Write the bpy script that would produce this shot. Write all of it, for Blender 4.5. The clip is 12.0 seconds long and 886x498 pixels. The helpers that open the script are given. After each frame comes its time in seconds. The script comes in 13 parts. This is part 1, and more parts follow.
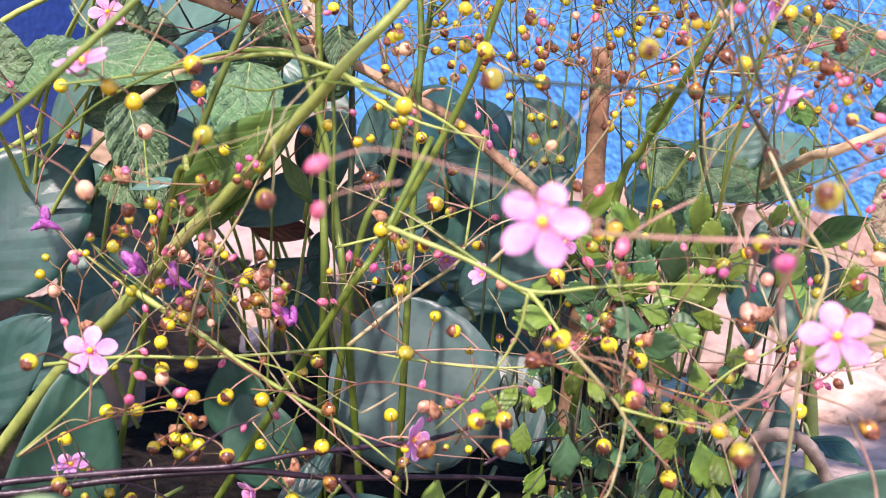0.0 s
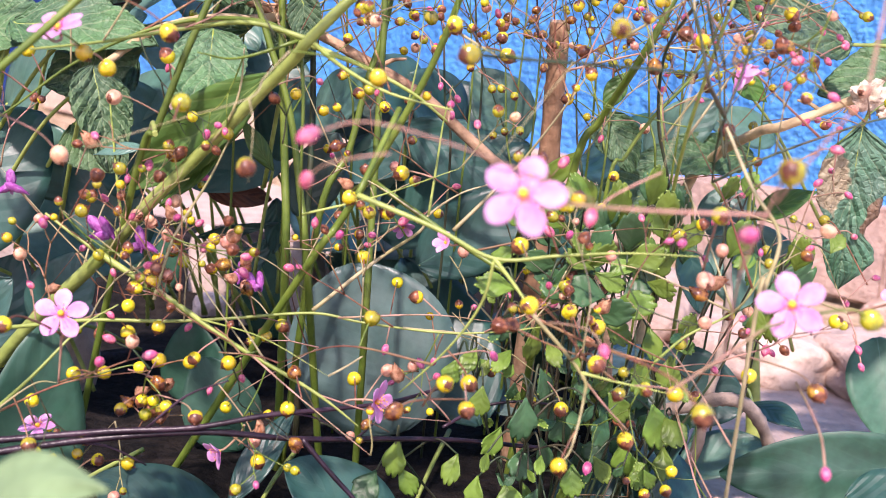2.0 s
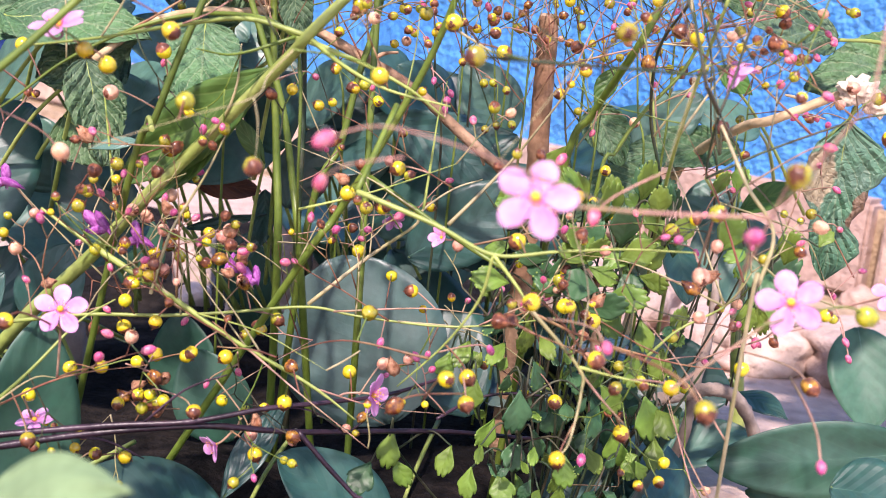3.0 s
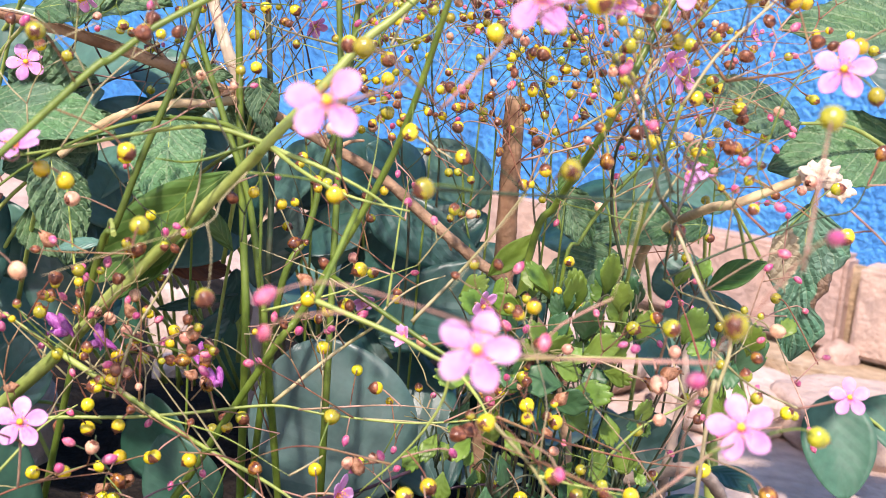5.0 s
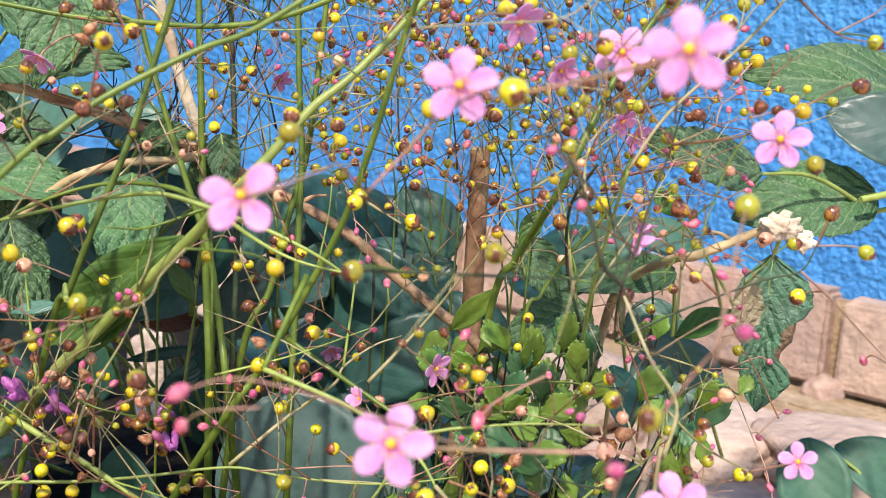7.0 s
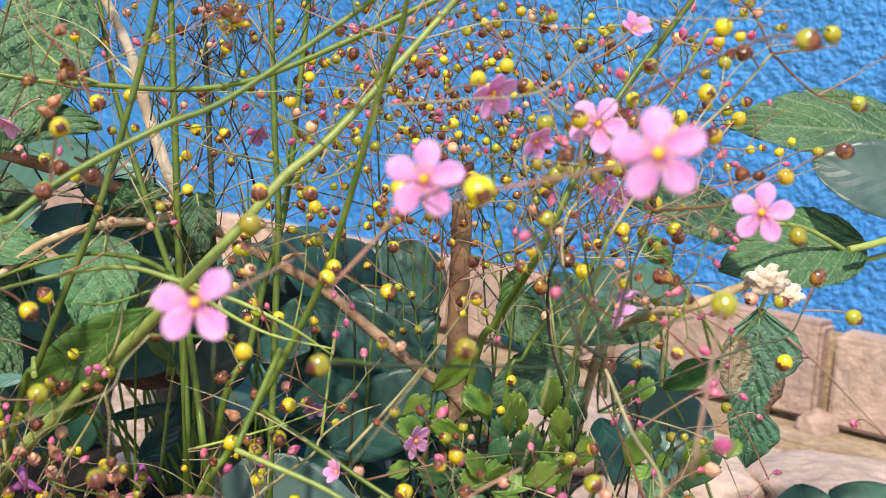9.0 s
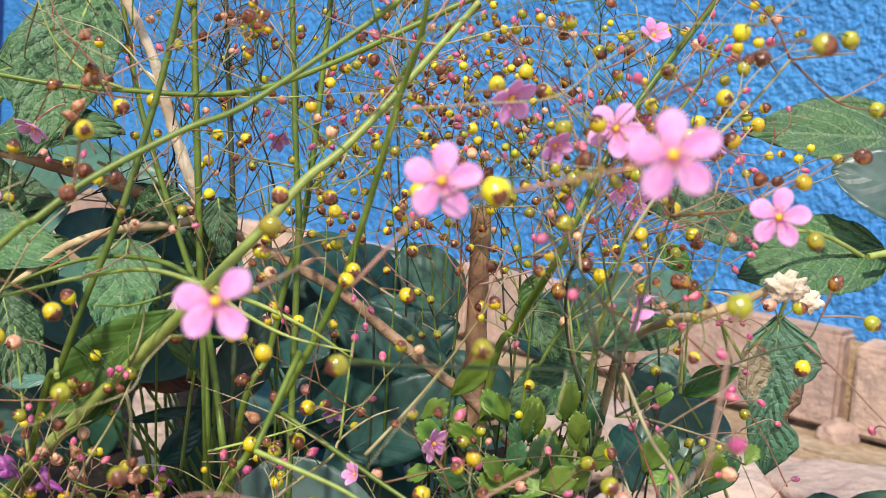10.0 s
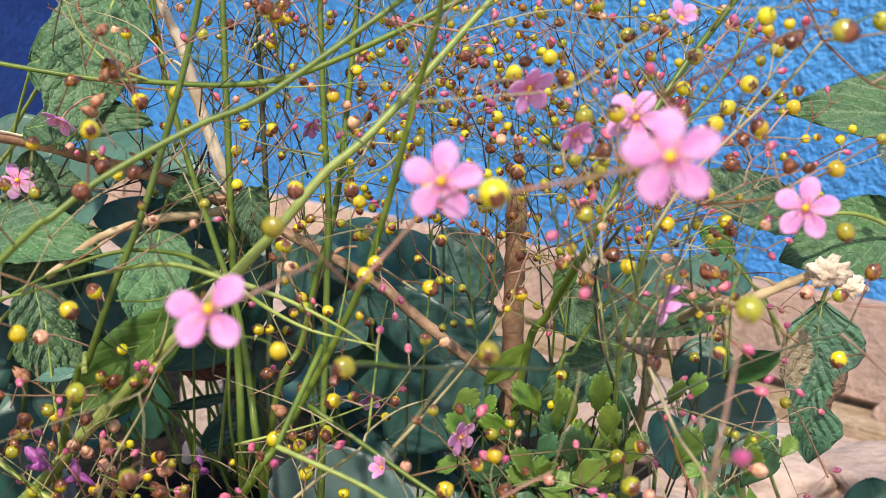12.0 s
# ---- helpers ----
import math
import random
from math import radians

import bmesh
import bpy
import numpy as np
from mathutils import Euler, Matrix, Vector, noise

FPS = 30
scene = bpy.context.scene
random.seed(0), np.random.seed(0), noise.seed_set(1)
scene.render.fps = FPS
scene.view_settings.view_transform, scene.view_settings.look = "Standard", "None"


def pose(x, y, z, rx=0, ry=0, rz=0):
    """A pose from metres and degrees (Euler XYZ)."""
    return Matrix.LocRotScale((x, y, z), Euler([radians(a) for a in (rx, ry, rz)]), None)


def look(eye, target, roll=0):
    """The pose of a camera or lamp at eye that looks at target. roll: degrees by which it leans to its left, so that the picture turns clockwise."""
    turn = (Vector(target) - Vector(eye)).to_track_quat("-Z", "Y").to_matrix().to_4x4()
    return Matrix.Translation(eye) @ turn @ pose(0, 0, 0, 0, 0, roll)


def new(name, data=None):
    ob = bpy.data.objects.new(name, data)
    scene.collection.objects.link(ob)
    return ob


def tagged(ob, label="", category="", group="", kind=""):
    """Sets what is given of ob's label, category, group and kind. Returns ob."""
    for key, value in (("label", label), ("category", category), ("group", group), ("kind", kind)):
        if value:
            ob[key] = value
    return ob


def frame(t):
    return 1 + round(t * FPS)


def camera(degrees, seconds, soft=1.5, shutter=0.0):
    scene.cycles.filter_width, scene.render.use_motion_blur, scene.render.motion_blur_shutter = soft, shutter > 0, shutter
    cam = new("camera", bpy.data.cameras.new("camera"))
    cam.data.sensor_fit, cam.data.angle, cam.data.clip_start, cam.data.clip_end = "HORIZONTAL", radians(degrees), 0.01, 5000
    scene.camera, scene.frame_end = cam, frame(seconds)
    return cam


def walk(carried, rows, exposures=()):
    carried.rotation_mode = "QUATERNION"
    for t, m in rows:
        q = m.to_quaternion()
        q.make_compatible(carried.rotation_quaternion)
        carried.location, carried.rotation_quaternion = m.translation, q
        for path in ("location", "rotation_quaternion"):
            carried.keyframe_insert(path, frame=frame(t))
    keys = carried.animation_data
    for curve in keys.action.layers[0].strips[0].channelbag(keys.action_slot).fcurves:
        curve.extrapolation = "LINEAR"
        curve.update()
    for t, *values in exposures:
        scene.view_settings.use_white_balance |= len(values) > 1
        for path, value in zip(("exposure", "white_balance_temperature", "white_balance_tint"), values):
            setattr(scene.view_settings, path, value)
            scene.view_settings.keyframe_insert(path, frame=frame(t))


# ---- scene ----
cam = camera(42.0, 12.0, 0.55)
PATH = [
    (0, (0.0000, 0.0000, 0.1900), (-0.0623, 0.9855, 0.0325), 4.65),
    (0.5, (-0.0019, 0.0026, 0.1913), (-0.0519, 0.9886, 0.0323), 5.21),
    (1, (-0.0084, 0.0025, 0.1902), (-0.0444, 0.9892, 0.0319), 5.87),
    (1.5, (-0.0057, 0.0006, 0.1902), (-0.0203, 0.9851, 0.0151), 5.68),
    (2, (-0.0067, -0.0088, 0.1911), (-0.0153, 0.9746, 0.0100), 5.80),
    (2.5, (-0.0145, -0.0109, 0.1916), (-0.0023, 0.9708, 0.0013), 6.13),
    (2.7, (-0.0142, -0.0114, 0.1921), (-0.0005, 0.9698, -0.0005), 6.07),
    (4.3, (-0.0095, -0.0108, 0.2066), (0.0130, 0.9747, 0.0383), 5.75),
    (4.5, (-0.0089, -0.0100, 0.2084), (0.0142, 0.9761, 0.0436), 5.53),
    (5, (-0.0077, -0.0092, 0.2140), (0.0149, 0.9776, 0.0537), 5.41),
    (5.5, (-0.0068, -0.0081, 0.2167), (0.0145, 0.9793, 0.0602), 5.30),
    (6, (-0.0030, -0.0058, 0.2215), (0.0215, 0.9827, 0.0722), 5.08),
    (6.5, (0.0028, -0.0033, 0.2262), (0.0262, 0.9866, 0.0859), 4.93),
    (7, (0.0060, -0.0079, 0.2271), (0.0256, 0.9819, 0.0861), 4.86),
    (7.5, (0.0089, -0.0048, 0.2320), (0.0240, 0.9853, 0.0922), 4.83),
    (7.7, (0.0090, -0.0039, 0.2343), (0.0251, 0.9863, 0.0961), 4.71),
    (9.3, (0.0112, 0.0027, 0.2402), (0.0340, 0.9950, 0.1183), 4.00),
    (9.5, (0.0134, 0.0021, 0.2399), (0.0341, 0.9944, 0.1175), 4.07),
    (10, (0.0107, -0.0000, 0.2391), (0.0157, 0.9932, 0.1224), 4.20),
    (10.5, (0.0189, 0.0030, 0.2437), (-0.0095, 0.9939, 0.1116), 3.32),
    (11, (0.0175, 0.0087, 0.2475), (-0.0288, 0.9984, 0.1121), 3.22),
    (11.5, (0.0222, 0.0024, 0.2483), (-0.0274, 0.9918, 0.1115), 2.93),
    (12, (0.0207, 0.0063, 0.2439), (-0.0249, 0.9951, 0.1018), 3.21),
]
EXPOSURES = [(0.0, 0.76, 6850, 34), (2.5, 0.77, 6850, 33), (4.5, 0.75, 6900, 26), (5.2, 0.69, 6960, 22), (6.0, 0.49, 7060, 17), (7.0, 0.38, 7080, 13), (9.5, 0.19, 7070, 11), (12.0, 0.16, 7150, 13)]
walk(cam, [(t, look(eye, target, roll)) for t, eye, target, roll in PATH], EXPOSURES)

# ---- light ----
SUN_AZ, SUN_EL = radians(194), radians(51)
world = bpy.data.worlds.new("world")
scene.world = world
world.use_nodes = True
wn, wl = world.node_tree.nodes, world.node_tree.links
sky = wn.new("ShaderNodeTexSky")
sky.sky_type, sky.sun_disc = "NISHITA", False
sky.sun_elevation, sky.sun_rotation = SUN_EL, SUN_AZ
wl.new(sky.outputs[0], wn["Background"].inputs[0])
wn["Background"].inputs[1].default_value = 0.15
sun = new("sun", bpy.data.lights.new("sun", "SUN"))
sun.data.energy, sun.data.angle, sun.data.color = 3.8, radians(2.5), (1.0, 0.95, 0.88)
SUN_DIR = Vector((math.sin(SUN_AZ) * math.cos(SUN_EL), math.cos(SUN_AZ) * math.cos(SUN_EL), math.sin(SUN_EL)))
sun.matrix_world = look(SUN_DIR * 5, (0, 0, 0))
cam.data.dof.use_dof = True
cam.data.dof.focus_distance, cam.data.dof.aperture_fstop = 0.43, 23.0


# ---- materials ----
def mat(name, colour, rough=0.5, spec=0.5, var=0.12, scale=120.0, bump=0.0, bump_scale=400.0, second=None, second_scale=30.0, hue=0.0, trans=0.0):
    """A principled surface with two scales of noise in its colour, relief, and some shift from object to object."""
    m = bpy.data.materials.new(name)
    m.use_nodes = True
    n, l = m.node_tree.nodes, m.node_tree.links
    p = n["Principled BSDF"]
    p.inputs["Roughness"].default_value, p.inputs["Specular IOR Level"].default_value = rough, spec
    tc = n.new("ShaderNodeTexCoord")
    a, b = n.new("ShaderNodeTexNoise"), n.new("ShaderNodeTexNoise")
    a.inputs["Scale"].default_value, b.inputs["Scale"].default_value = scale, second_scale
    a.inputs["Detail"].default_value, b.inputs["Detail"].default_value = 6, 3
    info = n.new("ShaderNodeObjectInfo")
    base = n.new("ShaderNodeMix")
    base.data_type = "RGBA"
    base.inputs[6].default_value, base.inputs[7].default_value = (*colour, 1), (*(second or colour), 1)
    ramp = n.new("ShaderNodeMapRange")
    ramp.inputs[1].default_value, ramp.inputs[2].default_value = 0.42, 0.62
    l.new(tc.outputs["Object"], a.inputs[0]), l.new(tc.outputs["Object"], b.inputs[0])
    l.new(b.outputs[0], ramp.inputs[0]), l.new(ramp.outputs[0], base.inputs[0])
    val = n.new("ShaderNodeMapRange")
    val.inputs[1].default_value, val.inputs[2].default_value = 0.3, 0.7
    val.inputs[3].default_value, val.inputs[4].default_value = 1 - var, 1 + var
    l.new(a.outputs[0], val.inputs[0])
    own = n.new("ShaderNodeMapRange")
    own.inputs[3].default_value, own.inputs[4].default_value = 1 - var, 1 + var
    l.new(info.outputs["Random"], own.inputs[0])
    mul = n.new("ShaderNodeMath")
    mul.operation = "MULTIPLY"
    l.new(val.outputs[0], mul.inputs[0]), l.new(own.outputs[0], mul.inputs[1])
    hsv = n.new("ShaderNodeHueSaturation")
    l.new(base.outputs[2], hsv.inputs["Color"]), l.new(mul.outputs[0], hsv.inputs["Value"])
    if hue:
        hr = n.new("ShaderNodeMapRange")
        hr.inputs[3].default_value, hr.inputs[4].default_value = 0.5 - hue, 0.5 + hue
        l.new(info.outputs["Random"], hr.inputs[0]), l.new(hr.outputs[0], hsv.inputs["Hue"])
    l.new(hsv.outputs[0], p.inputs["Base Color"])
    if bump:
        c, bp = n.new("ShaderNodeTexNoise"), n.new("ShaderNodeBump")
        c.inputs["Scale"].default_value, c.inputs["Detail"].default_value = bump_scale, 4
        bp.inputs["Strength"].default_value, bp.inputs["Distance"].default_value = 1.0, bump
        l.new(tc.outputs["Object"], c.inputs[0]), l.new(c.outputs[0], bp.inputs["Height"]), l.new(bp.outputs[0], p.inputs["Normal"])
    if trans:
        tr, mx = n.new("ShaderNodeBsdfTranslucent"), n.new("ShaderNodeMixShader")
        mx.inputs[0].default_value = trans
        l.new(hsv.outputs[0], tr.inputs[0]), l.new(p.outputs[0], mx.inputs[1]), l.new(tr.outputs[0], mx.inputs[2])
        l.new(mx.outputs[0], n["Material Output"].inputs[0])
    return m


def leaf_mat(name, colour, second, vein, rough, spec, veins=7.0, vein_mix=0.5, relief=0.0004, net=0.0, dust=0.0, dead=None, trans=0.18):
    """A leaf: blade colour that drifts, paler side veins along the blade, fine relief, dust, and a dead patch."""
    m = mat(name, colour, rough, spec, 0.14, 260.0, 0.0, 400.0, second, 45.0, 0.012, trans)
    n, l = m.node_tree.nodes, m.node_tree.links
    p = n["Principled BSDF"]
    hsv = [x for x in n if x.bl_idname == "ShaderNodeHueSaturation"][0]
    uv = n.new("ShaderNodeUVMap")
    sp = n.new("ShaderNodeSeparateXYZ")
    l.new(uv.outputs[0], sp.inputs[0])

    def math_node(op, a, b=None):
        x = n.new("ShaderNodeMath")
        x.operation = op
        for k, v in enumerate((a, b)):
            if v is None:
                continue
            if isinstance(v, (int, float)):
                x.inputs[k].default_value = v
            else:
                l.new(v, x.inputs[k])
        return x.outputs[0]

    across = math_node("ABSOLUTE", math_node("SUBTRACT", sp.outputs[1], 0.5))
    run = math_node("SUBTRACT", math_node("MULTIPLY", sp.outputs[0], veins), math_node("MULTIPLY", across, veins * 0.75))
    tri = math_node("ABSOLUTE", math_node("SUBTRACT", math_node("FRACT", run), 0.5))
    line = math_node("MAXIMUM", math_node("LESS_THAN", tri, 0.06), math_node("LESS_THAN", across, 0.018))
    mx = n.new("ShaderNodeMix")
    mx.data_type = "RGBA"
    mx.inputs[7].default_value = (*vein, 1)
    l.new(math_node("MULTIPLY", line, vein_mix), mx.inputs[0]), l.new(hsv.outputs[0], mx.inputs[6])
    last = mx.outputs[2]
    tc = n.new("ShaderNodeTexCoord")
    if dust:
        d, dr, dm = n.new("ShaderNodeTexNoise"), n.new("ShaderNodeMapRange"), n.new("ShaderNodeMix")
        d.inputs["Scale"].default_value, d.inputs["Detail"].default_value = 55, 8
        dr.inputs[1].default_value, dr.inputs[2].default_value, dr.inputs[4].default_value = 0.38, 0.75, dust
        dm.data_type = "RGBA"
        dm.inputs[7].default_value = (0.24, 0.30, 0.29, 1)
        l.new(tc.outputs["Object"], d.inputs[0]), l.new(d.outputs[0], dr.inputs[0]), l.new(dr.outputs[0], dm.inputs[0]), l.new(last, dm.inputs[6])
        last = dm.outputs[2]
    for (u0, v0), (su, sv), tone in dead or ():
        du = math_node("DIVIDE", math_node("SUBTRACT", sp.outputs[0], u0), su)
        dv = math_node("DIVIDE", math_node("SUBTRACT", sp.outputs[1], v0), sv)
        far = math_node("SQRT", math_node("ADD", math_node("MULTIPLY", du, du), math_node("MULTIPLY", dv, dv)))
        wob = n.new("ShaderNodeTexNoise")
        wob.inputs["Scale"].default_value = 160
        l.new(tc.outputs["Object"], wob.inputs[0])
        edge = n.new("ShaderNodeMapRange")
        edge.inputs[1].default_value, edge.inputs[2].default_value, edge.inputs[3].default_value, edge.inputs[4].default_value = 0.95, 1.05, 1.0, 0.0
        l.new(math_node("ADD", far, math_node("MULTIPLY", math_node("SUBTRACT", wob.outputs[0], 0.5), 0.9)), edge.inputs[0])
        sp2, tone2 = n.new("ShaderNodeTexNoise"), n.new("ShaderNodeMix")
        sp2.inputs["Scale"].default_value = 420
        tone2.data_type = "RGBA"
        tone2.inputs[6].default_value, tone2.inputs[7].default_value = (*tone, 1), (*[c * 0.6 for c in tone], 1)
        l.new(tc.outputs["Object"], sp2.inputs[0]), l.new(sp2.outputs[0], tone2.inputs[0])
        dm = n.new("ShaderNodeMix")
        dm.data_type = "RGBA"
        l.new(edge.outputs[0], dm.inputs[0]), l.new(last, dm.inputs[6]), l.new(tone2.outputs[2], dm.inputs[7])
        last = dm.outputs[2]
    l.new(last, p.inputs["Base Color"])
    bp = n.new("ShaderNodeBump")
    bp.inputs["Distance"].default_value = relief
    fine = n.new("ShaderNodeTexNoise")
    fine.inputs["Scale"].default_value, fine.inputs["Detail"].default_value = 500, 4
    l.new(tc.outputs["Object"], fine.inputs[0])
    height = math_node("ADD", math_node("MULTIPLY", tri, 1.6), math_node("MULTIPLY", fine.outputs[0], 0.35))
    if net:
        vo = n.new("ShaderNodeTexVoronoi")
        vo.feature = "DISTANCE_TO_EDGE"
        vo.inputs["Scale"].default_value = net
        warp, shift = n.new("ShaderNodeTexNoise"), n.new("ShaderNodeVectorMath")
        warp.inputs["Scale"].default_value = 220
        shift.operation = "MULTIPLY_ADD"
        shift.inputs[1].default_value = (0.006, 0.006, 0.006)
        l.new(tc.outputs["Object"], warp.inputs[0]), l.new(warp.outputs["Color"], shift.inputs[0]), l.new(tc.outputs["Object"], shift.inputs[2])
        l.new(shift.outputs[0], vo.inputs[0])
        puff = math_node("POWER", math_node("MINIMUM", math_node("MULTIPLY", vo.outputs["Distance"], 2.2), 1.0), 0.8)
        height = math_node("ADD", math_node("MULTIPLY", height, 0.9), math_node("MULTIPLY", puff, 0.45))
    l.new(height, bp.inputs["Height"]), l.new(bp.outputs[0], p.inputs["Normal"])
    return m


GREEN = mat("stem_green", (0.135, 0.20, 0.03), 0.4, 0.45, 0.18, 300, 0.0001, 900, (0.09, 0.15, 0.02), 60)
PALE_GREEN = mat("stem_pale_green", (0.34, 0.42, 0.11), 0.42, 0.45, 0.18, 260, 0.0001, 700, (0.25, 0.335, 0.07), 40)
DARK_GREEN = mat("stem_dark_green", (0.035, 0.065, 0.03), 0.5, 0.4, 0.2, 300, 0.0, 900, (0.07, 0.06, 0.035), 50)
STRAW = mat("stem_straw", (0.40, 0.35, 0.20), 0.5, 0.4, 0.2, 260, 0.0001, 700, (0.28, 0.26, 0.11), 45)
BROWN_PEDICEL = mat("pedicel_brown", (0.19, 0.072, 0.045), 0.45, 0.4, 0.3, 300, 0.0, 900, (0.27, 0.17, 0.08), 70)
PINK_PEDICEL = mat("pedicel_pink", (0.44, 0.24, 0.19), 0.45, 0.4, 0.25, 300, 0.0, 900, (0.30, 0.21, 0.12), 70)
DRY_BROWN = mat("dry_brown_bark", (0.50, 0.31, 0.185), 0.8, 0.2, 0.25, 180, 0.0006, 500, (0.32, 0.18, 0.105), 60)
DRY_PALE = mat("dry_pale_bark", (0.90, 0.77, 0.60), 0.8, 0.2, 0.15, 180, 0.0004, 500, (0.72, 0.56, 0.40), 50)
DRY_FIBRE = mat("dry_fibrous_bark", (0.50, 0.33, 0.21), 0.85, 0.15, 0.35, 180, 0.0010, 420, (0.22, 0.12, 0.075), 90)
STRAW_BARK = mat("dry_straw_bark", (0.56, 0.43, 0.25), 0.7, 0.3, 0.2, 180, 0.0004, 500, (0.42, 0.30, 0.16), 60)
DRY_TAN = mat("dry_tan_bark", (0.46, 0.30, 0.19), 0.75, 0.25, 0.3, 180, 0.0008, 500, (0.28, 0.17, 0.105), 70)
GREY_BARK = mat("grey_bark", (0.27, 0.21, 0.17), 0.85, 0.2, 0.25, 150, 0.0006, 400, (0.40, 0.32, 0.26), 40)
PURPLE_TWIG = mat("purple_black_twig", (0.022, 0.011, 0.019), 0.35, 0.5, 0.3, 200, 0.0002, 600, (0.05, 0.026, 0.042), 50)
DEAD_TWIG = mat("dead_dark_twig", (0.035, 0.022, 0.024), 0.6, 0.3, 0.3, 300, 0.0, 900, (0.075, 0.05, 0.04), 60)
YELLOW = mat("capsule_yellow", (0.74, 0.57, 0.015), 0.17, 1.0, 0.14, 9, 0.0, 900, (0.58, 0.48, 0.015), 2.2, 0.016)
OLIVE = mat("capsule_olive", (0.44, 0.40, 0.02), 0.17, 1.0, 0.16, 9, 0.0, 900, (0.28, 0.28, 0.02), 2.5, 0.015)
BROWN_CAP = mat("capsule_brown", (0.13, 0.042, 0.02), 0.2, 0.9, 0.3, 8, 0.00005, 7, (0.40, 0.19, 0.02), 2.4, 0.02)
PEACH = mat("capsule_peach", (0.74, 0.42, 0.28), 0.4, 0.45, 0.15, 8, 0.00005, 7, (0.58, 0.25, 0.16), 2.6, 0.02)
TIP = mat("capsule_dry_tip", (0.11, 0.035, 0.02), 0.3, 0.5, 0.3, 10, 0.00005, 9, (0.30, 0.11, 0.05), 3)
BUD = mat("bud_pink", (0.64, 0.10, 0.25), 0.35, 0.45, 0.15, 8, 0.0, 900, (0.74, 0.27, 0.34), 2.0, 0.015, 0.15)
PETAL = mat("petal_pink", (0.84, 0.36, 0.72), 0.6, 0.2, 0.07, 9, 0.0, 12, (0.89, 0.52, 0.82), 1.6, 0.008, 0.34)
HEART = mat("flower_heart_yellow", (0.90, 0.55, 0.05), 0.5, 0.3, 0.15, 9)
STAMEN = mat("stamen_rose", (0.78, 0.20, 0.45), 0.5, 0.3, 0.15, 9)
WRINKLED = leaf_mat("wrinkled_leaf", (0.11, 0.235, 0.095), (0.07, 0.17, 0.07), (0.27, 0.38, 0.20), 0.5, 0.4, 7, 0.48, 0.0014, 330, 0.24)
DAMAGED = leaf_mat("damaged_wrinkled_leaf", (0.085, 0.225, 0.12), (0.06, 0.17, 0.085), (0.24, 0.36, 0.20), 0.45, 0.45, 8, 0.4, 0.0011, 330, 0.4, (((0.34, 0.84), (0.17, 0.28), (0.50, 0.42, 0.27)), ((0.53, 0.03), (0.13, 0.17), (0.30, 0.20, 0.13))))
BROAD = leaf_mat("broad_leaf", (0.024, 0.098, 0.078), (0.018, 0.074, 0.060), (0.05, 0.13, 0.10), 0.38, 0.5, 6, 0.15, 0.00025, 0, 0.14, None, 0.08)
# paler copy of the broad leaf, with sun and sky light put into its colour
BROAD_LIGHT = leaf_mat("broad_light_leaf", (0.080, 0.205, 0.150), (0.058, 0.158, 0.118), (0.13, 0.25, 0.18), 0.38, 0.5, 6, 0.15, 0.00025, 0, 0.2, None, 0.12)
# broad leaf with the sky's grey-blue sheen painted into its base colour
BROAD_SHEEN = leaf_mat("broad_sheen_leaf", (0.066, 0.135, 0.118), (0.042, 0.096, 0.084), (0.09, 0.17, 0.14), 0.36, 0.5, 6, 0.12, 0.00025, 0, 0.3, None, 0.1)
DEEP = leaf_mat("deep_green_leaf", (0.024, 0.105, 0.062), (0.017, 0.078, 0.048), (0.05, 0.14, 0.09), 0.5, 0.45, 6, 0.15, 0.0001, 0, 0.12, None, 0.08)
NEAR_LEAF = leaf_mat("pale_lance_leaf", (0.23, 0.34, 0.17), (0.18, 0.28, 0.135), (0.33, 0.43, 0.25), 0.5, 0.4, 5, 0.1, 0.0001, 0, 0.0, None, 0.25)
DRY_LEAF = leaf_mat("dry_brown_leaf", (0.17, 0.065, 0.03), (0.11, 0.045, 0.025), (0.24, 0.12, 0.06), 0.7, 0.25, 6, 0.3, 0.0006, 0, 0.1, None, 0.1)
LANCE = leaf_mat("lance_leaf", (0.080, 0.195, 0.040), (0.055, 0.148, 0.028), (0.30, 0.40, 0.13), 0.45, 0.45, 5, 0.2, 0.0003, 0, 0.0, None, 0.14)
SORI = mat("leaf_edge_bump", (0.24, 0.35, 0.09), 0.6, 0.3, 0.15, 300)
MID_GREEN = leaf_mat("mid_green_leaf", (0.045, 0.145, 0.088), (0.034, 0.112, 0.068), (0.07, 0.18, 0.11), 0.5, 0.4, 6, 0.1, 0.0001, 0, 0.1, None, 0.1)
# deeper leaf tone; on the bush's low leaves it carries painted shade
DEEP_SHADED_SMALL = leaf_mat("small_deep_shaded_leaf", (0.050, 0.150, 0.055), (0.034, 0.105, 0.04), (0.10, 0.20, 0.08), 0.42, 0.45, 4, 0.1, 0.0001, 0, 0.05, None, 0.15)
LIGHT = leaf_mat("small_light_leaf", (0.18, 0.305, 0.046), (0.12, 0.225, 0.034), (0.28, 0.40, 0.10), 0.42, 0.45, 4, 0.05, 0.0001, 0, 0.0, None, 0.22)


# ---- making things ----
def empty(name, place, label, category, group=""):
    ob = new(name)
    ob.empty_display_size = 0.02
    ob.location = place
    return tagged(ob, label, category, group)


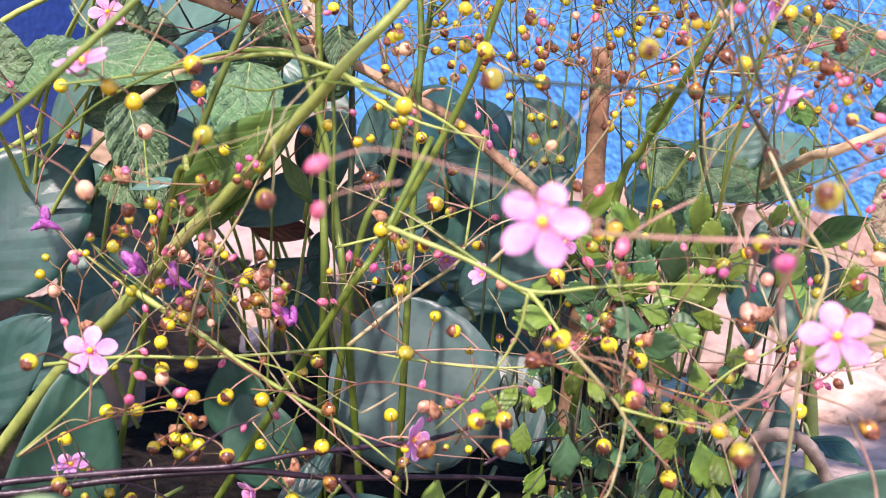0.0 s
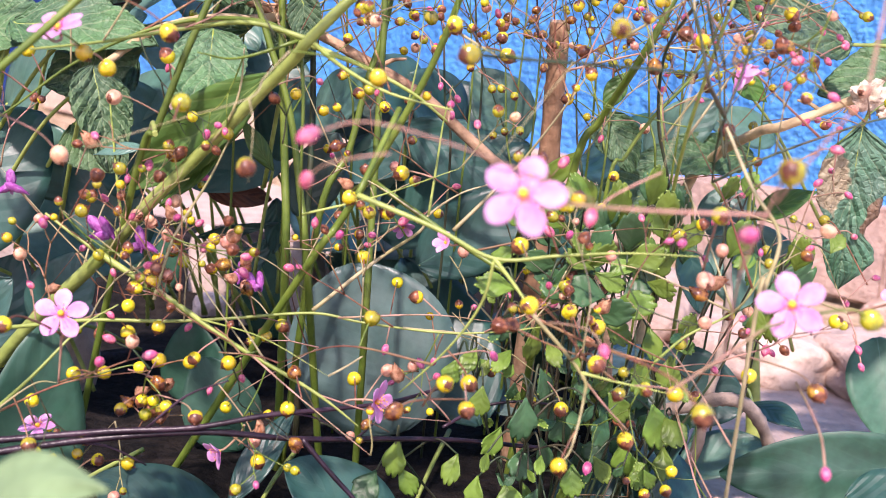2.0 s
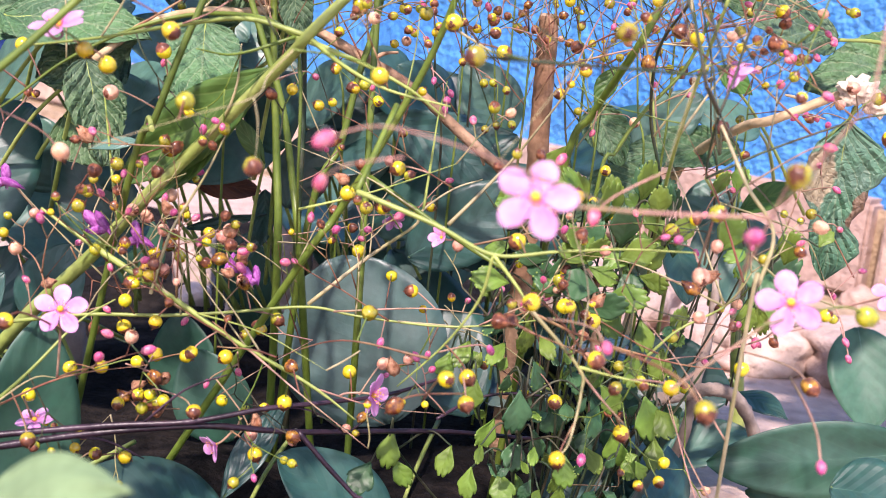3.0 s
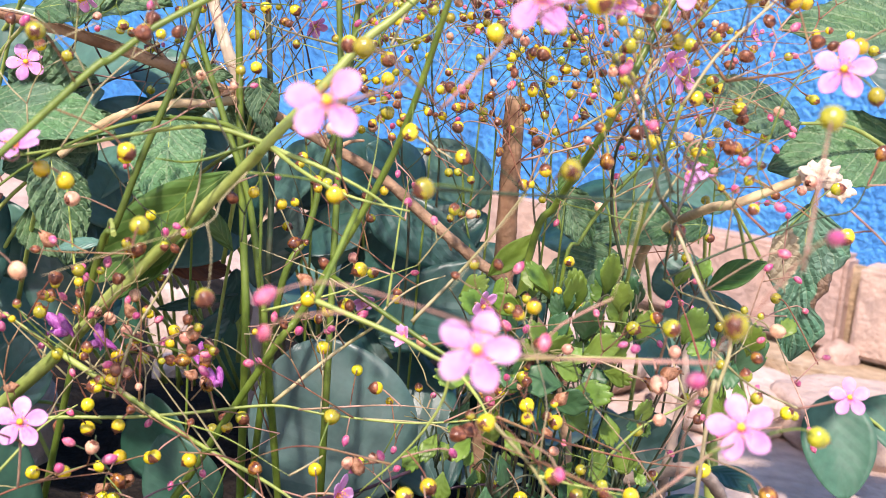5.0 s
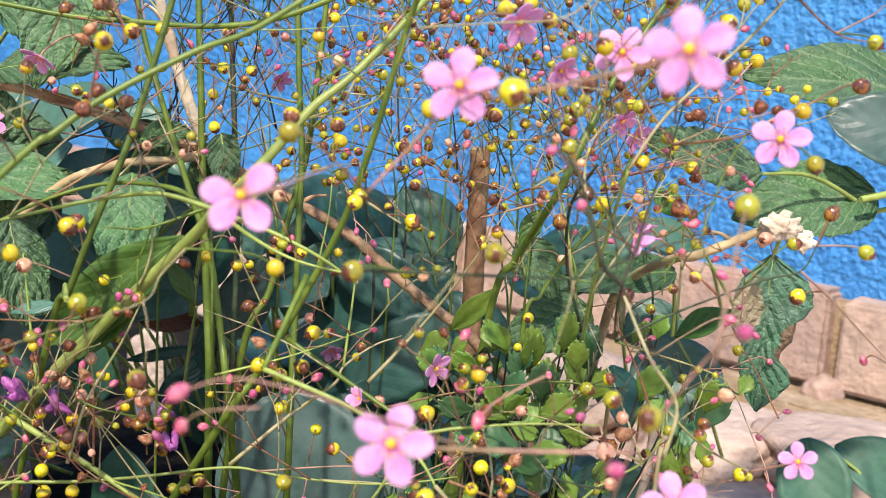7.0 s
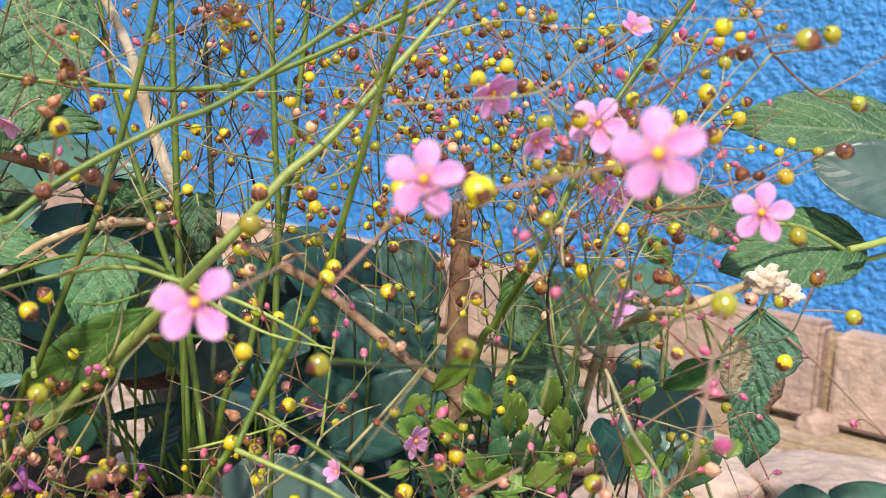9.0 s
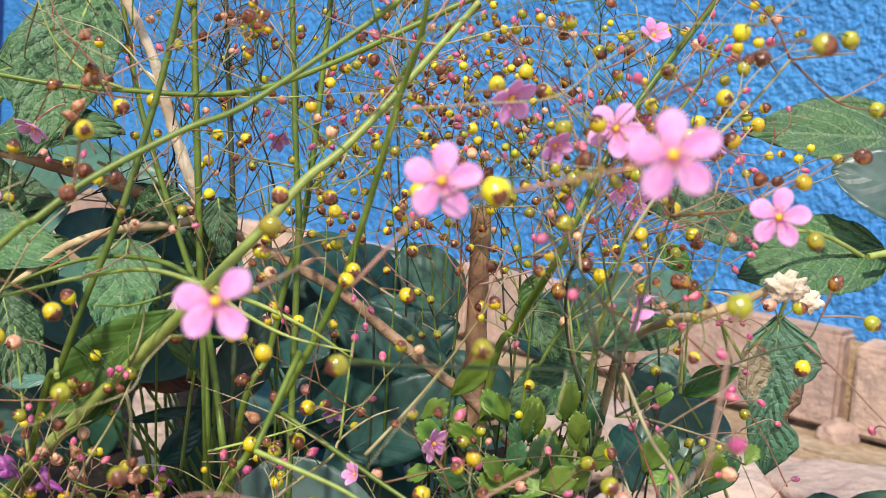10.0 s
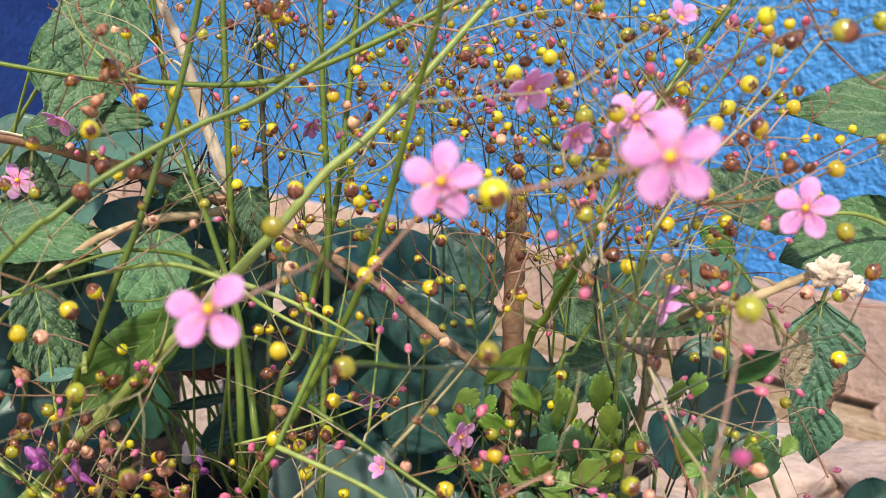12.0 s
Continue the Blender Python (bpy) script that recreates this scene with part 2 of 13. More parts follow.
def part(name, data, material, parent, label="", place=None):
    """A mesh (or bmesh) as one object under a thing or part, in world coordinates unless place is given."""
    if isinstance(data, bmesh.types.BMesh):
        me = bpy.data.meshes.new(name)
        data.to_mesh(me)
        data.free()
        data = me
    if material and not data.materials:
        data.materials.append(material)
    ob = new(name, data)
    if parent:
        ob.parent = parent
        ob.matrix_parent_inverse = WORLD_OF.get(parent.name, Matrix()).inverted()
    m = place or Matrix()
    ob.matrix_basis = m
    WORLD_OF[ob.name] = m.copy()
    return tagged(ob, label)


WORLD_OF = {}


def thing(name, place, label, category, group=""):
    ob = empty(name, place, label, category, group)
    WORLD_OF[ob.name] = Matrix.Translation(place)
    return ob


def smooth_path(points, steps=5):
    """A Catmull-Rom line through the points."""
    p = [Vector(q) for q in points]
    p = [p[0] * 2 - p[1]] + p + [p[-1] * 2 - p[-2]]
    out = []
    for i in range(1, len(p) - 2):
        a, b, c, d = p[i - 1 : i + 3]
        for k in range(steps):
            t = k / steps
            out.append(0.5 * (2 * b + (c - a) * t + (2 * a - 5 * b + 4 * c - d) * t * t + (3 * b - a - 3 * c + d) * t**3))
    out.append(p[-2])
    return out


def tube(points, r0, r1, sides=7, steps=5, knots=0.0, seed=0):
    """A tapering round stem through the points, with closed ends; knots: how uneven it is."""
    rng = random.Random(seed)
    path = smooth_path(points, steps)
    bm = bmesh.new()
    rings = []
    side = None
    for i, c in enumerate(path):
        along = (path[min(i + 1, len(path) - 1)] - path[max(i - 1, 0)]).normalized()
        if side is None:
            side = along.orthogonal().normalized()
        side = (side - along * side.dot(along)).normalized()
        up = along.cross(side)
        r = r0 + (r1 - r0) * i / (len(path) - 1)
        r *= 1 + knots * (rng.random() - 0.5) * 2
        rings.append([bm.verts.new(c + (side * math.cos(a) + up * math.sin(a)) * r * (1 + knots * 0.5 * (rng.random() - 0.5))) for a in (2 * math.pi * k / sides for k in range(sides))])
    for a, b in zip(rings, rings[1:]):
        for k in range(sides):
            bm.faces.new((a[k], a[(k + 1) % sides], b[(k + 1) % sides], b[k])).smooth = True
    bm.faces.new(rings[0][::-1]), bm.faces.new(rings[-1])
    return bm


def stem(plant, points, r0, r1, material=GREEN, name="stem", knots=0.0, sides=7, label=""):
    return part(name, tube(points, r0, r1, sides, 6, knots, int(1e4 * points[0][0])), material, plant, label)


OUTLINE = {
    "oval": lambda u: math.sin(math.pi * u**0.85) ** 0.62,
    "round": lambda u: math.sin(math.pi * u**0.95) ** 0.5,
    "serrate": lambda u: math.sin(math.pi * u**0.72) ** 0.72 * (1 + 0.055 * (((u * 15) % 1) - 0.5)),
    "lance": lambda u: math.sin(math.pi * u**0.9) ** 1.05,
    "scallop": lambda u: 0.06 + 0.94 * math.sin(math.pi / 2 * min(1.0, u / 0.8)) ** 1.1,
    "torn": lambda u: between(u, TORN_WHOLE),
}


def between(u, steps):
    """A half width read off a short list of (place along the blade, width)."""
    for (a, wa), (b, wb) in zip(steps, steps[1:]):
        if u <= b:
            return (wa + (wb - wa) * (u - a) / (b - a)) * (1 + 0.05 * (((u * 13) % 1) - 0.5))
    return steps[-1][1]


# the torn leaf: its whole side, narrowed at half its length, and its eaten side
TORN_WHOLE = ((0, 0.05), (0.05, 0.3), (0.13, 0.68), (0.24, 0.88), (0.36, 0.93), (0.47, 0.86), (0.52, 0.70), (0.56, 0.58), (0.66, 0.62), (0.8, 0.50), (0.92, 0.30), (1, 0.02))
TORN_EATEN = ((0, 0.05), (0.06, 0.45), (0.14, 0.95), (0.22, 1.12), (0.30, 1.16), (0.36, 1.00), (0.40, 0.78), (0.52, 0.72), (0.60, 0.46), (0.66, 0.44), (0.71, 0.72), (0.80, 0.82), (0.9, 0.52), (1, 0.02))
OTHER_SIDE = {"torn": lambda u: between(u, TORN_EATEN)}


def blade(base, tip, width, shape, face, cup=0.12, droop=0.1, crinkle=0.0, seed=0, nu=20, nv=10):
    """A leaf blade from base to tip, turned to face; cup: sides lifted, droop: how far it arches, crinkle: puckers between veins."""
    base, tip, face = Vector(base), Vector(tip), Vector(face)
    axis = tip - base
    long = axis.length
    axis.normalize()
    normal = (face - axis * face.dot(axis)).normalized()
    side = axis.cross(normal)
    bm = bmesh.new()
    uv = bm.loops.layers.uv.new("UVMap")
    grid, at = [], {}
    for i in range(nu + 1):
        u = i / nu
        half = max(OUTLINE[shape](min(max(u, 0.004), 0.996)), 0.02) * width / 2
        row = []
        for j in range(nv + 1):
            v = j / nv * 2 - 1
            s = v * half if v > 0 or shape not in OTHER_SIDE else v * max(OTHER_SIDE[shape](min(max(u, 0.004), 0.996)), 0.02) * width / 2
            lift = cup * abs(v) ** 1.5 * half + droop * long * (4 * u * (1 - u)) * 0.5
            w = 0.0
            if crinkle:
                w = crinkle * (abs(math.sin(math.pi * (u * 7 - abs(v) * 2.2))) ** 0.6 - 0.5) * min(1.0, abs(v) * 4) * (1 - 0.3 * abs(v))
                w += crinkle * 0.7 * noise.noise(Vector((u * 9 + seed, v * 5, seed * 1.7)))
            w += 0.03 * long * noise.noise(Vector((u * 2.2 + seed * 3.1, v * 1.4, seed)))
            reach = u
            if shape == "scallop":
                notch = (1 - abs(math.sin(math.pi * 2.0 * (v * 0.95 + 0.37 * math.sin(seed))))) ** 2
                reach = u * (1 - 0.36 * abs(v) ** 2.4 * u - 0.16 * notch * u**3)
            vert = bm.verts.new(base + axis * (reach * long) + side * s + normal * (lift + w))
            at[vert] = (u, (v + 1) / 2)
            row.append(vert)
        grid.append(row)
    for i in range(nu):
        for j in range(nv):
            f = bm.faces.new((grid[i][j], grid[i + 1][j], grid[i + 1][j + 1], grid[i][j + 1]))
            f.smooth = True
            for loop in f.loops:
                loop[uv].uv = at[loop.vert]
    mid = [grid[i][nv // 2].co - normal * 0.0002 for i in range(0, nu + 1, 2)]
    return bm, mid, normal


def leaf(plant, base, tip, width, kind, face, root=None, seed=1, cup=0.12, droop=0.1, material=None, label=""):
    """One leaf of a plant with its midrib, and a petiole down to the root point where one is given."""
    shape, own, crinkle, rib, rib_r = {
        "wrinkled": ("serrate", WRINKLED, 0.0013, PALE_GREEN, 0.0006),
        "broad": ("oval", BROAD, 0.0, BROAD_LIGHT, 0.0006),
        "round": ("round", BROAD, 0.0, BROAD_LIGHT, 0.0006),
        "lance": ("lance", LANCE, 0.0, PALE_GREEN, 0.0005),
        "small": ("scallop", LIGHT, 0.0, LIGHT, 0.00025),
    }[kind]
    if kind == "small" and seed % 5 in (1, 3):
        own = DEEP_SHADED_SMALL
    if material is DAMAGED:
        shape, crinkle = "torn", 0.0010
    fine = (40, 20) if kind == "wrinkled" else (10, 18) if kind == "small" else (20, 10)
    bm, mid, normal = blade(base, tip, width, shape, face, cup, droop, crinkle, seed, *fine)
    ob = part("leaf", bm, material or own, plant, label)
    thick = ob.modifiers.new("thickness", "SOLIDIFY")
    thick.thickness, thick.offset = 0.00025, -1
    if kind != "small":
        part("midrib", tube(mid, rib_r, rib_r * 0.4, 5, 2), rib, ob)
    elif seed % 3 == 1:
        last = len(ob.data.vertices)
        rim = [ob.data.vertices[k].co.copy() for k in range(last - 17, last - 1, 5)]
        bumps = bmesh.new()
        for c in rim:
            bmesh.ops.create_icosphere(bumps, subdivisions=1, radius=0.00042, matrix=Matrix.Translation(c + normal * 0.0002))
        for f in bumps.faces:
            f.smooth = True
        part("spore_band", bumps, SORI, ob, "row of pale bumps along the leaf's edge")
    if root:
        b, r = Vector(base), Vector(root)
        part("petiole", tube([r, r.lerp(b, 0.55) + Vector((0, 0, 0.006)), b.lerp(Vector(tip), 0.02)], rib_r * 1.8, rib_r * 1.2, 6, 5), PALE_GREEN if kind != "small" else DARK_GREEN, plant)
    return ob


def ball(stretch, tip_at, seed, dent=0.0, cracks=0):
    """A capsule of unit diameter along z, its far end dry: faces beyond tip_at take the second material."""
    bm = bmesh.new()
    bmesh.ops.create_uvsphere(bm, u_segments=18, v_segments=16, radius=0.5)
    rng = random.Random(seed)
    for v in bm.verts:
        a = math.atan2(v.co.y, v.co.x)
        v.co *= 1 + dent * (math.cos(3 * a) * 0.5) * (1 - abs(v.co.z)) + 0.02 * (rng.random() - 0.5)
        v.co.z *= stretch
        if v.co.z > 0.42 * stretch:
            v.co.z += 0.05 * rng.random()
    if cracks:
        for v in bm.verts:
            a = math.atan2(v.co.y, v.co.x)
            if abs(math.sin(a * 1.5 + seed)) < 0.25 and v.co.z > -0.2:
                v.co.xy *= 0.78
    for f in bm.faces:
        f.smooth = True
        mid = f.calc_center_median()
        f.material_index = 1 if mid.z > (tip_at + 0.16 * noise.noise(mid * 5 + Vector((seed * 3.0, 0, 0)))) * stretch else 0
    # the dry remains of the flower at the end
    got = bmesh.ops.create_cone(bm, cap_ends=True, segments=6, radius1=0.10, radius2=0.02, depth=0.24, matrix=Matrix.Translation((0.02, 0, 0.5 * stretch + 0.05)))
    for f in {f for v in got["verts"] for f in v.link_faces}:
        f.material_index = 1
    me = bpy.data.meshes.new("capsule")
    bm.to_mesh(me)
    bm.free()
    return me


def capsule_meshes(body, tip_ats, stretch=1.05, dent=0.04, cracks=0):
    made = []
    for k, t in enumerate(tip_ats):
        me = ball(stretch, t, k, dent, cracks)
        me.materials.append(body), me.materials.append(TIP)
        made.append(me)
    return made


CAPSULE = {
    "yellow": capsule_meshes(YELLOW, (0.40, 0.24, 0.12, 0.43, 0.18), 1.03, 0.07),
    "olive": capsule_meshes(OLIVE, (0.36, 0.26, 0.12, 0.42), 1.05, 0.07),
    "brown": capsule_meshes(YELLOW, (0.04, -0.08), 1.08, 0.10) + capsule_meshes(OLIVE, (-0.02, 0.1), 1.1, 0.12, 1) + capsule_meshes(BROWN_CAP, (0.22, 0.32), 1.15, 0.16, 1),
    "dark": capsule_meshes(TIP, (0.3, 0.4), 1.2, 0.22, 1),
    "peach": capsule_meshes(PEACH, (0.42, 0.46), 1.1, 0.06, 1),
}
BUD_MESH = ball(1.5, 0.66, 3, 0.05)
BUD_MESH.materials.append(BUD), BUD_MESH.materials.append(BUD)


def pedicel_line(foot, place, sag):
    a, b = Vector(foot), Vector(place)
    d = b - a
    bend = Vector((0, 0, -1)) * sag * d.length
    return [a, a.lerp(b, 0.45) - bend * 0.6, a.lerp(b, 0.8) - bend * 0.75, b]


def fruit(plant, kind, foot, place, size=0.0045, seed=0, thick=0.00028, sag=0.12):
    """One capsule or bud on its thin pedicel."""
    line = pedicel_line(foot, place, sag)
    rosy = kind in ("bud", "peach") or seed % 4 == 0
    part("pedicel", tube(line, thick, thick * 0.8, 5, 4), PINK_PEDICEL if rosy else (BROWN_PEDICEL if seed % 3 else GREEN), plant)
    way = (line[3] - line[2]).normalized()
    way = (way + Vector((math.sin(seed * 7.1), math.cos(seed * 3.3) - 0.5, -0.3)) * 0.45).normalized()
    turn = way.to_track_quat("Z", "Y").to_matrix().to_4x4() @ pose(0, 0, 0, 0, 0, seed * 47)
    big = size * (0.55 if kind == "bud" else 1) * (0.94 + 0.12 * ((seed * 37) % 10) / 10)
    me = BUD_MESH if kind == "bud" else CAPSULE[kind][seed % len(CAPSULE[kind])]
    return part("bud" if kind == "bud" else "capsule", me, None, plant, "", Matrix.Translation(place) @ turn @ Matrix.Scale(big, 4))

HUSK = mat("withered_husk", (0.56, 0.30, 0.18), 0.7, 0.2, 0.3, 9, 0.0, 900, (0.30, 0.12, 0.06), 2.6, 0.0, 0.15)


def husk_mesh(seed):
    """The papery remains of a flower: a pinched cup split into ragged points."""
    bm = bmesh.new()
    rng = random.Random(seed)
    rings = ((0.05, -0.6), (0.34, -0.42), (0.46, -0.05), (0.36, 0.25), (0.24, 0.5), (0.12, 0.75))
    rows = []
    for k, (r, z) in enumerate(rings):
        rows.append([])
        for j in range(10):
            a = j * math.tau / 10
            split = 1 + 0.35 * k / 5 * math.sin(a * 2.5 + seed) + rng.uniform(-0.14, 0.14)
            rows[-1].append(bm.verts.new((math.cos(a) * r * split, math.sin(a) * r * split, z + rng.uniform(-0.05, 0.05) + 0.16 * k / 5 * math.cos(a * 3 + seed))))
    for k in range(5):
        for j in range(10):
            bm.faces.new((rows[k][j], rows[k][(j + 1) % 10], rows[k + 1][(j + 1) % 10], rows[k + 1][j])).smooth = True
    bm.faces.new(rows[0][::-1])
    me = bpy.data.meshes.new("husk")
    bm.to_mesh(me)
    bm.free()
    me.materials.append((HUSK, HUSK, BROWN_CAP)[seed % 3])
    return me


WILT = mat("wilted_petal", (0.36, 0.08, 0.34), 0.6, 0.2, 0.25, 9, 0.0, 900, (0.58, 0.22, 0.55), 2.6, 0.0, 0.2)
HUSKS = [husk_mesh(k) for k in range(6)]
WILTED = husk_mesh(9)
WILTED.materials[0] = WILT


def husk(plant, foot, place, size, seed):
    line = pedicel_line(foot, place, 0.1)
    part("pedicel", tube(line, 0.00026, 0.0002, 5, 4), BROWN_PEDICEL if seed % 2 else PINK_PEDICEL, plant)
    turn = pose(0, 0, 0, 70 * math.sin(seed * 2.1), 60 * math.cos(seed * 3.7), seed * 40)
    part("husk", HUSKS[seed % 6], None, plant, "withered brown flower remains", Matrix.Translation(place) @ turn @ Matrix.Scale(size, 4))


def wilted(plant, foot, place, size, seed):
    """A spent flower: three crumpled purple petals hanging together on one pedicel."""
    part("pedicel", tube(pedicel_line(foot, place, 0.1), 0.00028, 0.00022, 5, 4), PINK_PEDICEL, plant)
    head = None
    for k in range(3):
        turn = pose(0, 0, 0, 50 * math.sin(seed + k * 2.1), 140 + 35 * math.cos(seed + k * 2.1), seed * 40 + k * 120)
        m = Matrix.Translation(Vector(place) + Vector((math.sin(k * 2.1 + seed), 0.2 * k, math.cos(k * 2.1 + seed))) * size * 0.3) @ turn @ Matrix.Diagonal((size * 0.6, size * 0.6, size, 1))
        if head is None:
            head = part("wilted_flower", WILTED, None, plant, "crumpled purple wilted flower", m)
        else:
            part("petal", WILTED, None, head, "", m)


def petal_mesh(seed):
    rng = random.Random(seed)
    bm = bmesh.new()
    nu, nv = 12, 6
    grid = []
    for i in range(nu + 1):
        u = i / nu
        half = (0.055 + 0.265 * math.sin(math.pi / 2 * min(u / 0.62, 1.0)) ** 1.3) * (1 if u < 0.62 else max(0.0, 1 - ((u - 0.62) / 0.385) ** 1.9) ** 0.62 * 0.97 + 0.03)
        row = []
        for j in range(nv + 1):
            v = j / nv * 2 - 1
            z = 0.05 * u - 0.07 * u * u + 0.12 * half * v * v + 0.02 * math.sin(v * 4 + seed) * u - 0.03 * u * u * (seed % 3)
            row.append(bm.verts.new((0.06 + u * 0.94, v * half, z)))
        grid.append(row)
    for i in range(nu):
        for j in range(nv):
            bm.faces.new((grid[i][j], grid[i + 1][j], grid[i + 1][j + 1], grid[i][j + 1])).smooth = True
    bm.normal_update()
    bmesh.ops.solidify(bm, geom=bm.faces[:], thickness=0.02)
    bmesh.ops.recalc_face_normals(bm, faces=bm.faces[:])
    me = bpy.data.meshes.new("petal")
    bm.to_mesh(me)
    bm.free()
    me.materials.append(PETAL)
    return me


PETALS = [petal_mesh(k) for k in range(5)]


def heart_mesh():
    bm = bmesh.new()
    bmesh.ops.create_uvsphere(bm, u_segments=10, v_segments=6, radius=0.13, matrix=Matrix.Translation((0, 0, 0.10)))
    for f in bm.faces:
        f.smooth = True
    me = bpy.data.meshes.new("flower")
    bm.to_mesh(me)
    bm.free()
    me.materials.append(HEART)
    return me


def stamen_mesh():
    bm = bmesh.new()
    rng = random.Random(5)
    for k in range(12):
        a = k * 2.4
        out = Vector((math.cos(a), math.sin(a), 0)) * (0.12 + 0.12 * rng.random())
        top = Vector((out.x * 1.6, out.y * 1.6, 0.30 + 0.12 * rng.random()))
        d = (top - out * 0.5).normalized()
        turn = Matrix.Translation((out * 0.5 + top) / 2) @ d.to_track_quat("Z", "Y").to_matrix().to_4x4()
        bmesh.ops.create_cone(bm, cap_ends=True, segments=5, radius1=0.012, radius2=0.012, depth=(top - out * 0.5).length, matrix=turn)
        got = bmesh.ops.create_icosphere(bm, subdivisions=1, radius=0.035, matrix=Matrix.Translation(top))
        for f in {f for v in got["verts"] for f in v.link_faces}:
            f.material_index = 1
    me = bpy.data.meshes.new("stamens")
    bm.to_mesh(me)
    bm.free()
    me.materials.append(STAMEN), me.materials.append(HEART)
    return me


HEART_MESH, STAMEN_MESH = heart_mesh(), stamen_mesh()


def flower(plant, foot, place, face, spin=90.0, size=0.0068, angles=(0, 72, 144, 216, 288), shut=0.0, seed=0):
    """A five-petalled flower on its pedicel; size: a petal's length; spin: the turn of the first petal; shut: how far the petals are folded up."""
    c, f = Vector(place), Vector(face).normalized()
    part("pedicel", tube([Vector(foot), Vector(foot).lerp(c, 0.5) - f * 0.003, c - f * 0.0025, c], 0.00035, 0.0004, 5, 4), PINK_PEDICEL, plant)
    right = Vector((0, 0, 1)).cross(f).normalized()
    up = f.cross(right)
    m = Matrix(((right.x, up.x, f.x, c.x), (right.y, up.y, f.y, c.y), (right.z, up.z, f.z, c.z), (0, 0, 0, 1))) @ Matrix.Scale(size, 4)
    ob = part("flower", HEART_MESH, None, plant, "pink five-petalled flower with a yellow heart", m)
    for k, a in enumerate(angles):
        part("petal", PETALS[(k + seed) % 5], None, ob, "", m @ pose(0, 0, 0, 0, 0, spin + a) @ pose(0, 0, 0, 0, 2 - 62 * shut - 5 * math.sin(seed + k * 2), 0))
    part("stamen_tuft", STAMEN_MESH, None, ob, "fine rose stamens with yellow tips", m)
    return ob


def panicle(plant, base, lean, long, forks, seed, bare=False):
    """An airy spray of hair-thin branches, forking again and again, that ends in small capsules and buds (bare: dead, dark and empty). lean: degrees from the horizontal, seen along y."""
    rng = random.Random(seed)
    bm = bmesh.new()
    ends = []

    def grow(p, way, length, r, level):
        bend = Vector((rng.uniform(-1, 1), rng.uniform(-1, 1), rng.uniform(-0.6, 0.6))) * length * 0.06
        q = p + way * length
        piece = tube([p, p.lerp(q, 0.5) + bend, q], r, r * 0.8, 4, 3)
        me = bpy.data.meshes.new("twig")
        piece.to_mesh(me)
        piece.free()
        bm.from_mesh(me)
        bpy.data.meshes.remove(me)
        if level == 0 or length < 0.007:
            ends.append((q, way))
            return
        side = Vector((rng.uniform(-1, 1), rng.uniform(-1, 1), rng.uniform(-0.3, 0.3))).normalized()
        for sign in (1, -1):
            turn = (way + side * sign * rng.uniform(0.45, 0.95) + Vector((0, 0, 0.12))).normalized()
            if level < 3 or rng.random() < 0.93:
                grow(q, turn, length * rng.uniform(0.52, 0.78), r * 0.82, level - 1)

    a = radians(lean)
    way = Vector((math.cos(a), rng.uniform(-0.25, 0.25), math.sin(a))).normalized()
    grow(Vector(base), way, long * 0.5, 0.0005 if bare else 0.00034, 3 + (forks > 5))
    for f in bm.faces:
        f.smooth = True
    if bare:
        part("dead_spray", bm, DEAD_TWIG, plant, "bare dark dead branches")
        return
    part("panicle", bm, (BROWN_PEDICEL, DARK_GREEN, STRAW, BROWN_PEDICEL, GREEN, PINK_PEDICEL, STRAW)[seed % 7], plant)
    kinds = ("brown", "olive", "yellow", "bud", "brown", "peach", "bud", "olive", "dark")
    for k, (q, w) in enumerate(ends[: max(1, round(forks * 1.2))]):
        kind = kinds[rng.randrange(9)]
        size = rng.uniform(0.0021, 0.0041) * (0.7 if kind == "bud" else 1)
        turn = w.to_track_quat("Z", "Y").to_matrix().to_4x4()
        me = BUD_MESH if kind == "bud" else CAPSULE[kind][k % len(CAPSULE[kind])]
        part("bud" if kind == "bud" else "capsule", me, None, plant, "", Matrix.Translation(q + w * size * 0.4) @ turn @ Matrix.Scale(size, 4))


# ---- the setting: painted wall, brick course, pale stony ground ----
BLUE = mat("blue_painted_render", (0.036, 0.245, 0.62), 0.5, 0.45, 0.16, 60, 0.0085, 135, (0.052, 0.30, 0.69), 9)
# the blue render again, with the return wall's shade mixed into its colour
SHADED_BLUE = mat("shaded_blue_render", (0.012, 0.045, 0.20), 0.5, 0.4, 0.14, 60, 0.003, 135, (0.016, 0.06, 0.25), 9)
BRICK = mat("sandy_brick", (0.56, 0.405, 0.325), 0.85, 0.2, 0.2, 90, 0.0022, 220, (0.46, 0.345, 0.29), 18, 0.01)
MORTAR = mat("earthy_mortar", (0.30, 0.22, 0.14), 0.9, 0.15, 0.25, 120, 0.003, 200, (0.40, 0.31, 0.22), 25)
PALE = mat("pale_pink_stone", (0.50, 0.375, 0.31), 0.85, 0.2, 0.20, 70, 0.0045, 110, (0.41, 0.305, 0.26), 11)
WHITE_STONE = mat("whitish_stone", (0.58, 0.46, 0.41), 0.85, 0.2, 0.2, 60, 0.003, 150, (0.46, 0.35, 0.30), 20)
FLUFF = mat("cream_fluff", (0.78, 0.68, 0.54), 0.9, 0.1, 0.2, 300, 0.001, 500, (0.62, 0.50, 0.38), 90)
CUT = mat("pale_cut_wood", (0.50, 0.37, 0.26), 0.85, 0.2, 0.2, 300, 0.0004, 600, (0.52, 0.36, 0.24), 150)

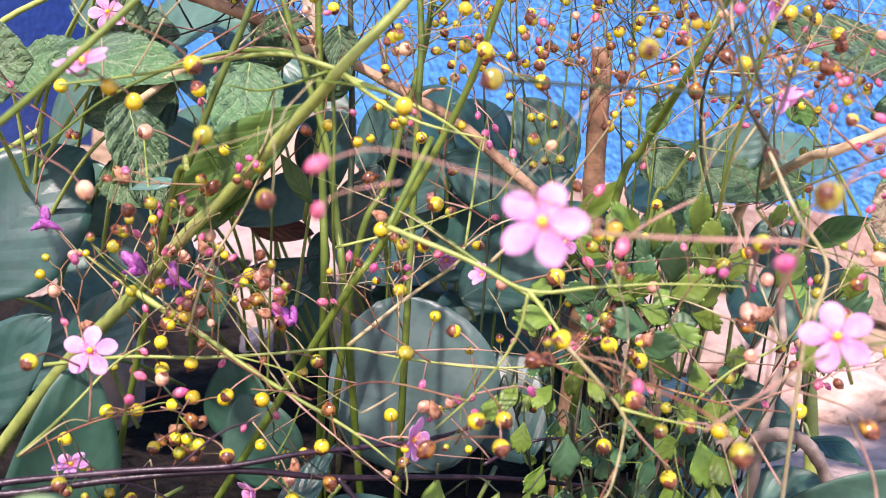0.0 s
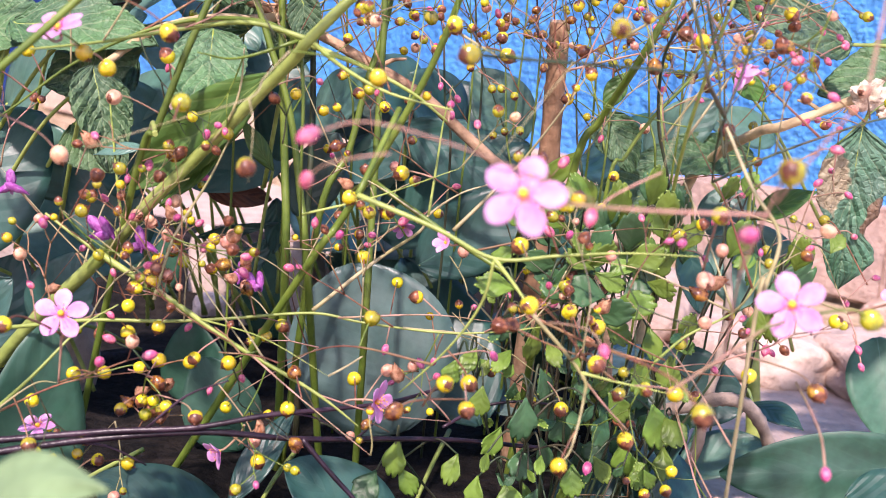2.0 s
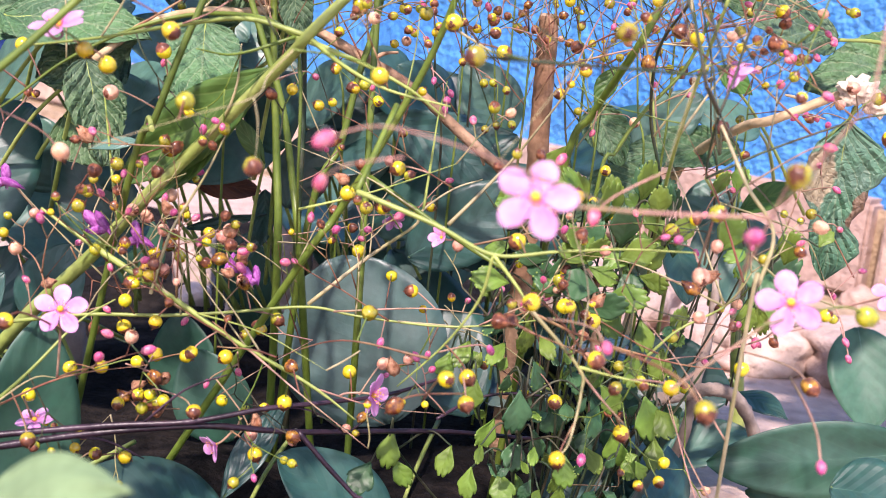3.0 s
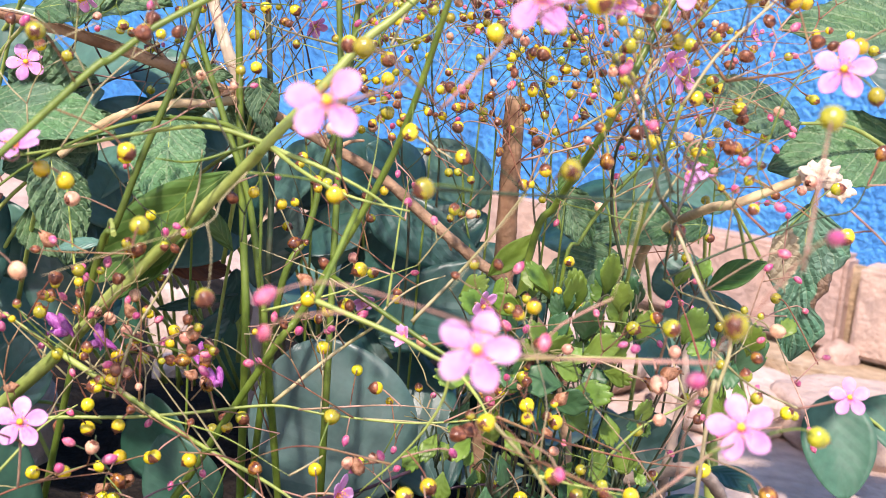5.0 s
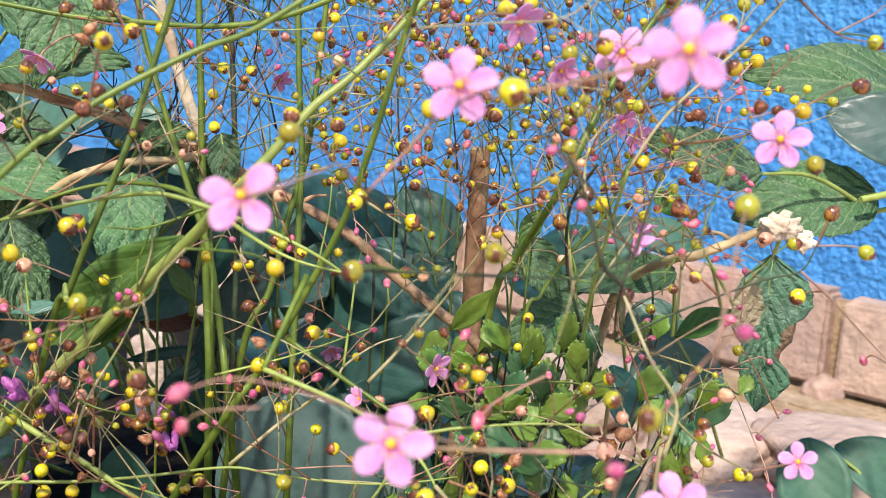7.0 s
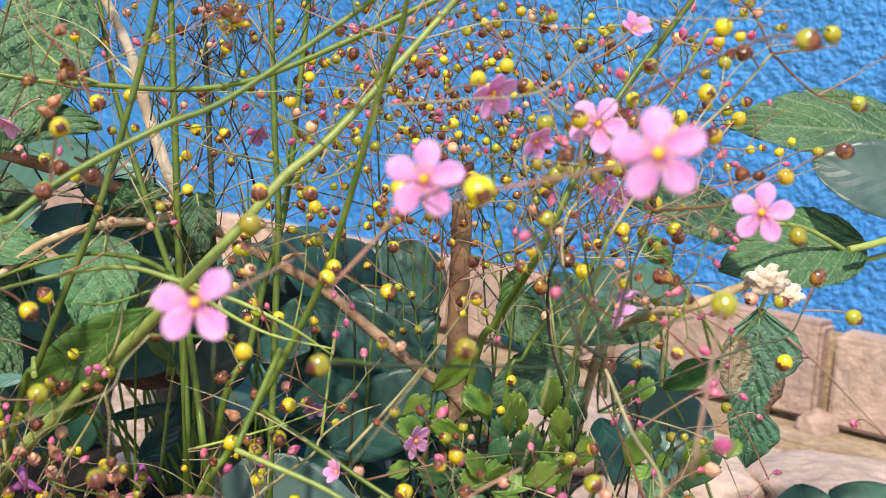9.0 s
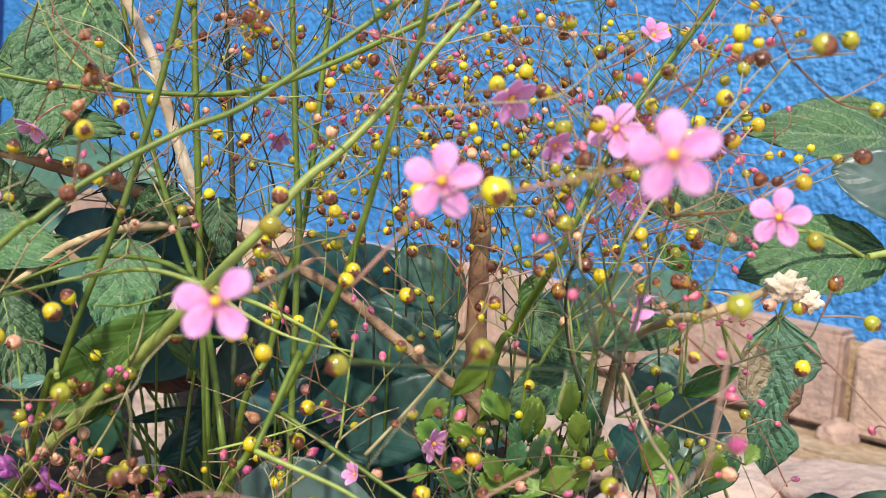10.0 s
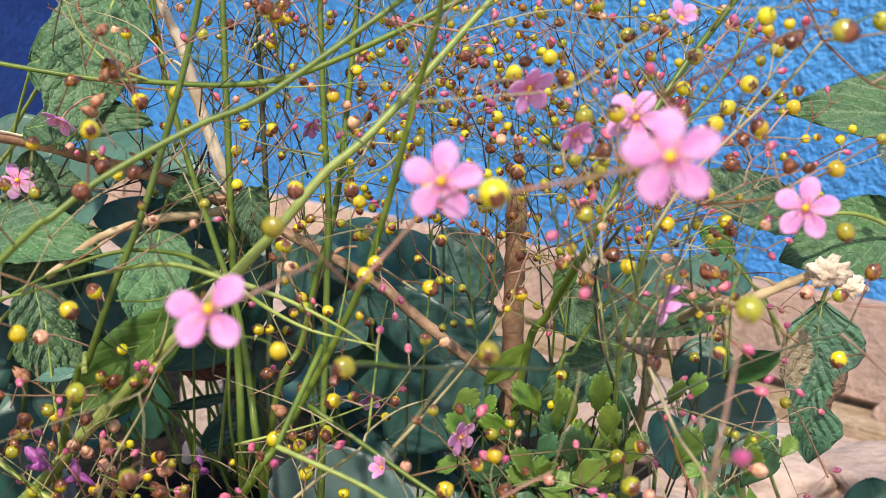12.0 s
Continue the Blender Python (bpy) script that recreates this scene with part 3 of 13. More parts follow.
CORNER = Vector((0.3367, 0.8842, 0.0))
TURN = radians(47)
ALONG, OUT = Vector((-math.sin(TURN), math.cos(TURN), 0)), Vector((-math.cos(TURN), -math.sin(TURN), 0))
WALL_FRAME = Matrix(((ALONG.x, OUT.x, 0, CORNER.x), (ALONG.y, OUT.y, 0, CORNER.y), (0, 0, 1, 0), (0, 0, 0, 1)))


def block(x0, x1, y0, y1, z0, z1, bevel=0.0, rough=0.0, seed=0, cuts=0):
    bm = bmesh.new()
    bmesh.ops.create_cube(bm, size=1, matrix=Matrix.Translation(((x0 + x1) / 2, (y0 + y1) / 2, (z0 + z1) / 2)) @ Matrix.Diagonal((x1 - x0, y1 - y0, z1 - z0, 1)))
    if bevel:
        bmesh.ops.bevel(bm, geom=bm.edges[:], offset=bevel, segments=2, affect="EDGES")
    if rough:
        rng = random.Random(seed)
        for vert in bm.verts:
            vert.co += Vector((rng.uniform(-rough, rough) for _ in range(3)))
    for f in bm.faces:
        f.smooth = False
    return bm


def setting(name, bm, material, label, m=Matrix()):
    ob = part(name, bm, material, None, "", m)
    return tagged(ob, label, "setting", kind="structure")


setting("wall_north", block(-4.0, 1.46, -0.20, -0.022, -0.05, 3.0), BLUE, "rough rendered wall painted bright blue", WALL_FRAME)
setting("wall_west", block(1.461, 1.66, -0.20, 1.6, -0.05, 3.0), SHADED_BLUE, "return wall of blue render, its shade put into a dark blue", WALL_FRAME)
plinth = setting("plinth", block(-4.0, 1.46, -0.021, -0.014, -0.05, 0.084), MORTAR, "low brick course along the foot of the wall", WALL_FRAME)
rng = random.Random(11)
edge = -1.2
while edge < 1.38:
    long = 0.200
    rise, proud = rng.uniform(-0.003, 0.003), rng.uniform(-0.002, 0.003)
    part("brick", block(edge + 0.006 + rng.uniform(-0.002, 0.002), min(edge + long - 0.006, 1.45), -0.03, proud, 0.014, 0.0905 + rise, 0.0035, 0.0012, int(edge * 100)), BRICK, plinth, "", WALL_FRAME)
    edge += long
setting("kerb", block(-4.0, 1.46, -0.005, 0.055, -0.05, 0.009, 0.003), MORTAR, "earthy mortar bed in front of the bricks", WALL_FRAME)

ground = bmesh.new()
bmesh.ops.create_grid(ground, x_segments=2, y_segments=2, size=60)
setting("ground", ground, PALE, "pale pinkish stony ground")

# near-black: the deep shade under the plants is put into the soil colour
SOIL = mat("shade_darkened_soil", (0.012, 0.011, 0.010), 0.95, 0.1, 0.4, 150, 0.004, 220, (0.026, 0.021, 0.018), 40)
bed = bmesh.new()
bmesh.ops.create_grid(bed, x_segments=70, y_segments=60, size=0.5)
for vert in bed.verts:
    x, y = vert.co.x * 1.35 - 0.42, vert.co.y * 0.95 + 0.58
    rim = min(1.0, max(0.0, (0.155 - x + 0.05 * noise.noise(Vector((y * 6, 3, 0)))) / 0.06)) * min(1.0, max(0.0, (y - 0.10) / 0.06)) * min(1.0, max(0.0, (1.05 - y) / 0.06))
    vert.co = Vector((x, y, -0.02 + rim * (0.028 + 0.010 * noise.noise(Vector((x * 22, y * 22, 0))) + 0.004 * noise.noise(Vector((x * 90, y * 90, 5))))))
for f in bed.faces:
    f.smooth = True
setting("planting_bed", bed, SOIL, "crumbly soil of the planting bed, coloured near black for the shade on it")


def rock(place, size, seed, material, label):
    bm = bmesh.new()
    bmesh.ops.create_icosphere(bm, subdivisions=4, radius=1)
    for vert in bm.verts:
        n = vert.co.normalized()
        flat = max(abs(n.x), abs(n.y) * 0.9, abs(n.z))
        vert.co = n * (0.75 + 0.25 / flat + 0.22 * noise.noise(n * 1.7 + Vector((seed, 0, 0))) + 0.05 * noise.noise(n * 7 + Vector((0, seed, 0))))
        vert.co = Vector((vert.co.x * size[0], vert.co.y * size[1], max(vert.co.z, -0.75) * size[2]))
    for f in bm.faces:
        f.smooth = True
    ob = part("stone", bm, material, None, "", Matrix.Translation((place[0], place[1], size[2] * 0.5)) @ pose(0, 0, 0, 0, 0, seed * 40))
    return tagged(ob, label, "stone", "stones on the ground")


rock((0.335, 0.880), (0.020, 0.014, 0.016), 1, BRICK, "small rounded sandy stone against the brick course")
# these two whitish lumps are added in place of sunlit ground between leaves
rock((-0.163, 0.725), (0.0085, 0.014, 0.038), 2, WHITE_STONE, "whitish lump behind the stems, standing in for sunlit ground")
rock((-0.150, 0.670), (0.008, 0.010, 0.016), 3, WHITE_STONE, "small whitish lump among the leaves, standing in for sunlit ground")
rock((-0.10, 0.90), (0.04, 0.03, 0.035), 4, WHITE_STONE, "pale stone seen between green stalks")
rock((-0.31, 0.78), (0.04, 0.03, 0.035), 5, WHITE_STONE, "pale stone behind broad leaves")
# four more added lumps that imitate sun flecks on the ground behind
rock((-0.126, 0.665), (0.0045, 0.008, 0.018), 9, WHITE_STONE, "small whitish lump half hidden by stems, standing in for a sun fleck")
rock((-0.086, 0.620), (0.009, 0.010, 0.062), 10, WHITE_STONE, "narrow whitish lump half hidden by stems, standing in for a sun fleck")
rock((-0.190, 0.530), (0.019, 0.014, 0.035), 11, WHITE_STONE, "whitish lump under the wrinkled leaves, standing in for a sun fleck")
rock((-0.012, 0.600), (0.014, 0.014, 0.075), 12, WHITE_STONE, "tall pale lump behind the upright stalks, standing in for a sun fleck")
rock((0.21, 0.74), (0.07, 0.05, 0.018), 6, PALE, "flat pale pink stone in the sun")
rock((0.29, 0.70), (0.06, 0.06, 0.022), 7, PALE, "flat pale pink stone beside the broad leaves")
rock((0.12, 0.80), (0.05, 0.06, 0.03), 8, PALE, "uneven pale pink stone near the wall")


# ---- plants ----
def stick(name, label, points, r0, r1, material, knots, shoots=()):
    """A dry stalk or twig; shoots: where along it a thin side twig springs, how long, and its turn."""
    ob = part(name, tube(points, r0, r1, 9, 8, knots, int(points[0][0] * 1e4)), material, None)
    path = smooth_path(points, 8)
    for at, long, turn in shoots:
        k = int(at * (len(path) - 2))
        way = (path[k + 1] - path[k]).normalized()
        side = (way + Vector((0, -0.2 * math.sin(turn), math.sin(turn)))).normalized() * long
        r = (r0 + (r1 - r0) * at) * 0.5
        part("side_twig", tube([path[k], path[k] + side * 0.5 + Vector((0, 0, 0.1 * long)), path[k] + side], r, r * 0.5, 6, 4, 0.05), material, ob)
    return tagged(ob, label, name.split("_")[-1])


def fibres(stalk, points, r, seed):
    """Peeling strands that run along a dry stalk."""
    rng = random.Random(seed)
    path = smooth_path(points, 8)
    for k in range(10):
        a = rng.uniform(0.6, 5.6)
        first = rng.randrange(0, len(path) - 9)
        line = []
        for j in range(first, first + 9, 2):
            off = r * (1.0 + 0.18 * math.sin(j + k))
            line.append(Vector(path[j]) + Vector((0, -math.cos(a - 1.57) * off, math.sin(a) * off)))
        part("fibre", tube(line, 0.0005, 0.0002, 5, 3), (DRY_TAN, DRY_PALE, DRY_FIBRE)[k % 3], stalk)


plant_a = thing("flowering_plant", (-0.22, 0.44, 0), "pink-flowered plant with a thick pale green stem and yellow capsules", "plant", "flowering plants")
plant_b = thing("flowering_plant", (-0.13, 0.40, 0), "pink-flowered plant with a slanting green stem and yellow capsules", "plant", "flowering plants")
plant_c = thing("flowering_plant", (-0.08, 0.46, 0), "pink-flowered plant with several upright green stalks near the wall", "plant", "flowering plants")
plant_d = thing("flowering_plant", (0.03, 0.44, 0), "pink-flowered plant with dark thin branches and olive capsules", "plant", "flowering plants")
wrinkled_west = thing("wrinkled_leaf_plant", (-0.28, 0.5, 0), "plant with matt green wrinkled serrated leaves among dry twigs", "plant", "leafy plants")
wrinkled_east = thing("wrinkled_leaf_plant", (0.31, 0.50, 0), "plant with wrinkled green leaves, one torn and tan", "plant", "leafy plants")
broad_middle = thing("broad_leaf_plant", (-0.03, 0.54, 0), "low plant with dusty dark blue-green broad leaves", "plant", "leafy plants")
broad_east = thing("broad_leaf_plant", (0.15, 0.53, 0), "low plant with smooth dark green leaves over pale ground", "plant", "leafy plants")
small_plant = thing("small_leaf_plant", (0.04, 0.41, 0), "bushy plant with small light green scalloped leaves", "plant", "leafy plants")


# stems, fruits and flowers
stem(plant_a, [(-0.2066, 0.3969, 0.0000), (-0.1566, 0.3769, 0.0699), (-0.1196, 0.3541, 0.1101), (-0.1030, 0.3500, 0.1308), (-0.0880, 0.3472, 0.1475), (-0.0594, 0.3272, 0.1784), (-0.0529, 0.3202, 0.1862), (-0.0393, 0.3225, 0.2025), (-0.0279, 0.3267, 0.2176), (-0.0154, 0.3314, 0.2299), (0.0110, 0.3477, 0.2637), (0.0179, 0.3487, 0.2728)], 0.0026, 0.0009, PALE_GREEN)
stem(plant_a, [(-0.1323, 0.3384, 0.1255), (-0.1238, 0.3373, 0.1206), (-0.1147, 0.3362, 0.1154)], 0.0004, 0.0008, PALE_GREEN)
stem(plant_a, [(-0.1141, 0.3343, 0.1158), (-0.0878, 0.3314, 0.1026), (-0.0703, 0.3293, 0.0931), (-0.0482, 0.3271, 0.0833), (-0.0383, 0.3260, 0.0781), (-0.0296, 0.3248, 0.0725)], 0.0011, 0.00025, PALE_GREEN)
stem(plant_a, [(-0.1418, 0.3374, 0.0885), (-0.1172, 0.3381, 0.0933), (-0.0941, 0.3401, 0.0949), (-0.0756, 0.3433, 0.0969), (-0.0493, 0.3487, 0.1002), (-0.0326, 0.3483, 0.0989), (-0.0075, 0.3479, 0.0984), (0.0105, 0.3461, 0.1011), (0.0236, 0.3446, 0.1044)], 0.0007, 0.00025, PALE_GREEN)
stem(plant_a, [(-0.0493, 0.3492, 0.1010), (-0.0312, 0.3515, 0.1183), (-0.0180, 0.3529, 0.1292), (-0.0155, 0.3538, 0.1348), (-0.0065, 0.3548, 0.1423), (0.0023, 0.3552, 0.1462)], 0.0007, 0.0002, STRAW)
stem(plant_a, [(-0.0155, 0.3538, 0.1348), (-0.0145, 0.3565, 0.1522), (-0.0138, 0.3585, 0.1648), (-0.0121, 0.3602, 0.1758)], 0.0005, 0.00015, PALE_GREEN)
stem(plant_a, [(-0.0569, 0.3287, 0.1856), (-0.0466, 0.3290, 0.1825), (-0.0364, 0.3283, 0.1795), (-0.0226, 0.3270, 0.1737), (-0.0119, 0.3305, 0.1663)], 0.001, 0.0003, PALE_GREEN)
stem(plant_a, [(-0.0569, 0.3287, 0.1856), (-0.0696, 0.3358, 0.1898), (-0.0901, 0.3460, 0.1886), (-0.1084, 0.3450, 0.1825), (-0.1279, 0.3431, 0.1711), (-0.1420, 0.3408, 0.1586), (-0.1515, 0.3395, 0.1508)], 0.0009, 0.00025, GREEN)
stem(plant_a, [(-0.0569, 0.3287, 0.1856), (-0.0734, 0.3236, 0.1789), (-0.0826, 0.3136, 0.1797)], 0.0006, 0.0002, GREEN)
stem(plant_a, [(-0.0569, 0.3287, 0.1856), (-0.0544, 0.3267, 0.1703), (-0.0532, 0.3270, 0.1455), (-0.0538, 0.3429, 0.1221)], 0.0007, 0.0003, GREEN)
stem(plant_a, [(-0.0529, 0.3202, 0.1862), (-0.0707, 0.3231, 0.1892), (-0.0898, 0.3229, 0.1855), (-0.1088, 0.3123, 0.1801), (-0.1250, 0.3020, 0.1765)], 0.0009, 0.0003, PALE_GREEN)
stem(plant_a, [(-0.0529, 0.3202, 0.1862), (-0.0422, 0.3208, 0.1790), (-0.0287, 0.3197, 0.1735), (-0.0106, 0.3188, 0.1707)], 0.0008, 0.00025, PALE_GREEN)
stem(plant_a, [(-0.0880, 0.3472, 0.1475), (-0.0788, 0.3386, 0.1582), (-0.0745, 0.3352, 0.1694), (-0.0734, 0.3321, 0.1817)], 0.0006, 0.0002, STRAW)
stem(plant_a, [(-0.1132, 0.3538, 0.1216), (-0.1171, 0.3569, 0.1410), (-0.1212, 0.3604, 0.1622)], 0.0006, 0.00025, PALE_GREEN)
stem(plant_a, [(-0.0954, 0.3304, 0.1040), (-0.0911, 0.3333, 0.1231), (-0.0824, 0.3359, 0.1409), (-0.0768, 0.3380, 0.1550)], 0.0006, 0.00025, STRAW)
stem(plant_a, [(-0.1386, 0.3130, 0.0675), (-0.1266, 0.3153, 0.0803), (-0.1147, 0.3231, 0.0951), (-0.1045, 0.3245, 0.1028)], 0.0007, 0.0002, PALE_GREEN)
stem(plant_b, [(-0.1136, 0.3906, 0.0000), (-0.0536, 0.3506, 0.1128), (-0.0433, 0.3475, 0.1299), (-0.0298, 0.3404, 0.1565), (-0.0171, 0.3326, 0.1855), (-0.0090, 0.3218, 0.2137), (-0.0023, 0.3101, 0.2421), (0.0024, 0.2997, 0.2572), (0.0039, 0.2930, 0.2680)], 0.0014, 0.0007, GREEN)
stem(plant_b, [(-0.0335, 0.2965, 0.1471), (-0.0116, 0.2900, 0.1413), (0.0044, 0.2867, 0.1355), (0.0210, 0.2869, 0.1380), (0.0382, 0.2872, 0.1404), (0.0572, 0.2872, 0.1415)], 0.0008, 0.0002, PALE_GREEN)
stem(plant_b, [(-0.0258, 0.3190, 0.1696), (-0.0335, 0.2965, 0.1471)], 0.0009, 0.0008, GREEN)
stem(plant_b, [(0.0044, 0.2867, 0.1355), (0.0023, 0.2912, 0.1221), (-0.0055, 0.2985, 0.1066), (-0.0176, 0.3058, 0.0907)], 0.0005, 0.0002, PALE_GREEN)
stem(plant_b, [(0.0149, 0.2812, 0.1236), (0.0292, 0.2783, 0.1098), (0.0307, 0.2771, 0.1036), (0.0283, 0.2699, 0.0927), (0.0261, 0.2673, 0.0894)], 0.0006, 0.0002, STRAW)
stem(plant_b, [(0.0292, 0.2783, 0.1098), (0.0386, 0.2779, 0.1084), (0.0518, 0.2775, 0.1069)], 0.0005, 0.00015, PALE_GREEN)
stem(plant_b, [(0.0298, 0.2781, 0.1085), (0.0372, 0.2815, 0.1004), (0.0441, 0.2832, 0.0939)], 0.0004, 0.0002, PINK_PEDICEL)
stem(plant_b, [(0.0044, 0.2867, 0.1355), (0.0116, 0.2841, 0.1279), (0.0149, 0.2812, 0.1236)], 0.0006, 0.00025, PALE_GREEN)
stem(plant_b, [(0.0196, 0.3100, 0.1149), (0.0363, 0.3185, 0.1073), (0.0558, 0.3224, 0.1025), (0.0681, 0.3220, 0.1010), (0.0787, 0.3170, 0.1024)], 0.0005, 0.00015, BROWN_PEDICEL)
stem(plant_b, [(0.0558, 0.3224, 0.1025), (0.0656, 0.3289, 0.1101), (0.0787, 0.3303, 0.1184), (0.0837, 0.3318, 0.1262), (0.0845, 0.3335, 0.1351)], 0.0005, 0.0002, PALE_GREEN)
stem(plant_b, [(-0.0135, 0.3244, 0.1932), (-0.0001, 0.3183, 0.1870)], 0.0005, 0.0002, STRAW)
stem(plant_b, [(-0.0331, 0.3441, 0.1449), (-0.0060, 0.3367, 0.1305), (0.0099, 0.3304, 0.1232)], 0.0009, 0.0007, GREEN)
stem(plant_b, [(-0.0072, 0.3519, 0.1309), (0.0033, 0.3582, 0.1426), (0.0139, 0.3646, 0.1556), (0.0251, 0.3567, 0.1753), (0.0329, 0.3583, 0.1899)], 0.0007, 0.0002, STRAW)
stem(plant_b, [(-0.0023, 0.3101, 0.2421), (-0.0042, 0.3139, 0.2322), (-0.0103, 0.3227, 0.2206), (-0.0307, 0.3374, 0.2134)], 0.0006, 0.0002, PALE_GREEN)
stem(plant_a, [(-0.1382, 0.3772, 0.0000), (-0.1082, 0.3472, 0.1366), (-0.1004, 0.3415, 0.1547), (-0.0933, 0.3404, 0.1761), (-0.0855, 0.3436, 0.1996), (-0.0804, 0.3488, 0.2227), (-0.0747, 0.3527, 0.2507), (-0.0715, 0.3560, 0.2748), (-0.0690, 0.3604, 0.3057)], 0.0012, 0.0010, GREEN)
stem(plant_a, [(-0.1463, 0.2570, 0.1456), (-0.1157, 0.2609, 0.1739), (-0.0900, 0.2718, 0.2033), (-0.0857, 0.2742, 0.2068), (-0.0748, 0.2813, 0.2170), (-0.0544, 0.2895, 0.2303), (-0.0399, 0.2952, 0.2378), (-0.0135, 0.3074, 0.2595), (-0.0032, 0.3083, 0.2682)], 0.0010, 0.0008, GREEN)
stem(plant_a, [(-0.2042, 0.3855, 0.2477), (-0.1634, 0.3842, 0.2442), (-0.1374, 0.3833, 0.2411), (-0.1156, 0.3836, 0.2390), (-0.0953, 0.3822, 0.2390), (-0.0698, 0.3787, 0.2393), (-0.0488, 0.3767, 0.2431), (-0.0275, 0.3774, 0.2525), (0.0079, 0.3790, 0.2719), (0.0182, 0.3795, 0.2775)], 0.0008, 0.0011, GREEN)
stem(plant_a, [(-0.0954, 0.3822, 0.2393), (-0.1065, 0.3779, 0.2435), (-0.1181, 0.3794, 0.2535), (-0.1244, 0.3810, 0.2656)], 0.0006, 0.00025, PALE_GREEN)
stem(plant_a, [(-0.0846, 0.3356, 0.2309), (-0.0886, 0.3370, 0.2418), (-0.0991, 0.3386, 0.2524), (-0.1063, 0.3400, 0.2631)], 0.0005, 0.0002, BROWN_PEDICEL)
stem(plant_c, [(-0.0699, 0.4423, 0.0000), (-0.0699, 0.4223, 0.1004), (-0.0738, 0.4276, 0.1375), (-0.0779, 0.4324, 0.1714), (-0.0812, 0.4370, 0.2033), (-0.0855, 0.4427, 0.2436), (-0.0893, 0.4482, 0.2818), (-0.0927, 0.4537, 0.3200)], 0.0017, 0.0012, GREEN)
stem(plant_c, [(-0.0492, 0.4326, 0.0000), (-0.0592, 0.4026, 0.1049), (-0.0641, 0.4062, 0.1301), (-0.0706, 0.4102, 0.1581), (-0.0802, 0.4137, 0.1818), (-0.0892, 0.4169, 0.2036), (-0.0967, 0.4199, 0.2234), (-0.1027, 0.4225, 0.2413), (-0.1105, 0.4271, 0.2733), (-0.1183, 0.4318, 0.3053)], 0.0015, 0.0009, GREEN)
stem(plant_c, [(-0.0356, 0.4186, 0.0000), (-0.0356, 0.3986, 0.0793), (-0.0379, 0.4078, 0.1445), (-0.0390, 0.4119, 0.1730), (-0.0400, 0.4153, 0.1975), (-0.0429, 0.4188, 0.2217), (-0.0464, 0.4237, 0.2562), (-0.0490, 0.4275, 0.2825), (-0.0523, 0.4321, 0.3149)], 0.0014, 0.001, GREEN)
stem(plant_c, [(-0.0691, 0.4444, 0.0000), (-0.0591, 0.4244, 0.1163), (-0.0501, 0.4281, 0.1438), (-0.0458, 0.4317, 0.1698), (-0.0404, 0.4353, 0.1960), (-0.0382, 0.4408, 0.2347), (-0.0373, 0.4447, 0.2626), (-0.0362, 0.4483, 0.2884), (-0.0346, 0.4528, 0.3206)], 0.0015, 0.001, GREEN)
stem(plant_c, [(-0.0668, 0.4738, 0.0000), (-0.0668, 0.4538, 0.1093), (-0.0688, 0.4599, 0.1526), (-0.0725, 0.4654, 0.1911), (-0.0774, 0.4716, 0.2342), (-0.0828, 0.4784, 0.2817), (-0.0872, 0.4836, 0.3179)], 0.0015, 0.0009, DARK_GREEN)
stem(plant_c, [(-0.0390, 0.4324, 0.2062), (-0.0311, 0.4333, 0.2152), (-0.0217, 0.4351, 0.2315), (-0.0017, 0.4366, 0.2466)], 0.0006, 0.0002, GREEN)
stem(plant_c, [(-0.0693, 0.4507, 0.2677), (-0.0500, 0.4486, 0.2540), (-0.0464, 0.4459, 0.2329)], 0.0002, 0.0005, DARK_GREEN)
stem(plant_d, [(0.0224, 0.4329, 0.0000), (0.0324, 0.4029, 0.1428), (0.0401, 0.3958, 0.1681), (0.0498, 0.3736, 0.1944), (0.0592, 0.3763, 0.2179), (0.0679, 0.3835, 0.2367), (0.0794, 0.3907, 0.2556), (0.0884, 0.3970, 0.2680), (0.1017, 0.4090, 0.2855)], 0.0015, 0.0011, GREEN)
stem(plant_d, [(0.0441, 0.4120, 0.0000), (0.0441, 0.3920, 0.1382), (0.0498, 0.3941, 0.1561), (0.0576, 0.3957, 0.1703), (0.0702, 0.3975, 0.1868), (0.0777, 0.3998, 0.2068)], 0.0008, 0.0006, GREEN)
stem(plant_d, [(0.0825, 0.3226, 0.0000), (0.0725, 0.2826, 0.1280), (0.0741, 0.2836, 0.1355), (0.0764, 0.2855, 0.1491), (0.0689, 0.2902, 0.1602), (0.0619, 0.2984, 0.1747)], 0.0006, 0.0005, STRAW)
stem(plant_d, [(0.0619, 0.2984, 0.1747), (0.0626, 0.2991, 0.1667), (0.0604, 0.3011, 0.1769), (0.0594, 0.3053, 0.1878), (0.0559, 0.3113, 0.2027), (0.0538, 0.3130, 0.2117), (0.0508, 0.3229, 0.2363)], 0.00043, 0.00020, DARK_GREEN)
stem(plant_d, [(0.0608, 0.2982, 0.1777), (0.0642, 0.3017, 0.1876), (0.0683, 0.3096, 0.1996), (0.0735, 0.3141, 0.2158), (0.0771, 0.3170, 0.2349), (0.0788, 0.3186, 0.2455)], 0.00043, 0.00020, DARK_GREEN)
stem(plant_d, [(0.0735, 0.3141, 0.2158), (0.0631, 0.3217, 0.2307), (0.0564, 0.3239, 0.2438)], 0.0005, 0.00015, BROWN_PEDICEL)
stem(plant_d, [(0.0735, 0.3141, 0.2158), (0.0816, 0.3041, 0.2180), (0.0884, 0.2942, 0.2206), (0.0895, 0.2848, 0.2248)], 0.0005, 0.00015, BROWN_PEDICEL)
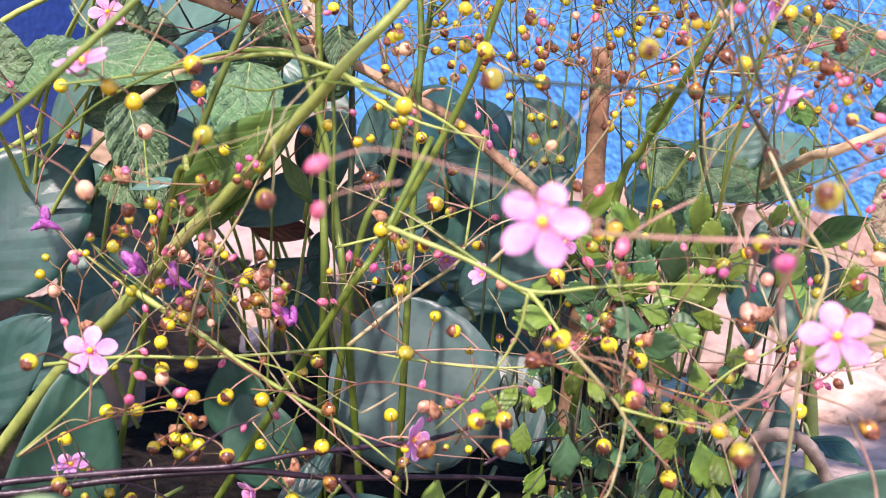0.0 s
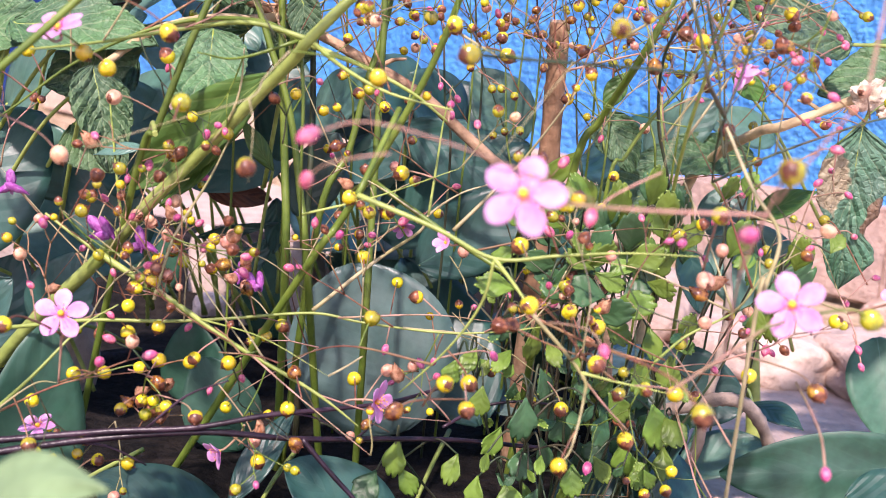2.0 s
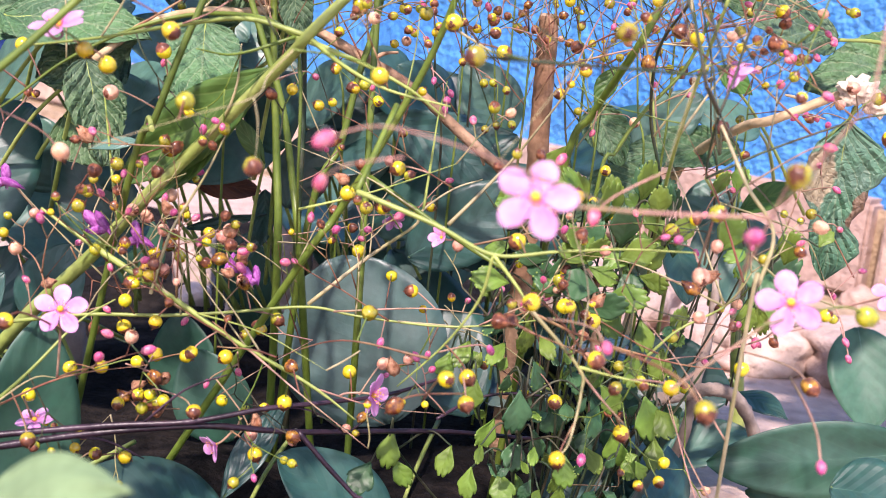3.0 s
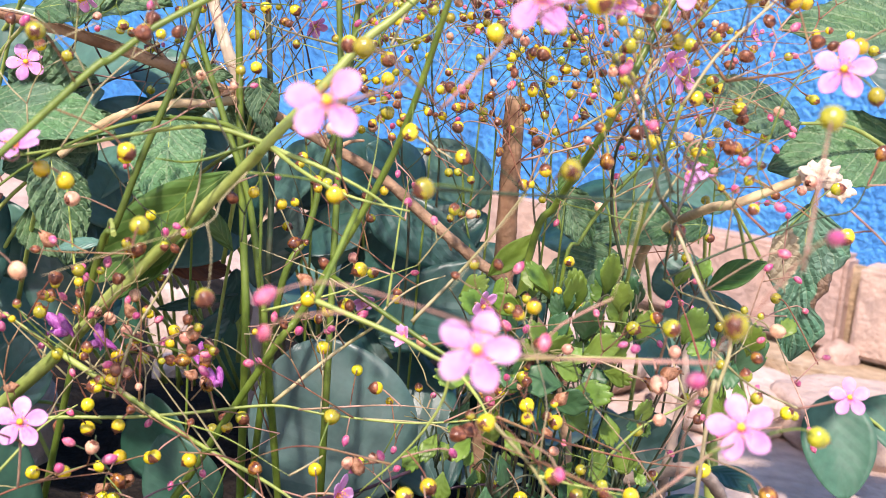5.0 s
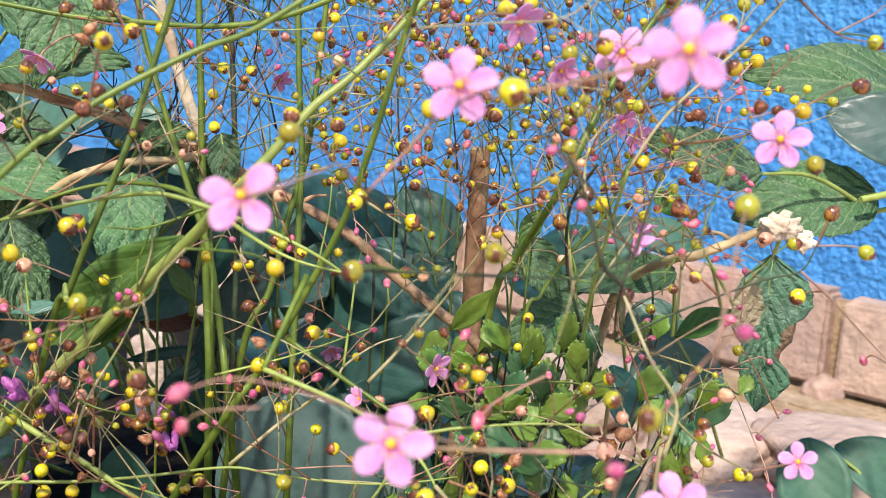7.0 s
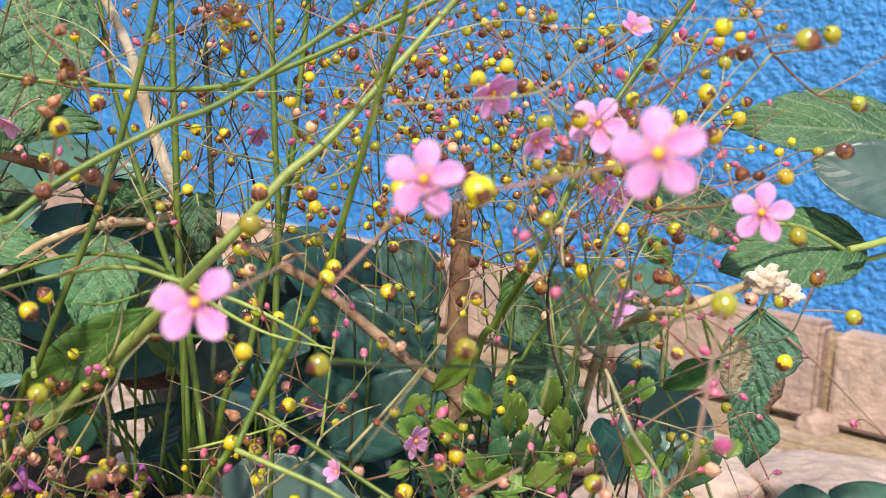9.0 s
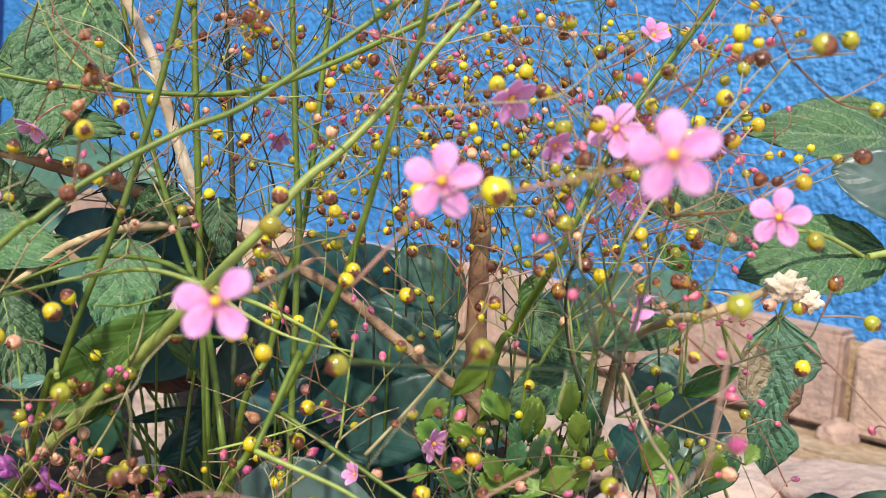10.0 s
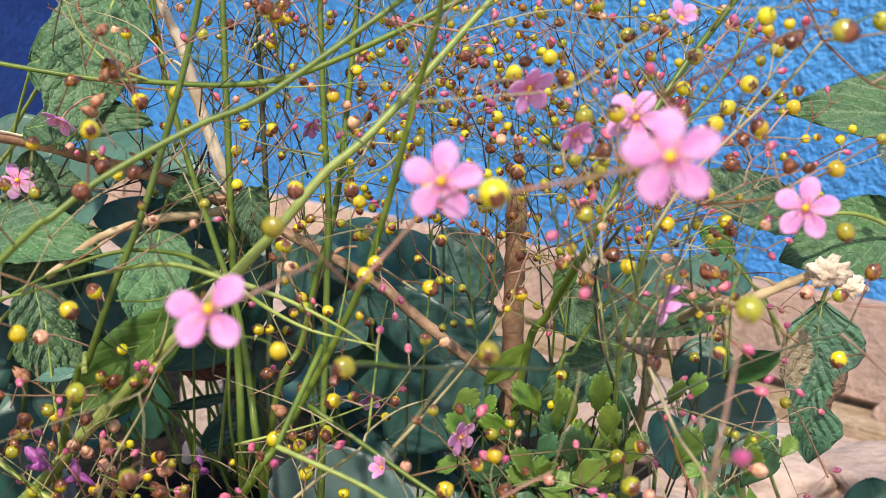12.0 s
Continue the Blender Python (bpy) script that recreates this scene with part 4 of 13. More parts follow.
stem(plant_d, [(0.0515, 0.2773, 0.1854), (0.0465, 0.2822, 0.2027), (0.0399, 0.2894, 0.2157), (0.0350, 0.2966, 0.2285)], 0.00050, 0.00016, DARK_GREEN)
stem(plant_d, [(0.0515, 0.2773, 0.1854), (0.0608, 0.2982, 0.1777)], 0.00058, 0.00064, DARK_GREEN)
stem(plant_d, [(0.0642, 0.3173, 0.1581), (0.0809, 0.3184, 0.1677), (0.1051, 0.3196, 0.1789), (0.1158, 0.3199, 0.1825), (0.1199, 0.3209, 0.1901), (0.1229, 0.3218, 0.1968)], 0.00043, 0.00016, DARK_GREEN)
stem(plant_d, [(0.0610, 0.2997, 0.1765), (0.0620, 0.3084, 0.1666), (0.0642, 0.3173, 0.1581)], 0.00050, 0.00024, DARK_GREEN)
stem(plant_d, [(0.1158, 0.3199, 0.1825), (0.1260, 0.3187, 0.1746), (0.1345, 0.3174, 0.1667), (0.1471, 0.3156, 0.1554)], 0.0004, 0.00015, PINK_PEDICEL)
stem(plant_d, [(0.0825, 0.3707, 0.1447), (0.1059, 0.3695, 0.1392), (0.1141, 0.3687, 0.1342), (0.1219, 0.3666, 0.1199)], 0.0004, 0.00015, STRAW)
stem(plant_d, [(0.0642, 0.3173, 0.1581), (0.0825, 0.3707, 0.1447)], 0.0005, 0.0002, PALE_GREEN)
stem(plant_d, [(0.1019, 0.3152, 0.2602), (0.0925, 0.3138, 0.2478), (0.0808, 0.3125, 0.2351), (0.0695, 0.3112, 0.2223), (0.0614, 0.3096, 0.2081)], 0.0004, 0.0005, STRAW)
stem(plant_d, [(0.0614, 0.3096, 0.2081), (0.0593, 0.3176, 0.1912), (0.0585, 0.3349, 0.1681), (0.0613, 0.3617, 0.1400), (0.0651, 0.3874, 0.1046)], 0.0005, 0.0007, PALE_GREEN)
stem(plant_d, [(0.1019, 0.3152, 0.2602), (0.1149, 0.3136, 0.2499), (0.1263, 0.3132, 0.2482)], 0.0004, 0.00015, BROWN_PEDICEL)
stem(plant_d, [(0.1019, 0.3152, 0.2602), (0.0960, 0.3166, 0.2709), (0.0886, 0.3175, 0.2765)], 0.0004, 0.00015, BROWN_PEDICEL)
stem(plant_d, [(0.1019, 0.3152, 0.2602), (0.1139, 0.3152, 0.2624), (0.1199, 0.3152, 0.2633)], 0.0004, 0.00015, BROWN_PEDICEL)
stem(plant_d, [(0.0894, 0.3365, 0.2673), (0.0848, 0.3402, 0.2559), (0.0799, 0.3441, 0.2457), (0.0731, 0.3480, 0.2352), (0.0676, 0.3618, 0.2239)], 0.0004, 0.0005, PALE_GREEN)
stem(plant_d, [(0.0552, 0.3275, 0.2076), (0.0508, 0.3450, 0.1925), (0.0541, 0.3612, 0.1710), (0.0607, 0.3677, 0.1526), (0.0685, 0.3832, 0.1277)], 0.0005, 0.0006, DARK_GREEN)
stem(plant_d, [(0.0433, 0.3563, 0.1976), (0.0361, 0.3659, 0.1942), (0.0237, 0.3742, 0.1836), (0.0183, 0.3821, 0.1714)], 0.0004, 0.0002, BROWN_PEDICEL)
stem(plant_c, [(-0.0113, 0.4735, 0.0000), (-0.0113, 0.4535, 0.1366), (-0.0162, 0.4574, 0.1676), (-0.0194, 0.4607, 0.1943)], 0.0006, 0.0004, DARK_GREEN)
stem(plant_c, [(-0.0061, 0.4918, 0.0000), (-0.0061, 0.4718, 0.1232), (-0.0056, 0.4759, 0.1560), (-0.0061, 0.4793, 0.1840)], 0.0006, 0.0004, GREEN)
stem(plant_c, [(0.0167, 0.5108, 0.0000), (0.0167, 0.4908, 0.1176), (0.0114, 0.4951, 0.1513), (0.0079, 0.4988, 0.1803)], 0.0006, 0.0004, GREEN)
stem(plant_c, [(0.0204, 0.4823, 0.0000), (0.0204, 0.4623, 0.1321), (0.0209, 0.4663, 0.1642), (0.0204, 0.4697, 0.1916)], 0.0006, 0.0004, GREEN)
stem(plant_d, [(0.0472, 0.5105, 0.0000), (0.0472, 0.4905, 0.1197), (0.0419, 0.4947, 0.1535), (0.0384, 0.4984, 0.1825)], 0.0006, 0.0004, DARK_GREEN)
stem(plant_d, [(0.0497, 0.4716, 0.0000), (0.0497, 0.4516, 0.1320), (0.0503, 0.4555, 0.1634), (0.0498, 0.4588, 0.1902)], 0.0006, 0.0004, GREEN)
stem(plant_d, [(0.0722, 0.4817, 0.0000), (0.0722, 0.4617, 0.1357), (0.0673, 0.4657, 0.1674), (0.0640, 0.4691, 0.1947)], 0.0006, 0.0004, GREEN)
stem(plant_d, [(0.0772, 0.4724, 0.0000), (0.0772, 0.4524, 0.1429), (0.0777, 0.4562, 0.1743), (0.0772, 0.4596, 0.2011)], 0.0006, 0.0004, GREEN)
stem(plant_d, [(0.1105, 0.5100, 0.0000), (0.1105, 0.4900, 0.1267), (0.1052, 0.4943, 0.1604), (0.1018, 0.4979, 0.1894)], 0.0006, 0.0004, DARK_GREEN)
stem(plant_c, [(-0.1017, 0.4866, 0.0000), (-0.1017, 0.4666, 0.1463), (-0.1012, 0.4706, 0.1784), (-0.1017, 0.4740, 0.2059)], 0.0006, 0.0004, GREEN)
stem(plant_c, [(-0.0531, 0.4950, 0.0000), (-0.0531, 0.4750, 0.1409), (-0.0581, 0.4791, 0.1733), (-0.0615, 0.4826, 0.2011)], 0.0006, 0.0004, GREEN)
stem(plant_d, [(0.1252, 0.5278, 0.0000), (0.1252, 0.5078, 0.1102), (0.1258, 0.5122, 0.1457), (0.1252, 0.5159, 0.1761)], 0.0006, 0.0004, GREEN)
stem(plant_c, [(-0.0010, 0.5165, 0.0000), (-0.0010, 0.4965, 0.1602), (-0.0063, 0.5007, 0.1939), (-0.0098, 0.5044, 0.2229)], 0.0006, 0.0004, DARK_GREEN)
stem(plant_d, [(0.0149, 0.5357, 0.0000), (0.0149, 0.5157, 0.1556), (0.0155, 0.5201, 0.1911), (0.0149, 0.5238, 0.2215)], 0.0006, 0.0004, GREEN)
stem(plant_d, [(0.0478, 0.5159, 0.0000), (0.0478, 0.4959, 0.1636), (0.0426, 0.5001, 0.1974), (0.0391, 0.5038, 0.2263)], 0.0006, 0.0004, GREEN)
stem(plant_c, [(-0.0774, 0.4716, 0.2342), (-0.1045, 0.4666, 0.2477), (-0.1273, 0.4615, 0.2524)], 0.0004, 8e-05, DARK_GREEN)
stem(plant_c, [(-0.0718, 0.4645, 0.1847), (-0.0991, 0.4596, 0.1938), (-0.1208, 0.4546, 0.1947)], 0.0004, 8e-05, GREEN)
stem(plant_c, [(-0.0060, 0.4785, 0.1770), (-0.0101, 0.4790, 0.2054), (-0.0119, 0.4796, 0.2310)], 0.0004, 8e-05, GREEN)
stem(plant_c, [(-0.0390, 0.4390, 0.2218), (-0.0184, 0.4369, 0.2317), (0.0070, 0.4348, 0.2330)], 0.0004, 8e-05, STRAW)
stem(plant_c, [(-0.0431, 0.4335, 0.1829), (-0.0471, 0.4328, 0.2071), (-0.0575, 0.4321, 0.2295)], 0.0004, 8e-05, STRAW)
stem(plant_c, [(-0.0753, 0.4690, 0.2157), (-0.0841, 0.4788, 0.2421), (-0.0894, 0.4887, 0.2603)], 0.0004, 8e-05, STRAW)
stem(plant_c, [(-0.0732, 0.4663, 0.1973), (-0.0543, 0.4604, 0.2066), (-0.0300, 0.4545, 0.2111)], 0.0004, 8e-05, STRAW)
stem(plant_c, [(-0.0755, 0.4295, 0.1511), (-0.0625, 0.4333, 0.1759), (-0.0447, 0.4371, 0.1927)], 0.0004, 8e-05, GREEN)
stem(plant_c, [(-0.0063, 0.5007, 0.1939), (-0.0356, 0.4962, 0.2000), (-0.0589, 0.4917, 0.2011)], 0.0004, 8e-05, DARK_GREEN)
stem(plant_c, [(-0.0746, 0.4681, 0.2096), (-0.0629, 0.4776, 0.2287), (-0.0540, 0.4872, 0.2523)], 0.0004, 8e-05, DARK_GREEN)
stem(plant_c, [(0.0114, 0.4951, 0.1513), (-0.0015, 0.4947, 0.1793), (-0.0093, 0.4944, 0.1985)], 0.0004, 8e-05, DARK_GREEN)
stem(plant_c, [(-0.0725, 0.4654, 0.1911), (-0.0616, 0.4632, 0.2134), (-0.0483, 0.4610, 0.2364)], 0.0004, 8e-05, DARK_GREEN)
stem(plant_c, [(-0.0524, 0.4272, 0.1369), (-0.0661, 0.4275, 0.1632), (-0.0770, 0.4279, 0.1842)], 0.0004, 8e-05, STRAW)
stem(plant_d, [(0.0478, 0.4966, 0.1576), (0.0288, 0.4945, 0.1794), (0.0145, 0.4924, 0.1954)], 0.0004, 8e-05, DARK_GREEN)
stem(plant_c, [(-0.0531, 0.4759, 0.1348), (-0.0605, 0.4744, 0.1566), (-0.0709, 0.4730, 0.1804)], 0.0004, 8e-05, DARK_GREEN)
stem(plant_c, [(-0.0418, 0.4344, 0.1894), (-0.0377, 0.4343, 0.2127), (-0.0273, 0.4343, 0.2374)], 0.0004, 8e-05, GREEN)
stem(plant_c, [(-0.0089, 0.5035, 0.2156), (-0.0092, 0.4912, 0.2346), (-0.0103, 0.4790, 0.2592)], 0.0004, 8e-05, STRAW)
stem(plant_c, [(-0.0404, 0.4353, 0.1960), (-0.0214, 0.4414, 0.2131), (-0.0103, 0.4476, 0.2298)], 0.0004, 8e-05, STRAW)
stem(plant_c, [(-0.1016, 0.4731, 0.1990), (-0.1147, 0.4861, 0.2222), (-0.1353, 0.4991, 0.2505)], 0.0004, 8e-05, GREEN)
stem(plant_c, [(-0.0834, 0.4399, 0.2234), (-0.0981, 0.4371, 0.2417), (-0.1187, 0.4343, 0.2581)], 0.0004, 8e-05, DARK_GREEN)
stem(plant_c, [(-0.0393, 0.4380, 0.2153), (-0.0298, 0.4493, 0.2340), (-0.0148, 0.4605, 0.2541)], 0.0004, 8e-05, BROWN_PEDICEL)
stem(plant_c, [(-0.1016, 0.4731, 0.1990), (-0.0916, 0.4798, 0.2211), (-0.0871, 0.4865, 0.2463)], 0.0004, 8e-05, BROWN_PEDICEL)
stem(plant_c, [(-0.0063, 0.5007, 0.1939), (-0.0163, 0.4940, 0.2163), (-0.0284, 0.4872, 0.2402)], 0.0004, 8e-05, GREEN)
stem(plant_c, [(-0.1017, 0.4675, 0.1402), (-0.0839, 0.4735, 0.1607), (-0.0656, 0.4795, 0.1767)], 0.0004, 8e-05, BROWN_PEDICEL)
stem(plant_c, [(-0.0590, 0.4800, 0.1803), (-0.0667, 0.4921, 0.2027), (-0.0719, 0.5042, 0.2234)], 0.0004, 8e-05, DARK_GREEN)
stem(plant_c, [(-0.0799, 0.4352, 0.1905), (-0.0554, 0.4440, 0.1996), (-0.0380, 0.4528, 0.2106)], 0.0004, 8e-05, GREEN)
stem(plant_c, [(-0.0067, 0.4362, 0.2428), (0.0271, 0.4450, 0.2615), (0.0548, 0.4538, 0.2754)], 0.000381532, 7.63065e-05, BROWN_PEDICEL)
stem(plant_d, [(0.0563, 0.3634, 0.1649), (0.0699, 0.3589, 0.1898), (0.0804, 0.3544, 0.2109)], 0.000405022, 8.10044e-05, STRAW)
stem(plant_a, [(-0.0529, 0.3202, 0.1862), (-0.0276, 0.3277, 0.1989), (-0.0069, 0.3352, 0.2033)], 0.000308692, 6.17385e-05, STRAW)
stem(plant_c, [(-0.0397, 0.4371, 0.2089), (-0.0516, 0.4438, 0.2292), (-0.0674, 0.4505, 0.2537)], 0.00035705, 7.14099e-05, STRAW)
stem(plant_d, [(0.0499, 0.4580, 0.1835), (0.0665, 0.4456, 0.1953), (0.0846, 0.4332, 0.2027)], 0.000462294, 9.24587e-05, BROWN_PEDICEL)
stem(plant_a, [(0.0073, 0.3454, 0.2589), (-0.0154, 0.3561, 0.2619), (-0.0378, 0.3668, 0.2694)], 0.000473001, 9.46003e-05, PINK_PEDICEL)
stem(plant_c, [(-0.0763, 0.4305, 0.1579), (-0.0734, 0.4272, 0.1814), (-0.0641, 0.4239, 0.2020)], 0.000431286, 8.62573e-05, BROWN_PEDICEL)
stem(plant_d, [(0.0650, 0.3811, 0.2304), (0.0587, 0.4035, 0.2329), (0.0489, 0.4258, 0.2402)], 0.000481683, 9.63366e-05, STRAW)
stem(plant_c, [(-0.1016, 0.4731, 0.1990), (-0.1032, 0.4750, 0.2294), (-0.1077, 0.4769, 0.2505)], 0.000352854, 7.05708e-05, STRAW)
stem(plant_c, [(-0.0541, 0.4758, 0.1474), (-0.0473, 0.4737, 0.1772), (-0.0431, 0.4715, 0.1974)], 0.000375867, 7.51733e-05, BROWN_PEDICEL)
stem(plant_a, [(-0.0830, 0.3462, 0.2111), (-0.0616, 0.3435, 0.2324), (-0.0445, 0.3408, 0.2443)], 0.000334327, 6.68653e-05, PINK_PEDICEL)
stem(plant_d, [(0.0362, 0.3994, 0.1554), (0.0510, 0.4067, 0.1784), (0.0703, 0.4141, 0.1906)], 0.000312293, 6.24586e-05, STRAW)
stem(plant_a, [(-0.0698, 0.3787, 0.2393), (-0.0451, 0.3765, 0.2401), (-0.0155, 0.3744, 0.2443)], 0.000415126, 8.30252e-05, PALE_GREEN)
stem(plant_b, [(-0.0205, 0.3300, 0.2170), (-0.0132, 0.3452, 0.2351), (0.0015, 0.3604, 0.2478)], 0.000442863, 8.85726e-05, STRAW)
stem(plant_d, [(0.0773, 0.4587, 0.1944), (0.1049, 0.4516, 0.2187), (0.1258, 0.4444, 0.2372)], 0.000367759, 7.35519e-05, BROWN_PEDICEL)
stem(plant_c, [(-0.0892, 0.4169, 0.2036), (-0.0806, 0.4179, 0.2290), (-0.0768, 0.4189, 0.2546)], 0.000337193, 6.74386e-05, STRAW)
stem(plant_d, [(0.0752, 0.3990, 0.2001), (0.0979, 0.4094, 0.2083), (0.1220, 0.4199, 0.2192)], 0.000329156, 6.58312e-05, PINK_PEDICEL)
stem(plant_a, [(-0.1084, 0.3450, 0.1825), (-0.0843, 0.3509, 0.2000), (-0.0649, 0.3567, 0.2088)], 0.000431429, 8.62858e-05, BROWN_PEDICEL)
stem(plant_a, [(-0.0826, 0.3804, 0.2391), (-0.1017, 0.3872, 0.2562), (-0.1257, 0.3939, 0.2627)], 0.000380375, 7.6075e-05, STRAW)
stem(plant_c, [(-0.0598, 0.4809, 0.1872), (-0.0684, 0.4828, 0.2124), (-0.0787, 0.4848, 0.2276)], 0.000425138, 8.50275e-05, STRAW)
stem(plant_d, [(0.0592, 0.3763, 0.2179), (0.0630, 0.3905, 0.2373), (0.0611, 0.4047, 0.2561)], 0.000436237, 8.72473e-05, BROWN_PEDICEL)
stem(plant_d, [(0.0569, 0.3757, 0.2120), (0.0770, 0.3663, 0.2256), (0.0987, 0.3568, 0.2332)], 0.000336164, 6.72329e-05, BROWN_PEDICEL)
stem(plant_d, [(0.0585, 0.3655, 0.1587), (0.0516, 0.3683, 0.1909), (0.0417, 0.3711, 0.2116)], 0.000493534, 9.87068e-05, PALE_GREEN)
stem(plant_c, [(-0.0280, 0.4339, 0.2206), (-0.0068, 0.4345, 0.2206), (0.0188, 0.4351, 0.2206)], 0.00033606, 6.7212e-05, STRAW)
stem(plant_d, [(0.0776, 0.4571, 0.1810), (0.1013, 0.4621, 0.1922), (0.1188, 0.4671, 0.2047)], 0.000496489, 9.92978e-05, PALE_GREEN)
stem(plant_d, [(0.0585, 0.3349, 0.1681), (0.0713, 0.3402, 0.1901), (0.0830, 0.3454, 0.2133)], 0.000483417, 9.66833e-05, STRAW)
stem(plant_d, [(0.0498, 0.3736, 0.1944), (0.0715, 0.3716, 0.1951), (0.0994, 0.3695, 0.1986)], 0.000367367, 7.34734e-05, STRAW)
stem(plant_c, [(-0.0581, 0.4791, 0.1733), (-0.0643, 0.4736, 0.2002), (-0.0763, 0.4682, 0.2178)], 0.000411583, 8.23166e-05, STRAW)
stem(plant_c, [(-0.0445, 0.4326, 0.1764), (-0.0595, 0.4326, 0.1990), (-0.0779, 0.4326, 0.2133)], 0.000352291, 7.04581e-05, BROWN_PEDICEL)
stem(plant_d, [(0.0576, 0.3957, 0.1703), (0.0809, 0.3936, 0.1863), (0.1001, 0.3915, 0.2014)], 0.000365485, 7.30971e-05, STRAW)
stem(plant_b, [(0.0251, 0.3567, 0.1753), (0.0330, 0.3558, 0.2002), (0.0466, 0.3548, 0.2213)], 0.000368255, 7.3651e-05, PINK_PEDICEL)
stem(plant_d, [(0.0508, 0.3450, 0.1925), (0.0586, 0.3435, 0.2210), (0.0720, 0.3421, 0.2439)], 0.000372683, 7.45365e-05, BROWN_PEDICEL)
stem(plant_d, [(0.0727, 0.3982, 0.1935), (0.0639, 0.4052, 0.2198), (0.0579, 0.4122, 0.2416)], 0.000346997, 6.93994e-05, STRAW)
stem(plant_d, [(0.0592, 0.3763, 0.2179), (0.0500, 0.3780, 0.2417), (0.0395, 0.3796, 0.2564)], 0.000455562, 9.11125e-05, PINK_PEDICEL)
stem(plant_c, [(-0.0351, 0.4329, 0.2107), (-0.0610, 0.4374, 0.2159), (-0.0824, 0.4419, 0.2202)], 0.000303373, 6.06747e-05, PALE_GREEN)
stem(plant_d, [(0.0950, 0.4030, 0.2767), (0.0928, 0.4302, 0.2868), (0.0962, 0.4574, 0.2866)], 0.000452952, 9.05905e-05, STRAW)
stem(plant_c, [(-0.0217, 0.4351, 0.2315), (0.0025, 0.4406, 0.2477), (0.0266, 0.4460, 0.2534)], 0.00030776, 6.15519e-05, STRAW)
stem(plant_d, [(0.0773, 0.4587, 0.1944), (0.1036, 0.4439, 0.2099), (0.1274, 0.4291, 0.2193)], 0.000331539, 6.63078e-05, PINK_PEDICEL)
stem(plant_c, [(-0.0436, 0.4198, 0.2286), (-0.0203, 0.4162, 0.2388), (0.0023, 0.4126, 0.2468)], 0.000340055, 6.8011e-05, BROWN_PEDICEL)
stem(plant_d, [(0.0400, 0.5029, 0.2191), (0.0479, 0.4912, 0.2389), (0.0547, 0.4795, 0.2617)], 0.000369568, 7.39137e-05, BROWN_PEDICEL)
stem(plant_a, [(-0.0098, 0.3782, 0.2622), (0.0048, 0.3917, 0.2742), (0.0261, 0.4051, 0.2798)], 0.000308952, 6.17904e-05, BROWN_PEDICEL)
stem(plant_c, [(-0.0415, 0.4171, 0.2096), (-0.0206, 0.4132, 0.2184), (0.0070, 0.4094, 0.2297)], 0.000309715, 6.1943e-05, STRAW)
stem(plant_a, [(-0.0901, 0.3460, 0.1886), (-0.0756, 0.3570, 0.2050), (-0.0555, 0.3681, 0.2146)], 0.000345259, 6.90518e-05, STRAW)
stem(plant_d, [(0.0533, 0.3571, 0.1764), (0.0455, 0.3556, 0.2054), (0.0378, 0.3541, 0.2254)], 0.000366198, 7.32396e-05, STRAW)
stem(plant_d, [(0.0713, 0.3526, 0.2314), (0.0800, 0.3522, 0.2566), (0.0948, 0.3518, 0.2787)], 0.000358216, 7.16431e-05, PINK_PEDICEL)
stem(plant_c, [(-0.0422, 0.4179, 0.2157), (-0.0635, 0.4037, 0.2201), (-0.0808, 0.3894, 0.2286)], 0.000495179, 9.90357e-05, STRAW)
stem(plant_d, [(0.0237, 0.3742, 0.1836), (0.0520, 0.3750, 0.1930), (0.0765, 0.3758, 0.1981)], 0.000450055, 9.0011e-05, PINK_PEDICEL)
stem(plant_d, [(0.0621, 0.3787, 0.2242), (0.0900, 0.3778, 0.2293), (0.1135, 0.3768, 0.2304)], 0.00046923, 9.3846e-05, PINK_PEDICEL)
stem(plant_a, [(-0.0488, 0.3767, 0.2431), (-0.0669, 0.3746, 0.2494), (-0.0911, 0.3725, 0.2597)], 0.000351183, 7.02365e-05, STRAW)
stem(plant_d, [(0.0930, 0.3190, 0.1733), (0.0745, 0.3254, 0.1889), (0.0579, 0.3318, 0.2070)], 0.000418072, 8.36143e-05, BROWN_PEDICEL)
stem(plant_d, [(0.0752, 0.3990, 0.2001), (0.1012, 0.3968, 0.2085), (0.1193, 0.3946, 0.2176)], 0.000394628, 7.89256e-05, BROWN_PEDICEL)
stem(plant_d, [(0.0727, 0.3982, 0.1935), (0.0593, 0.4097, 0.2118), (0.0477, 0.4212, 0.2327)], 0.000373677, 7.47353e-05, PINK_PEDICEL)
stem(plant_c, [(-0.0390, 0.4324, 0.2062), (-0.0405, 0.4258, 0.2303), (-0.0447, 0.4192, 0.2545)], 0.000327277, 6.54553e-05, PALE_GREEN)
stem(plant_c, [(-0.0380, 0.4417, 0.2417), (-0.0229, 0.4509, 0.2606), (-0.0092, 0.4600, 0.2823)], 0.000484035, 9.68069e-05, STRAW)
stem(plant_c, [(-0.0832, 0.4148, 0.1891), (-0.0963, 0.4169, 0.2129), (-0.1028, 0.4191, 0.2353)], 0.000440835, 8.81669e-05, STRAW)
stem(plant_d, [(0.0731, 0.3480, 0.2352), (0.0584, 0.3454, 0.2517), (0.0425, 0.3429, 0.2733)], 0.000392873, 7.85746e-05, STRAW)
stem(plant_d, [(0.0426, 0.5001, 0.1974), (0.0408, 0.4901, 0.2228), (0.0459, 0.4801, 0.2398)], 0.000465997, 9.31995e-05, PALE_GREEN)
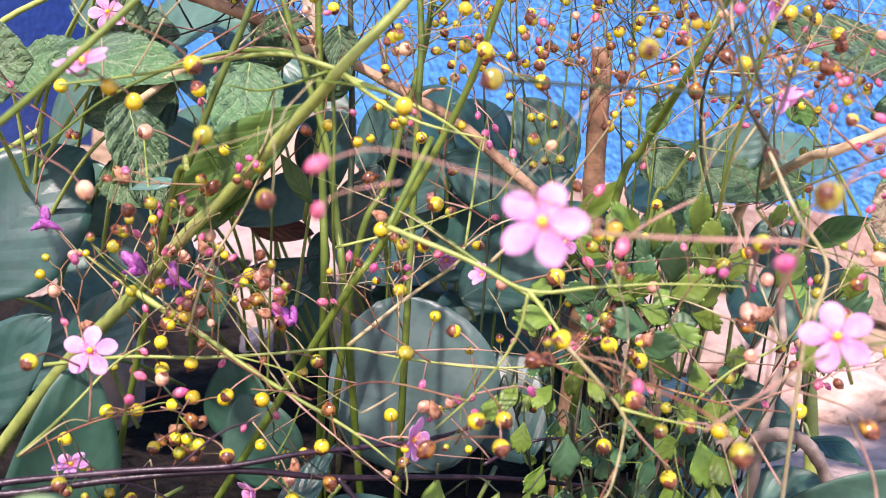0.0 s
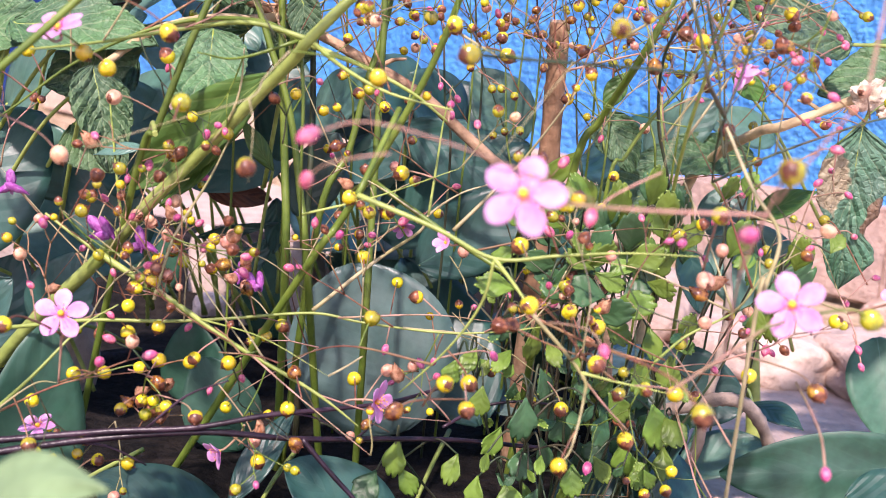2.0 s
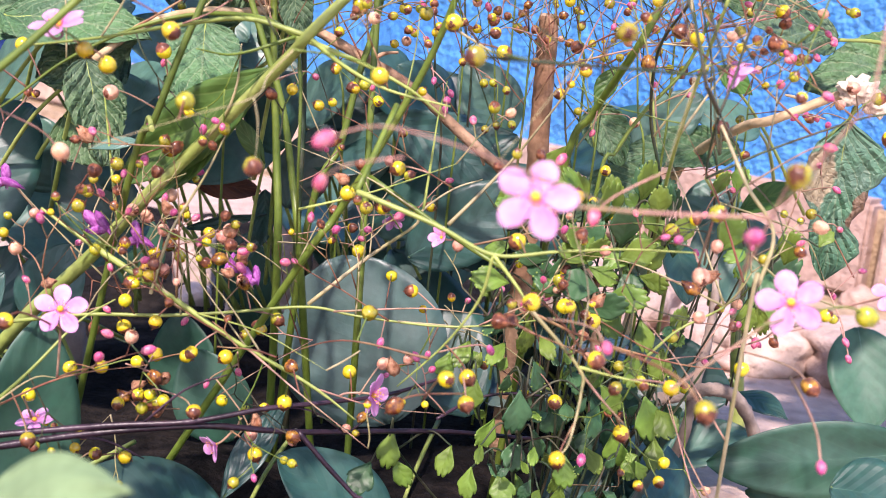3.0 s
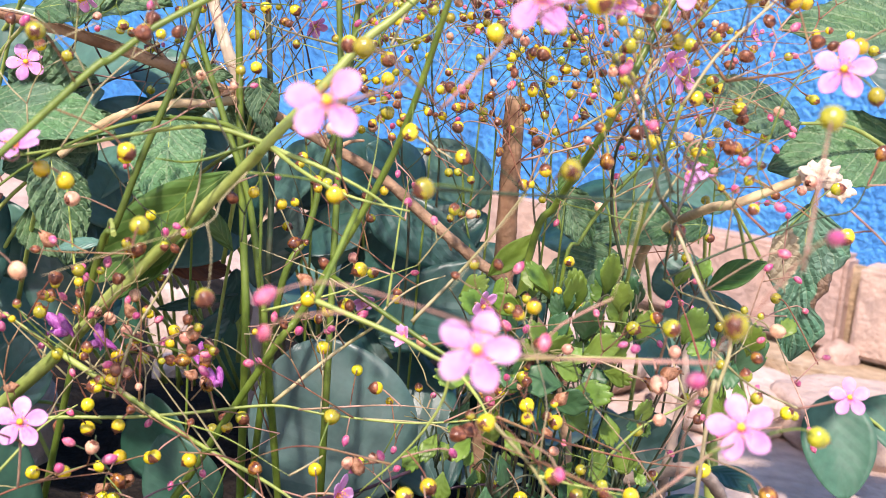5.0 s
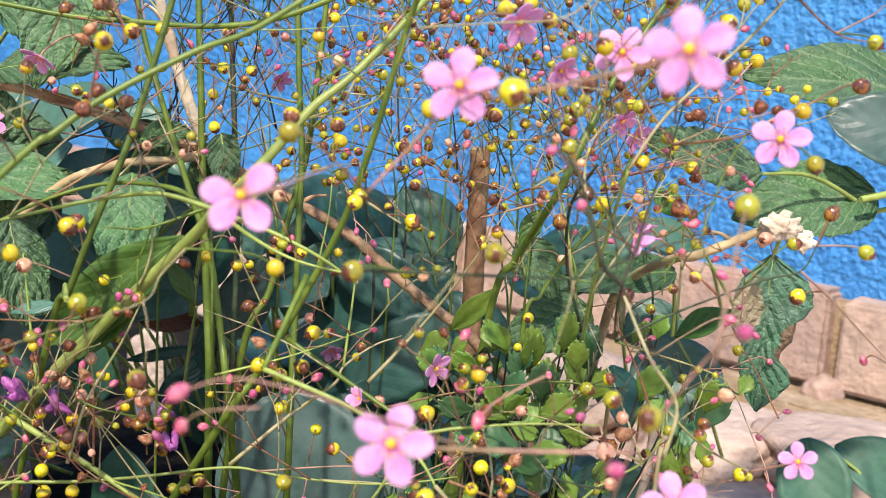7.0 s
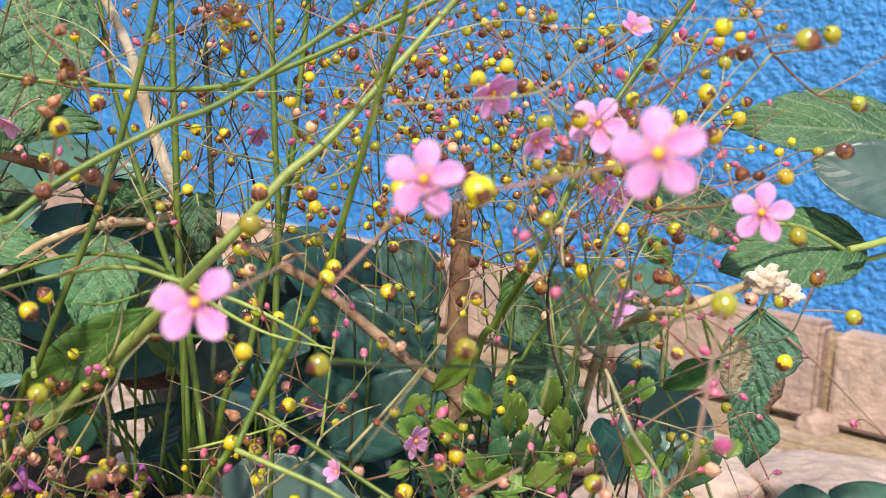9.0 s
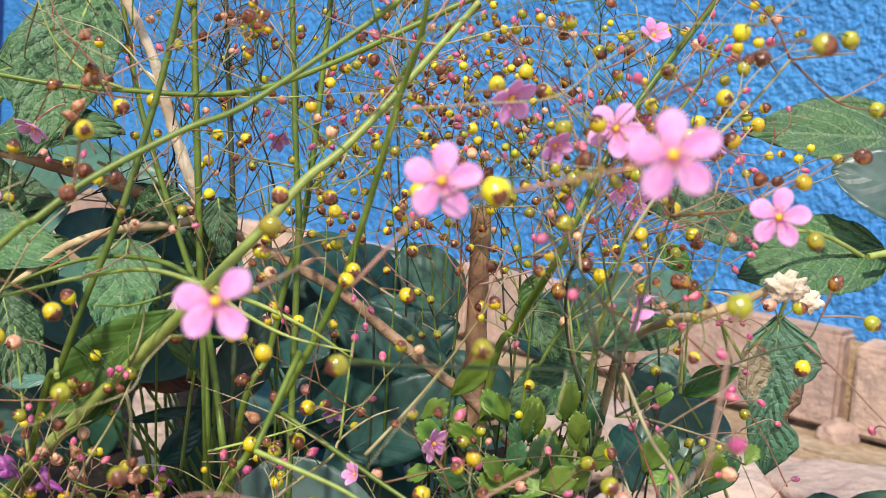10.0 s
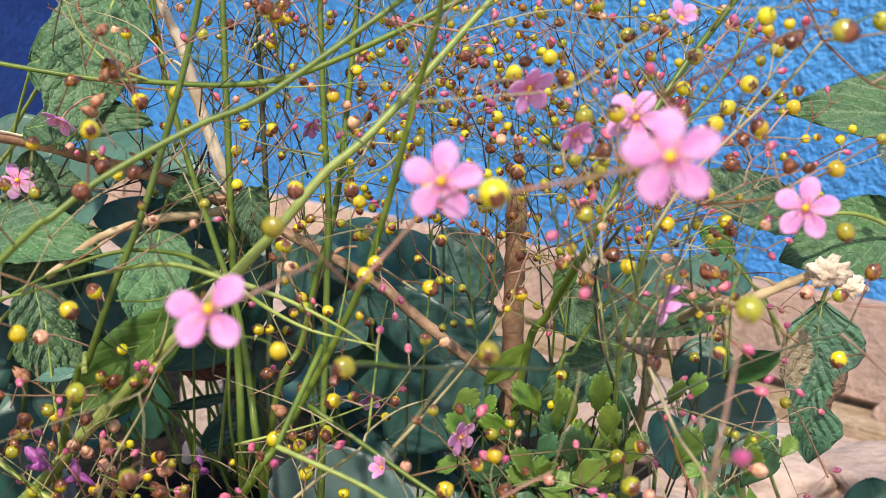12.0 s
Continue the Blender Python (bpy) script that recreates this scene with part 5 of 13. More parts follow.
stem(plant_d, [(0.0397, 0.3611, 0.1959), (0.0602, 0.3599, 0.2116), (0.0760, 0.3586, 0.2284)], 0.000496378, 9.92756e-05, STRAW)
stem(plant_d, [(0.0501, 0.4563, 0.1701), (0.0480, 0.4545, 0.1952), (0.0409, 0.4528, 0.2168)], 0.0004695, 9.39e-05, BROWN_PEDICEL)
stem(plant_d, [(0.0773, 0.4587, 0.1944), (0.0625, 0.4558, 0.2139), (0.0504, 0.4528, 0.2359)], 0.000371091, 7.42182e-05, PINK_PEDICEL)
stem(plant_a, [(0.0073, 0.3454, 0.2589), (0.0313, 0.3497, 0.2665), (0.0491, 0.3540, 0.2654)], 0.00030677, 6.1354e-05, STRAW)
stem(plant_d, [(0.0752, 0.3990, 0.2001), (0.0679, 0.4002, 0.2248), (0.0551, 0.4013, 0.2517)], 0.000358938, 7.17877e-05, PINK_PEDICEL)
stem(plant_b, [(-0.0247, 0.3373, 0.1681), (-0.0225, 0.3427, 0.1889), (-0.0236, 0.3480, 0.2139)], 0.000318548, 6.37096e-05, PALE_GREEN)
stem(plant_c, [(-0.1017, 0.4666, 0.1463), (-0.0894, 0.4624, 0.1688), (-0.0763, 0.4581, 0.1887)], 0.000469763, 9.39525e-05, BROWN_PEDICEL)
stem(plant_d, [(0.0917, 0.4000, 0.2723), (0.0732, 0.4205, 0.2790), (0.0615, 0.4410, 0.2736)], 0.000379432, 7.58863e-05, STRAW)
stem(plant_c, [(-0.0917, 0.4179, 0.2102), (-0.1006, 0.4091, 0.2352), (-0.1143, 0.4003, 0.2507)], 0.000324347, 6.48694e-05, STRAW)
stem(plant_a, [(-0.1156, 0.3836, 0.2390), (-0.0923, 0.3753, 0.2367), (-0.0694, 0.3670, 0.2386)], 0.000460538, 9.21077e-05, BROWN_PEDICEL)
stem(plant_c, [(-0.0799, 0.4352, 0.1905), (-0.0696, 0.4369, 0.2122), (-0.0533, 0.4387, 0.2288)], 0.000354345, 7.0869e-05, BROWN_PEDICEL)
stem(plant_d, [(0.0500, 0.4539, 0.1508), (0.0416, 0.4484, 0.1765), (0.0283, 0.4429, 0.1975)], 0.000476319, 9.52638e-05, PALE_GREEN)
stem(plant_d, [(0.0794, 0.3907, 0.2556), (0.0912, 0.4151, 0.2588), (0.1052, 0.4395, 0.2581)], 0.000384295, 7.68591e-05, PINK_PEDICEL)
stem(plant_a, [(-0.0433, 0.3266, 0.0807), (-0.0236, 0.3337, 0.0742), (-0.0018, 0.3408, 0.0716)], 0.000334789, 6.69578e-05, PINK_PEDICEL)
stem(plant_c, [(-0.0580, 0.4059, 0.0933), (-0.0769, 0.4012, 0.1060), (-0.0985, 0.3965, 0.1071)], 0.000363839, 7.27679e-05, STRAW)
stem(plant_a, [(-0.0878, 0.3314, 0.1026), (-0.0870, 0.3246, 0.1314), (-0.0887, 0.3178, 0.1513)], 0.000372903, 7.45807e-05, BROWN_PEDICEL)
stem(plant_b, [(-0.0168, 0.3396, 0.1362), (-0.0352, 0.3382, 0.1461), (-0.0609, 0.3368, 0.1544)], 0.000312288, 6.24576e-05, STRAW)
stem(plant_a, [(-0.0648, 0.3287, 0.0906), (-0.0468, 0.3195, 0.0810), (-0.0244, 0.3103, 0.0693)], 0.00037897, 7.5794e-05, PINK_PEDICEL)
stem(plant_b, [(-0.0564, 0.3524, 0.1076), (-0.0450, 0.3565, 0.1329), (-0.0268, 0.3606, 0.1480)], 0.000331919, 6.63838e-05, STRAW)
stem(plant_d, [(0.0441, 0.4077, 0.0300), (0.0669, 0.3921, 0.0404), (0.0858, 0.3765, 0.0476)], 0.000379124, 7.58247e-05, PALE_GREEN)
stem(plant_c, [(-0.0360, 0.4004, 0.0924), (-0.0460, 0.3941, 0.1171), (-0.0603, 0.3878, 0.1343)], 0.000309823, 6.19646e-05, BROWN_PEDICEL)
stem(plant_a, [(-0.0535, 0.3349, 0.1338), (-0.0303, 0.3327, 0.1423), (-0.0071, 0.3305, 0.1532)], 0.000435995, 8.71991e-05, PALE_GREEN)
stem(plant_a, [(-0.1602, 0.3783, 0.0649), (-0.1440, 0.3741, 0.0913), (-0.1327, 0.3699, 0.1072)], 0.000314687, 6.29374e-05, BROWN_PEDICEL)
stem(plant_a, [(-0.1304, 0.3693, 0.0356), (-0.1264, 0.3481, 0.0433), (-0.1166, 0.3268, 0.0474)], 0.000388165, 7.76329e-05, PALE_GREEN)
stem(plant_b, [(0.0787, 0.3303, 0.1184), (0.0521, 0.3379, 0.1269), (0.0322, 0.3455, 0.1270)], 0.00039957, 7.99139e-05, STRAW)
stem(plant_d, [(0.0441, 0.4085, 0.0240), (0.0521, 0.3871, 0.0338), (0.0613, 0.3657, 0.0431)], 0.000375403, 7.50806e-05, PINK_PEDICEL)
stem(plant_a, [(-0.0878, 0.3314, 0.1026), (-0.1090, 0.3313, 0.1177), (-0.1256, 0.3313, 0.1290)], 0.000420204, 8.40408e-05, STRAW)
stem(plant_b, [(0.0787, 0.3303, 0.1184), (0.0686, 0.3389, 0.1411), (0.0554, 0.3474, 0.1660)], 0.000407407, 8.14814e-05, STRAW)
stem(plant_d, [(0.0441, 0.4051, 0.0481), (0.0313, 0.3967, 0.0636), (0.0140, 0.3884, 0.0810)], 0.000412009, 8.24019e-05, STRAW)
stem(plant_d, [(0.0784, 0.3062, 0.0524), (0.0680, 0.3126, 0.0771), (0.0583, 0.3190, 0.1046)], 0.000333188, 6.66377e-05, PINK_PEDICEL)
stem(plant_a, [(0.0105, 0.3461, 0.1011), (0.0291, 0.3548, 0.1082), (0.0556, 0.3634, 0.1149)], 0.000387691, 7.75382e-05, BROWN_PEDICEL)
stem(plant_a, [(-0.0819, 0.3307, 0.0995), (-0.0598, 0.3198, 0.0985), (-0.0385, 0.3089, 0.0923)], 0.000337936, 6.75872e-05, PALE_GREEN)
stem(plant_a, [(-0.0648, 0.3287, 0.0906), (-0.0808, 0.3305, 0.1093), (-0.0942, 0.3322, 0.1271)], 0.000317963, 6.35925e-05, STRAW)
stem(plant_b, [(0.0837, 0.3318, 0.1262), (0.0719, 0.3332, 0.1516), (0.0588, 0.3346, 0.1718)], 0.000439523, 8.79045e-05, BROWN_PEDICEL)
stem(plant_a, [(-0.1160, 0.3550, 0.1009), (-0.1377, 0.3547, 0.1206), (-0.1530, 0.3543, 0.1359)], 0.000368128, 7.36256e-05, STRAW)
stem(plant_a, [(-0.0409, 0.3485, 0.0996), (-0.0122, 0.3491, 0.1035), (0.0086, 0.3496, 0.1033)], 0.000370344, 7.40688e-05, PINK_PEDICEL)
stem(plant_b, [(-0.0095, 0.3009, 0.1013), (-0.0346, 0.3079, 0.1020), (-0.0539, 0.3148, 0.0929)], 0.000410737, 8.21473e-05, BROWN_PEDICEL)
stem(plant_b, [(-0.0007, 0.3346, 0.1281), (0.0216, 0.3340, 0.1351), (0.0480, 0.3335, 0.1405)], 0.000408041, 8.16083e-05, BROWN_PEDICEL)
stem(plant_a, [(-0.1330, 0.3720, 0.0238), (-0.1258, 0.3610, 0.0377), (-0.1111, 0.3501, 0.0567)], 0.000384343, 7.68687e-05, STRAW)
stem(plant_a, [(-0.0200, 0.3481, 0.0986), (0.0062, 0.3511, 0.0970), (0.0278, 0.3540, 0.0848)], 0.000414309, 8.28618e-05, STRAW)
stem(plant_a, [(-0.0593, 0.3282, 0.0882), (-0.0735, 0.3279, 0.1068), (-0.0928, 0.3275, 0.1253)], 0.000387744, 7.75488e-05, STRAW)
stem(plant_c, [(-0.0558, 0.4126, 0.0700), (-0.0618, 0.4047, 0.0916), (-0.0656, 0.3968, 0.1134)], 0.000433522, 8.67044e-05, PALE_GREEN)
stem(plant_b, [(-0.0891, 0.3742, 0.0461), (-0.0767, 0.3720, 0.0668), (-0.0659, 0.3697, 0.0918)], 0.000365269, 7.30537e-05, PINK_PEDICEL)
stem(plant_d, [(0.0757, 0.2953, 0.0873), (0.0611, 0.3040, 0.1067), (0.0439, 0.3127, 0.1233)], 0.000322927, 6.45854e-05, PINK_PEDICEL)
stem(plant_a, [(-0.1386, 0.3130, 0.0675), (-0.1154, 0.3131, 0.0808), (-0.0905, 0.3132, 0.0872)], 0.000429586, 8.59172e-05, BROWN_PEDICEL)
stem(plant_c, [(-0.0553, 0.4142, 0.0641), (-0.0630, 0.4046, 0.0884), (-0.0666, 0.3950, 0.1110)], 0.000339828, 6.79656e-05, BROWN_PEDICEL)
stem(plant_a, [(-0.1278, 0.3592, 0.1011), (-0.1212, 0.3626, 0.1273), (-0.1088, 0.3661, 0.1511)], 0.000433193, 8.66386e-05, STRAW)
stem(plant_d, [(0.0775, 0.3026, 0.0640), (0.0697, 0.3235, 0.0767), (0.0653, 0.3444, 0.0893)], 0.000329047, 6.58093e-05, PINK_PEDICEL)
stem(plant_b, [(-0.0836, 0.3706, 0.0564), (-0.0695, 0.3756, 0.0670), (-0.0498, 0.3805, 0.0801)], 0.000366683, 7.33366e-05, PINK_PEDICEL)
stem(plant_a, [(-0.1343, 0.3733, 0.0178), (-0.1381, 0.3712, 0.0403), (-0.1455, 0.3691, 0.0653)], 0.000341455, 6.8291e-05, PINK_PEDICEL)
stem(plant_a, [(-0.1386, 0.3130, 0.0675), (-0.1233, 0.3087, 0.0808), (-0.1145, 0.3045, 0.0835)], 0.000387297, 7.74595e-05, STRAW)
stem(plant_b, [(-0.0070, 0.2267, 0.1879), (0.0088, 0.2285, 0.1881), (0.0311, 0.2316, 0.1886), (0.0391, 0.2340, 0.1886), (0.0455, 0.2376, 0.1904), (0.0531, 0.2434, 0.1930), (0.0606, 0.2462, 0.1960), (0.0710, 0.2470, 0.1987)], 0.00042, 0.00015, DARK_GREEN)
stem(plant_b, [(0.0391, 0.2340, 0.1886), (0.0384, 0.2332, 0.1825), (0.0348, 0.2310, 0.1677)], 0.000186, 6.75e-05, STRAW)
stem(plant_b, [(0.0531, 0.2434, 0.1930), (0.0452, 0.2445, 0.2037), (0.0370, 0.2453, 0.2125), (0.0337, 0.2456, 0.2158), (0.0309, 0.2578, 0.2176)], 0.00032, 0.00011, DARK_GREEN)
stem(plant_b, [(0.0460, 0.2377, 0.1908), (0.0407, 0.2391, 0.2033), (0.0361, 0.2401, 0.2121), (0.0327, 0.2478, 0.2178), (0.0353, 0.2488, 0.2238), (0.0392, 0.2500, 0.2316), (0.0402, 0.2514, 0.2411)], 0.00036, 0.00014, DARK_GREEN)
stem(plant_b, [(0.0535, 0.2436, 0.1943), (0.0553, 0.2445, 0.2008), (0.0583, 0.2471, 0.2182), (0.0597, 0.2478, 0.2230)], 0.000217, 7.875e-05, DARK_GREEN)
stem(plant_b, [(0.0139, 0.2288, 0.1884), (0.0085, 0.2291, 0.1927), (0.0005, 0.2295, 0.1980), (-0.0055, 0.2190, 0.2046)], 0.000217, 7.875e-05, DARK_GREEN)
stem(plant_b, [(0.0139, 0.2288, 0.1884), (0.0092, 0.2276, 0.1815), (-0.0003, 0.2252, 0.1672)], 0.000186, 6.75e-05, STRAW)
stem(plant_b, [(0.0013, 0.2594, 0.2393), (0.0183, 0.2605, 0.2418), (0.0347, 0.2617, 0.2446), (0.0457, 0.2635, 0.2537), (0.0599, 0.2653, 0.2623), (0.0714, 0.2660, 0.2636), (0.0808, 0.2665, 0.2643), (0.0850, 0.2666, 0.2629), (0.0908, 0.2661, 0.2577)], 0.000248, 9e-05, STRAW)
stem(plant_b, [(0.0347, 0.2617, 0.2446), (0.0407, 0.2564, 0.2409), (0.0491, 0.2566, 0.2395), (0.0545, 0.2568, 0.2392)], 0.000186, 6.75e-05, STRAW)
stem(plant_b, [(0.0808, 0.2665, 0.2643), (0.0899, 0.2680, 0.2719), (0.0969, 0.2691, 0.2772)], 0.000186, 6.75e-05, STRAW)
stem(plant_b, [(0.0616, 0.2656, 0.2637), (0.0606, 0.2637, 0.2506), (0.0536, 0.2626, 0.2450), (0.0474, 0.2613, 0.2374), (0.0407, 0.2594, 0.2261), (0.0369, 0.2583, 0.2192)], 0.000248, 9e-05, DARK_GREEN)
stem(plant_b, [(0.0407, 0.2564, 0.2409), (0.0457, 0.2572, 0.2453), (0.0496, 0.2581, 0.2502)], 0.000186, 6.75e-05, DARK_GREEN)
stem(plant_b, [(-0.0016, 0.2701, 0.2449), (0.0028, 0.2717, 0.2546), (0.0083, 0.2726, 0.2591), (0.0170, 0.2734, 0.2624), (0.0295, 0.2746, 0.2669), (0.0408, 0.2755, 0.2695), (0.0546, 0.2765, 0.2721)], 0.00031, 0.0001125, GREEN)
stem(plant_a, [(-0.0081, 0.2972, 0.2232), (-0.0178, 0.2976, 0.2297), (-0.0383, 0.2980, 0.2399), (-0.0484, 0.2883, 0.2456), (-0.0601, 0.2879, 0.2472), (-0.0703, 0.2872, 0.2453)], 0.00031, 0.0001125, GREEN)
stem(plant_a, [(-0.0484, 0.2883, 0.2456), (-0.0586, 0.2890, 0.2545), (-0.0702, 0.2900, 0.2655), (-0.0748, 0.2908, 0.2734)], 0.000186, 6.75e-05, DARK_GREEN)
stem(plant_a, [(-0.0703, 0.2872, 0.2453), (-0.0852, 0.2875, 0.2524), (-0.0935, 0.2889, 0.2655)], 0.000186, 6.75e-05, STRAW)
stem(plant_a, [(-0.0574, 0.2898, 0.1864), (-0.0656, 0.2912, 0.1989), (-0.0706, 0.2920, 0.2063), (-0.0730, 0.2825, 0.2122), (-0.0917, 0.2821, 0.2151), (-0.1067, 0.2826, 0.2240)], 0.000279, 0.00010125, DARK_GREEN)
stem(plant_a, [(-0.0917, 0.2821, 0.2151), (-0.1030, 0.2807, 0.2092), (-0.1110, 0.2798, 0.2053)], 0.000186, 6.75e-05, STRAW)
stem(plant_a, [(-0.0707, 0.2827, 0.2126), (-0.0710, 0.2841, 0.2232), (-0.0766, 0.2842, 0.2252)], 0.000186, 6.75e-05, DARK_GREEN)
stem(plant_a, [(-0.0703, 0.2872, 0.2453), (-0.0766, 0.2856, 0.2358), (-0.0823, 0.2843, 0.2280)], 0.000186, 6.75e-05, DARK_GREEN)
stem(plant_a, [(-0.0699, 0.2872, 0.2451), (-0.0685, 0.2854, 0.2315), (-0.0688, 0.2839, 0.2206)], 0.000186, 6.75e-05, BROWN_PEDICEL)
stem(plant_a, [(-0.0487, 0.2596, 0.1841), (-0.0540, 0.2585, 0.1775), (-0.0551, 0.2477, 0.1732), (-0.0712, 0.2461, 0.1667), (-0.0903, 0.2441, 0.1586)], 0.000217, 7.875e-05, STRAW)
stem(plant_a, [(-0.0551, 0.2477, 0.1732), (-0.0536, 0.2469, 0.1667), (-0.0536, 0.2453, 0.1546)], 0.000186, 6.75e-05, STRAW)
stem(plant_b, [(0.0165, 0.2734, 0.2623), (0.0157, 0.2718, 0.2509), (0.0147, 0.2707, 0.2433)], 0.000155, 5.625e-05, DARK_GREEN)
stem(plant_b, [(0.0328, 0.2478, 0.2172), (0.0230, 0.2480, 0.2225), (0.0146, 0.2482, 0.2263)], 0.000186, 6.75e-05, DARK_GREEN)
stem(plant_b, [(0.0252, 0.2749, 0.2704), (0.0343, 0.2742, 0.2621), (0.0370, 0.2731, 0.2534), (0.0400, 0.2721, 0.2453)], 0.000155, 5.625e-05, DARK_GREEN)
stem(plant_b, [(0.0472, 0.2702, 0.2289), (0.0331, 0.2696, 0.2294), (0.0197, 0.2691, 0.2299)], 0.000155, 5.625e-05, STRAW)
stem(plant_b, [(-0.0110, 0.2922, 0.2620), (-0.0056, 0.2911, 0.2521), (-0.0125, 0.2895, 0.2425), (-0.0080, 0.2889, 0.2363)], 0.000155, 5.625e-05, DARK_GREEN)
stem(plant_b, [(-0.0125, 0.2895, 0.2425), (0.0032, 0.2903, 0.2432)], 0.000155, 5.625e-05, STRAW)
panicle(plant_c, (-0.0194, 0.4607, 0.1943), 102, 0.055, 7, 0)
panicle(plant_c, (-0.0162, 0.4574, 0.1676), 52, 0.04, 5, 1)
panicle(plant_c, (-0.0061, 0.4793, 0.1840), 78, 0.055, 7, 2)
panicle(plant_c, (-0.0056, 0.4759, 0.1560), 128, 0.04, 5, 3)
panicle(plant_c, (0.0079, 0.4988, 0.1803), 102, 0.055, 7, 4)
panicle(plant_c, (0.0114, 0.4951, 0.1513), 52, 0.04, 5, 5)
panicle(plant_c, (0.0204, 0.4697, 0.1916), 78, 0.055, 7, 6)
panicle(plant_c, (0.0209, 0.4663, 0.1642), 128, 0.04, 5, 7)
panicle(plant_d, (0.0384, 0.4984, 0.1825), 102, 0.055, 7, 8)
panicle(plant_d, (0.0419, 0.4947, 0.1535), 52, 0.04, 5, 9)
panicle(plant_d, (0.0498, 0.4588, 0.1902), 78, 0.055, 7, 10)
panicle(plant_d, (0.0503, 0.4555, 0.1634), 128, 0.04, 5, 11)
panicle(plant_d, (0.0640, 0.4691, 0.1947), 102, 0.055, 7, 12)
panicle(plant_d, (0.0673, 0.4657, 0.1674), 52, 0.04, 5, 13)
panicle(plant_d, (0.0772, 0.4596, 0.2011), 78, 0.055, 7, 14)
panicle(plant_d, (0.0777, 0.4562, 0.1743), 128, 0.04, 5, 15)
panicle(plant_d, (0.1018, 0.4979, 0.1894), 102, 0.055, 7, 16)
panicle(plant_d, (0.1052, 0.4943, 0.1604), 52, 0.04, 5, 17)
panicle(plant_c, (-0.1017, 0.4740, 0.2059), 78, 0.055, 7, 18)
panicle(plant_c, (-0.1012, 0.4706, 0.1784), 128, 0.04, 5, 19)
panicle(plant_c, (-0.0615, 0.4826, 0.2011), 102, 0.055, 7, 20)
panicle(plant_c, (-0.0581, 0.4791, 0.1733), 52, 0.04, 5, 21)
panicle(plant_d, (0.1252, 0.5159, 0.1761), 78, 0.055, 7, 22)
panicle(plant_d, (0.1258, 0.5122, 0.1457), 128, 0.04, 5, 23)
panicle(plant_c, (-0.0098, 0.5044, 0.2229), 102, 0.055, 7, 24)
panicle(plant_c, (-0.0063, 0.5007, 0.1939), 52, 0.04, 5, 25)
panicle(plant_d, (0.0149, 0.5238, 0.2215), 78, 0.055, 7, 26)
panicle(plant_d, (0.0155, 0.5201, 0.1911), 128, 0.04, 5, 27)
panicle(plant_d, (0.0391, 0.5038, 0.2263), 102, 0.055, 7, 28)
panicle(plant_d, (0.0426, 0.5001, 0.1974), 52, 0.04, 5, 29)
panicle(plant_c, (-0.0812, 0.4370, 0.2033), 60, 0.05, 7, 30)
panicle(plant_c, (-0.0838, 0.4406, 0.2287), 125, 0.05, 7, 31)
panicle(plant_c, (-0.0892, 0.4169, 0.2036), 130, 0.05, 7, 32)
panicle(plant_c, (-0.0998, 0.4210, 0.2313), 100, 0.05, 7, 33)
panicle(plant_c, (-0.0415, 0.4171, 0.2096), 45, 0.05, 7, 34)
panicle(plant_c, (-0.0444, 0.4211, 0.2380), 130, 0.05, 7, 35)
panicle(plant_c, (-0.0455, 0.4223, 0.2460), 60, 0.05, 7, 36)
panicle(plant_c, (-0.0391, 0.4377, 0.2132), 40, 0.05, 7, 37)
panicle(plant_c, (-0.0377, 0.4420, 0.2433), 75, 0.05, 7, 38)
panicle(plant_c, (-0.0743, 0.4687, 0.2138), 70, 0.05, 7, 39)
panicle(plant_c, (-0.0764, 0.4706, 0.2274), 110, 0.05, 7, 40)
panicle(plant_c, (-0.0784, 0.4732, 0.2455), 80, 0.05, 7, 41)
panicle(plant_d, (0.0498, 0.3736, 0.1944), 55, 0.05, 8, 42)
panicle(plant_d, (0.0546, 0.3749, 0.2057), 130, 0.05, 8, 43)
panicle(plant_d, (0.0592, 0.3763, 0.2179), 100, 0.05, 8, 44)
panicle(plant_d, (0.0626, 0.3781, 0.2245), 40, 0.05, 8, 45)
panicle(plant_d, (0.0679, 0.3835, 0.2367), 120, 0.05, 8, 46)
panicle(plant_d, (0.0732, 0.3865, 0.2454), 50, 0.05, 8, 47)
panicle(plant_d, (0.0794, 0.3907, 0.2556), 110, 0.05, 8, 48)
panicle(plant_d, (0.0861, 0.3947, 0.2652), 60, 0.05, 8, 49)
panicle(plant_d, (0.0454, 0.3872, 0.1808), 120, 0.05, 8, 50)
panicle(plant_d, (0.0925, 0.3979, 0.2753), 90, 0.05, 8, 51)
panicle(plant_d, (0.0777, 0.3998, 0.2068), 70, 0.05, 8, 52)
panicle(plant_d, (0.0735, 0.3986, 0.1968), 110, 0.05, 8, 53)
panicle(plant_a, (-0.0131, 0.3495, 0.2333), 60, 0.035, 4, 54)
panicle(plant_a, (-0.0005, 0.3463, 0.2500), 110, 0.035, 4, 55)
panicle(plant_a, (0.0088, 0.3474, 0.2606), 70, 0.035, 4, 56)
panicle(plant_a, (-0.0273, 0.3774, 0.2525), 80, 0.035, 4, 57)
panicle(plant_a, (-0.0098, 0.3782, 0.2620), 60, 0.035, 4, 58)
panicle(plant_a, (-0.0488, 0.3767, 0.2431), 70, 0.035, 4, 59)
panicle(plant_b, (-0.0023, 0.3101, 0.2421), 110, 0.035, 4, 60)
panicle(plant_b, (0.0024, 0.2997, 0.2572), 60, 0.035, 4, 61)
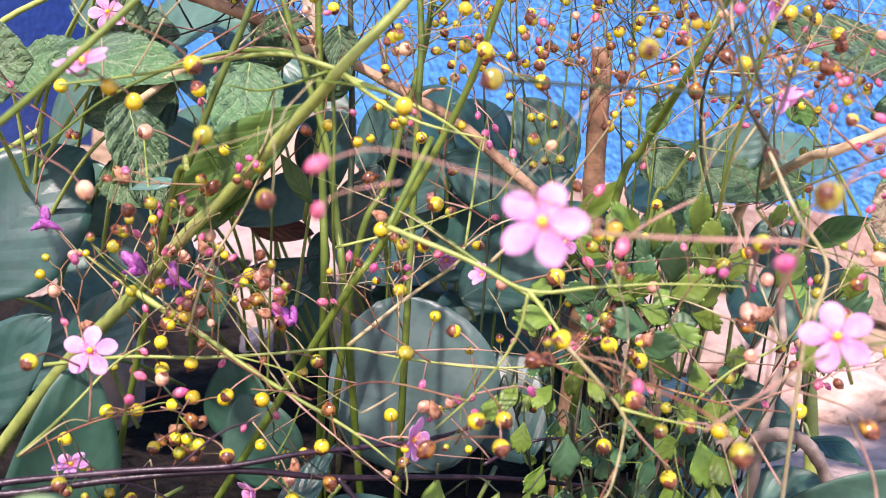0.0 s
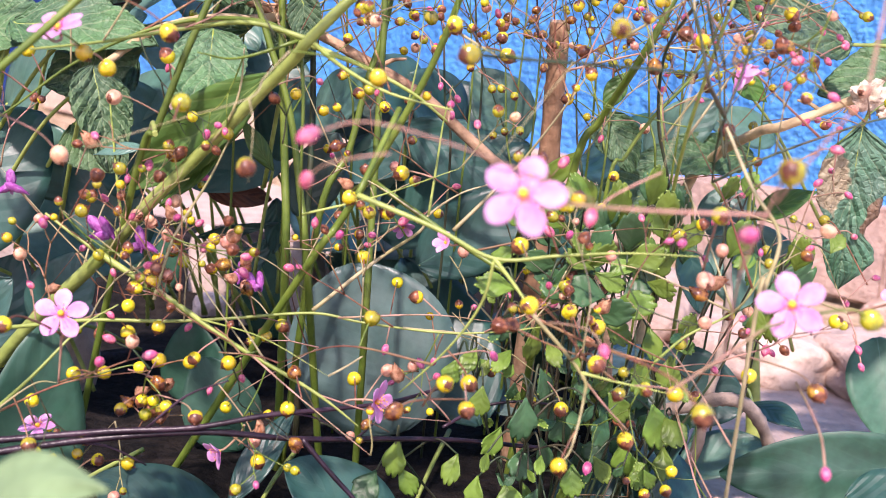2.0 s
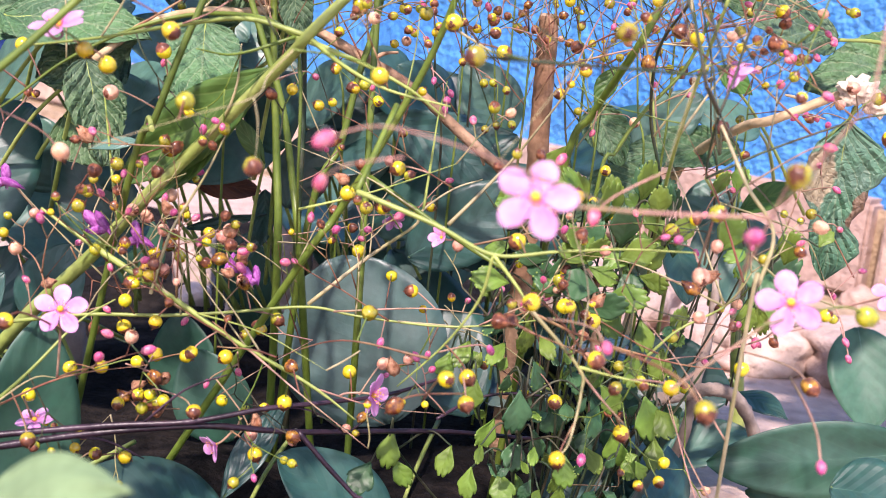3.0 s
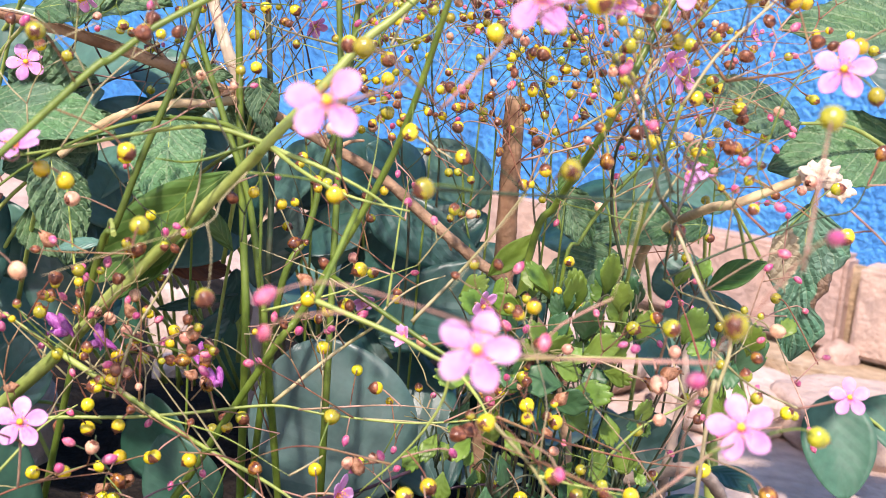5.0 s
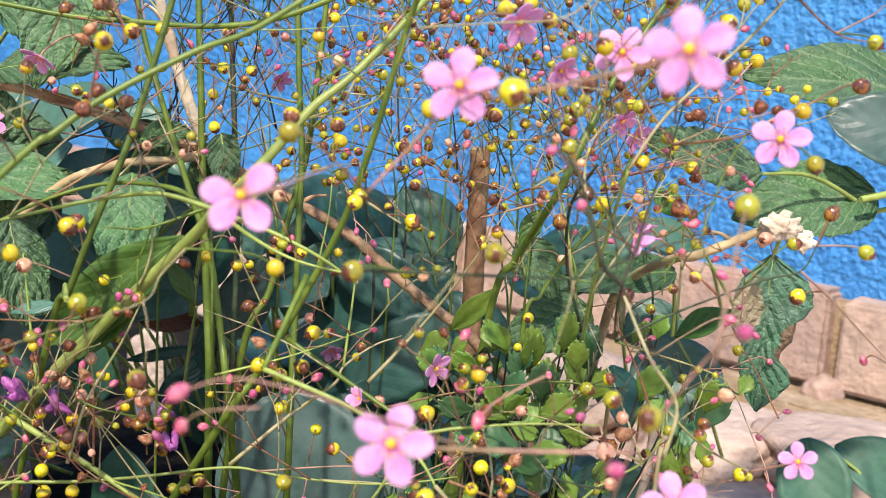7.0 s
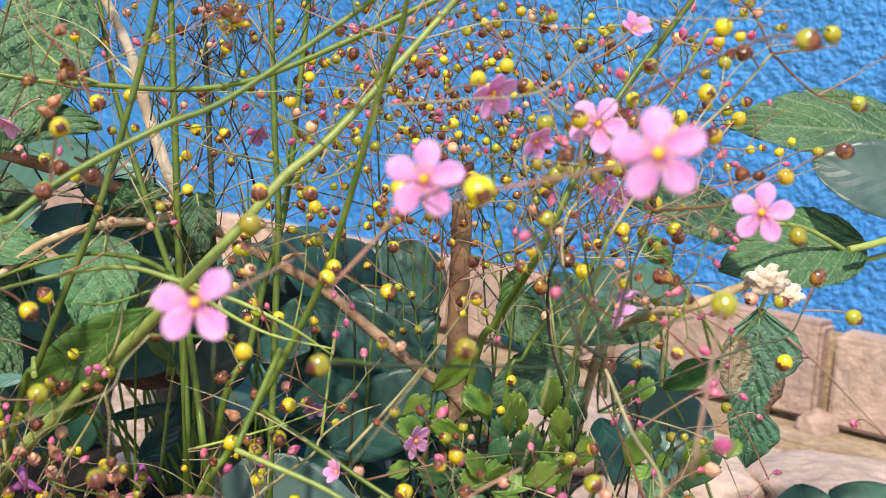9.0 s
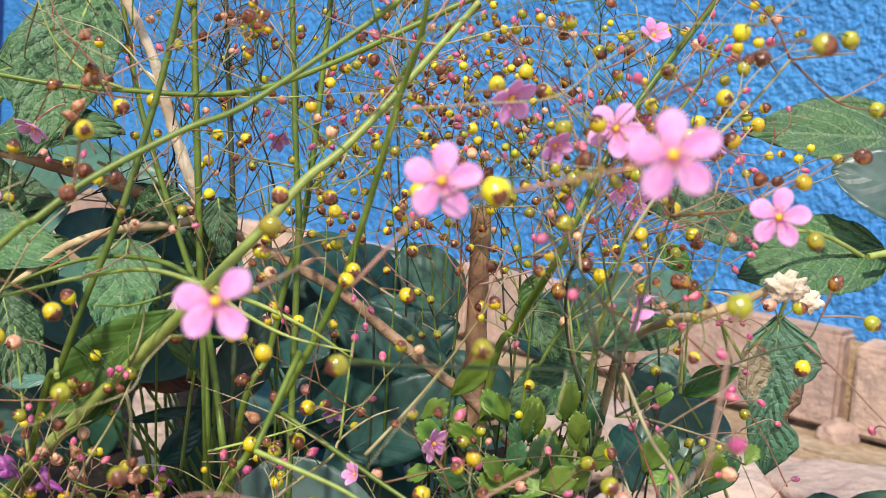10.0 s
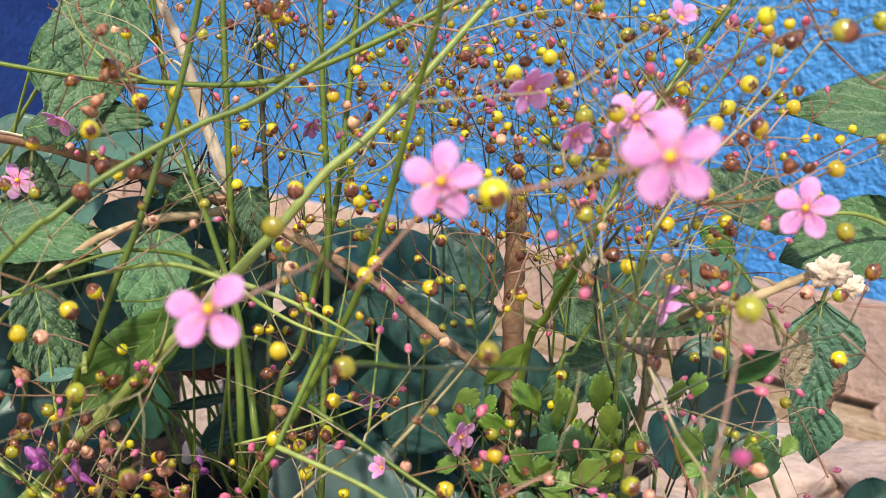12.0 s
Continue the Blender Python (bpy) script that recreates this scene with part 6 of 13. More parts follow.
panicle(plant_a, (-0.1065, 0.3404, 0.1061), 60, 0.026, 3, 62)
panicle(plant_a, (-0.0920, 0.3319, 0.1051), 115, 0.032, 4, 63)
panicle(plant_a, (-0.0773, 0.3302, 0.0973), -60, 0.038, 5, 64)
panicle(plant_a, (-0.0881, 0.3403, 0.0959), 90, 0.026, 3, 65)
panicle(plant_a, (-0.0703, 0.3293, 0.0931), 150, 0.032, 4, 66)
panicle(plant_a, (-0.0590, 0.3282, 0.0881), -110, 0.038, 5, 67)
panicle(plant_a, (-0.1033, 0.3343, 0.1113), 30, 0.026, 3, 68)
panicle(plant_a, (-0.1123, 0.3349, 0.1138), 60, 0.032, 4, 69)
panicle(plant_a, (-0.1194, 0.3224, 0.0912), 115, 0.038, 5, 70)
panicle(plant_a, (-0.1266, 0.3153, 0.0803), -60, 0.026, 3, 71)
panicle(plant_a, (-0.0338, 0.3483, 0.0988), 90, 0.032, 4, 72)
panicle(plant_a, (-0.0229, 0.3481, 0.0985), 150, 0.038, 5, 73)
panicle(plant_a, (-0.0083, 0.3479, 0.0983), -110, 0.026, 3, 74)
panicle(plant_a, (0.0060, 0.3461, 0.1006), 30, 0.032, 4, 75)
panicle(plant_a, (0.0183, 0.3454, 0.1033), 60, 0.038, 5, 76)
panicle(plant_b, (0.0210, 0.2869, 0.1380), 115, 0.026, 3, 77)
panicle(plant_b, (0.0357, 0.2872, 0.1401), -60, 0.032, 4, 78)
panicle(plant_b, (0.0292, 0.2783, 0.1098), 90, 0.038, 5, 79)
panicle(plant_b, (0.0386, 0.2779, 0.1084), 150, 0.026, 3, 80)
panicle(plant_b, (0.0558, 0.3224, 0.1025), -110, 0.032, 4, 81)
panicle(plant_b, (0.0681, 0.3220, 0.1010), 30, 0.038, 5, 82)
panicle(plant_b, (0.0787, 0.3303, 0.1184), 60, 0.026, 3, 83)
panicle(plant_d, (0.0683, 0.3096, 0.1996), 115, 0.032, 4, 84)
panicle(plant_d, (0.0608, 0.2982, 0.1777), -60, 0.038, 5, 85)
panicle(plant_d, (0.0465, 0.2822, 0.2027), 90, 0.026, 3, 86)
panicle(plant_d, (0.0639, 0.3017, 0.1876), 150, 0.032, 4, 87)
panicle(plant_d, (0.0884, 0.2942, 0.2206), -110, 0.038, 5, 88)
panicle(plant_d, (0.0735, 0.3141, 0.2158), 30, 0.026, 3, 89)
panicle(plant_a, (-0.1172, 0.3381, 0.0933), 60, 0.032, 4, 90)
panicle(plant_a, (-0.1020, 0.3391, 0.0945), 115, 0.038, 5, 91)
panicle(plant_a, (-0.0481, 0.3271, 0.0833), -60, 0.026, 3, 92)
panicle(plant_a, (-0.0312, 0.3515, 0.1183), 90, 0.032, 4, 93)
panicle(plant_a, (-0.0065, 0.3548, 0.1423), 150, 0.038, 5, 94)
panicle(plant_a, (-0.0732, 0.3318, 0.1800), -110, 0.026, 3, 95)
panicle(plant_a, (-0.0898, 0.3229, 0.1855), 30, 0.032, 4, 96)
panicle(plant_a, (-0.1088, 0.3123, 0.1801), 60, 0.038, 5, 97)
panicle(plant_a, (-0.0287, 0.3197, 0.1735), 115, 0.026, 3, 98)
panicle(plant_a, (-0.1084, 0.3450, 0.1825), -60, 0.032, 4, 99)
panicle(plant_a, (-0.1279, 0.3431, 0.1711), 90, 0.038, 5, 100)
panicle(plant_a, (-0.1389, 0.3414, 0.1615), 150, 0.026, 3, 101)
panicle(plant_a, (-0.1065, 0.3779, 0.2435), -110, 0.032, 4, 102)
panicle(plant_a, (-0.0886, 0.3370, 0.2418), 30, 0.038, 5, 103)
panicle(plant_a, (-0.0698, 0.3787, 0.2393), 60, 0.026, 3, 104)
panicle(plant_b, (0.0251, 0.3567, 0.1753), 115, 0.032, 4, 105)
panicle(plant_b, (0.0033, 0.3582, 0.1426), -60, 0.038, 5, 106)
panicle(plant_d, (0.0809, 0.3184, 0.1677), 90, 0.026, 3, 107)
panicle(plant_d, (0.1051, 0.3196, 0.1789), 150, 0.032, 4, 108)
panicle(plant_d, (0.1059, 0.3695, 0.1392), -110, 0.038, 5, 109)
panicle(plant_d, (0.1149, 0.3136, 0.2499), 30, 0.026, 3, 110)
panicle(plant_d, (0.0808, 0.3125, 0.2351), 60, 0.032, 4, 111)
panicle(plant_c, (-0.1273, 0.4615, 0.2524), 15, 0.0515025, 4, 112)
panicle(plant_c, (-0.1208, 0.4546, 0.1947), 85, 0.0432036, 2, 113)
panicle(plant_c, (-0.0119, 0.4796, 0.2310), 84, 0.0382562, 3, 114)
panicle(plant_c, (0.0070, 0.4348, 0.2330), 19, 0.0454219, 2, 115)
panicle(plant_c, (-0.0575, 0.4321, 0.2295), 114, 0.0359546, 2, 116)
panicle(plant_c, (-0.0894, 0.4887, 0.2603), 54, 0.0384529, 3, 117)
panicle(plant_c, (-0.0300, 0.4545, 0.2111), 125, 0.0394477, 2, 118)
panicle(plant_c, (-0.0447, 0.4371, 0.1927), 68, 0.0390351, 2, 119)
panicle(plant_c, (-0.0589, 0.4917, 0.2011), 130, 0.0410542, 2, 120)
panicle(plant_c, (-0.0540, 0.4872, 0.2523), 115, 0.0504617, 2, 121)
panicle(plant_c, (-0.0093, 0.4944, 0.1985), 121, 0.0439842, 4, 122)
panicle(plant_c, (-0.0483, 0.4610, 0.2364), 46, 0.045411, 4, 123)
panicle(plant_c, (-0.0770, 0.4279, 0.1842), 123, 0.0448061, 2, 124)
panicle(plant_d, (0.0145, 0.4924, 0.1954), 38, 0.0358467, 2, 125)
panicle(plant_c, (-0.0709, 0.4730, 0.1804), 87, 0.0548177, 2, 126)
panicle(plant_c, (-0.0273, 0.4343, 0.2374), 161, 0.0483432, 4, 127)
panicle(plant_c, (-0.0103, 0.4790, 0.2592), 147, 0.0510503, 3, 128)
panicle(plant_c, (-0.0103, 0.4476, 0.2298), 68, 0.035201, 4, 129)
panicle(plant_c, (-0.1353, 0.4991, 0.2505), 132, 0.0444111, 4, 130)
panicle(plant_c, (-0.1187, 0.4343, 0.2581), 27, 0.0405446, 3, 131)
panicle(plant_c, (-0.0148, 0.4605, 0.2541), 65, 0.0485787, 2, 132)
panicle(plant_c, (-0.0871, 0.4865, 0.2463), 77, 0.0527013, 3, 133)
panicle(plant_c, (-0.0284, 0.4872, 0.2402), 109, 0.0463286, 2, 134)
panicle(plant_c, (-0.0656, 0.4795, 0.1767), 48, 0.0535198, 3, 135)
panicle(plant_c, (-0.0719, 0.5042, 0.2234), 119, 0.039395, 3, 136)
panicle(plant_c, (-0.0380, 0.4528, 0.2106), 114, 0.0391655, 3, 137)
panicle(plant_c, (0.0548, 0.4538, 0.2754), 137, 0.01447, 1, 138)
panicle(plant_d, (0.0804, 0.3544, 0.2109), 155, 0.0188322, 1, 139)
panicle(plant_a, (-0.0069, 0.3352, 0.2033), 74, 0.022793, 2, 140)
panicle(plant_c, (-0.0674, 0.4505, 0.2537), 71, 0.0156023, 1, 141)
panicle(plant_d, (0.0846, 0.4332, 0.2027), 20, 0.0178836, 1, 142)
panicle(plant_a, (-0.0378, 0.3668, 0.2694), 200, 0.0241835, 2, 143)
panicle(plant_c, (-0.0641, 0.4239, 0.2020), 138, 0.0162922, 1, 144)
panicle(plant_d, (0.0489, 0.4258, 0.2402), 14, 0.0154016, 1, 145)
panicle(plant_c, (-0.1077, 0.4769, 0.2505), 54, 0.017727, 1, 146)
panicle(plant_c, (-0.0431, 0.4715, 0.1974), 141, 0.0155233, 1, 147)
panicle(plant_a, (-0.0445, 0.3408, 0.2443), 88, 0.019336, 2, 148)
panicle(plant_d, (0.0703, 0.4141, 0.1906), 155, 0.0265274, 1, 149)
panicle(plant_a, (-0.0155, 0.3744, 0.2443), 18, 0.0236076, 1, 150)
panicle(plant_b, (0.0015, 0.3604, 0.2478), 178, 0.022497, 2, 151)
panicle(plant_d, (0.1258, 0.4444, 0.2372), 112, 0.0156173, 2, 152)
panicle(plant_c, (-0.0768, 0.4189, 0.2546), 86, 0.0220525, 1, 153)
panicle(plant_d, (0.1220, 0.4199, 0.2192), -35, 0.0148774, 2, 154)
panicle(plant_a, (-0.0649, 0.3567, 0.2088), 54, 0.0201913, 1, 155)
panicle(plant_a, (-0.1257, 0.3939, 0.2627), 157, 0.0145858, 1, 156)
panicle(plant_c, (-0.0787, 0.4848, 0.2276), 90, 0.0291367, 2, 157)
panicle(plant_d, (0.0611, 0.4047, 0.2561), -36, 0.0274794, 2, 158)
panicle(plant_d, (0.0987, 0.3568, 0.2332), -0, 0.0171708, 2, 159)
panicle(plant_d, (0.0417, 0.3711, 0.2116), 185, 0.026018, 2, 160)
panicle(plant_c, (0.0188, 0.4351, 0.2206), 150, 0.0267287, 2, 161)
panicle(plant_d, (0.1188, 0.4671, 0.2047), 97, 0.0262997, 2, 162)
panicle(plant_d, (0.0830, 0.3454, 0.2133), -22, 0.0194947, 2, 163)
panicle(plant_d, (0.0994, 0.3695, 0.1986), 164, 0.014629, 2, 164)
panicle(plant_c, (-0.0763, 0.4682, 0.2178), 130, 0.0172332, 1, 165)
panicle(plant_c, (-0.0779, 0.4326, 0.2133), 74, 0.0141151, 1, 166)
panicle(plant_d, (0.1001, 0.3915, 0.2014), 75, 0.0276265, 2, 167)
panicle(plant_b, (0.0466, 0.3548, 0.2213), -56, 0.0185334, 2, 168)
panicle(plant_d, (0.0720, 0.3421, 0.2439), -3, 0.0287861, 1, 169)
panicle(plant_d, (0.0579, 0.4122, 0.2416), -24, 0.0254, 2, 170)
panicle(plant_d, (0.0395, 0.3796, 0.2564), 198, 0.0163254, 1, 171)
panicle(plant_c, (-0.0824, 0.4419, 0.2202), 103, 0.0159336, 2, 172)
panicle(plant_d, (0.0962, 0.4574, 0.2866), 96, 0.0186137, 1, 173)
panicle(plant_c, (0.0266, 0.4460, 0.2534), 22, 0.014166, 1, 174)
panicle(plant_d, (0.1274, 0.4291, 0.2193), 177, 0.0226189, 2, 175)
panicle(plant_c, (0.0023, 0.4126, 0.2468), 136, 0.0294792, 2, 176)
panicle(plant_d, (0.0547, 0.4795, 0.2617), 131, 0.0202715, 1, 177)
panicle(plant_a, (0.0261, 0.4051, 0.2798), 140, 0.0219761, 2, 178)
panicle(plant_c, (0.0070, 0.4094, 0.2297), 160, 0.0267294, 1, 179)
panicle(plant_a, (-0.0555, 0.3681, 0.2146), 50, 0.0239831, 1, 180)
panicle(plant_d, (0.0378, 0.3541, 0.2254), -29, 0.0170588, 1, 181)
panicle(plant_d, (0.0948, 0.3518, 0.2787), -20, 0.0214234, 2, 182)
panicle(plant_c, (-0.0808, 0.3894, 0.2286), 84, 0.0243841, 2, 183)
panicle(plant_d, (0.0765, 0.3758, 0.1981), -10, 0.016837, 2, 184)
panicle(plant_d, (0.1135, 0.3768, 0.2304), 63, 0.0196238, 1, 185)
panicle(plant_a, (-0.0911, 0.3725, 0.2597), 90, 0.0253364, 2, 186)
panicle(plant_d, (0.0579, 0.3318, 0.2070), -51, 0.0160615, 1, 187)
panicle(plant_d, (0.1193, 0.3946, 0.2176), 22, 0.0295945, 2, 188)
panicle(plant_d, (0.0477, 0.4212, 0.2327), 132, 0.0185686, 1, 189)
panicle(plant_c, (-0.0447, 0.4192, 0.2545), 55, 0.0269365, 1, 190)
panicle(plant_c, (-0.0092, 0.4600, 0.2823), 172, 0.0241585, 2, 191)
panicle(plant_c, (-0.1028, 0.4191, 0.2353), 86, 0.016236, 1, 192)
panicle(plant_d, (0.0425, 0.3429, 0.2733), 13, 0.015612, 2, 193)
panicle(plant_d, (0.0459, 0.4801, 0.2398), 175, 0.0246471, 2, 194)
panicle(plant_d, (0.0760, 0.3586, 0.2284), -25, 0.0155407, 1, 195)
panicle(plant_d, (0.0409, 0.4528, 0.2168), 135, 0.0287062, 2, 196)
panicle(plant_d, (0.0504, 0.4528, 0.2359), 180, 0.015397, 2, 197)
panicle(plant_a, (0.0491, 0.3540, 0.2654), 4, 0.0242231, 1, 198)
panicle(plant_d, (0.0551, 0.4013, 0.2517), 59, 0.0218368, 1, 199)
panicle(plant_b, (-0.0236, 0.3480, 0.2139), 99, 0.0234635, 2, 200)
panicle(plant_c, (-0.0763, 0.4581, 0.1887), 131, 0.0267734, 1, 201)
panicle(plant_d, (0.0615, 0.4410, 0.2736), -27, 0.0293472, 1, 202)
panicle(plant_c, (-0.1143, 0.4003, 0.2507), 147, 0.0242308, 1, 203)
panicle(plant_a, (-0.0694, 0.3670, 0.2386), 38, 0.0203325, 1, 204)
panicle(plant_c, (-0.0533, 0.4387, 0.2288), 15, 0.0178397, 2, 205)
panicle(plant_d, (0.0283, 0.4429, 0.1975), 100, 0.0251063, 2, 206)
panicle(plant_d, (0.1052, 0.4395, 0.2581), 98, 0.0244489, 2, 207)
panicle(plant_a, (-0.0018, 0.3408, 0.0716), 135, 0.020271, 3, 208)
panicle(plant_c, (-0.0985, 0.3965, 0.1071), 161, 0.0243038, 1, 209)
panicle(plant_a, (-0.0887, 0.3178, 0.1513), 183, 0.024156, 2, 210)
panicle(plant_b, (-0.0609, 0.3368, 0.1544), 87, 0.0168987, 3, 211)
panicle(plant_a, (-0.0244, 0.3103, 0.0693), 95, 0.0161557, 2, 212)
panicle(plant_b, (-0.0268, 0.3606, 0.1480), 81, 0.0268303, 2, 213)
panicle(plant_d, (0.0858, 0.3765, 0.0476), -52, 0.0182655, 2, 214)
panicle(plant_c, (-0.0603, 0.3878, 0.1343), 34, 0.0231618, 2, 215)
panicle(plant_a, (-0.0071, 0.3305, 0.1532), 56, 0.0188684, 3, 216)
panicle(plant_a, (-0.1327, 0.3699, 0.1072), -59, 0.0277427, 2, 217)
panicle(plant_a, (-0.1166, 0.3268, 0.0474), 115, 0.0197044, 3, 218)
panicle(plant_b, (0.0322, 0.3455, 0.1270), 115, 0.0192571, 3, 219)
panicle(plant_d, (0.0613, 0.3657, 0.0431), 90, 0.0254194, 2, 220)
panicle(plant_a, (-0.1256, 0.3313, 0.1290), -40, 0.0234459, 3, 221)
panicle(plant_b, (0.0554, 0.3474, 0.1660), 103, 0.0278645, 1, 222)
panicle(plant_d, (0.0140, 0.3884, 0.0810), 151, 0.0227789, 1, 223)
panicle(plant_d, (0.0583, 0.3190, 0.1046), 156, 0.0270581, 3, 224)
panicle(plant_a, (0.0556, 0.3634, 0.1149), 149, 0.0187753, 2, 225)
panicle(plant_a, (-0.0385, 0.3089, 0.0923), 37, 0.023148, 1, 226)
panicle(plant_a, (-0.0942, 0.3322, 0.1271), -53, 0.0193011, 2, 227)
panicle(plant_b, (0.0588, 0.3346, 0.1718), 173, 0.0267952, 2, 228)
panicle(plant_a, (-0.1530, 0.3543, 0.1359), 79, 0.0264073, 2, 229)
panicle(plant_a, (0.0086, 0.3496, 0.1033), 139, 0.0241395, 1, 230)
panicle(plant_b, (-0.0539, 0.3148, 0.0929), 175, 0.023507, 1, 231)
panicle(plant_b, (0.0480, 0.3335, 0.1405), 1, 0.0243755, 1, 232)
panicle(plant_a, (-0.1111, 0.3501, 0.0567), -79, 0.0226538, 3, 233)
panicle(plant_a, (0.0278, 0.3540, 0.0848), 98, 0.0215066, 3, 234)
panicle(plant_a, (-0.0928, 0.3275, 0.1253), -13, 0.0268973, 3, 235)
panicle(plant_c, (-0.0656, 0.3968, 0.1134), 11, 0.0243813, 1, 236)
panicle(plant_b, (-0.0659, 0.3697, 0.0918), 140, 0.0248026, 3, 237)
panicle(plant_d, (0.0439, 0.3127, 0.1233), 69, 0.0266871, 1, 238)
panicle(plant_a, (-0.0905, 0.3132, 0.0872), 130, 0.0168037, 1, 239)
panicle(plant_c, (-0.0666, 0.3950, 0.1110), 1, 0.0230031, 1, 240)
panicle(plant_a, (-0.1088, 0.3661, 0.1511), -49, 0.0250016, 3, 241)
panicle(plant_d, (0.0653, 0.3444, 0.0893), 164, 0.0219176, 3, 242)
panicle(plant_b, (-0.0498, 0.3805, 0.0801), 177, 0.0217402, 2, 243)
panicle(plant_a, (-0.1455, 0.3691, 0.0653), 73, 0.0201014, 2, 244)
panicle(plant_a, (-0.1145, 0.3045, 0.0835), 25, 0.0249523, 3, 245)
fruit(plant_a, "yellow", (-0.0977, 0.2685, 0.1945), (-0.0802, 0.2726, 0.1851), 0.0045, 1, 0.00028)
fruit(plant_a, "yellow", (-0.1350, 0.3420, 0.1649), (-0.1422, 0.3455, 0.1742), 0.0045, 2, 0.00028)
fruit(plant_a, "yellow", (-0.1085, 0.2737, 0.1832), (-0.1034, 0.2811, 0.1780), 0.0045, 3, 0.00028)
fruit(plant_a, "yellow", (-0.1054, 0.2781, 0.1801), (-0.1002, 0.2902, 0.1742), 0.0045, 4, 0.00028)
fruit(plant_a, "olive", (-0.0712, 0.2461, 0.1667), (-0.0721, 0.2558, 0.1700), 0.0045, 5, 0.00028)
fruit(plant_a, "yellow", (-0.0487, 0.2596, 0.1841), (-0.0286, 0.2685, 0.1797), 0.0045, 6, 0.00028)
fruit(plant_c, "yellow", (-0.0360, 0.3955, 0.1638), (-0.0444, 0.3906, 0.1687), 0.004, 7, 0.000238)
fruit(plant_c, "yellow", (-0.0385, 0.4101, 0.1608), (-0.0350, 0.3898, 0.1650), 0.004, 8, 0.000238)
fruit(plant_b, "yellow", (-0.0325, 0.2993, 0.1499), (-0.0371, 0.3125, 0.1438), 0.0045, 9, 0.00028)
fruit(plant_a, "olive", (-0.0536, 0.2458, 0.1586), (-0.0514, 0.2300, 0.1601), 0.0045, 10, 0.00028)
fruit(plant_a, "brown", (-0.1051, 0.3449, 0.1438), (-0.0963, 0.3485, 0.1464), 0.0045, 11, 0.00028)
fruit(plant_a, "peach", (-0.1248, 0.2597, 0.1654), (-0.1069, 0.2762, 0.1524), 0.0045, 12, 0.00028)
fruit(plant_a, "brown", (-0.1223, 0.3313, 0.1268), (-0.1115, 0.3214, 0.1415), 0.0045, 13, 0.00028)
fruit(plant_a, "yellow", (-0.0759, 0.3425, 0.1180), (-0.0854, 0.3648, 0.1177), 0.004, 14, 0.000238)
fruit(plant_a, "peach", (-0.0759, 0.3425, 0.1180), (-0.0741, 0.3380, 0.1245), 0.0045, 15, 0.00028)
fruit(plant_b, "bud", (0.0156, 0.1800, 0.1670), (-0.0319, 0.1780, 0.1731), 0.0054, 16, 0.00022)
fruit(plant_b, "bud", (-0.0186, 0.1786, 0.1714), (-0.0328, 0.1862, 0.1647), 0.0041, 17, 0.0002)
fruit(plant_a, "peach", (-0.0990, 0.3413, 0.1590), (-0.1107, 0.3313, 0.1636), 0.0045, 18, 0.00028)
flower(plant_a, (-0.1080, 0.2642, 0.1827), (-0.1087, 0.2773, 0.1833), (-0.20, -0.50, 1.00), 74, 0.0073, shut=0.25, seed=5)
fruit(plant_c, "brown", (-0.0134, 0.4551, 0.1499), (-0.0273, 0.4519, 0.1489), 0.004, 20, 0.000238)
fruit(plant_a, "yellow", (-0.0213, 0.3526, 0.1265), (-0.0285, 0.3515, 0.1345), 0.0045, 21, 0.00028)
fruit(plant_c, "yellow", (-0.0570, 0.4326, 0.1952), (-0.0547, 0.4366, 0.1864), 0.004, 22, 0.000238)
fruit(plant_b, "yellow", (-0.0046, 0.3204, 0.1891), (-0.0122, 0.2955, 0.1943), 0.0045, 23, 0.00028)
fruit(plant_d, "yellow", (0.0180, 0.4012, 0.1925), (0.0025, 0.3846, 0.1923), 0.004, 24, 0.000238)
fruit(plant_b, "brown", (-0.0046, 0.3204, 0.1891), (0.0031, 0.3232, 0.1871), 0.0045, 25, 0.00028)
fruit(plant_d, "brown", (0.0399, 0.3747, 0.1890), (0.0294, 0.3743, 0.1906), 0.0045, 26, 0.00028)
fruit(plant_d, "yellow", (0.0401, 0.3958, 0.1681), (0.0274, 0.3941, 0.1738), 0.004, 27, 0.000238)
fruit(plant_d, "peach", (0.0458, 0.4512, 0.1637), (0.0608, 0.4309, 0.1641), 0.004, 28, 0.000238)
fruit(plant_d, "bud", (0.0627, 0.3964, 0.1769), (0.0582, 0.3850, 0.1807), 0.004, 29, 0.000238)
fruit(plant_d, "yellow", (0.0470, 0.3931, 0.1472), (0.0451, 0.3825, 0.1500), 0.004, 30, 0.000238)
fruit(plant_d, "brown", (0.0627, 0.3114, 0.1638), (0.0643, 0.3087, 0.1731), 0.0045, 31, 0.00028)
fruit(plant_b, "olive", (0.0577, 0.2834, 0.1385), (0.0545, 0.2584, 0.1564), 0.0045, 32, 0.00036)
fruit(plant_b, "olive", (0.0480, 0.3335, 0.1405), (0.0596, 0.3304, 0.1400), 0.0045, 33, 0.00028)
fruit(plant_d, "olive", (0.1343, 0.3780, 0.1227), (0.1258, 0.4071, 0.1393), 0.004, 34, 0.000306)
fruit(plant_d, "bud", (0.0689, 0.2902, 0.1602), (0.0888, 0.2900, 0.1723), 0.0045, 35, 0.00028)
fruit(plant_d, "peach", (0.1247, 0.3740, 0.1781), (0.1157, 0.3568, 0.1870), 0.0045, 36, 0.00028)
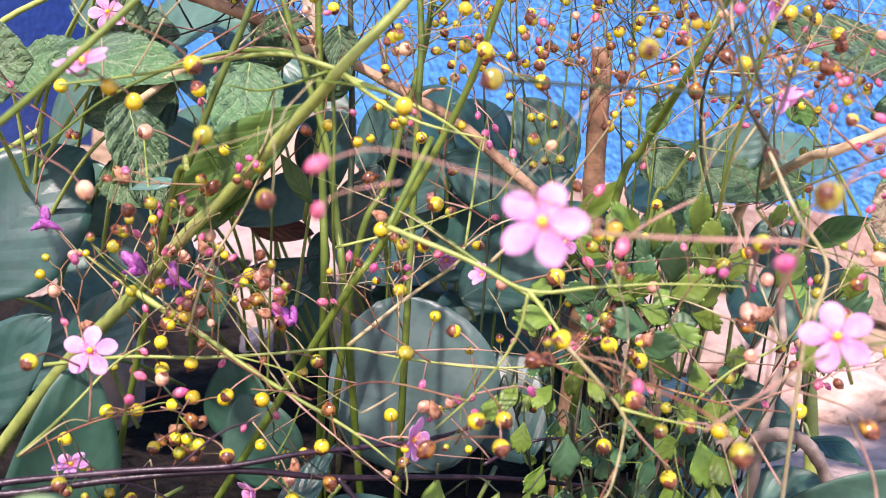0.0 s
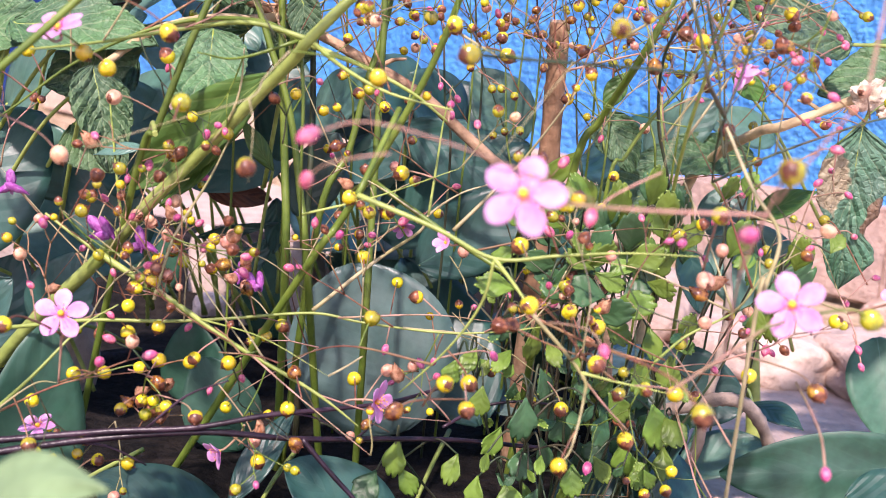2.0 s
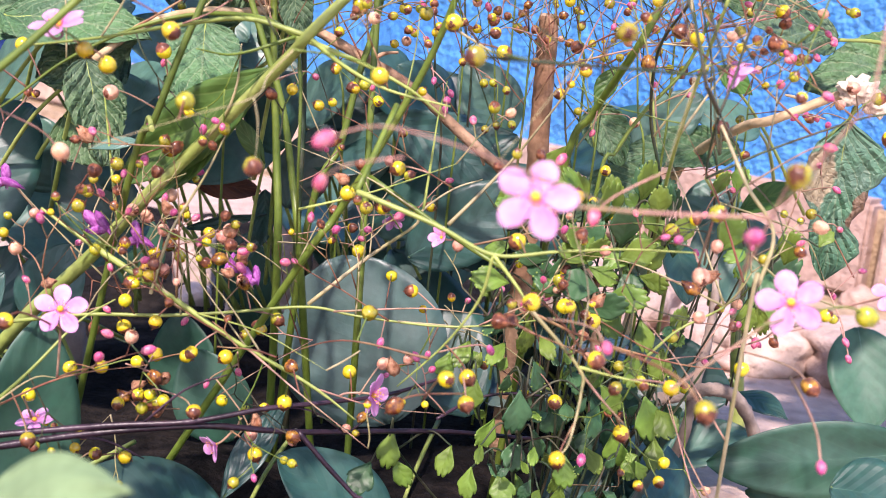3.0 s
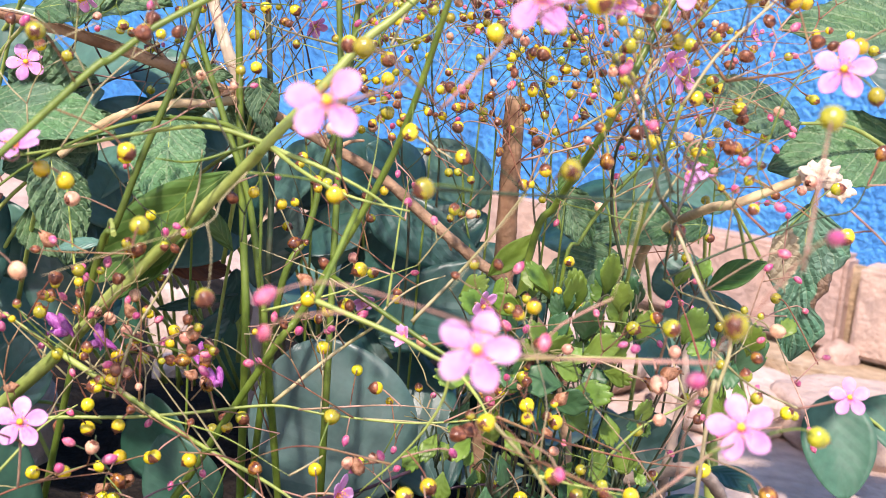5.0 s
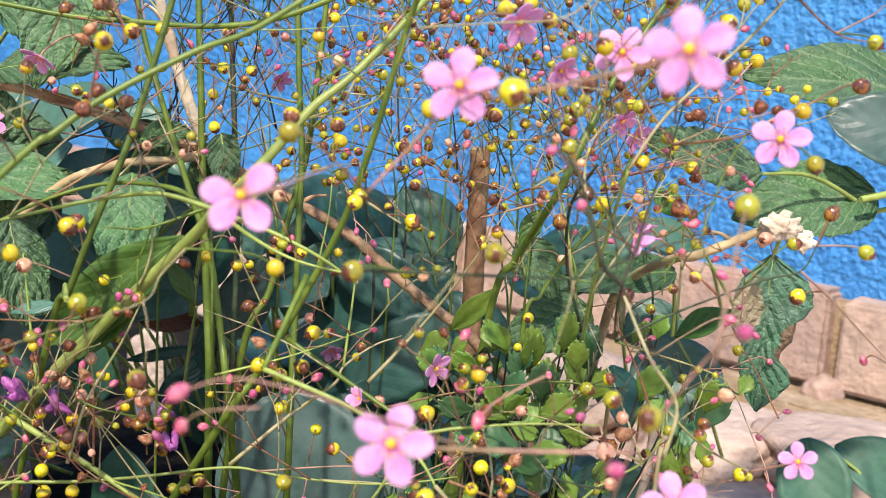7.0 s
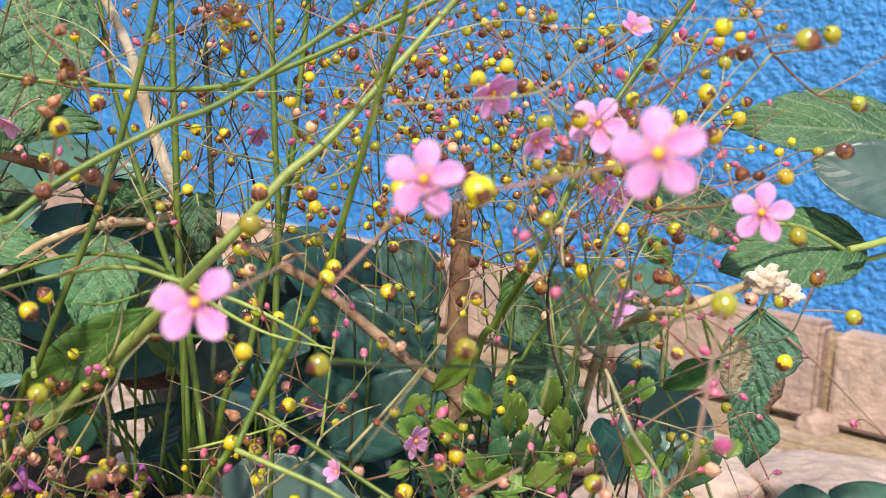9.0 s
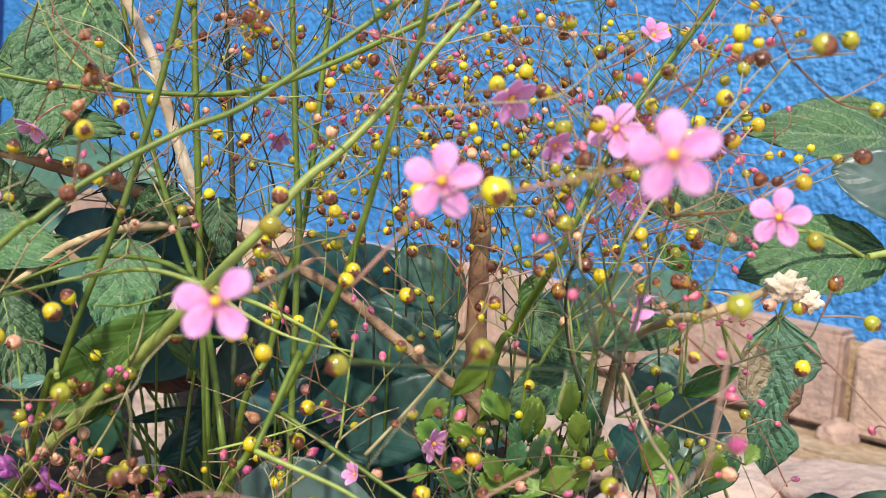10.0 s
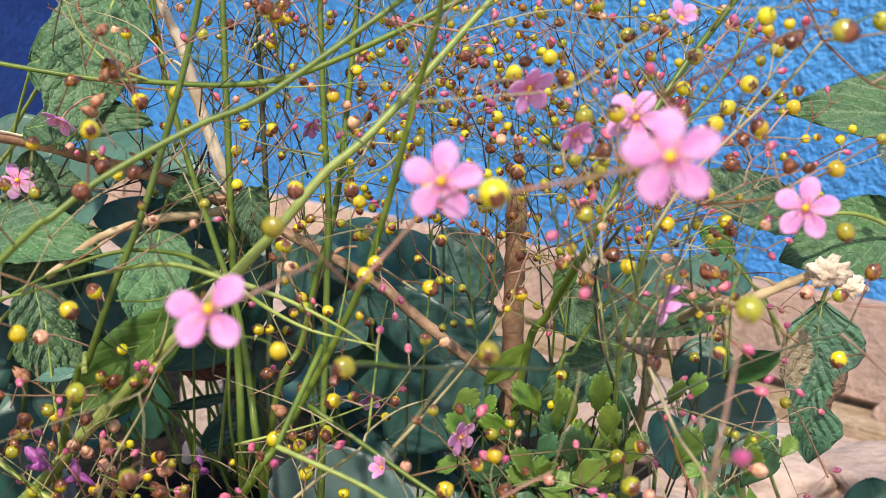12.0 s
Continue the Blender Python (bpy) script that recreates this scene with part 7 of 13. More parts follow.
fruit(plant_b, "brown", (0.0127, 0.2868, 0.1368), (0.0113, 0.2998, 0.1373), 0.0045, 37, 0.00028)
flower(plant_d, (0.0683, 0.3096, 0.1996), (0.0652, 0.3094, 0.1902), (0.50, -0.20, -0.60), 66, 0.0073, shut=0.75, seed=3)
fruit(plant_c, "bud", (-0.0181, 0.3921, 0.1781), (-0.0104, 0.3905, 0.1703), 0.004, 39, 0.000238)
fruit(plant_b, "bud", (0.0494, 0.2159, 0.1346), (0.0432, 0.1866, 0.1629), 0.0062, 40, 0.00022)
fruit(plant_b, "bud", (0.0348, 0.2310, 0.1677), (0.0213, 0.2306, 0.1569), 0.005, 41, 0.00028)
fruit(plant_d, "olive", (0.1104, 0.4397, 0.2126), (0.1102, 0.4305, 0.2035), 0.004, 42, 0.000238)
fruit(plant_b, "olive", (0.0177, 0.2298, 0.1883), (0.0206, 0.2127, 0.1956), 0.0045, 43, 0.00028)
fruit(plant_b, "olive", (0.0449, 0.1948, 0.1550), (0.0463, 0.1774, 0.1751), 0.0045, 44, 0.00028)
fruit(plant_b, "olive", (0.0035, 0.2279, 0.1881), (-0.0074, 0.2248, 0.1879), 0.0045, 45, 0.00028)
fruit(plant_a, "yellow", (-0.1118, 0.2965, 0.1004), (-0.1165, 0.2680, 0.1096), 0.0045, 46, 0.00036)
fruit(plant_a, "yellow", (-0.1079, 0.3389, 0.0940), (-0.1065, 0.3437, 0.0889), 0.0045, 47, 0.00028)
fruit(plant_a, "yellow", (-0.0957, 0.3274, 0.0801), (-0.0942, 0.3363, 0.0832), 0.0045, 48, 0.00028)
fruit(plant_a, "yellow", (-0.1088, 0.3220, 0.0813), (-0.1186, 0.3296, 0.0783), 0.0045, 49, 0.00028)
fruit(plant_a, "yellow", (-0.0948, 0.3327, 0.0820), (-0.0853, 0.3391, 0.0827), 0.0045, 50, 0.00028)
fruit(plant_a, "yellow", (-0.0621, 0.3281, 0.0919), (-0.0709, 0.3277, 0.0873), 0.0045, 51, 0.00028)
fruit(plant_a, "yellow", (-0.0911, 0.3251, 0.0758), (-0.0757, 0.3082, 0.0760), 0.0045, 52, 0.00028)
fruit(plant_a, "brown", (-0.0468, 0.3195, 0.0810), (-0.0507, 0.3273, 0.0866), 0.0045, 53, 0.00028)
fruit(plant_a, "yellow", (-0.0504, 0.3214, 0.0829), (-0.0516, 0.3252, 0.0756), 0.0045, 54, 0.00028)
fruit(plant_b, "yellow", (-0.0659, 0.3697, 0.0918), (-0.0650, 0.3588, 0.0882), 0.004, 55, 0.000238)
fruit(plant_a, "brown", (-0.0668, 0.3451, 0.0980), (-0.0588, 0.3504, 0.0946), 0.0045, 56, 0.00028)
fruit(plant_b, "brown", (-0.0304, 0.3067, 0.1019), (-0.0278, 0.3141, 0.1093), 0.0045, 57, 0.00028)
fruit(plant_a, "yellow", (-0.0315, 0.3308, 0.0768), (-0.0340, 0.3473, 0.0804), 0.0045, 58, 0.00028)
fruit(plant_a, "yellow", (-0.0245, 0.3488, 0.1018), (-0.0240, 0.3688, 0.1087), 0.004, 59, 0.000238)
fruit(plant_a, "brown", (-0.0080, 0.3492, 0.1034), (-0.0167, 0.3495, 0.1088), 0.0045, 60, 0.00028)
fruit(plant_a, "yellow", (-0.0688, 0.3328, 0.0621), (-0.0589, 0.3221, 0.0592), 0.0045, 61, 0.00028)
fruit(plant_a, "olive", (-0.1294, 0.3104, 0.0755), (-0.1192, 0.2960, 0.0673), 0.0045, 62, 0.00028)
fruit(plant_a, "yellow", (-0.1309, 0.3130, 0.0719), (-0.1295, 0.3251, 0.0699), 0.0045, 63, 0.00028)
fruit(plant_a, "brown", (-0.1005, 0.3247, 0.0830), (-0.0924, 0.3292, 0.0782), 0.0045, 64, 0.00028)
fruit(plant_b, "brown", (0.0005, 0.2783, 0.0994), (-0.0174, 0.2716, 0.0966), 0.0045, 65, 0.00028)
fruit(plant_a, "bud", (-0.0242, 0.3481, 0.0987), (-0.0249, 0.3463, 0.0915), 0.0045, 66, 0.00028)
flower(plant_a, (-0.1299, 0.3217, 0.0705), (-0.1268, 0.3236, 0.0624), (-0.10, -0.40, 1.00), 84, 0.0058, shut=0.2, seed=4)
flower(plant_a, (-0.0655, 0.3320, 0.0667), (-0.0729, 0.3339, 0.0566), (-0.60, -0.50, -0.30), 69, 0.0058, shut=0.6, seed=5)
flower(plant_a, (-0.0354, 0.3294, 0.0781), (-0.0255, 0.3287, 0.0797), (0.90, -0.40, 0.00), 64, 0.0073, shut=0.3, seed=6)
fruit(plant_b, "yellow", (-0.0103, 0.2743, 0.0978), (-0.0053, 0.2570, 0.1096), 0.0045, 70, 0.00028)
fruit(plant_b, "yellow", (-0.0055, 0.2985, 0.1066), (0.0012, 0.2851, 0.1017), 0.0045, 71, 0.00028)
fruit(plant_b, "yellow", (-0.0007, 0.2889, 0.1030), (0.0009, 0.2742, 0.0980), 0.0045, 72, 0.00028)
fruit(plant_b, "yellow", (0.0287, 0.2608, 0.1172), (0.0118, 0.2454, 0.1334), 0.0045, 73, 0.00028)
fruit(plant_b, "yellow", (0.0329, 0.3168, 0.1088), (0.0295, 0.3258, 0.1144), 0.0045, 74, 0.00028)
fruit(plant_b, "yellow", (0.0402, 0.3193, 0.1064), (0.0370, 0.3141, 0.1136), 0.0045, 75, 0.00028)
fruit(plant_b, "yellow", (0.0597, 0.3357, 0.1245), (0.0602, 0.3448, 0.1215), 0.0045, 76, 0.00028)
fruit(plant_b, "peach", (0.0572, 0.2872, 0.1415), (0.0581, 0.2809, 0.1364), 0.0045, 77, 0.00028)
fruit(plant_d, "olive", (0.0653, 0.3444, 0.0893), (0.0680, 0.3474, 0.1032), 0.0045, 78, 0.00028)
fruit(plant_b, "yellow", (0.0263, 0.2789, 0.1126), (0.0297, 0.2537, 0.1190), 0.0045, 79, 0.00028)
fruit(plant_b, "yellow", (0.0430, 0.2778, 0.1079), (0.0539, 0.2777, 0.1068), 0.0045, 80, 0.00028)
fruit(plant_d, "olive", (0.0858, 0.3765, 0.0476), (0.0829, 0.3813, 0.0762), 0.004, 81, 0.000238)
fruit(plant_b, "olive", (0.0237, 0.2307, 0.1301), (0.0437, 0.2025, 0.1253), 0.0045, 82, 0.00036)
fruit(plant_d, "yellow", (0.0743, 0.2899, 0.1048), (0.0783, 0.3012, 0.1073), 0.0045, 83, 0.00028)
fruit(plant_a, "yellow", (0.0278, 0.3540, 0.0848), (0.0316, 0.3344, 0.0815), 0.0045, 84, 0.00028)
fruit(plant_b, "brown", (0.0407, 0.2823, 0.0972), (0.0446, 0.2875, 0.0896), 0.0045, 85, 0.00028)
fruit(plant_b, "yellow", (0.0291, 0.2723, 0.0963), (0.0253, 0.2669, 0.0881), 0.0045, 86, 0.00028)
fruit(plant_b, "olive", (0.0562, 0.2193, 0.1393), (0.0828, 0.2309, 0.1412), 0.0045, 87, 0.00028)
fruit(plant_d, "brown", (0.0734, 0.2862, 0.1164), (0.0851, 0.2640, 0.1148), 0.0045, 88, 0.00028)
fruit(plant_b, "bud", (0.0165, 0.2497, 0.1289), (0.0266, 0.2233, 0.1305), 0.0045, 89, 0.00028)
fruit(plant_b, "bud", (-0.0079, 0.3000, 0.1034), (0.0080, 0.3096, 0.1031), 0.0045, 90, 0.00028)
fruit(plant_d, "bud", (0.0772, 0.4613, 0.0794), (0.1232, 0.4368, 0.0809), 0.004, 91, 0.000306)
fruit(plant_d, "bud", (0.0818, 0.2703, 0.1152), (0.0793, 0.2326, 0.1056), 0.0045, 92, 0.00036)
flower(plant_b, (-0.0127, 0.2200, 0.2094), (-0.0251, 0.1880, 0.2055), (0.04, -0.95, 0.30), 48, 0.0073, angles=(0, 124, 184, 264), shut=0, seed=2)
flower(plant_c, (-0.1208, 0.4546, 0.1947), (-0.1588, 0.4268, 0.1992), (0.22, -0.94, 0.26), 115, 0.0073, shut=0, seed=3)
fruit(plant_a, "olive", (-0.0925, 0.2707, 0.2003), (-0.0959, 0.2507, 0.2121), 0.0045, 95, 0.00028)
fruit(plant_a, "brown", (-0.0777, 0.2824, 0.2130), (-0.0776, 0.2729, 0.2139), 0.0045, 96, 0.00028)
fruit(plant_a, "yellow", (-0.0961, 0.3409, 0.1675), (-0.0973, 0.3377, 0.1770), 0.0045, 97, 0.00028)
fruit(plant_c, "yellow", (-0.0774, 0.3923, 0.2269), (-0.0666, 0.3945, 0.2262), 0.004, 98, 0.000238)
fruit(plant_c, "yellow", (-0.0709, 0.3936, 0.2265), (-0.0557, 0.3877, 0.2261), 0.004, 99, 0.000238)
fruit(plant_c, "yellow", (-0.0704, 0.3980, 0.2235), (-0.0712, 0.4032, 0.2168), 0.004, 100, 0.000238)
fruit(plant_c, "yellow", (-0.0709, 0.4011, 0.2195), (-0.0686, 0.3947, 0.2057), 0.004, 101, 0.000238)
fruit(plant_a, "brown", (-0.0178, 0.2976, 0.2297), (-0.0293, 0.2864, 0.2159), 0.0045, 102, 0.00028)
fruit(plant_b, "olive", (-0.0055, 0.2190, 0.2046), (-0.0216, 0.2213, 0.2152), 0.0045, 103, 0.00028)
fruit(plant_b, "yellow", (-0.0273, 0.3349, 0.2146), (-0.0208, 0.3275, 0.2129), 0.0045, 104, 0.00028)
fruit(plant_b, "olive", (-0.0229, 0.3445, 0.1973), (-0.0208, 0.3600, 0.1961), 0.0045, 105, 0.00028)
fruit(plant_b, "yellow", (-0.0231, 0.3454, 0.2014), (-0.0214, 0.3526, 0.2069), 0.0045, 106, 0.00028)
fruit(plant_c, "yellow", (-0.0458, 0.4317, 0.1698), (-0.0535, 0.4241, 0.1735), 0.004, 107, 0.000238)
fruit(plant_c, "brown", (-0.0682, 0.4581, 0.1396), (-0.0615, 0.4610, 0.1412), 0.004, 108, 0.000238)
fruit(plant_c, "olive", (-0.1049, 0.4754, 0.1976), (-0.1313, 0.5073, 0.1893), 0.004, 109, 0.000306)
fruit(plant_c, "bud", (-0.0812, 0.4370, 0.2033), (-0.0957, 0.4447, 0.2045), 0.004, 110, 0.000238)
fruit(plant_c, "bud", (-0.1208, 0.4546, 0.1947), (-0.1271, 0.4646, 0.1801), 0.004, 111, 0.000238)
flower(plant_b, (-0.0055, 0.2190, 0.2046), (0.0107, 0.2043, 0.2271), (-0.10, -0.97, 0.21), 88, 0.0073, shut=0, seed=0)
flower(plant_d, (0.0895, 0.2848, 0.2248), (0.0889, 0.2658, 0.2208), (-0.30, -0.93, 0.23), 85, 0.0073, shut=0, seed=1)
flower(plant_d, (0.0564, 0.3440, 0.2129), (0.0636, 0.3441, 0.2208), (0.45, -0.60, -0.45), 73, 0.0056, shut=0.4, seed=2)
flower(plant_d, (0.1168, 0.4475, 0.2293), (0.1160, 0.4525, 0.2347), (0.80, -0.50, 0.30), 92, 0.0058, shut=0.5, seed=3)
fruit(plant_b, "yellow", (0.0146, 0.2482, 0.2263), (0.0057, 0.2565, 0.2213), 0.0045, 116, 0.00028)
fruit(plant_d, "yellow", (0.0393, 0.3544, 0.2214), (0.0257, 0.3505, 0.2189), 0.0045, 117, 0.00028)
fruit(plant_d, "yellow", (0.0349, 0.4189, 0.1949), (0.0290, 0.4132, 0.2060), 0.004, 118, 0.000238)
fruit(plant_d, "olive", (0.0439, 0.4219, 0.2132), (0.0365, 0.4173, 0.2106), 0.004, 119, 0.000238)
fruit(plant_d, "olive", (0.0534, 0.4008, 0.2048), (0.0423, 0.4060, 0.2065), 0.004, 120, 0.000238)
fruit(plant_d, "olive", (0.0523, 0.3180, 0.2240), (0.0477, 0.3249, 0.2232), 0.0045, 121, 0.00028)
fruit(plant_d, "brown", (0.0448, 0.2840, 0.2059), (0.0421, 0.2895, 0.2139), 0.0045, 122, 0.00028)
fruit(plant_d, "yellow", (0.0735, 0.3141, 0.2158), (0.0653, 0.3116, 0.2103), 0.0045, 123, 0.00028)
fruit(plant_d, "olive", (0.0960, 0.3983, 0.2070), (0.0885, 0.4008, 0.2014), 0.004, 124, 0.000238)
fruit(plant_d, "brown", (0.0519, 0.3448, 0.1966), (0.0482, 0.3452, 0.1883), 0.0045, 125, 0.00028)
fruit(plant_d, "brown", (0.0593, 0.3176, 0.1912), (0.0573, 0.3233, 0.1967), 0.0045, 126, 0.00028)
fruit(plant_d, "brown", (0.1254, 0.5149, 0.1674), (0.1471, 0.4939, 0.1694), 0.004, 127, 0.000306)
fruit(plant_b, "olive", (0.0550, 0.1745, 0.1858), (0.0622, 0.1919, 0.2105), 0.0045, 128, 0.00036)
fruit(plant_d, "olive", (0.0891, 0.2711, 0.2219), (0.1003, 0.2729, 0.2153), 0.0045, 129, 0.00028)
fruit(plant_d, "brown", (0.1199, 0.3209, 0.1901), (0.1235, 0.3223, 0.1995), 0.0045, 130, 0.00028)
fruit(plant_b, "olive", (0.0597, 0.2478, 0.2230), (0.0560, 0.2312, 0.2335), 0.0045, 131, 0.00028)
fruit(plant_d, "brown", (0.0810, 0.3445, 0.2095), (0.0881, 0.3504, 0.2078), 0.0045, 132, 0.00028)
fruit(plant_d, "olive", (0.0608, 0.3433, 0.2248), (0.0673, 0.3360, 0.2253), 0.0045, 133, 0.00028)
fruit(plant_d, "brown", (0.0517, 0.3415, 0.1955), (0.0539, 0.3321, 0.1985), 0.0045, 134, 0.00028)
fruit(plant_d, "olive", (0.1015, 0.4351, 0.1531), (0.1088, 0.4615, 0.1677), 0.004, 135, 0.000306)
fruit(plant_b, "bud", (0.0459, 0.1823, 0.1695), (0.0585, 0.1714, 0.1921), 0.005, 136, 0.00028)
flower(plant_c, (-0.0649, 0.4760, 0.2255), (-0.0584, 0.4792, 0.2235), (0.50, -0.60, -0.50), 77, 0.0058, shut=0.5, seed=4)
fruit(plant_a, "olive", (-0.0445, 0.3408, 0.2443), (-0.0467, 0.3295, 0.2620), 0.0045, 138, 0.00028)
fruit(plant_c, "yellow", (-0.1088, 0.4039, 0.2445), (-0.1100, 0.4011, 0.2546), 0.004, 139, 0.000238)
fruit(plant_a, "yellow", (-0.0776, 0.2767, 0.2135), (-0.0654, 0.2444, 0.2301), 0.0045, 140, 0.00036)
fruit(plant_a, "yellow", (-0.0846, 0.3356, 0.2309), (-0.0786, 0.3188, 0.2344), 0.0045, 141, 0.00028)
fruit(plant_a, "brown", (-0.0866, 0.3363, 0.2364), (-0.0900, 0.3306, 0.2418), 0.0045, 142, 0.00028)
fruit(plant_a, "yellow", (-0.0755, 0.3521, 0.2467), (-0.0791, 0.3550, 0.2365), 0.0045, 143, 0.00028)
fruit(plant_c, "yellow", (-0.0793, 0.4183, 0.2375), (-0.0686, 0.4116, 0.2387), 0.004, 144, 0.000238)
fruit(plant_c, "yellow", (-0.0157, 0.4082, 0.2464), (-0.0300, 0.3985, 0.2465), 0.004, 145, 0.000238)
fruit(plant_c, "yellow", (-0.0281, 0.4174, 0.2354), (-0.0213, 0.4178, 0.2418), 0.004, 146, 0.000238)
fruit(plant_c, "yellow", (-0.0540, 0.4872, 0.2523), (-0.0545, 0.4922, 0.2649), 0.004, 147, 0.000238)
fruit(plant_c, "olive", (-0.0113, 0.4794, 0.2224), (-0.0248, 0.4704, 0.2216), 0.004, 148, 0.000238)
fruit(plant_c, "yellow", (-0.0605, 0.4816, 0.1932), (-0.0516, 0.4794, 0.1940), 0.004, 149, 0.000238)
fruit(plant_c, "bud", (-0.1015, 0.4728, 0.1967), (-0.1072, 0.4771, 0.1982), 0.004, 150, 0.000238)
fruit(plant_c, "bud", (-0.0314, 0.4150, 0.1989), (-0.0237, 0.4196, 0.1995), 0.004, 151, 0.000238)
flower(plant_b, (0.0161, 0.1973, 0.2251), (0.0444, 0.1702, 0.2354), (-0.25, -0.95, 0.18), 100, 0.0073, shut=0, seed=5)
flower(plant_b, (0.0467, 0.2719, 0.2351), (0.0512, 0.2774, 0.2383), (-0.20, -0.90, 0.30), 66, 0.0073, shut=0.1, seed=6)
flower(plant_d, (0.0367, 0.2942, 0.2242), (0.0381, 0.2935, 0.2332), (0.50, -0.75, -0.35), 73, 0.0052, shut=0.5, seed=0)
flower(plant_d, (0.0728, 0.3589, 0.2251), (0.0707, 0.3582, 0.2160), (0.60, -0.70, -0.30), 116, 0.0058, shut=0.4, seed=1)
flower(plant_d, (0.0557, 0.3450, 0.2553), (0.0674, 0.3329, 0.2649), (0.20, -0.70, 0.60), 110, 0.0056, shut=0.6, seed=2)
flower(plant_b, (0.0147, 0.2707, 0.2433), (0.0258, 0.2856, 0.2442), (0.45, -0.60, -0.40), 108, 0.007, shut=0.4, seed=3)
fruit(plant_b, "brown", (0.0508, 0.2347, 0.2437), (0.0817, 0.2236, 0.2572), 0.0045, 158, 0.00036)
fruit(plant_b, "olive", (0.0908, 0.2661, 0.2577), (0.1069, 0.2840, 0.2638), 0.0045, 159, 0.00028)
fruit(plant_d, "olive", (0.0850, 0.3520, 0.2639), (0.0994, 0.3540, 0.2590), 0.0045, 160, 0.00028)
fruit(plant_d, "brown", (0.0988, 0.3147, 0.2560), (0.0918, 0.3055, 0.2593), 0.0045, 161, 0.00028)
fruit(plant_b, "brown", (0.0808, 0.2665, 0.2643), (0.0794, 0.2798, 0.2632), 0.0045, 162, 0.00028)
fruit(plant_d, "yellow", (0.0758, 0.2930, 0.2364), (0.0760, 0.2757, 0.2474), 0.0045, 163, 0.00028)
fruit(plant_d, "yellow", (0.0987, 0.3568, 0.2332), (0.1073, 0.3607, 0.2426), 0.0045, 164, 0.00028)
fruit(plant_d, "olive", (0.1149, 0.3136, 0.2499), (0.1272, 0.3162, 0.2484), 0.0045, 165, 0.00028)
fruit(plant_d, "brown", (0.1002, 0.2994, 0.2259), (0.1196, 0.3020, 0.2358), 0.0045, 166, 0.00028)
fruit(plant_d, "olive", (0.1274, 0.4291, 0.2193), (0.1568, 0.4306, 0.2328), 0.004, 167, 0.000306)
fruit(plant_d, "yellow", (0.0884, 0.2942, 0.2206), (0.1048, 0.3014, 0.2280), 0.0045, 168, 0.00028)
fruit(plant_d, "yellow", (0.0779, 0.3178, 0.2402), (0.0814, 0.3270, 0.2416), 0.0045, 169, 0.00028)
fruit(plant_d, "yellow", (0.0847, 0.2921, 0.2333), (0.0723, 0.2933, 0.2376), 0.0045, 170, 0.00028)
fruit(plant_d, "yellow", (0.0757, 0.3524, 0.2440), (0.0750, 0.3679, 0.2464), 0.0045, 171, 0.00028)
fruit(plant_d, "olive", (0.0788, 0.3186, 0.2455), (0.0687, 0.3104, 0.2543), 0.0045, 172, 0.00028)
fruit(plant_b, "yellow", (0.0227, 0.2814, 0.2439), (0.0225, 0.2884, 0.2471), 0.0045, 173, 0.00028)
fruit(plant_d, "yellow", (0.0508, 0.3229, 0.2363), (0.0363, 0.3153, 0.2469), 0.0045, 174, 0.00028)
fruit(plant_a, "yellow", (0.0273, 0.3490, 0.2652), (0.0327, 0.3404, 0.2528), 0.0045, 175, 0.00028)
fruit(plant_b, "yellow", (0.0472, 0.2702, 0.2289), (0.0463, 0.2730, 0.2392), 0.0045, 176, 0.00028)
fruit(plant_d, "yellow", (0.0536, 0.4815, 0.2579), (0.0325, 0.5041, 0.2766), 0.004, 177, 0.000306)
fruit(plant_a, "olive", (0.0491, 0.3540, 0.2654), (0.0559, 0.3581, 0.2610), 0.0045, 178, 0.00028)
fruit(plant_d, "olive", (0.0375, 0.2938, 0.2296), (0.0404, 0.2940, 0.2375), 0.0045, 179, 0.00028)
fruit(plant_b, "olive", (0.0420, 0.3551, 0.2143), (0.0489, 0.3502, 0.2195), 0.0045, 180, 0.00028)
fruit(plant_d, "brown", (0.0480, 0.4192, 0.2104), (0.0412, 0.4237, 0.2151), 0.004, 181, 0.000238)
fruit(plant_d, "yellow", (0.0889, 0.2895, 0.2227), (0.0830, 0.2931, 0.2375), 0.0045, 182, 0.00028)
fruit(plant_d, "yellow", (0.0900, 0.3954, 0.2088), (0.0876, 0.3791, 0.2135), 0.0045, 183, 0.00028)
fruit(plant_a, "yellow", (-0.0149, 0.3312, 0.1496), (-0.0243, 0.3345, 0.1495), 0.0045, 184, 0.00028)
fruit(plant_a, "yellow", (-0.0343, 0.3511, 0.1154), (-0.0352, 0.3574, 0.1184), 0.0045, 185, 0.00028)
fruit(plant_b, "yellow", (-0.0125, 0.3265, 0.2016), (-0.0123, 0.3203, 0.1936), 0.0045, 186, 0.00028)
fruit(plant_d, "brown", (0.1226, 0.3191, 0.1772), (0.1171, 0.3234, 0.1744), 0.0045, 187, 0.00028)
fruit(plant_d, "olive", (0.1199, 0.3209, 0.1901), (0.1329, 0.3168, 0.1897), 0.0045, 188, 0.00028)
fruit(plant_d, "brown", (0.1153, 0.3732, 0.1690), (0.1309, 0.3745, 0.1841), 0.0045, 189, 0.00028)
fruit(plant_d, "olive", (0.0921, 0.4404, 0.1458), (0.1052, 0.4331, 0.1559), 0.004, 190, 0.000238)
fruit(plant_d, "olive", (0.0772, 0.4524, 0.1429), (0.0979, 0.4358, 0.1470), 0.004, 191, 0.000238)
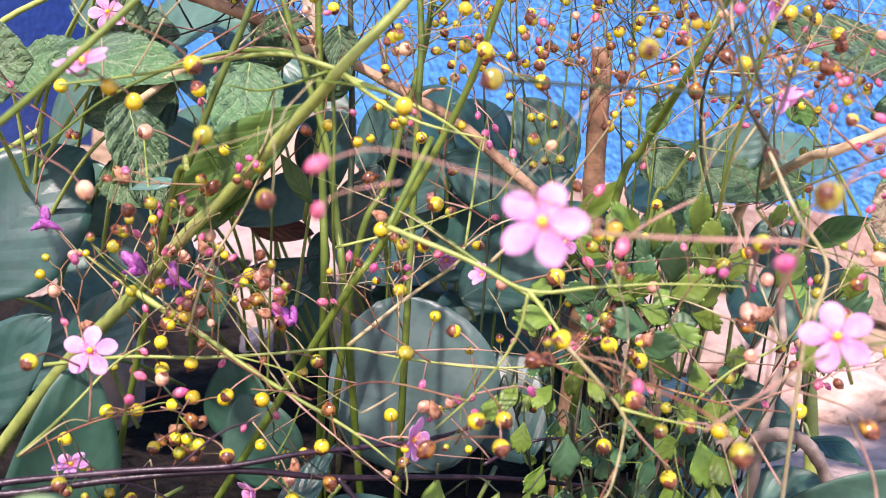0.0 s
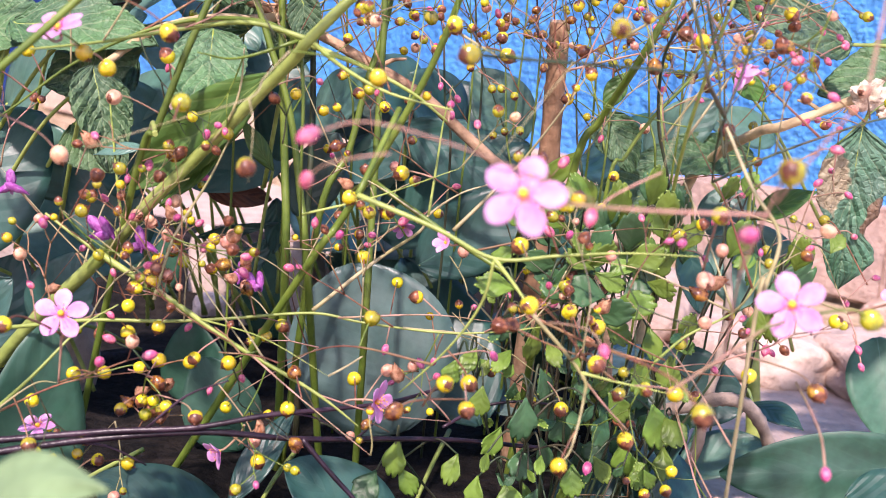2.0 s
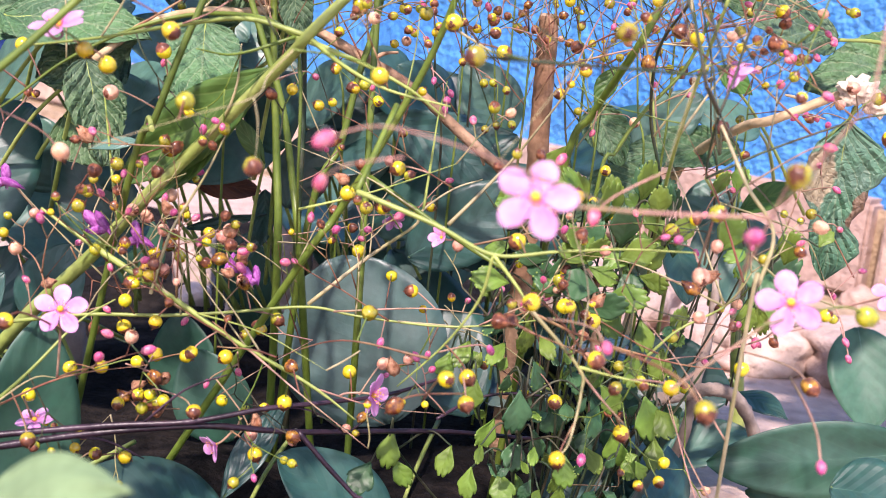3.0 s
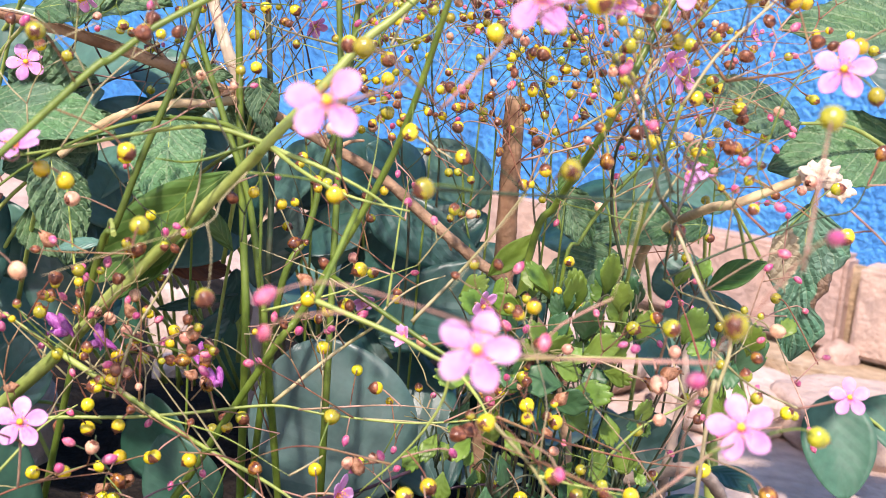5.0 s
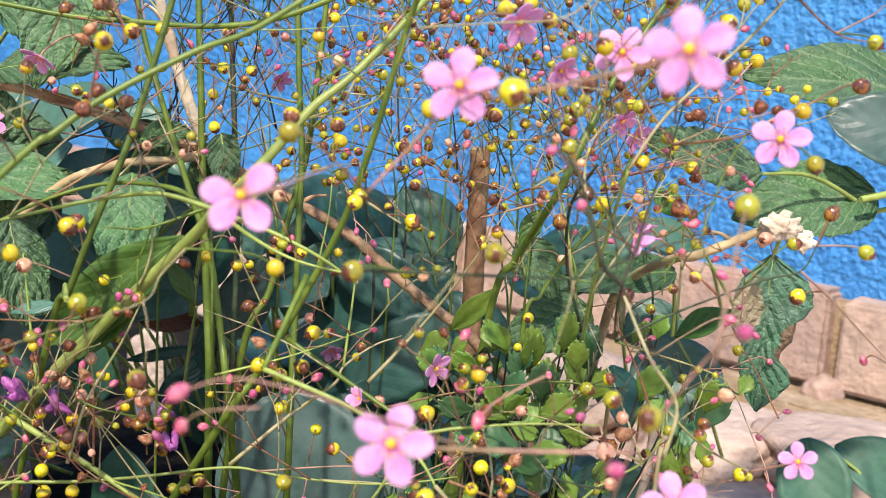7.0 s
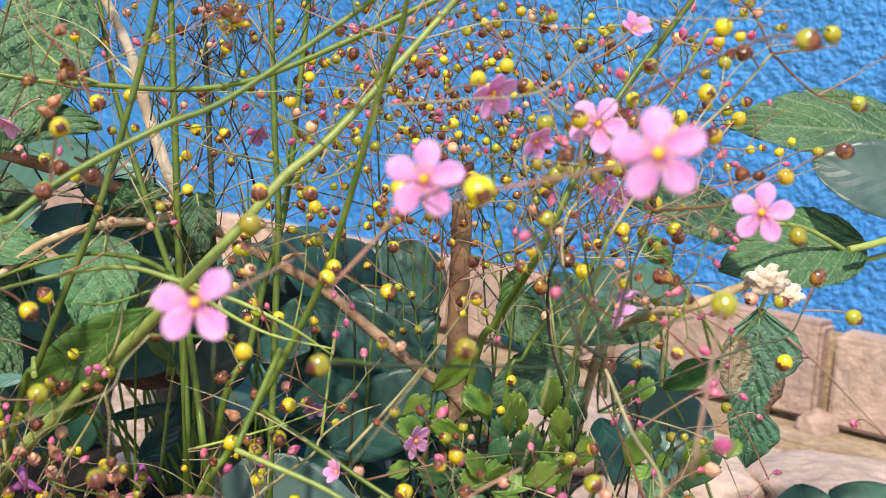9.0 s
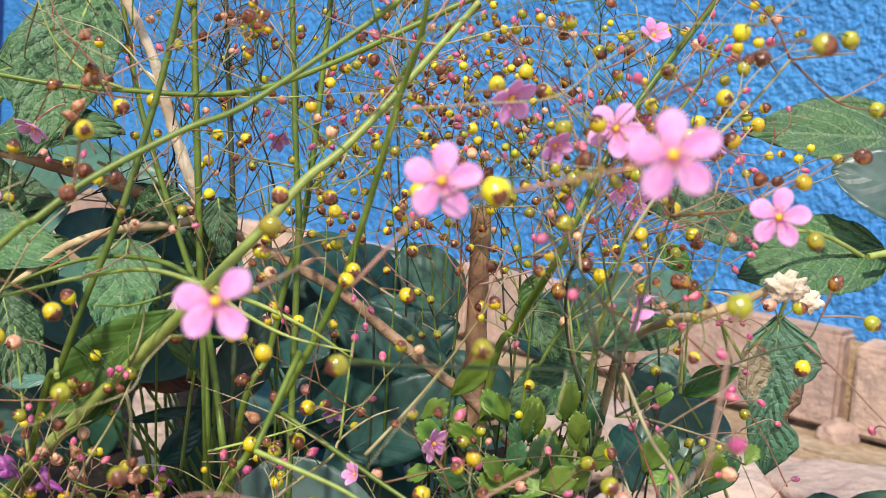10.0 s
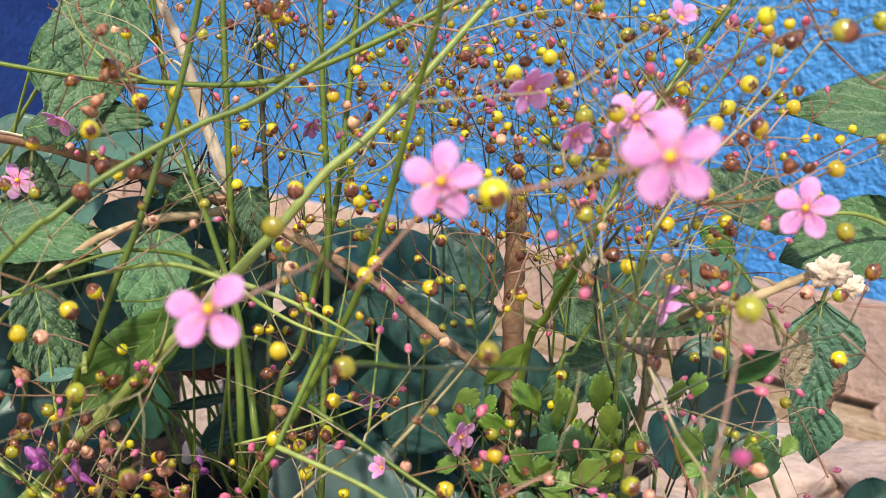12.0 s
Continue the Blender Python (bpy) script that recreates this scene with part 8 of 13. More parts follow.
fruit(plant_d, "olive", (0.1281, 0.3989, 0.1346), (0.1087, 0.4147, 0.1251), 0.004, 192, 0.000238)
fruit(plant_d, "bud", (0.1059, 0.3695, 0.1392), (0.1104, 0.3715, 0.1558), 0.0045, 193, 0.00028)
fruit(plant_d, "bud", (0.1194, 0.4060, 0.1303), (0.1438, 0.4256, 0.1320), 0.004, 194, 0.000306)
fruit(plant_d, "bud", (0.1471, 0.3156, 0.1554), (0.1468, 0.3429, 0.1529), 0.0045, 195, 0.00028)
fruit(plant_a, "bud", (-0.0119, 0.3305, 0.1663), (-0.0117, 0.3369, 0.1712), 0.0045, 196, 0.00028)
flower(plant_c, (-0.0531, 0.4802, 0.1047), (-0.0294, 0.4886, 0.1076), (0.30, -0.80, -0.50), 108, 0.0058, shut=0.5, seed=1)
flower(plant_d, (0.0775, 0.3243, 0.1863), (0.0696, 0.3293, 0.1914), (0.50, -0.30, -0.60), 72, 0.0058, shut=0.75, seed=2)
fruit(plant_c, "brown", (-0.0113, 0.4552, 0.1246), (-0.0136, 0.4280, 0.1241), 0.004, 199, 0.000238)
fruit(plant_d, "peach", (0.1163, 0.3927, 0.1752), (0.1308, 0.4104, 0.1795), 0.004, 200, 0.000238)
flower(plant_b, (0.0458, 0.1844, 0.1670), (0.0038, 0.1784, 0.1670), (-0.07, -0.89, 0.44), 77, 0.0073, shut=0, seed=5)
flower(plant_a, (-0.1145, 0.3045, 0.0835), (-0.1107, 0.2933, 0.1069), (0.19, -0.86, 0.48), 88, 0.0073, shut=0, seed=6)
flower(plant_b, (0.0381, 0.2104, 0.1267), (0.0633, 0.2227, 0.1443), (-0.25, -0.86, 0.45), 110, 0.0073, shut=0, seed=0)
flower(plant_b, (0.0171, 0.3341, 0.1337), (0.0133, 0.3312, 0.1425), (0.70, -0.60, -0.10), 111, 0.0058, shut=0.3, seed=1)
fruit(plant_b, "yellow", (0.0062, 0.2084, 0.2208), (0.0199, 0.1930, 0.2267), 0.0052, 205, 0.00028)
fruit(plant_a, "yellow", (-0.0922, 0.3326, 0.1183), (-0.0963, 0.3308, 0.1096), 0.004, 206, 0.00028)
fruit(plant_a, "yellow", (-0.0915, 0.3318, 0.1045), (-0.1015, 0.3304, 0.1071), 0.004, 207, 0.00028)
fruit(plant_a, "yellow", (-0.0984, 0.3313, 0.1102), (-0.1028, 0.3293, 0.1015), 0.004, 208, 0.00028)
fruit(plant_a, "yellow", (-0.0972, 0.3310, 0.0743), (-0.1018, 0.3233, 0.0707), 0.004, 209, 0.00028)
fruit(plant_a, "yellow", (-0.1088, 0.3220, 0.0813), (-0.0973, 0.3258, 0.0837), 0.004, 210, 0.00028)
fruit(plant_a, "yellow", (-0.0878, 0.3314, 0.1026), (-0.0930, 0.3281, 0.0961), 0.004, 211, 0.00028)
fruit(plant_a, "yellow", (-0.0738, 0.3297, 0.0950), (-0.0811, 0.3264, 0.0881), 0.004, 212, 0.00028)
fruit(plant_a, "yellow", (-0.0957, 0.3274, 0.0801), (-0.0881, 0.3236, 0.0730), 0.004, 213, 0.00028)
fruit(plant_a, "yellow", (-0.1113, 0.3131, 0.0819), (-0.1079, 0.3254, 0.0810), 0.004, 214, 0.00028)
fruit(plant_a, "yellow", (-0.1097, 0.3221, 0.0529), (-0.0979, 0.3202, 0.0550), 0.004, 215, 0.00028)
fruit(plant_a, "yellow", (-0.1166, 0.3268, 0.0474), (-0.1070, 0.3203, 0.0551), 0.004, 216, 0.00028)
fruit(plant_a, "brown", (-0.0947, 0.3315, 0.1131), (-0.0976, 0.3418, 0.1140), 0.004, 217, 0.00028)
fruit(plant_a, "brown", (-0.0933, 0.3318, 0.1136), (-0.0944, 0.3409, 0.1091), 0.004, 218, 0.00028)
fruit(plant_a, "brown", (-0.0922, 0.3326, 0.1183), (-0.0896, 0.3417, 0.1140), 0.004, 219, 0.00028)
fruit(plant_a, "brown", (-0.0922, 0.3326, 0.1183), (-0.0935, 0.3424, 0.1171), 0.004, 220, 0.00028)
fruit(plant_a, "brown", (-0.0991, 0.3326, 0.1083), (-0.1001, 0.3410, 0.1094), 0.004, 221, 0.00028)
fruit(plant_a, "brown", (-0.0957, 0.3274, 0.0801), (-0.0982, 0.3334, 0.0705), 0.004, 222, 0.00028)
fruit(plant_a, "brown", (-0.0911, 0.3251, 0.0758), (-0.0947, 0.3334, 0.0708), 0.004, 223, 0.00028)
fruit(plant_a, "brown", (-0.0911, 0.3251, 0.0758), (-0.0918, 0.3330, 0.0685), 0.004, 224, 0.00028)
fruit(plant_a, "brown", (-0.0915, 0.3298, 0.0714), (-0.0966, 0.3326, 0.0663), 0.004, 225, 0.00028)
fruit(plant_a, "brown", (-0.0685, 0.3423, 0.1044), (-0.0701, 0.3416, 0.1143), 0.004, 226, 0.00028)
fruit(plant_a, "brown", (-0.0695, 0.3419, 0.1103), (-0.0772, 0.3417, 0.1144), 0.004, 227, 0.00028)
fruit(plant_a, "bud", (-0.1336, 0.3377, 0.0901), (-0.1367, 0.3400, 0.1021), 0.0038, 228, 0.00028)
fruit(plant_a, "bud", (-0.1213, 0.3380, 0.0925), (-0.1107, 0.3384, 0.0956), 0.0038, 229, 0.00028)
fruit(plant_a, "bud", (-0.1281, 0.3379, 0.1231), (-0.1338, 0.3441, 0.1232), 0.0038, 230, 0.00028)
fruit(plant_a, "bud", (-0.1164, 0.3563, 0.1371), (-0.1112, 0.3471, 0.1401), 0.0038, 231, 0.00028)
fruit(plant_a, "bud", (-0.1011, 0.3301, 0.1050), (-0.0996, 0.3401, 0.1051), 0.0038, 232, 0.00028)
fruit(plant_a, "bud", (-0.0676, 0.3322, 0.0840), (-0.0774, 0.3342, 0.0761), 0.0038, 233, 0.00028)
fruit(plant_a, "bud", (-0.0674, 0.3279, 0.0892), (-0.0678, 0.3350, 0.0806), 0.0038, 234, 0.00028)
fruit(plant_a, "bud", (-0.0808, 0.3305, 0.0988), (-0.0861, 0.3379, 0.0944), 0.0038, 235, 0.00028)
fruit(plant_a, "bud", (-0.1147, 0.3362, 0.1154), (-0.1216, 0.3423, 0.1150), 0.0038, 236, 0.00028)
fruit(plant_a, "bud", (-0.0279, 0.3519, 0.1210), (-0.0321, 0.3438, 0.1282), 0.0038, 237, 0.00028)
fruit(plant_a, "bud", (-0.0672, 0.3327, 0.1700), (-0.0532, 0.3527, 0.1732), 0.0038, 238, 0.00028)
fruit(plant_a, "bud", (-0.0947, 0.3406, 0.1718), (-0.1008, 0.3532, 0.1727), 0.0038, 239, 0.00028)
fruit(plant_a, "peach", (-0.1082, 0.3469, 0.1244), (-0.1011, 0.3440, 0.1250), 0.004, 240, 0.00028)
fruit(plant_a, "peach", (-0.1359, 0.3394, 0.0987), (-0.1411, 0.3418, 0.1112), 0.004, 241, 0.00028)
fruit(plant_a, "peach", (-0.1117, 0.3506, 0.1210), (-0.1059, 0.3444, 0.1267), 0.004, 242, 0.00028)
fruit(plant_a, "peach", (-0.0964, 0.3377, 0.1137), (-0.0957, 0.3433, 0.1215), 0.004, 243, 0.00028)
fruit(plant_a, "peach", (-0.0747, 0.3337, 0.0783), (-0.0619, 0.3313, 0.0621), 0.004, 244, 0.00028)
fruit(plant_a, "peach", (-0.0294, 0.3290, 0.0791), (-0.0230, 0.3358, 0.0878), 0.004, 245, 0.00028)
fruit(plant_a, "peach", (-0.0741, 0.3417, 0.1128), (-0.0771, 0.3430, 0.1214), 0.004, 246, 0.00028)
fruit(plant_a, "peach", (-0.0668, 0.3451, 0.0980), (-0.0695, 0.3404, 0.1086), 0.004, 247, 0.00028)
fruit(plant_c, "yellow", (-0.0443, 0.3952, 0.1130), (-0.0367, 0.3816, 0.1128), 0.0031, 248, 0.000238)
fruit(plant_c, "yellow", (-0.0410, 0.3926, 0.1668), (-0.0509, 0.3936, 0.1739), 0.0031, 249, 0.000238)
fruit(plant_a, "yellow", (-0.0087, 0.3540, 0.0896), (-0.0123, 0.3780, 0.0960), 0.0031, 250, 0.000238)
fruit(plant_c, "yellow", (-0.0380, 0.3848, 0.1159), (-0.0130, 0.3848, 0.1308), 0.0031, 251, 0.000238)
fruit(plant_d, "yellow", (0.0140, 0.3884, 0.0810), (0.0108, 0.3745, 0.0791), 0.0031, 252, 0.000238)
fruit(plant_a, "yellow", (0.0117, 0.3571, 0.1081), (0.0192, 0.3813, 0.1148), 0.0031, 253, 0.000238)
fruit(plant_d, "yellow", (0.0117, 0.3784, 0.0797), (0.0259, 0.3727, 0.0711), 0.0031, 254, 0.000238)
fruit(plant_d, "yellow", (0.0456, 0.3925, 0.1427), (0.0427, 0.3856, 0.1386), 0.0031, 255, 0.000238)
fruit(plant_d, "yellow", (0.0441, 0.3926, 0.1341), (0.0507, 0.3845, 0.1336), 0.0031, 256, 0.000238)
fruit(plant_c, "brown", (-0.0298, 0.3977, 0.1934), (-0.0435, 0.3976, 0.1952), 0.0031, 257, 0.000238)
fruit(plant_c, "brown", (-0.0360, 0.3977, 0.1942), (-0.0463, 0.3972, 0.1930), 0.0031, 258, 0.000238)
fruit(plant_c, "brown", (-0.0191, 0.4025, 0.1968), (-0.0272, 0.3965, 0.1902), 0.0031, 259, 0.000238)
fruit(plant_c, "brown", (-0.0250, 0.3981, 0.1920), (-0.0199, 0.3956, 0.1861), 0.0031, 260, 0.000238)
fruit(plant_c, "brown", (-0.0250, 0.3981, 0.1920), (-0.0330, 0.3974, 0.1944), 0.0031, 261, 0.000238)
fruit(plant_c, "brown", (-0.0191, 0.4145, 0.1953), (-0.0192, 0.3978, 0.1974), 0.0031, 262, 0.000238)
fruit(plant_d, "brown", (0.0180, 0.4012, 0.1925), (0.0258, 0.3978, 0.2006), 0.0031, 263, 0.000238)
fruit(plant_d, "brown", (0.0689, 0.4012, 0.2048), (0.0687, 0.3963, 0.1954), 0.0031, 264, 0.000238)
fruit(plant_d, "brown", (0.0689, 0.4012, 0.2048), (0.0725, 0.3965, 0.1968), 0.0031, 265, 0.000238)
fruit(plant_d, "brown", (0.0450, 0.3847, 0.1813), (0.0468, 0.3952, 0.1883), 0.0031, 266, 0.000238)
fruit(plant_d, "brown", (0.0458, 0.3894, 0.1844), (0.0506, 0.3953, 0.1893), 0.0031, 267, 0.000238)
fruit(plant_d, "brown", (0.0218, 0.4124, 0.1866), (0.0166, 0.3968, 0.1948), 0.0031, 268, 0.000238)
fruit(plant_c, "olive", (-0.0314, 0.4150, 0.1989), (-0.0246, 0.4183, 0.1979), 0.0031, 269, 0.000238)
fruit(plant_c, "olive", (0.0064, 0.4117, 0.1739), (0.0075, 0.4104, 0.1593), 0.0031, 270, 0.000238)
fruit(plant_c, "olive", (-0.0085, 0.4187, 0.1842), (0.0014, 0.4133, 0.1739), 0.0031, 271, 0.000238)
fruit(plant_c, "olive", (-0.0041, 0.4163, 0.1796), (0.0048, 0.4134, 0.1743), 0.0031, 272, 0.000238)
fruit(plant_c, "olive", (0.0069, 0.4111, 0.1673), (0.0035, 0.4101, 0.1575), 0.0031, 273, 0.000238)
fruit(plant_d, "olive", (0.1038, 0.4157, 0.2097), (0.0952, 0.4190, 0.2092), 0.0031, 274, 0.000238)
fruit(plant_d, "olive", (0.1014, 0.4109, 0.2098), (0.1055, 0.4190, 0.2096), 0.0031, 275, 0.000238)
fruit(plant_d, "olive", (0.0426, 0.4025, 0.1653), (0.0366, 0.4116, 0.1674), 0.0031, 276, 0.000238)
fruit(plant_d, "bud", (0.0994, 0.3695, 0.1986), (0.1085, 0.3754, 0.1953), 0.0038, 277, 0.00028)
fruit(plant_d, "bud", (0.1049, 0.3730, 0.1966), (0.1136, 0.3763, 0.2004), 0.0038, 278, 0.00028)
fruit(plant_d, "bud", (0.0826, 0.3638, 0.1488), (0.0829, 0.3679, 0.1549), 0.0038, 279, 0.00028)
fruit(plant_d, "bud", (0.0786, 0.3592, 0.1476), (0.0853, 0.3668, 0.1497), 0.0038, 280, 0.00028)
fruit(plant_d, "bud", (0.1172, 0.3785, 0.1565), (0.1145, 0.3712, 0.1739), 0.0038, 281, 0.00028)
fruit(plant_d, "bud", (0.1091, 0.3709, 0.1511), (0.1195, 0.3671, 0.1533), 0.0038, 282, 0.00028)
fruit(plant_d, "bud", (0.0625, 0.3694, 0.1294), (0.0754, 0.3628, 0.1284), 0.0038, 283, 0.00028)
fruit(plant_d, "bud", (0.0777, 0.3531, 0.0939), (0.0895, 0.3592, 0.1106), 0.0038, 284, 0.00028)
fruit(plant_d, "bud", (0.0862, 0.3575, 0.1060), (0.0980, 0.3573, 0.1014), 0.0038, 285, 0.00028)
fruit(plant_d, "bud", (0.1260, 0.3601, 0.1089), (0.1291, 0.3565, 0.0992), 0.0038, 286, 0.00028)
fruit(plant_d, "bud", (0.1219, 0.3666, 0.1199), (0.1276, 0.3576, 0.1045), 0.0038, 287, 0.00028)
fruit(plant_d, "bud", (0.0665, 0.3457, 0.0955), (0.0820, 0.3560, 0.0933), 0.0038, 288, 0.00028)
fruit(plant_a, "bud", (-0.0069, 0.3496, 0.0978), (-0.0093, 0.3558, 0.0864), 0.0038, 289, 0.00028)
fruit(plant_a, "bud", (0.0003, 0.3494, 0.1034), (0.0021, 0.3592, 0.1051), 0.0038, 290, 0.00028)
fruit(plant_a, "bud", (0.0086, 0.3496, 0.1033), (0.0129, 0.3600, 0.1099), 0.0038, 291, 0.00028)
fruit(plant_a, "bud", (0.0367, 0.3572, 0.1101), (0.0279, 0.3596, 0.1087), 0.0038, 292, 0.00028)
fruit(plant_c, "yellow", (-0.0134, 0.4103, 0.2260), (-0.0216, 0.4089, 0.2262), 0.0031, 293, 0.000238)
fruit(plant_c, "yellow", (-0.0206, 0.4132, 0.2184), (-0.0111, 0.4079, 0.2212), 0.0031, 294, 0.000238)
fruit(plant_d, "yellow", (0.0008, 0.4093, 0.2101), (-0.0045, 0.4050, 0.2039), 0.0031, 295, 0.000238)
fruit(plant_d, "yellow", (0.0082, 0.4180, 0.2100), (-0.0020, 0.4059, 0.2101), 0.0031, 296, 0.000238)
fruit(plant_c, "yellow", (-0.0247, 0.4140, 0.2167), (-0.0306, 0.4090, 0.2254), 0.0031, 297, 0.000238)
fruit(plant_c, "yellow", (-0.0127, 0.4121, 0.2217), (-0.0138, 0.4092, 0.2289), 0.0031, 298, 0.000238)
fruit(plant_c, "yellow", (-0.0048, 0.4110, 0.2249), (0.0042, 0.4090, 0.2306), 0.0031, 299, 0.000238)
fruit(plant_c, "yellow", (-0.0009, 0.4105, 0.2265), (0.0075, 0.4084, 0.2269), 0.0031, 300, 0.000238)
fruit(plant_c, "yellow", (0.0070, 0.4094, 0.2297), (0.0223, 0.4086, 0.2303), 0.0031, 301, 0.000238)
fruit(plant_c, "brown", (-0.0528, 0.4108, 0.2179), (-0.0581, 0.4180, 0.2150), 0.0031, 302, 0.000238)
fruit(plant_c, "brown", (-0.0373, 0.4163, 0.2114), (-0.0440, 0.4183, 0.2183), 0.0031, 303, 0.000238)
fruit(plant_c, "brown", (-0.0560, 0.4152, 0.2162), (-0.0630, 0.4194, 0.2227), 0.0031, 304, 0.000238)
fruit(plant_c, "brown", (-0.0405, 0.4159, 0.2015), (-0.0321, 0.4153, 0.2011), 0.0031, 305, 0.000238)
fruit(plant_c, "brown", (-0.0355, 0.4155, 0.2013), (-0.0287, 0.4146, 0.1973), 0.0031, 306, 0.000238)
fruit(plant_c, "brown", (-0.0268, 0.4178, 0.1993), (-0.0196, 0.4149, 0.2002), 0.0031, 307, 0.000238)
fruit(plant_c, "brown", (-0.0225, 0.4160, 0.1998), (-0.0168, 0.4135, 0.1923), 0.0031, 308, 0.000238)
fruit(plant_d, "brown", (0.0152, 0.4177, 0.1921), (0.0074, 0.4140, 0.1986), 0.0031, 309, 0.000238)
fruit(plant_d, "brown", (0.0105, 0.4155, 0.1960), (0.0142, 0.4146, 0.2033), 0.0031, 310, 0.000238)
fruit(plant_d, "brown", (0.0258, 0.4140, 0.1914), (0.0191, 0.4114, 0.1833), 0.0031, 311, 0.000238)
fruit(plant_d, "brown", (0.0346, 0.4177, 0.1905), (0.0224, 0.4126, 0.1918), 0.0031, 312, 0.000238)
fruit(plant_d, "brown", (0.0517, 0.4164, 0.2112), (0.0502, 0.4140, 0.2045), 0.0031, 313, 0.000238)
fruit(plant_d, "brown", (0.0651, 0.4170, 0.1894), (0.0610, 0.4130, 0.1994), 0.0031, 314, 0.000238)
fruit(plant_d, "brown", (0.0626, 0.4111, 0.1857), (0.0725, 0.4107, 0.1862), 0.0031, 315, 0.000238)
fruit(plant_d, "brown", (0.0489, 0.4258, 0.2402), (0.0517, 0.4186, 0.2332), 0.0031, 316, 0.000238)
fruit(plant_d, "brown", (0.0742, 0.4224, 0.2266), (0.0701, 0.4184, 0.2349), 0.0031, 317, 0.000238)
fruit(plant_c, "olive", (-0.0405, 0.4159, 0.2015), (-0.0487, 0.4157, 0.2016), 0.0031, 318, 0.000238)
fruit(plant_c, "olive", (-0.0415, 0.4171, 0.2096), (-0.0325, 0.4159, 0.2051), 0.0031, 319, 0.000238)
fruit(plant_d, "olive", (0.0055, 0.4202, 0.2024), (0.0100, 0.4166, 0.2151), 0.0031, 320, 0.000238)
fruit(plant_d, "olive", (0.0087, 0.4176, 0.2116), (0.0204, 0.4162, 0.2140), 0.0031, 321, 0.000238)
fruit(plant_d, "olive", (0.0486, 0.4210, 0.2232), (0.0402, 0.4173, 0.2240), 0.0031, 322, 0.000238)
fruit(plant_d, "olive", (0.0535, 0.4154, 0.2222), (0.0469, 0.4163, 0.2185), 0.0031, 323, 0.000238)
fruit(plant_d, "olive", (0.0514, 0.4190, 0.2148), (0.0519, 0.4147, 0.2088), 0.0031, 324, 0.000238)
fruit(plant_d, "olive", (0.0866, 0.4042, 0.2042), (0.0789, 0.4138, 0.2072), 0.0031, 325, 0.000238)
fruit(plant_d, "olive", (0.0456, 0.4102, 0.1850), (0.0354, 0.4112, 0.1848), 0.0031, 326, 0.000238)
fruit(plant_d, "olive", (0.0510, 0.4067, 0.1784), (0.0435, 0.4115, 0.1876), 0.0031, 327, 0.000238)
fruit(plant_c, "olive", (0.0072, 0.4108, 0.1634), (0.0129, 0.4078, 0.1603), 0.0031, 328, 0.000238)
fruit(plant_c, "olive", (0.0013, 0.4145, 0.1764), (0.0097, 0.4098, 0.1723), 0.0031, 329, 0.000238)
fruit(plant_c, "bud", (-0.0219, 0.3966, 0.1885), (-0.0166, 0.3904, 0.1740), 0.0038, 330, 0.000238)
fruit(plant_c, "bud", (-0.0134, 0.3912, 0.1734), (-0.0118, 0.3888, 0.1647), 0.0038, 331, 0.000238)
fruit(plant_c, "bud", (-0.0200, 0.3848, 0.1266), (-0.0077, 0.3849, 0.1408), 0.0038, 332, 0.000238)
fruit(plant_c, "bud", (-0.0409, 0.3891, 0.1129), (-0.0361, 0.3819, 0.1178), 0.0038, 333, 0.000238)
fruit(plant_d, "bud", (0.0599, 0.3990, 0.2324), (0.0491, 0.3979, 0.2305), 0.0038, 334, 0.000238)
fruit(plant_d, "bud", (0.0474, 0.4016, 0.2327), (0.0411, 0.3983, 0.2317), 0.0038, 335, 0.000238)
fruit(plant_c, "bud", (0.0180, 0.4088, 0.2301), (0.0179, 0.3982, 0.2277), 0.0038, 336, 0.000238)
fruit(plant_d, "bud", (0.0925, 0.3975, 0.2057), (0.0883, 0.3940, 0.2108), 0.0038, 337, 0.000238)
fruit(plant_d, "bud", (0.1048, 0.3964, 0.2104), (0.1104, 0.3926, 0.2051), 0.0038, 338, 0.000238)
fruit(plant_d, "bud", (0.1082, 0.3941, 0.2072), (0.1164, 0.3922, 0.2037), 0.0038, 339, 0.000238)
fruit(plant_d, "bud", (0.1082, 0.3941, 0.2072), (0.1186, 0.3919, 0.2019), 0.0038, 340, 0.000238)
fruit(plant_d, "bud", (0.0643, 0.3951, 0.1749), (0.0715, 0.3892, 0.1782), 0.0038, 341, 0.000238)
fruit(plant_d, "bud", (0.0752, 0.3990, 0.2001), (0.0677, 0.3926, 0.1992), 0.0038, 342, 0.000238)
fruit(plant_d, "bud", (0.0825, 0.3707, 0.1447), (0.0833, 0.3838, 0.1463), 0.0038, 343, 0.000238)
fruit(plant_d, "bud", (0.0831, 0.3801, 0.1458), (0.0811, 0.3826, 0.1383), 0.0038, 344, 0.000238)
fruit(plant_d, "bud", (0.1154, 0.3686, 0.1524), (0.1185, 0.3851, 0.1592), 0.0038, 345, 0.000238)
fruit(plant_d, "bud", (0.1265, 0.3748, 0.1167), (0.1373, 0.3793, 0.1250), 0.0038, 346, 0.000238)
fruit(plant_d, "bud", (0.1219, 0.3666, 0.1199), (0.1283, 0.3780, 0.1154), 0.0038, 347, 0.000238)
fruit(plant_c, "yellow", (-0.0191, 0.4145, 0.1953), (-0.0180, 0.4199, 0.1900), 0.0031, 348, 0.000238)
fruit(plant_c, "yellow", (-0.0122, 0.4192, 0.1937), (-0.0071, 0.4185, 0.1805), 0.0031, 349, 0.000238)
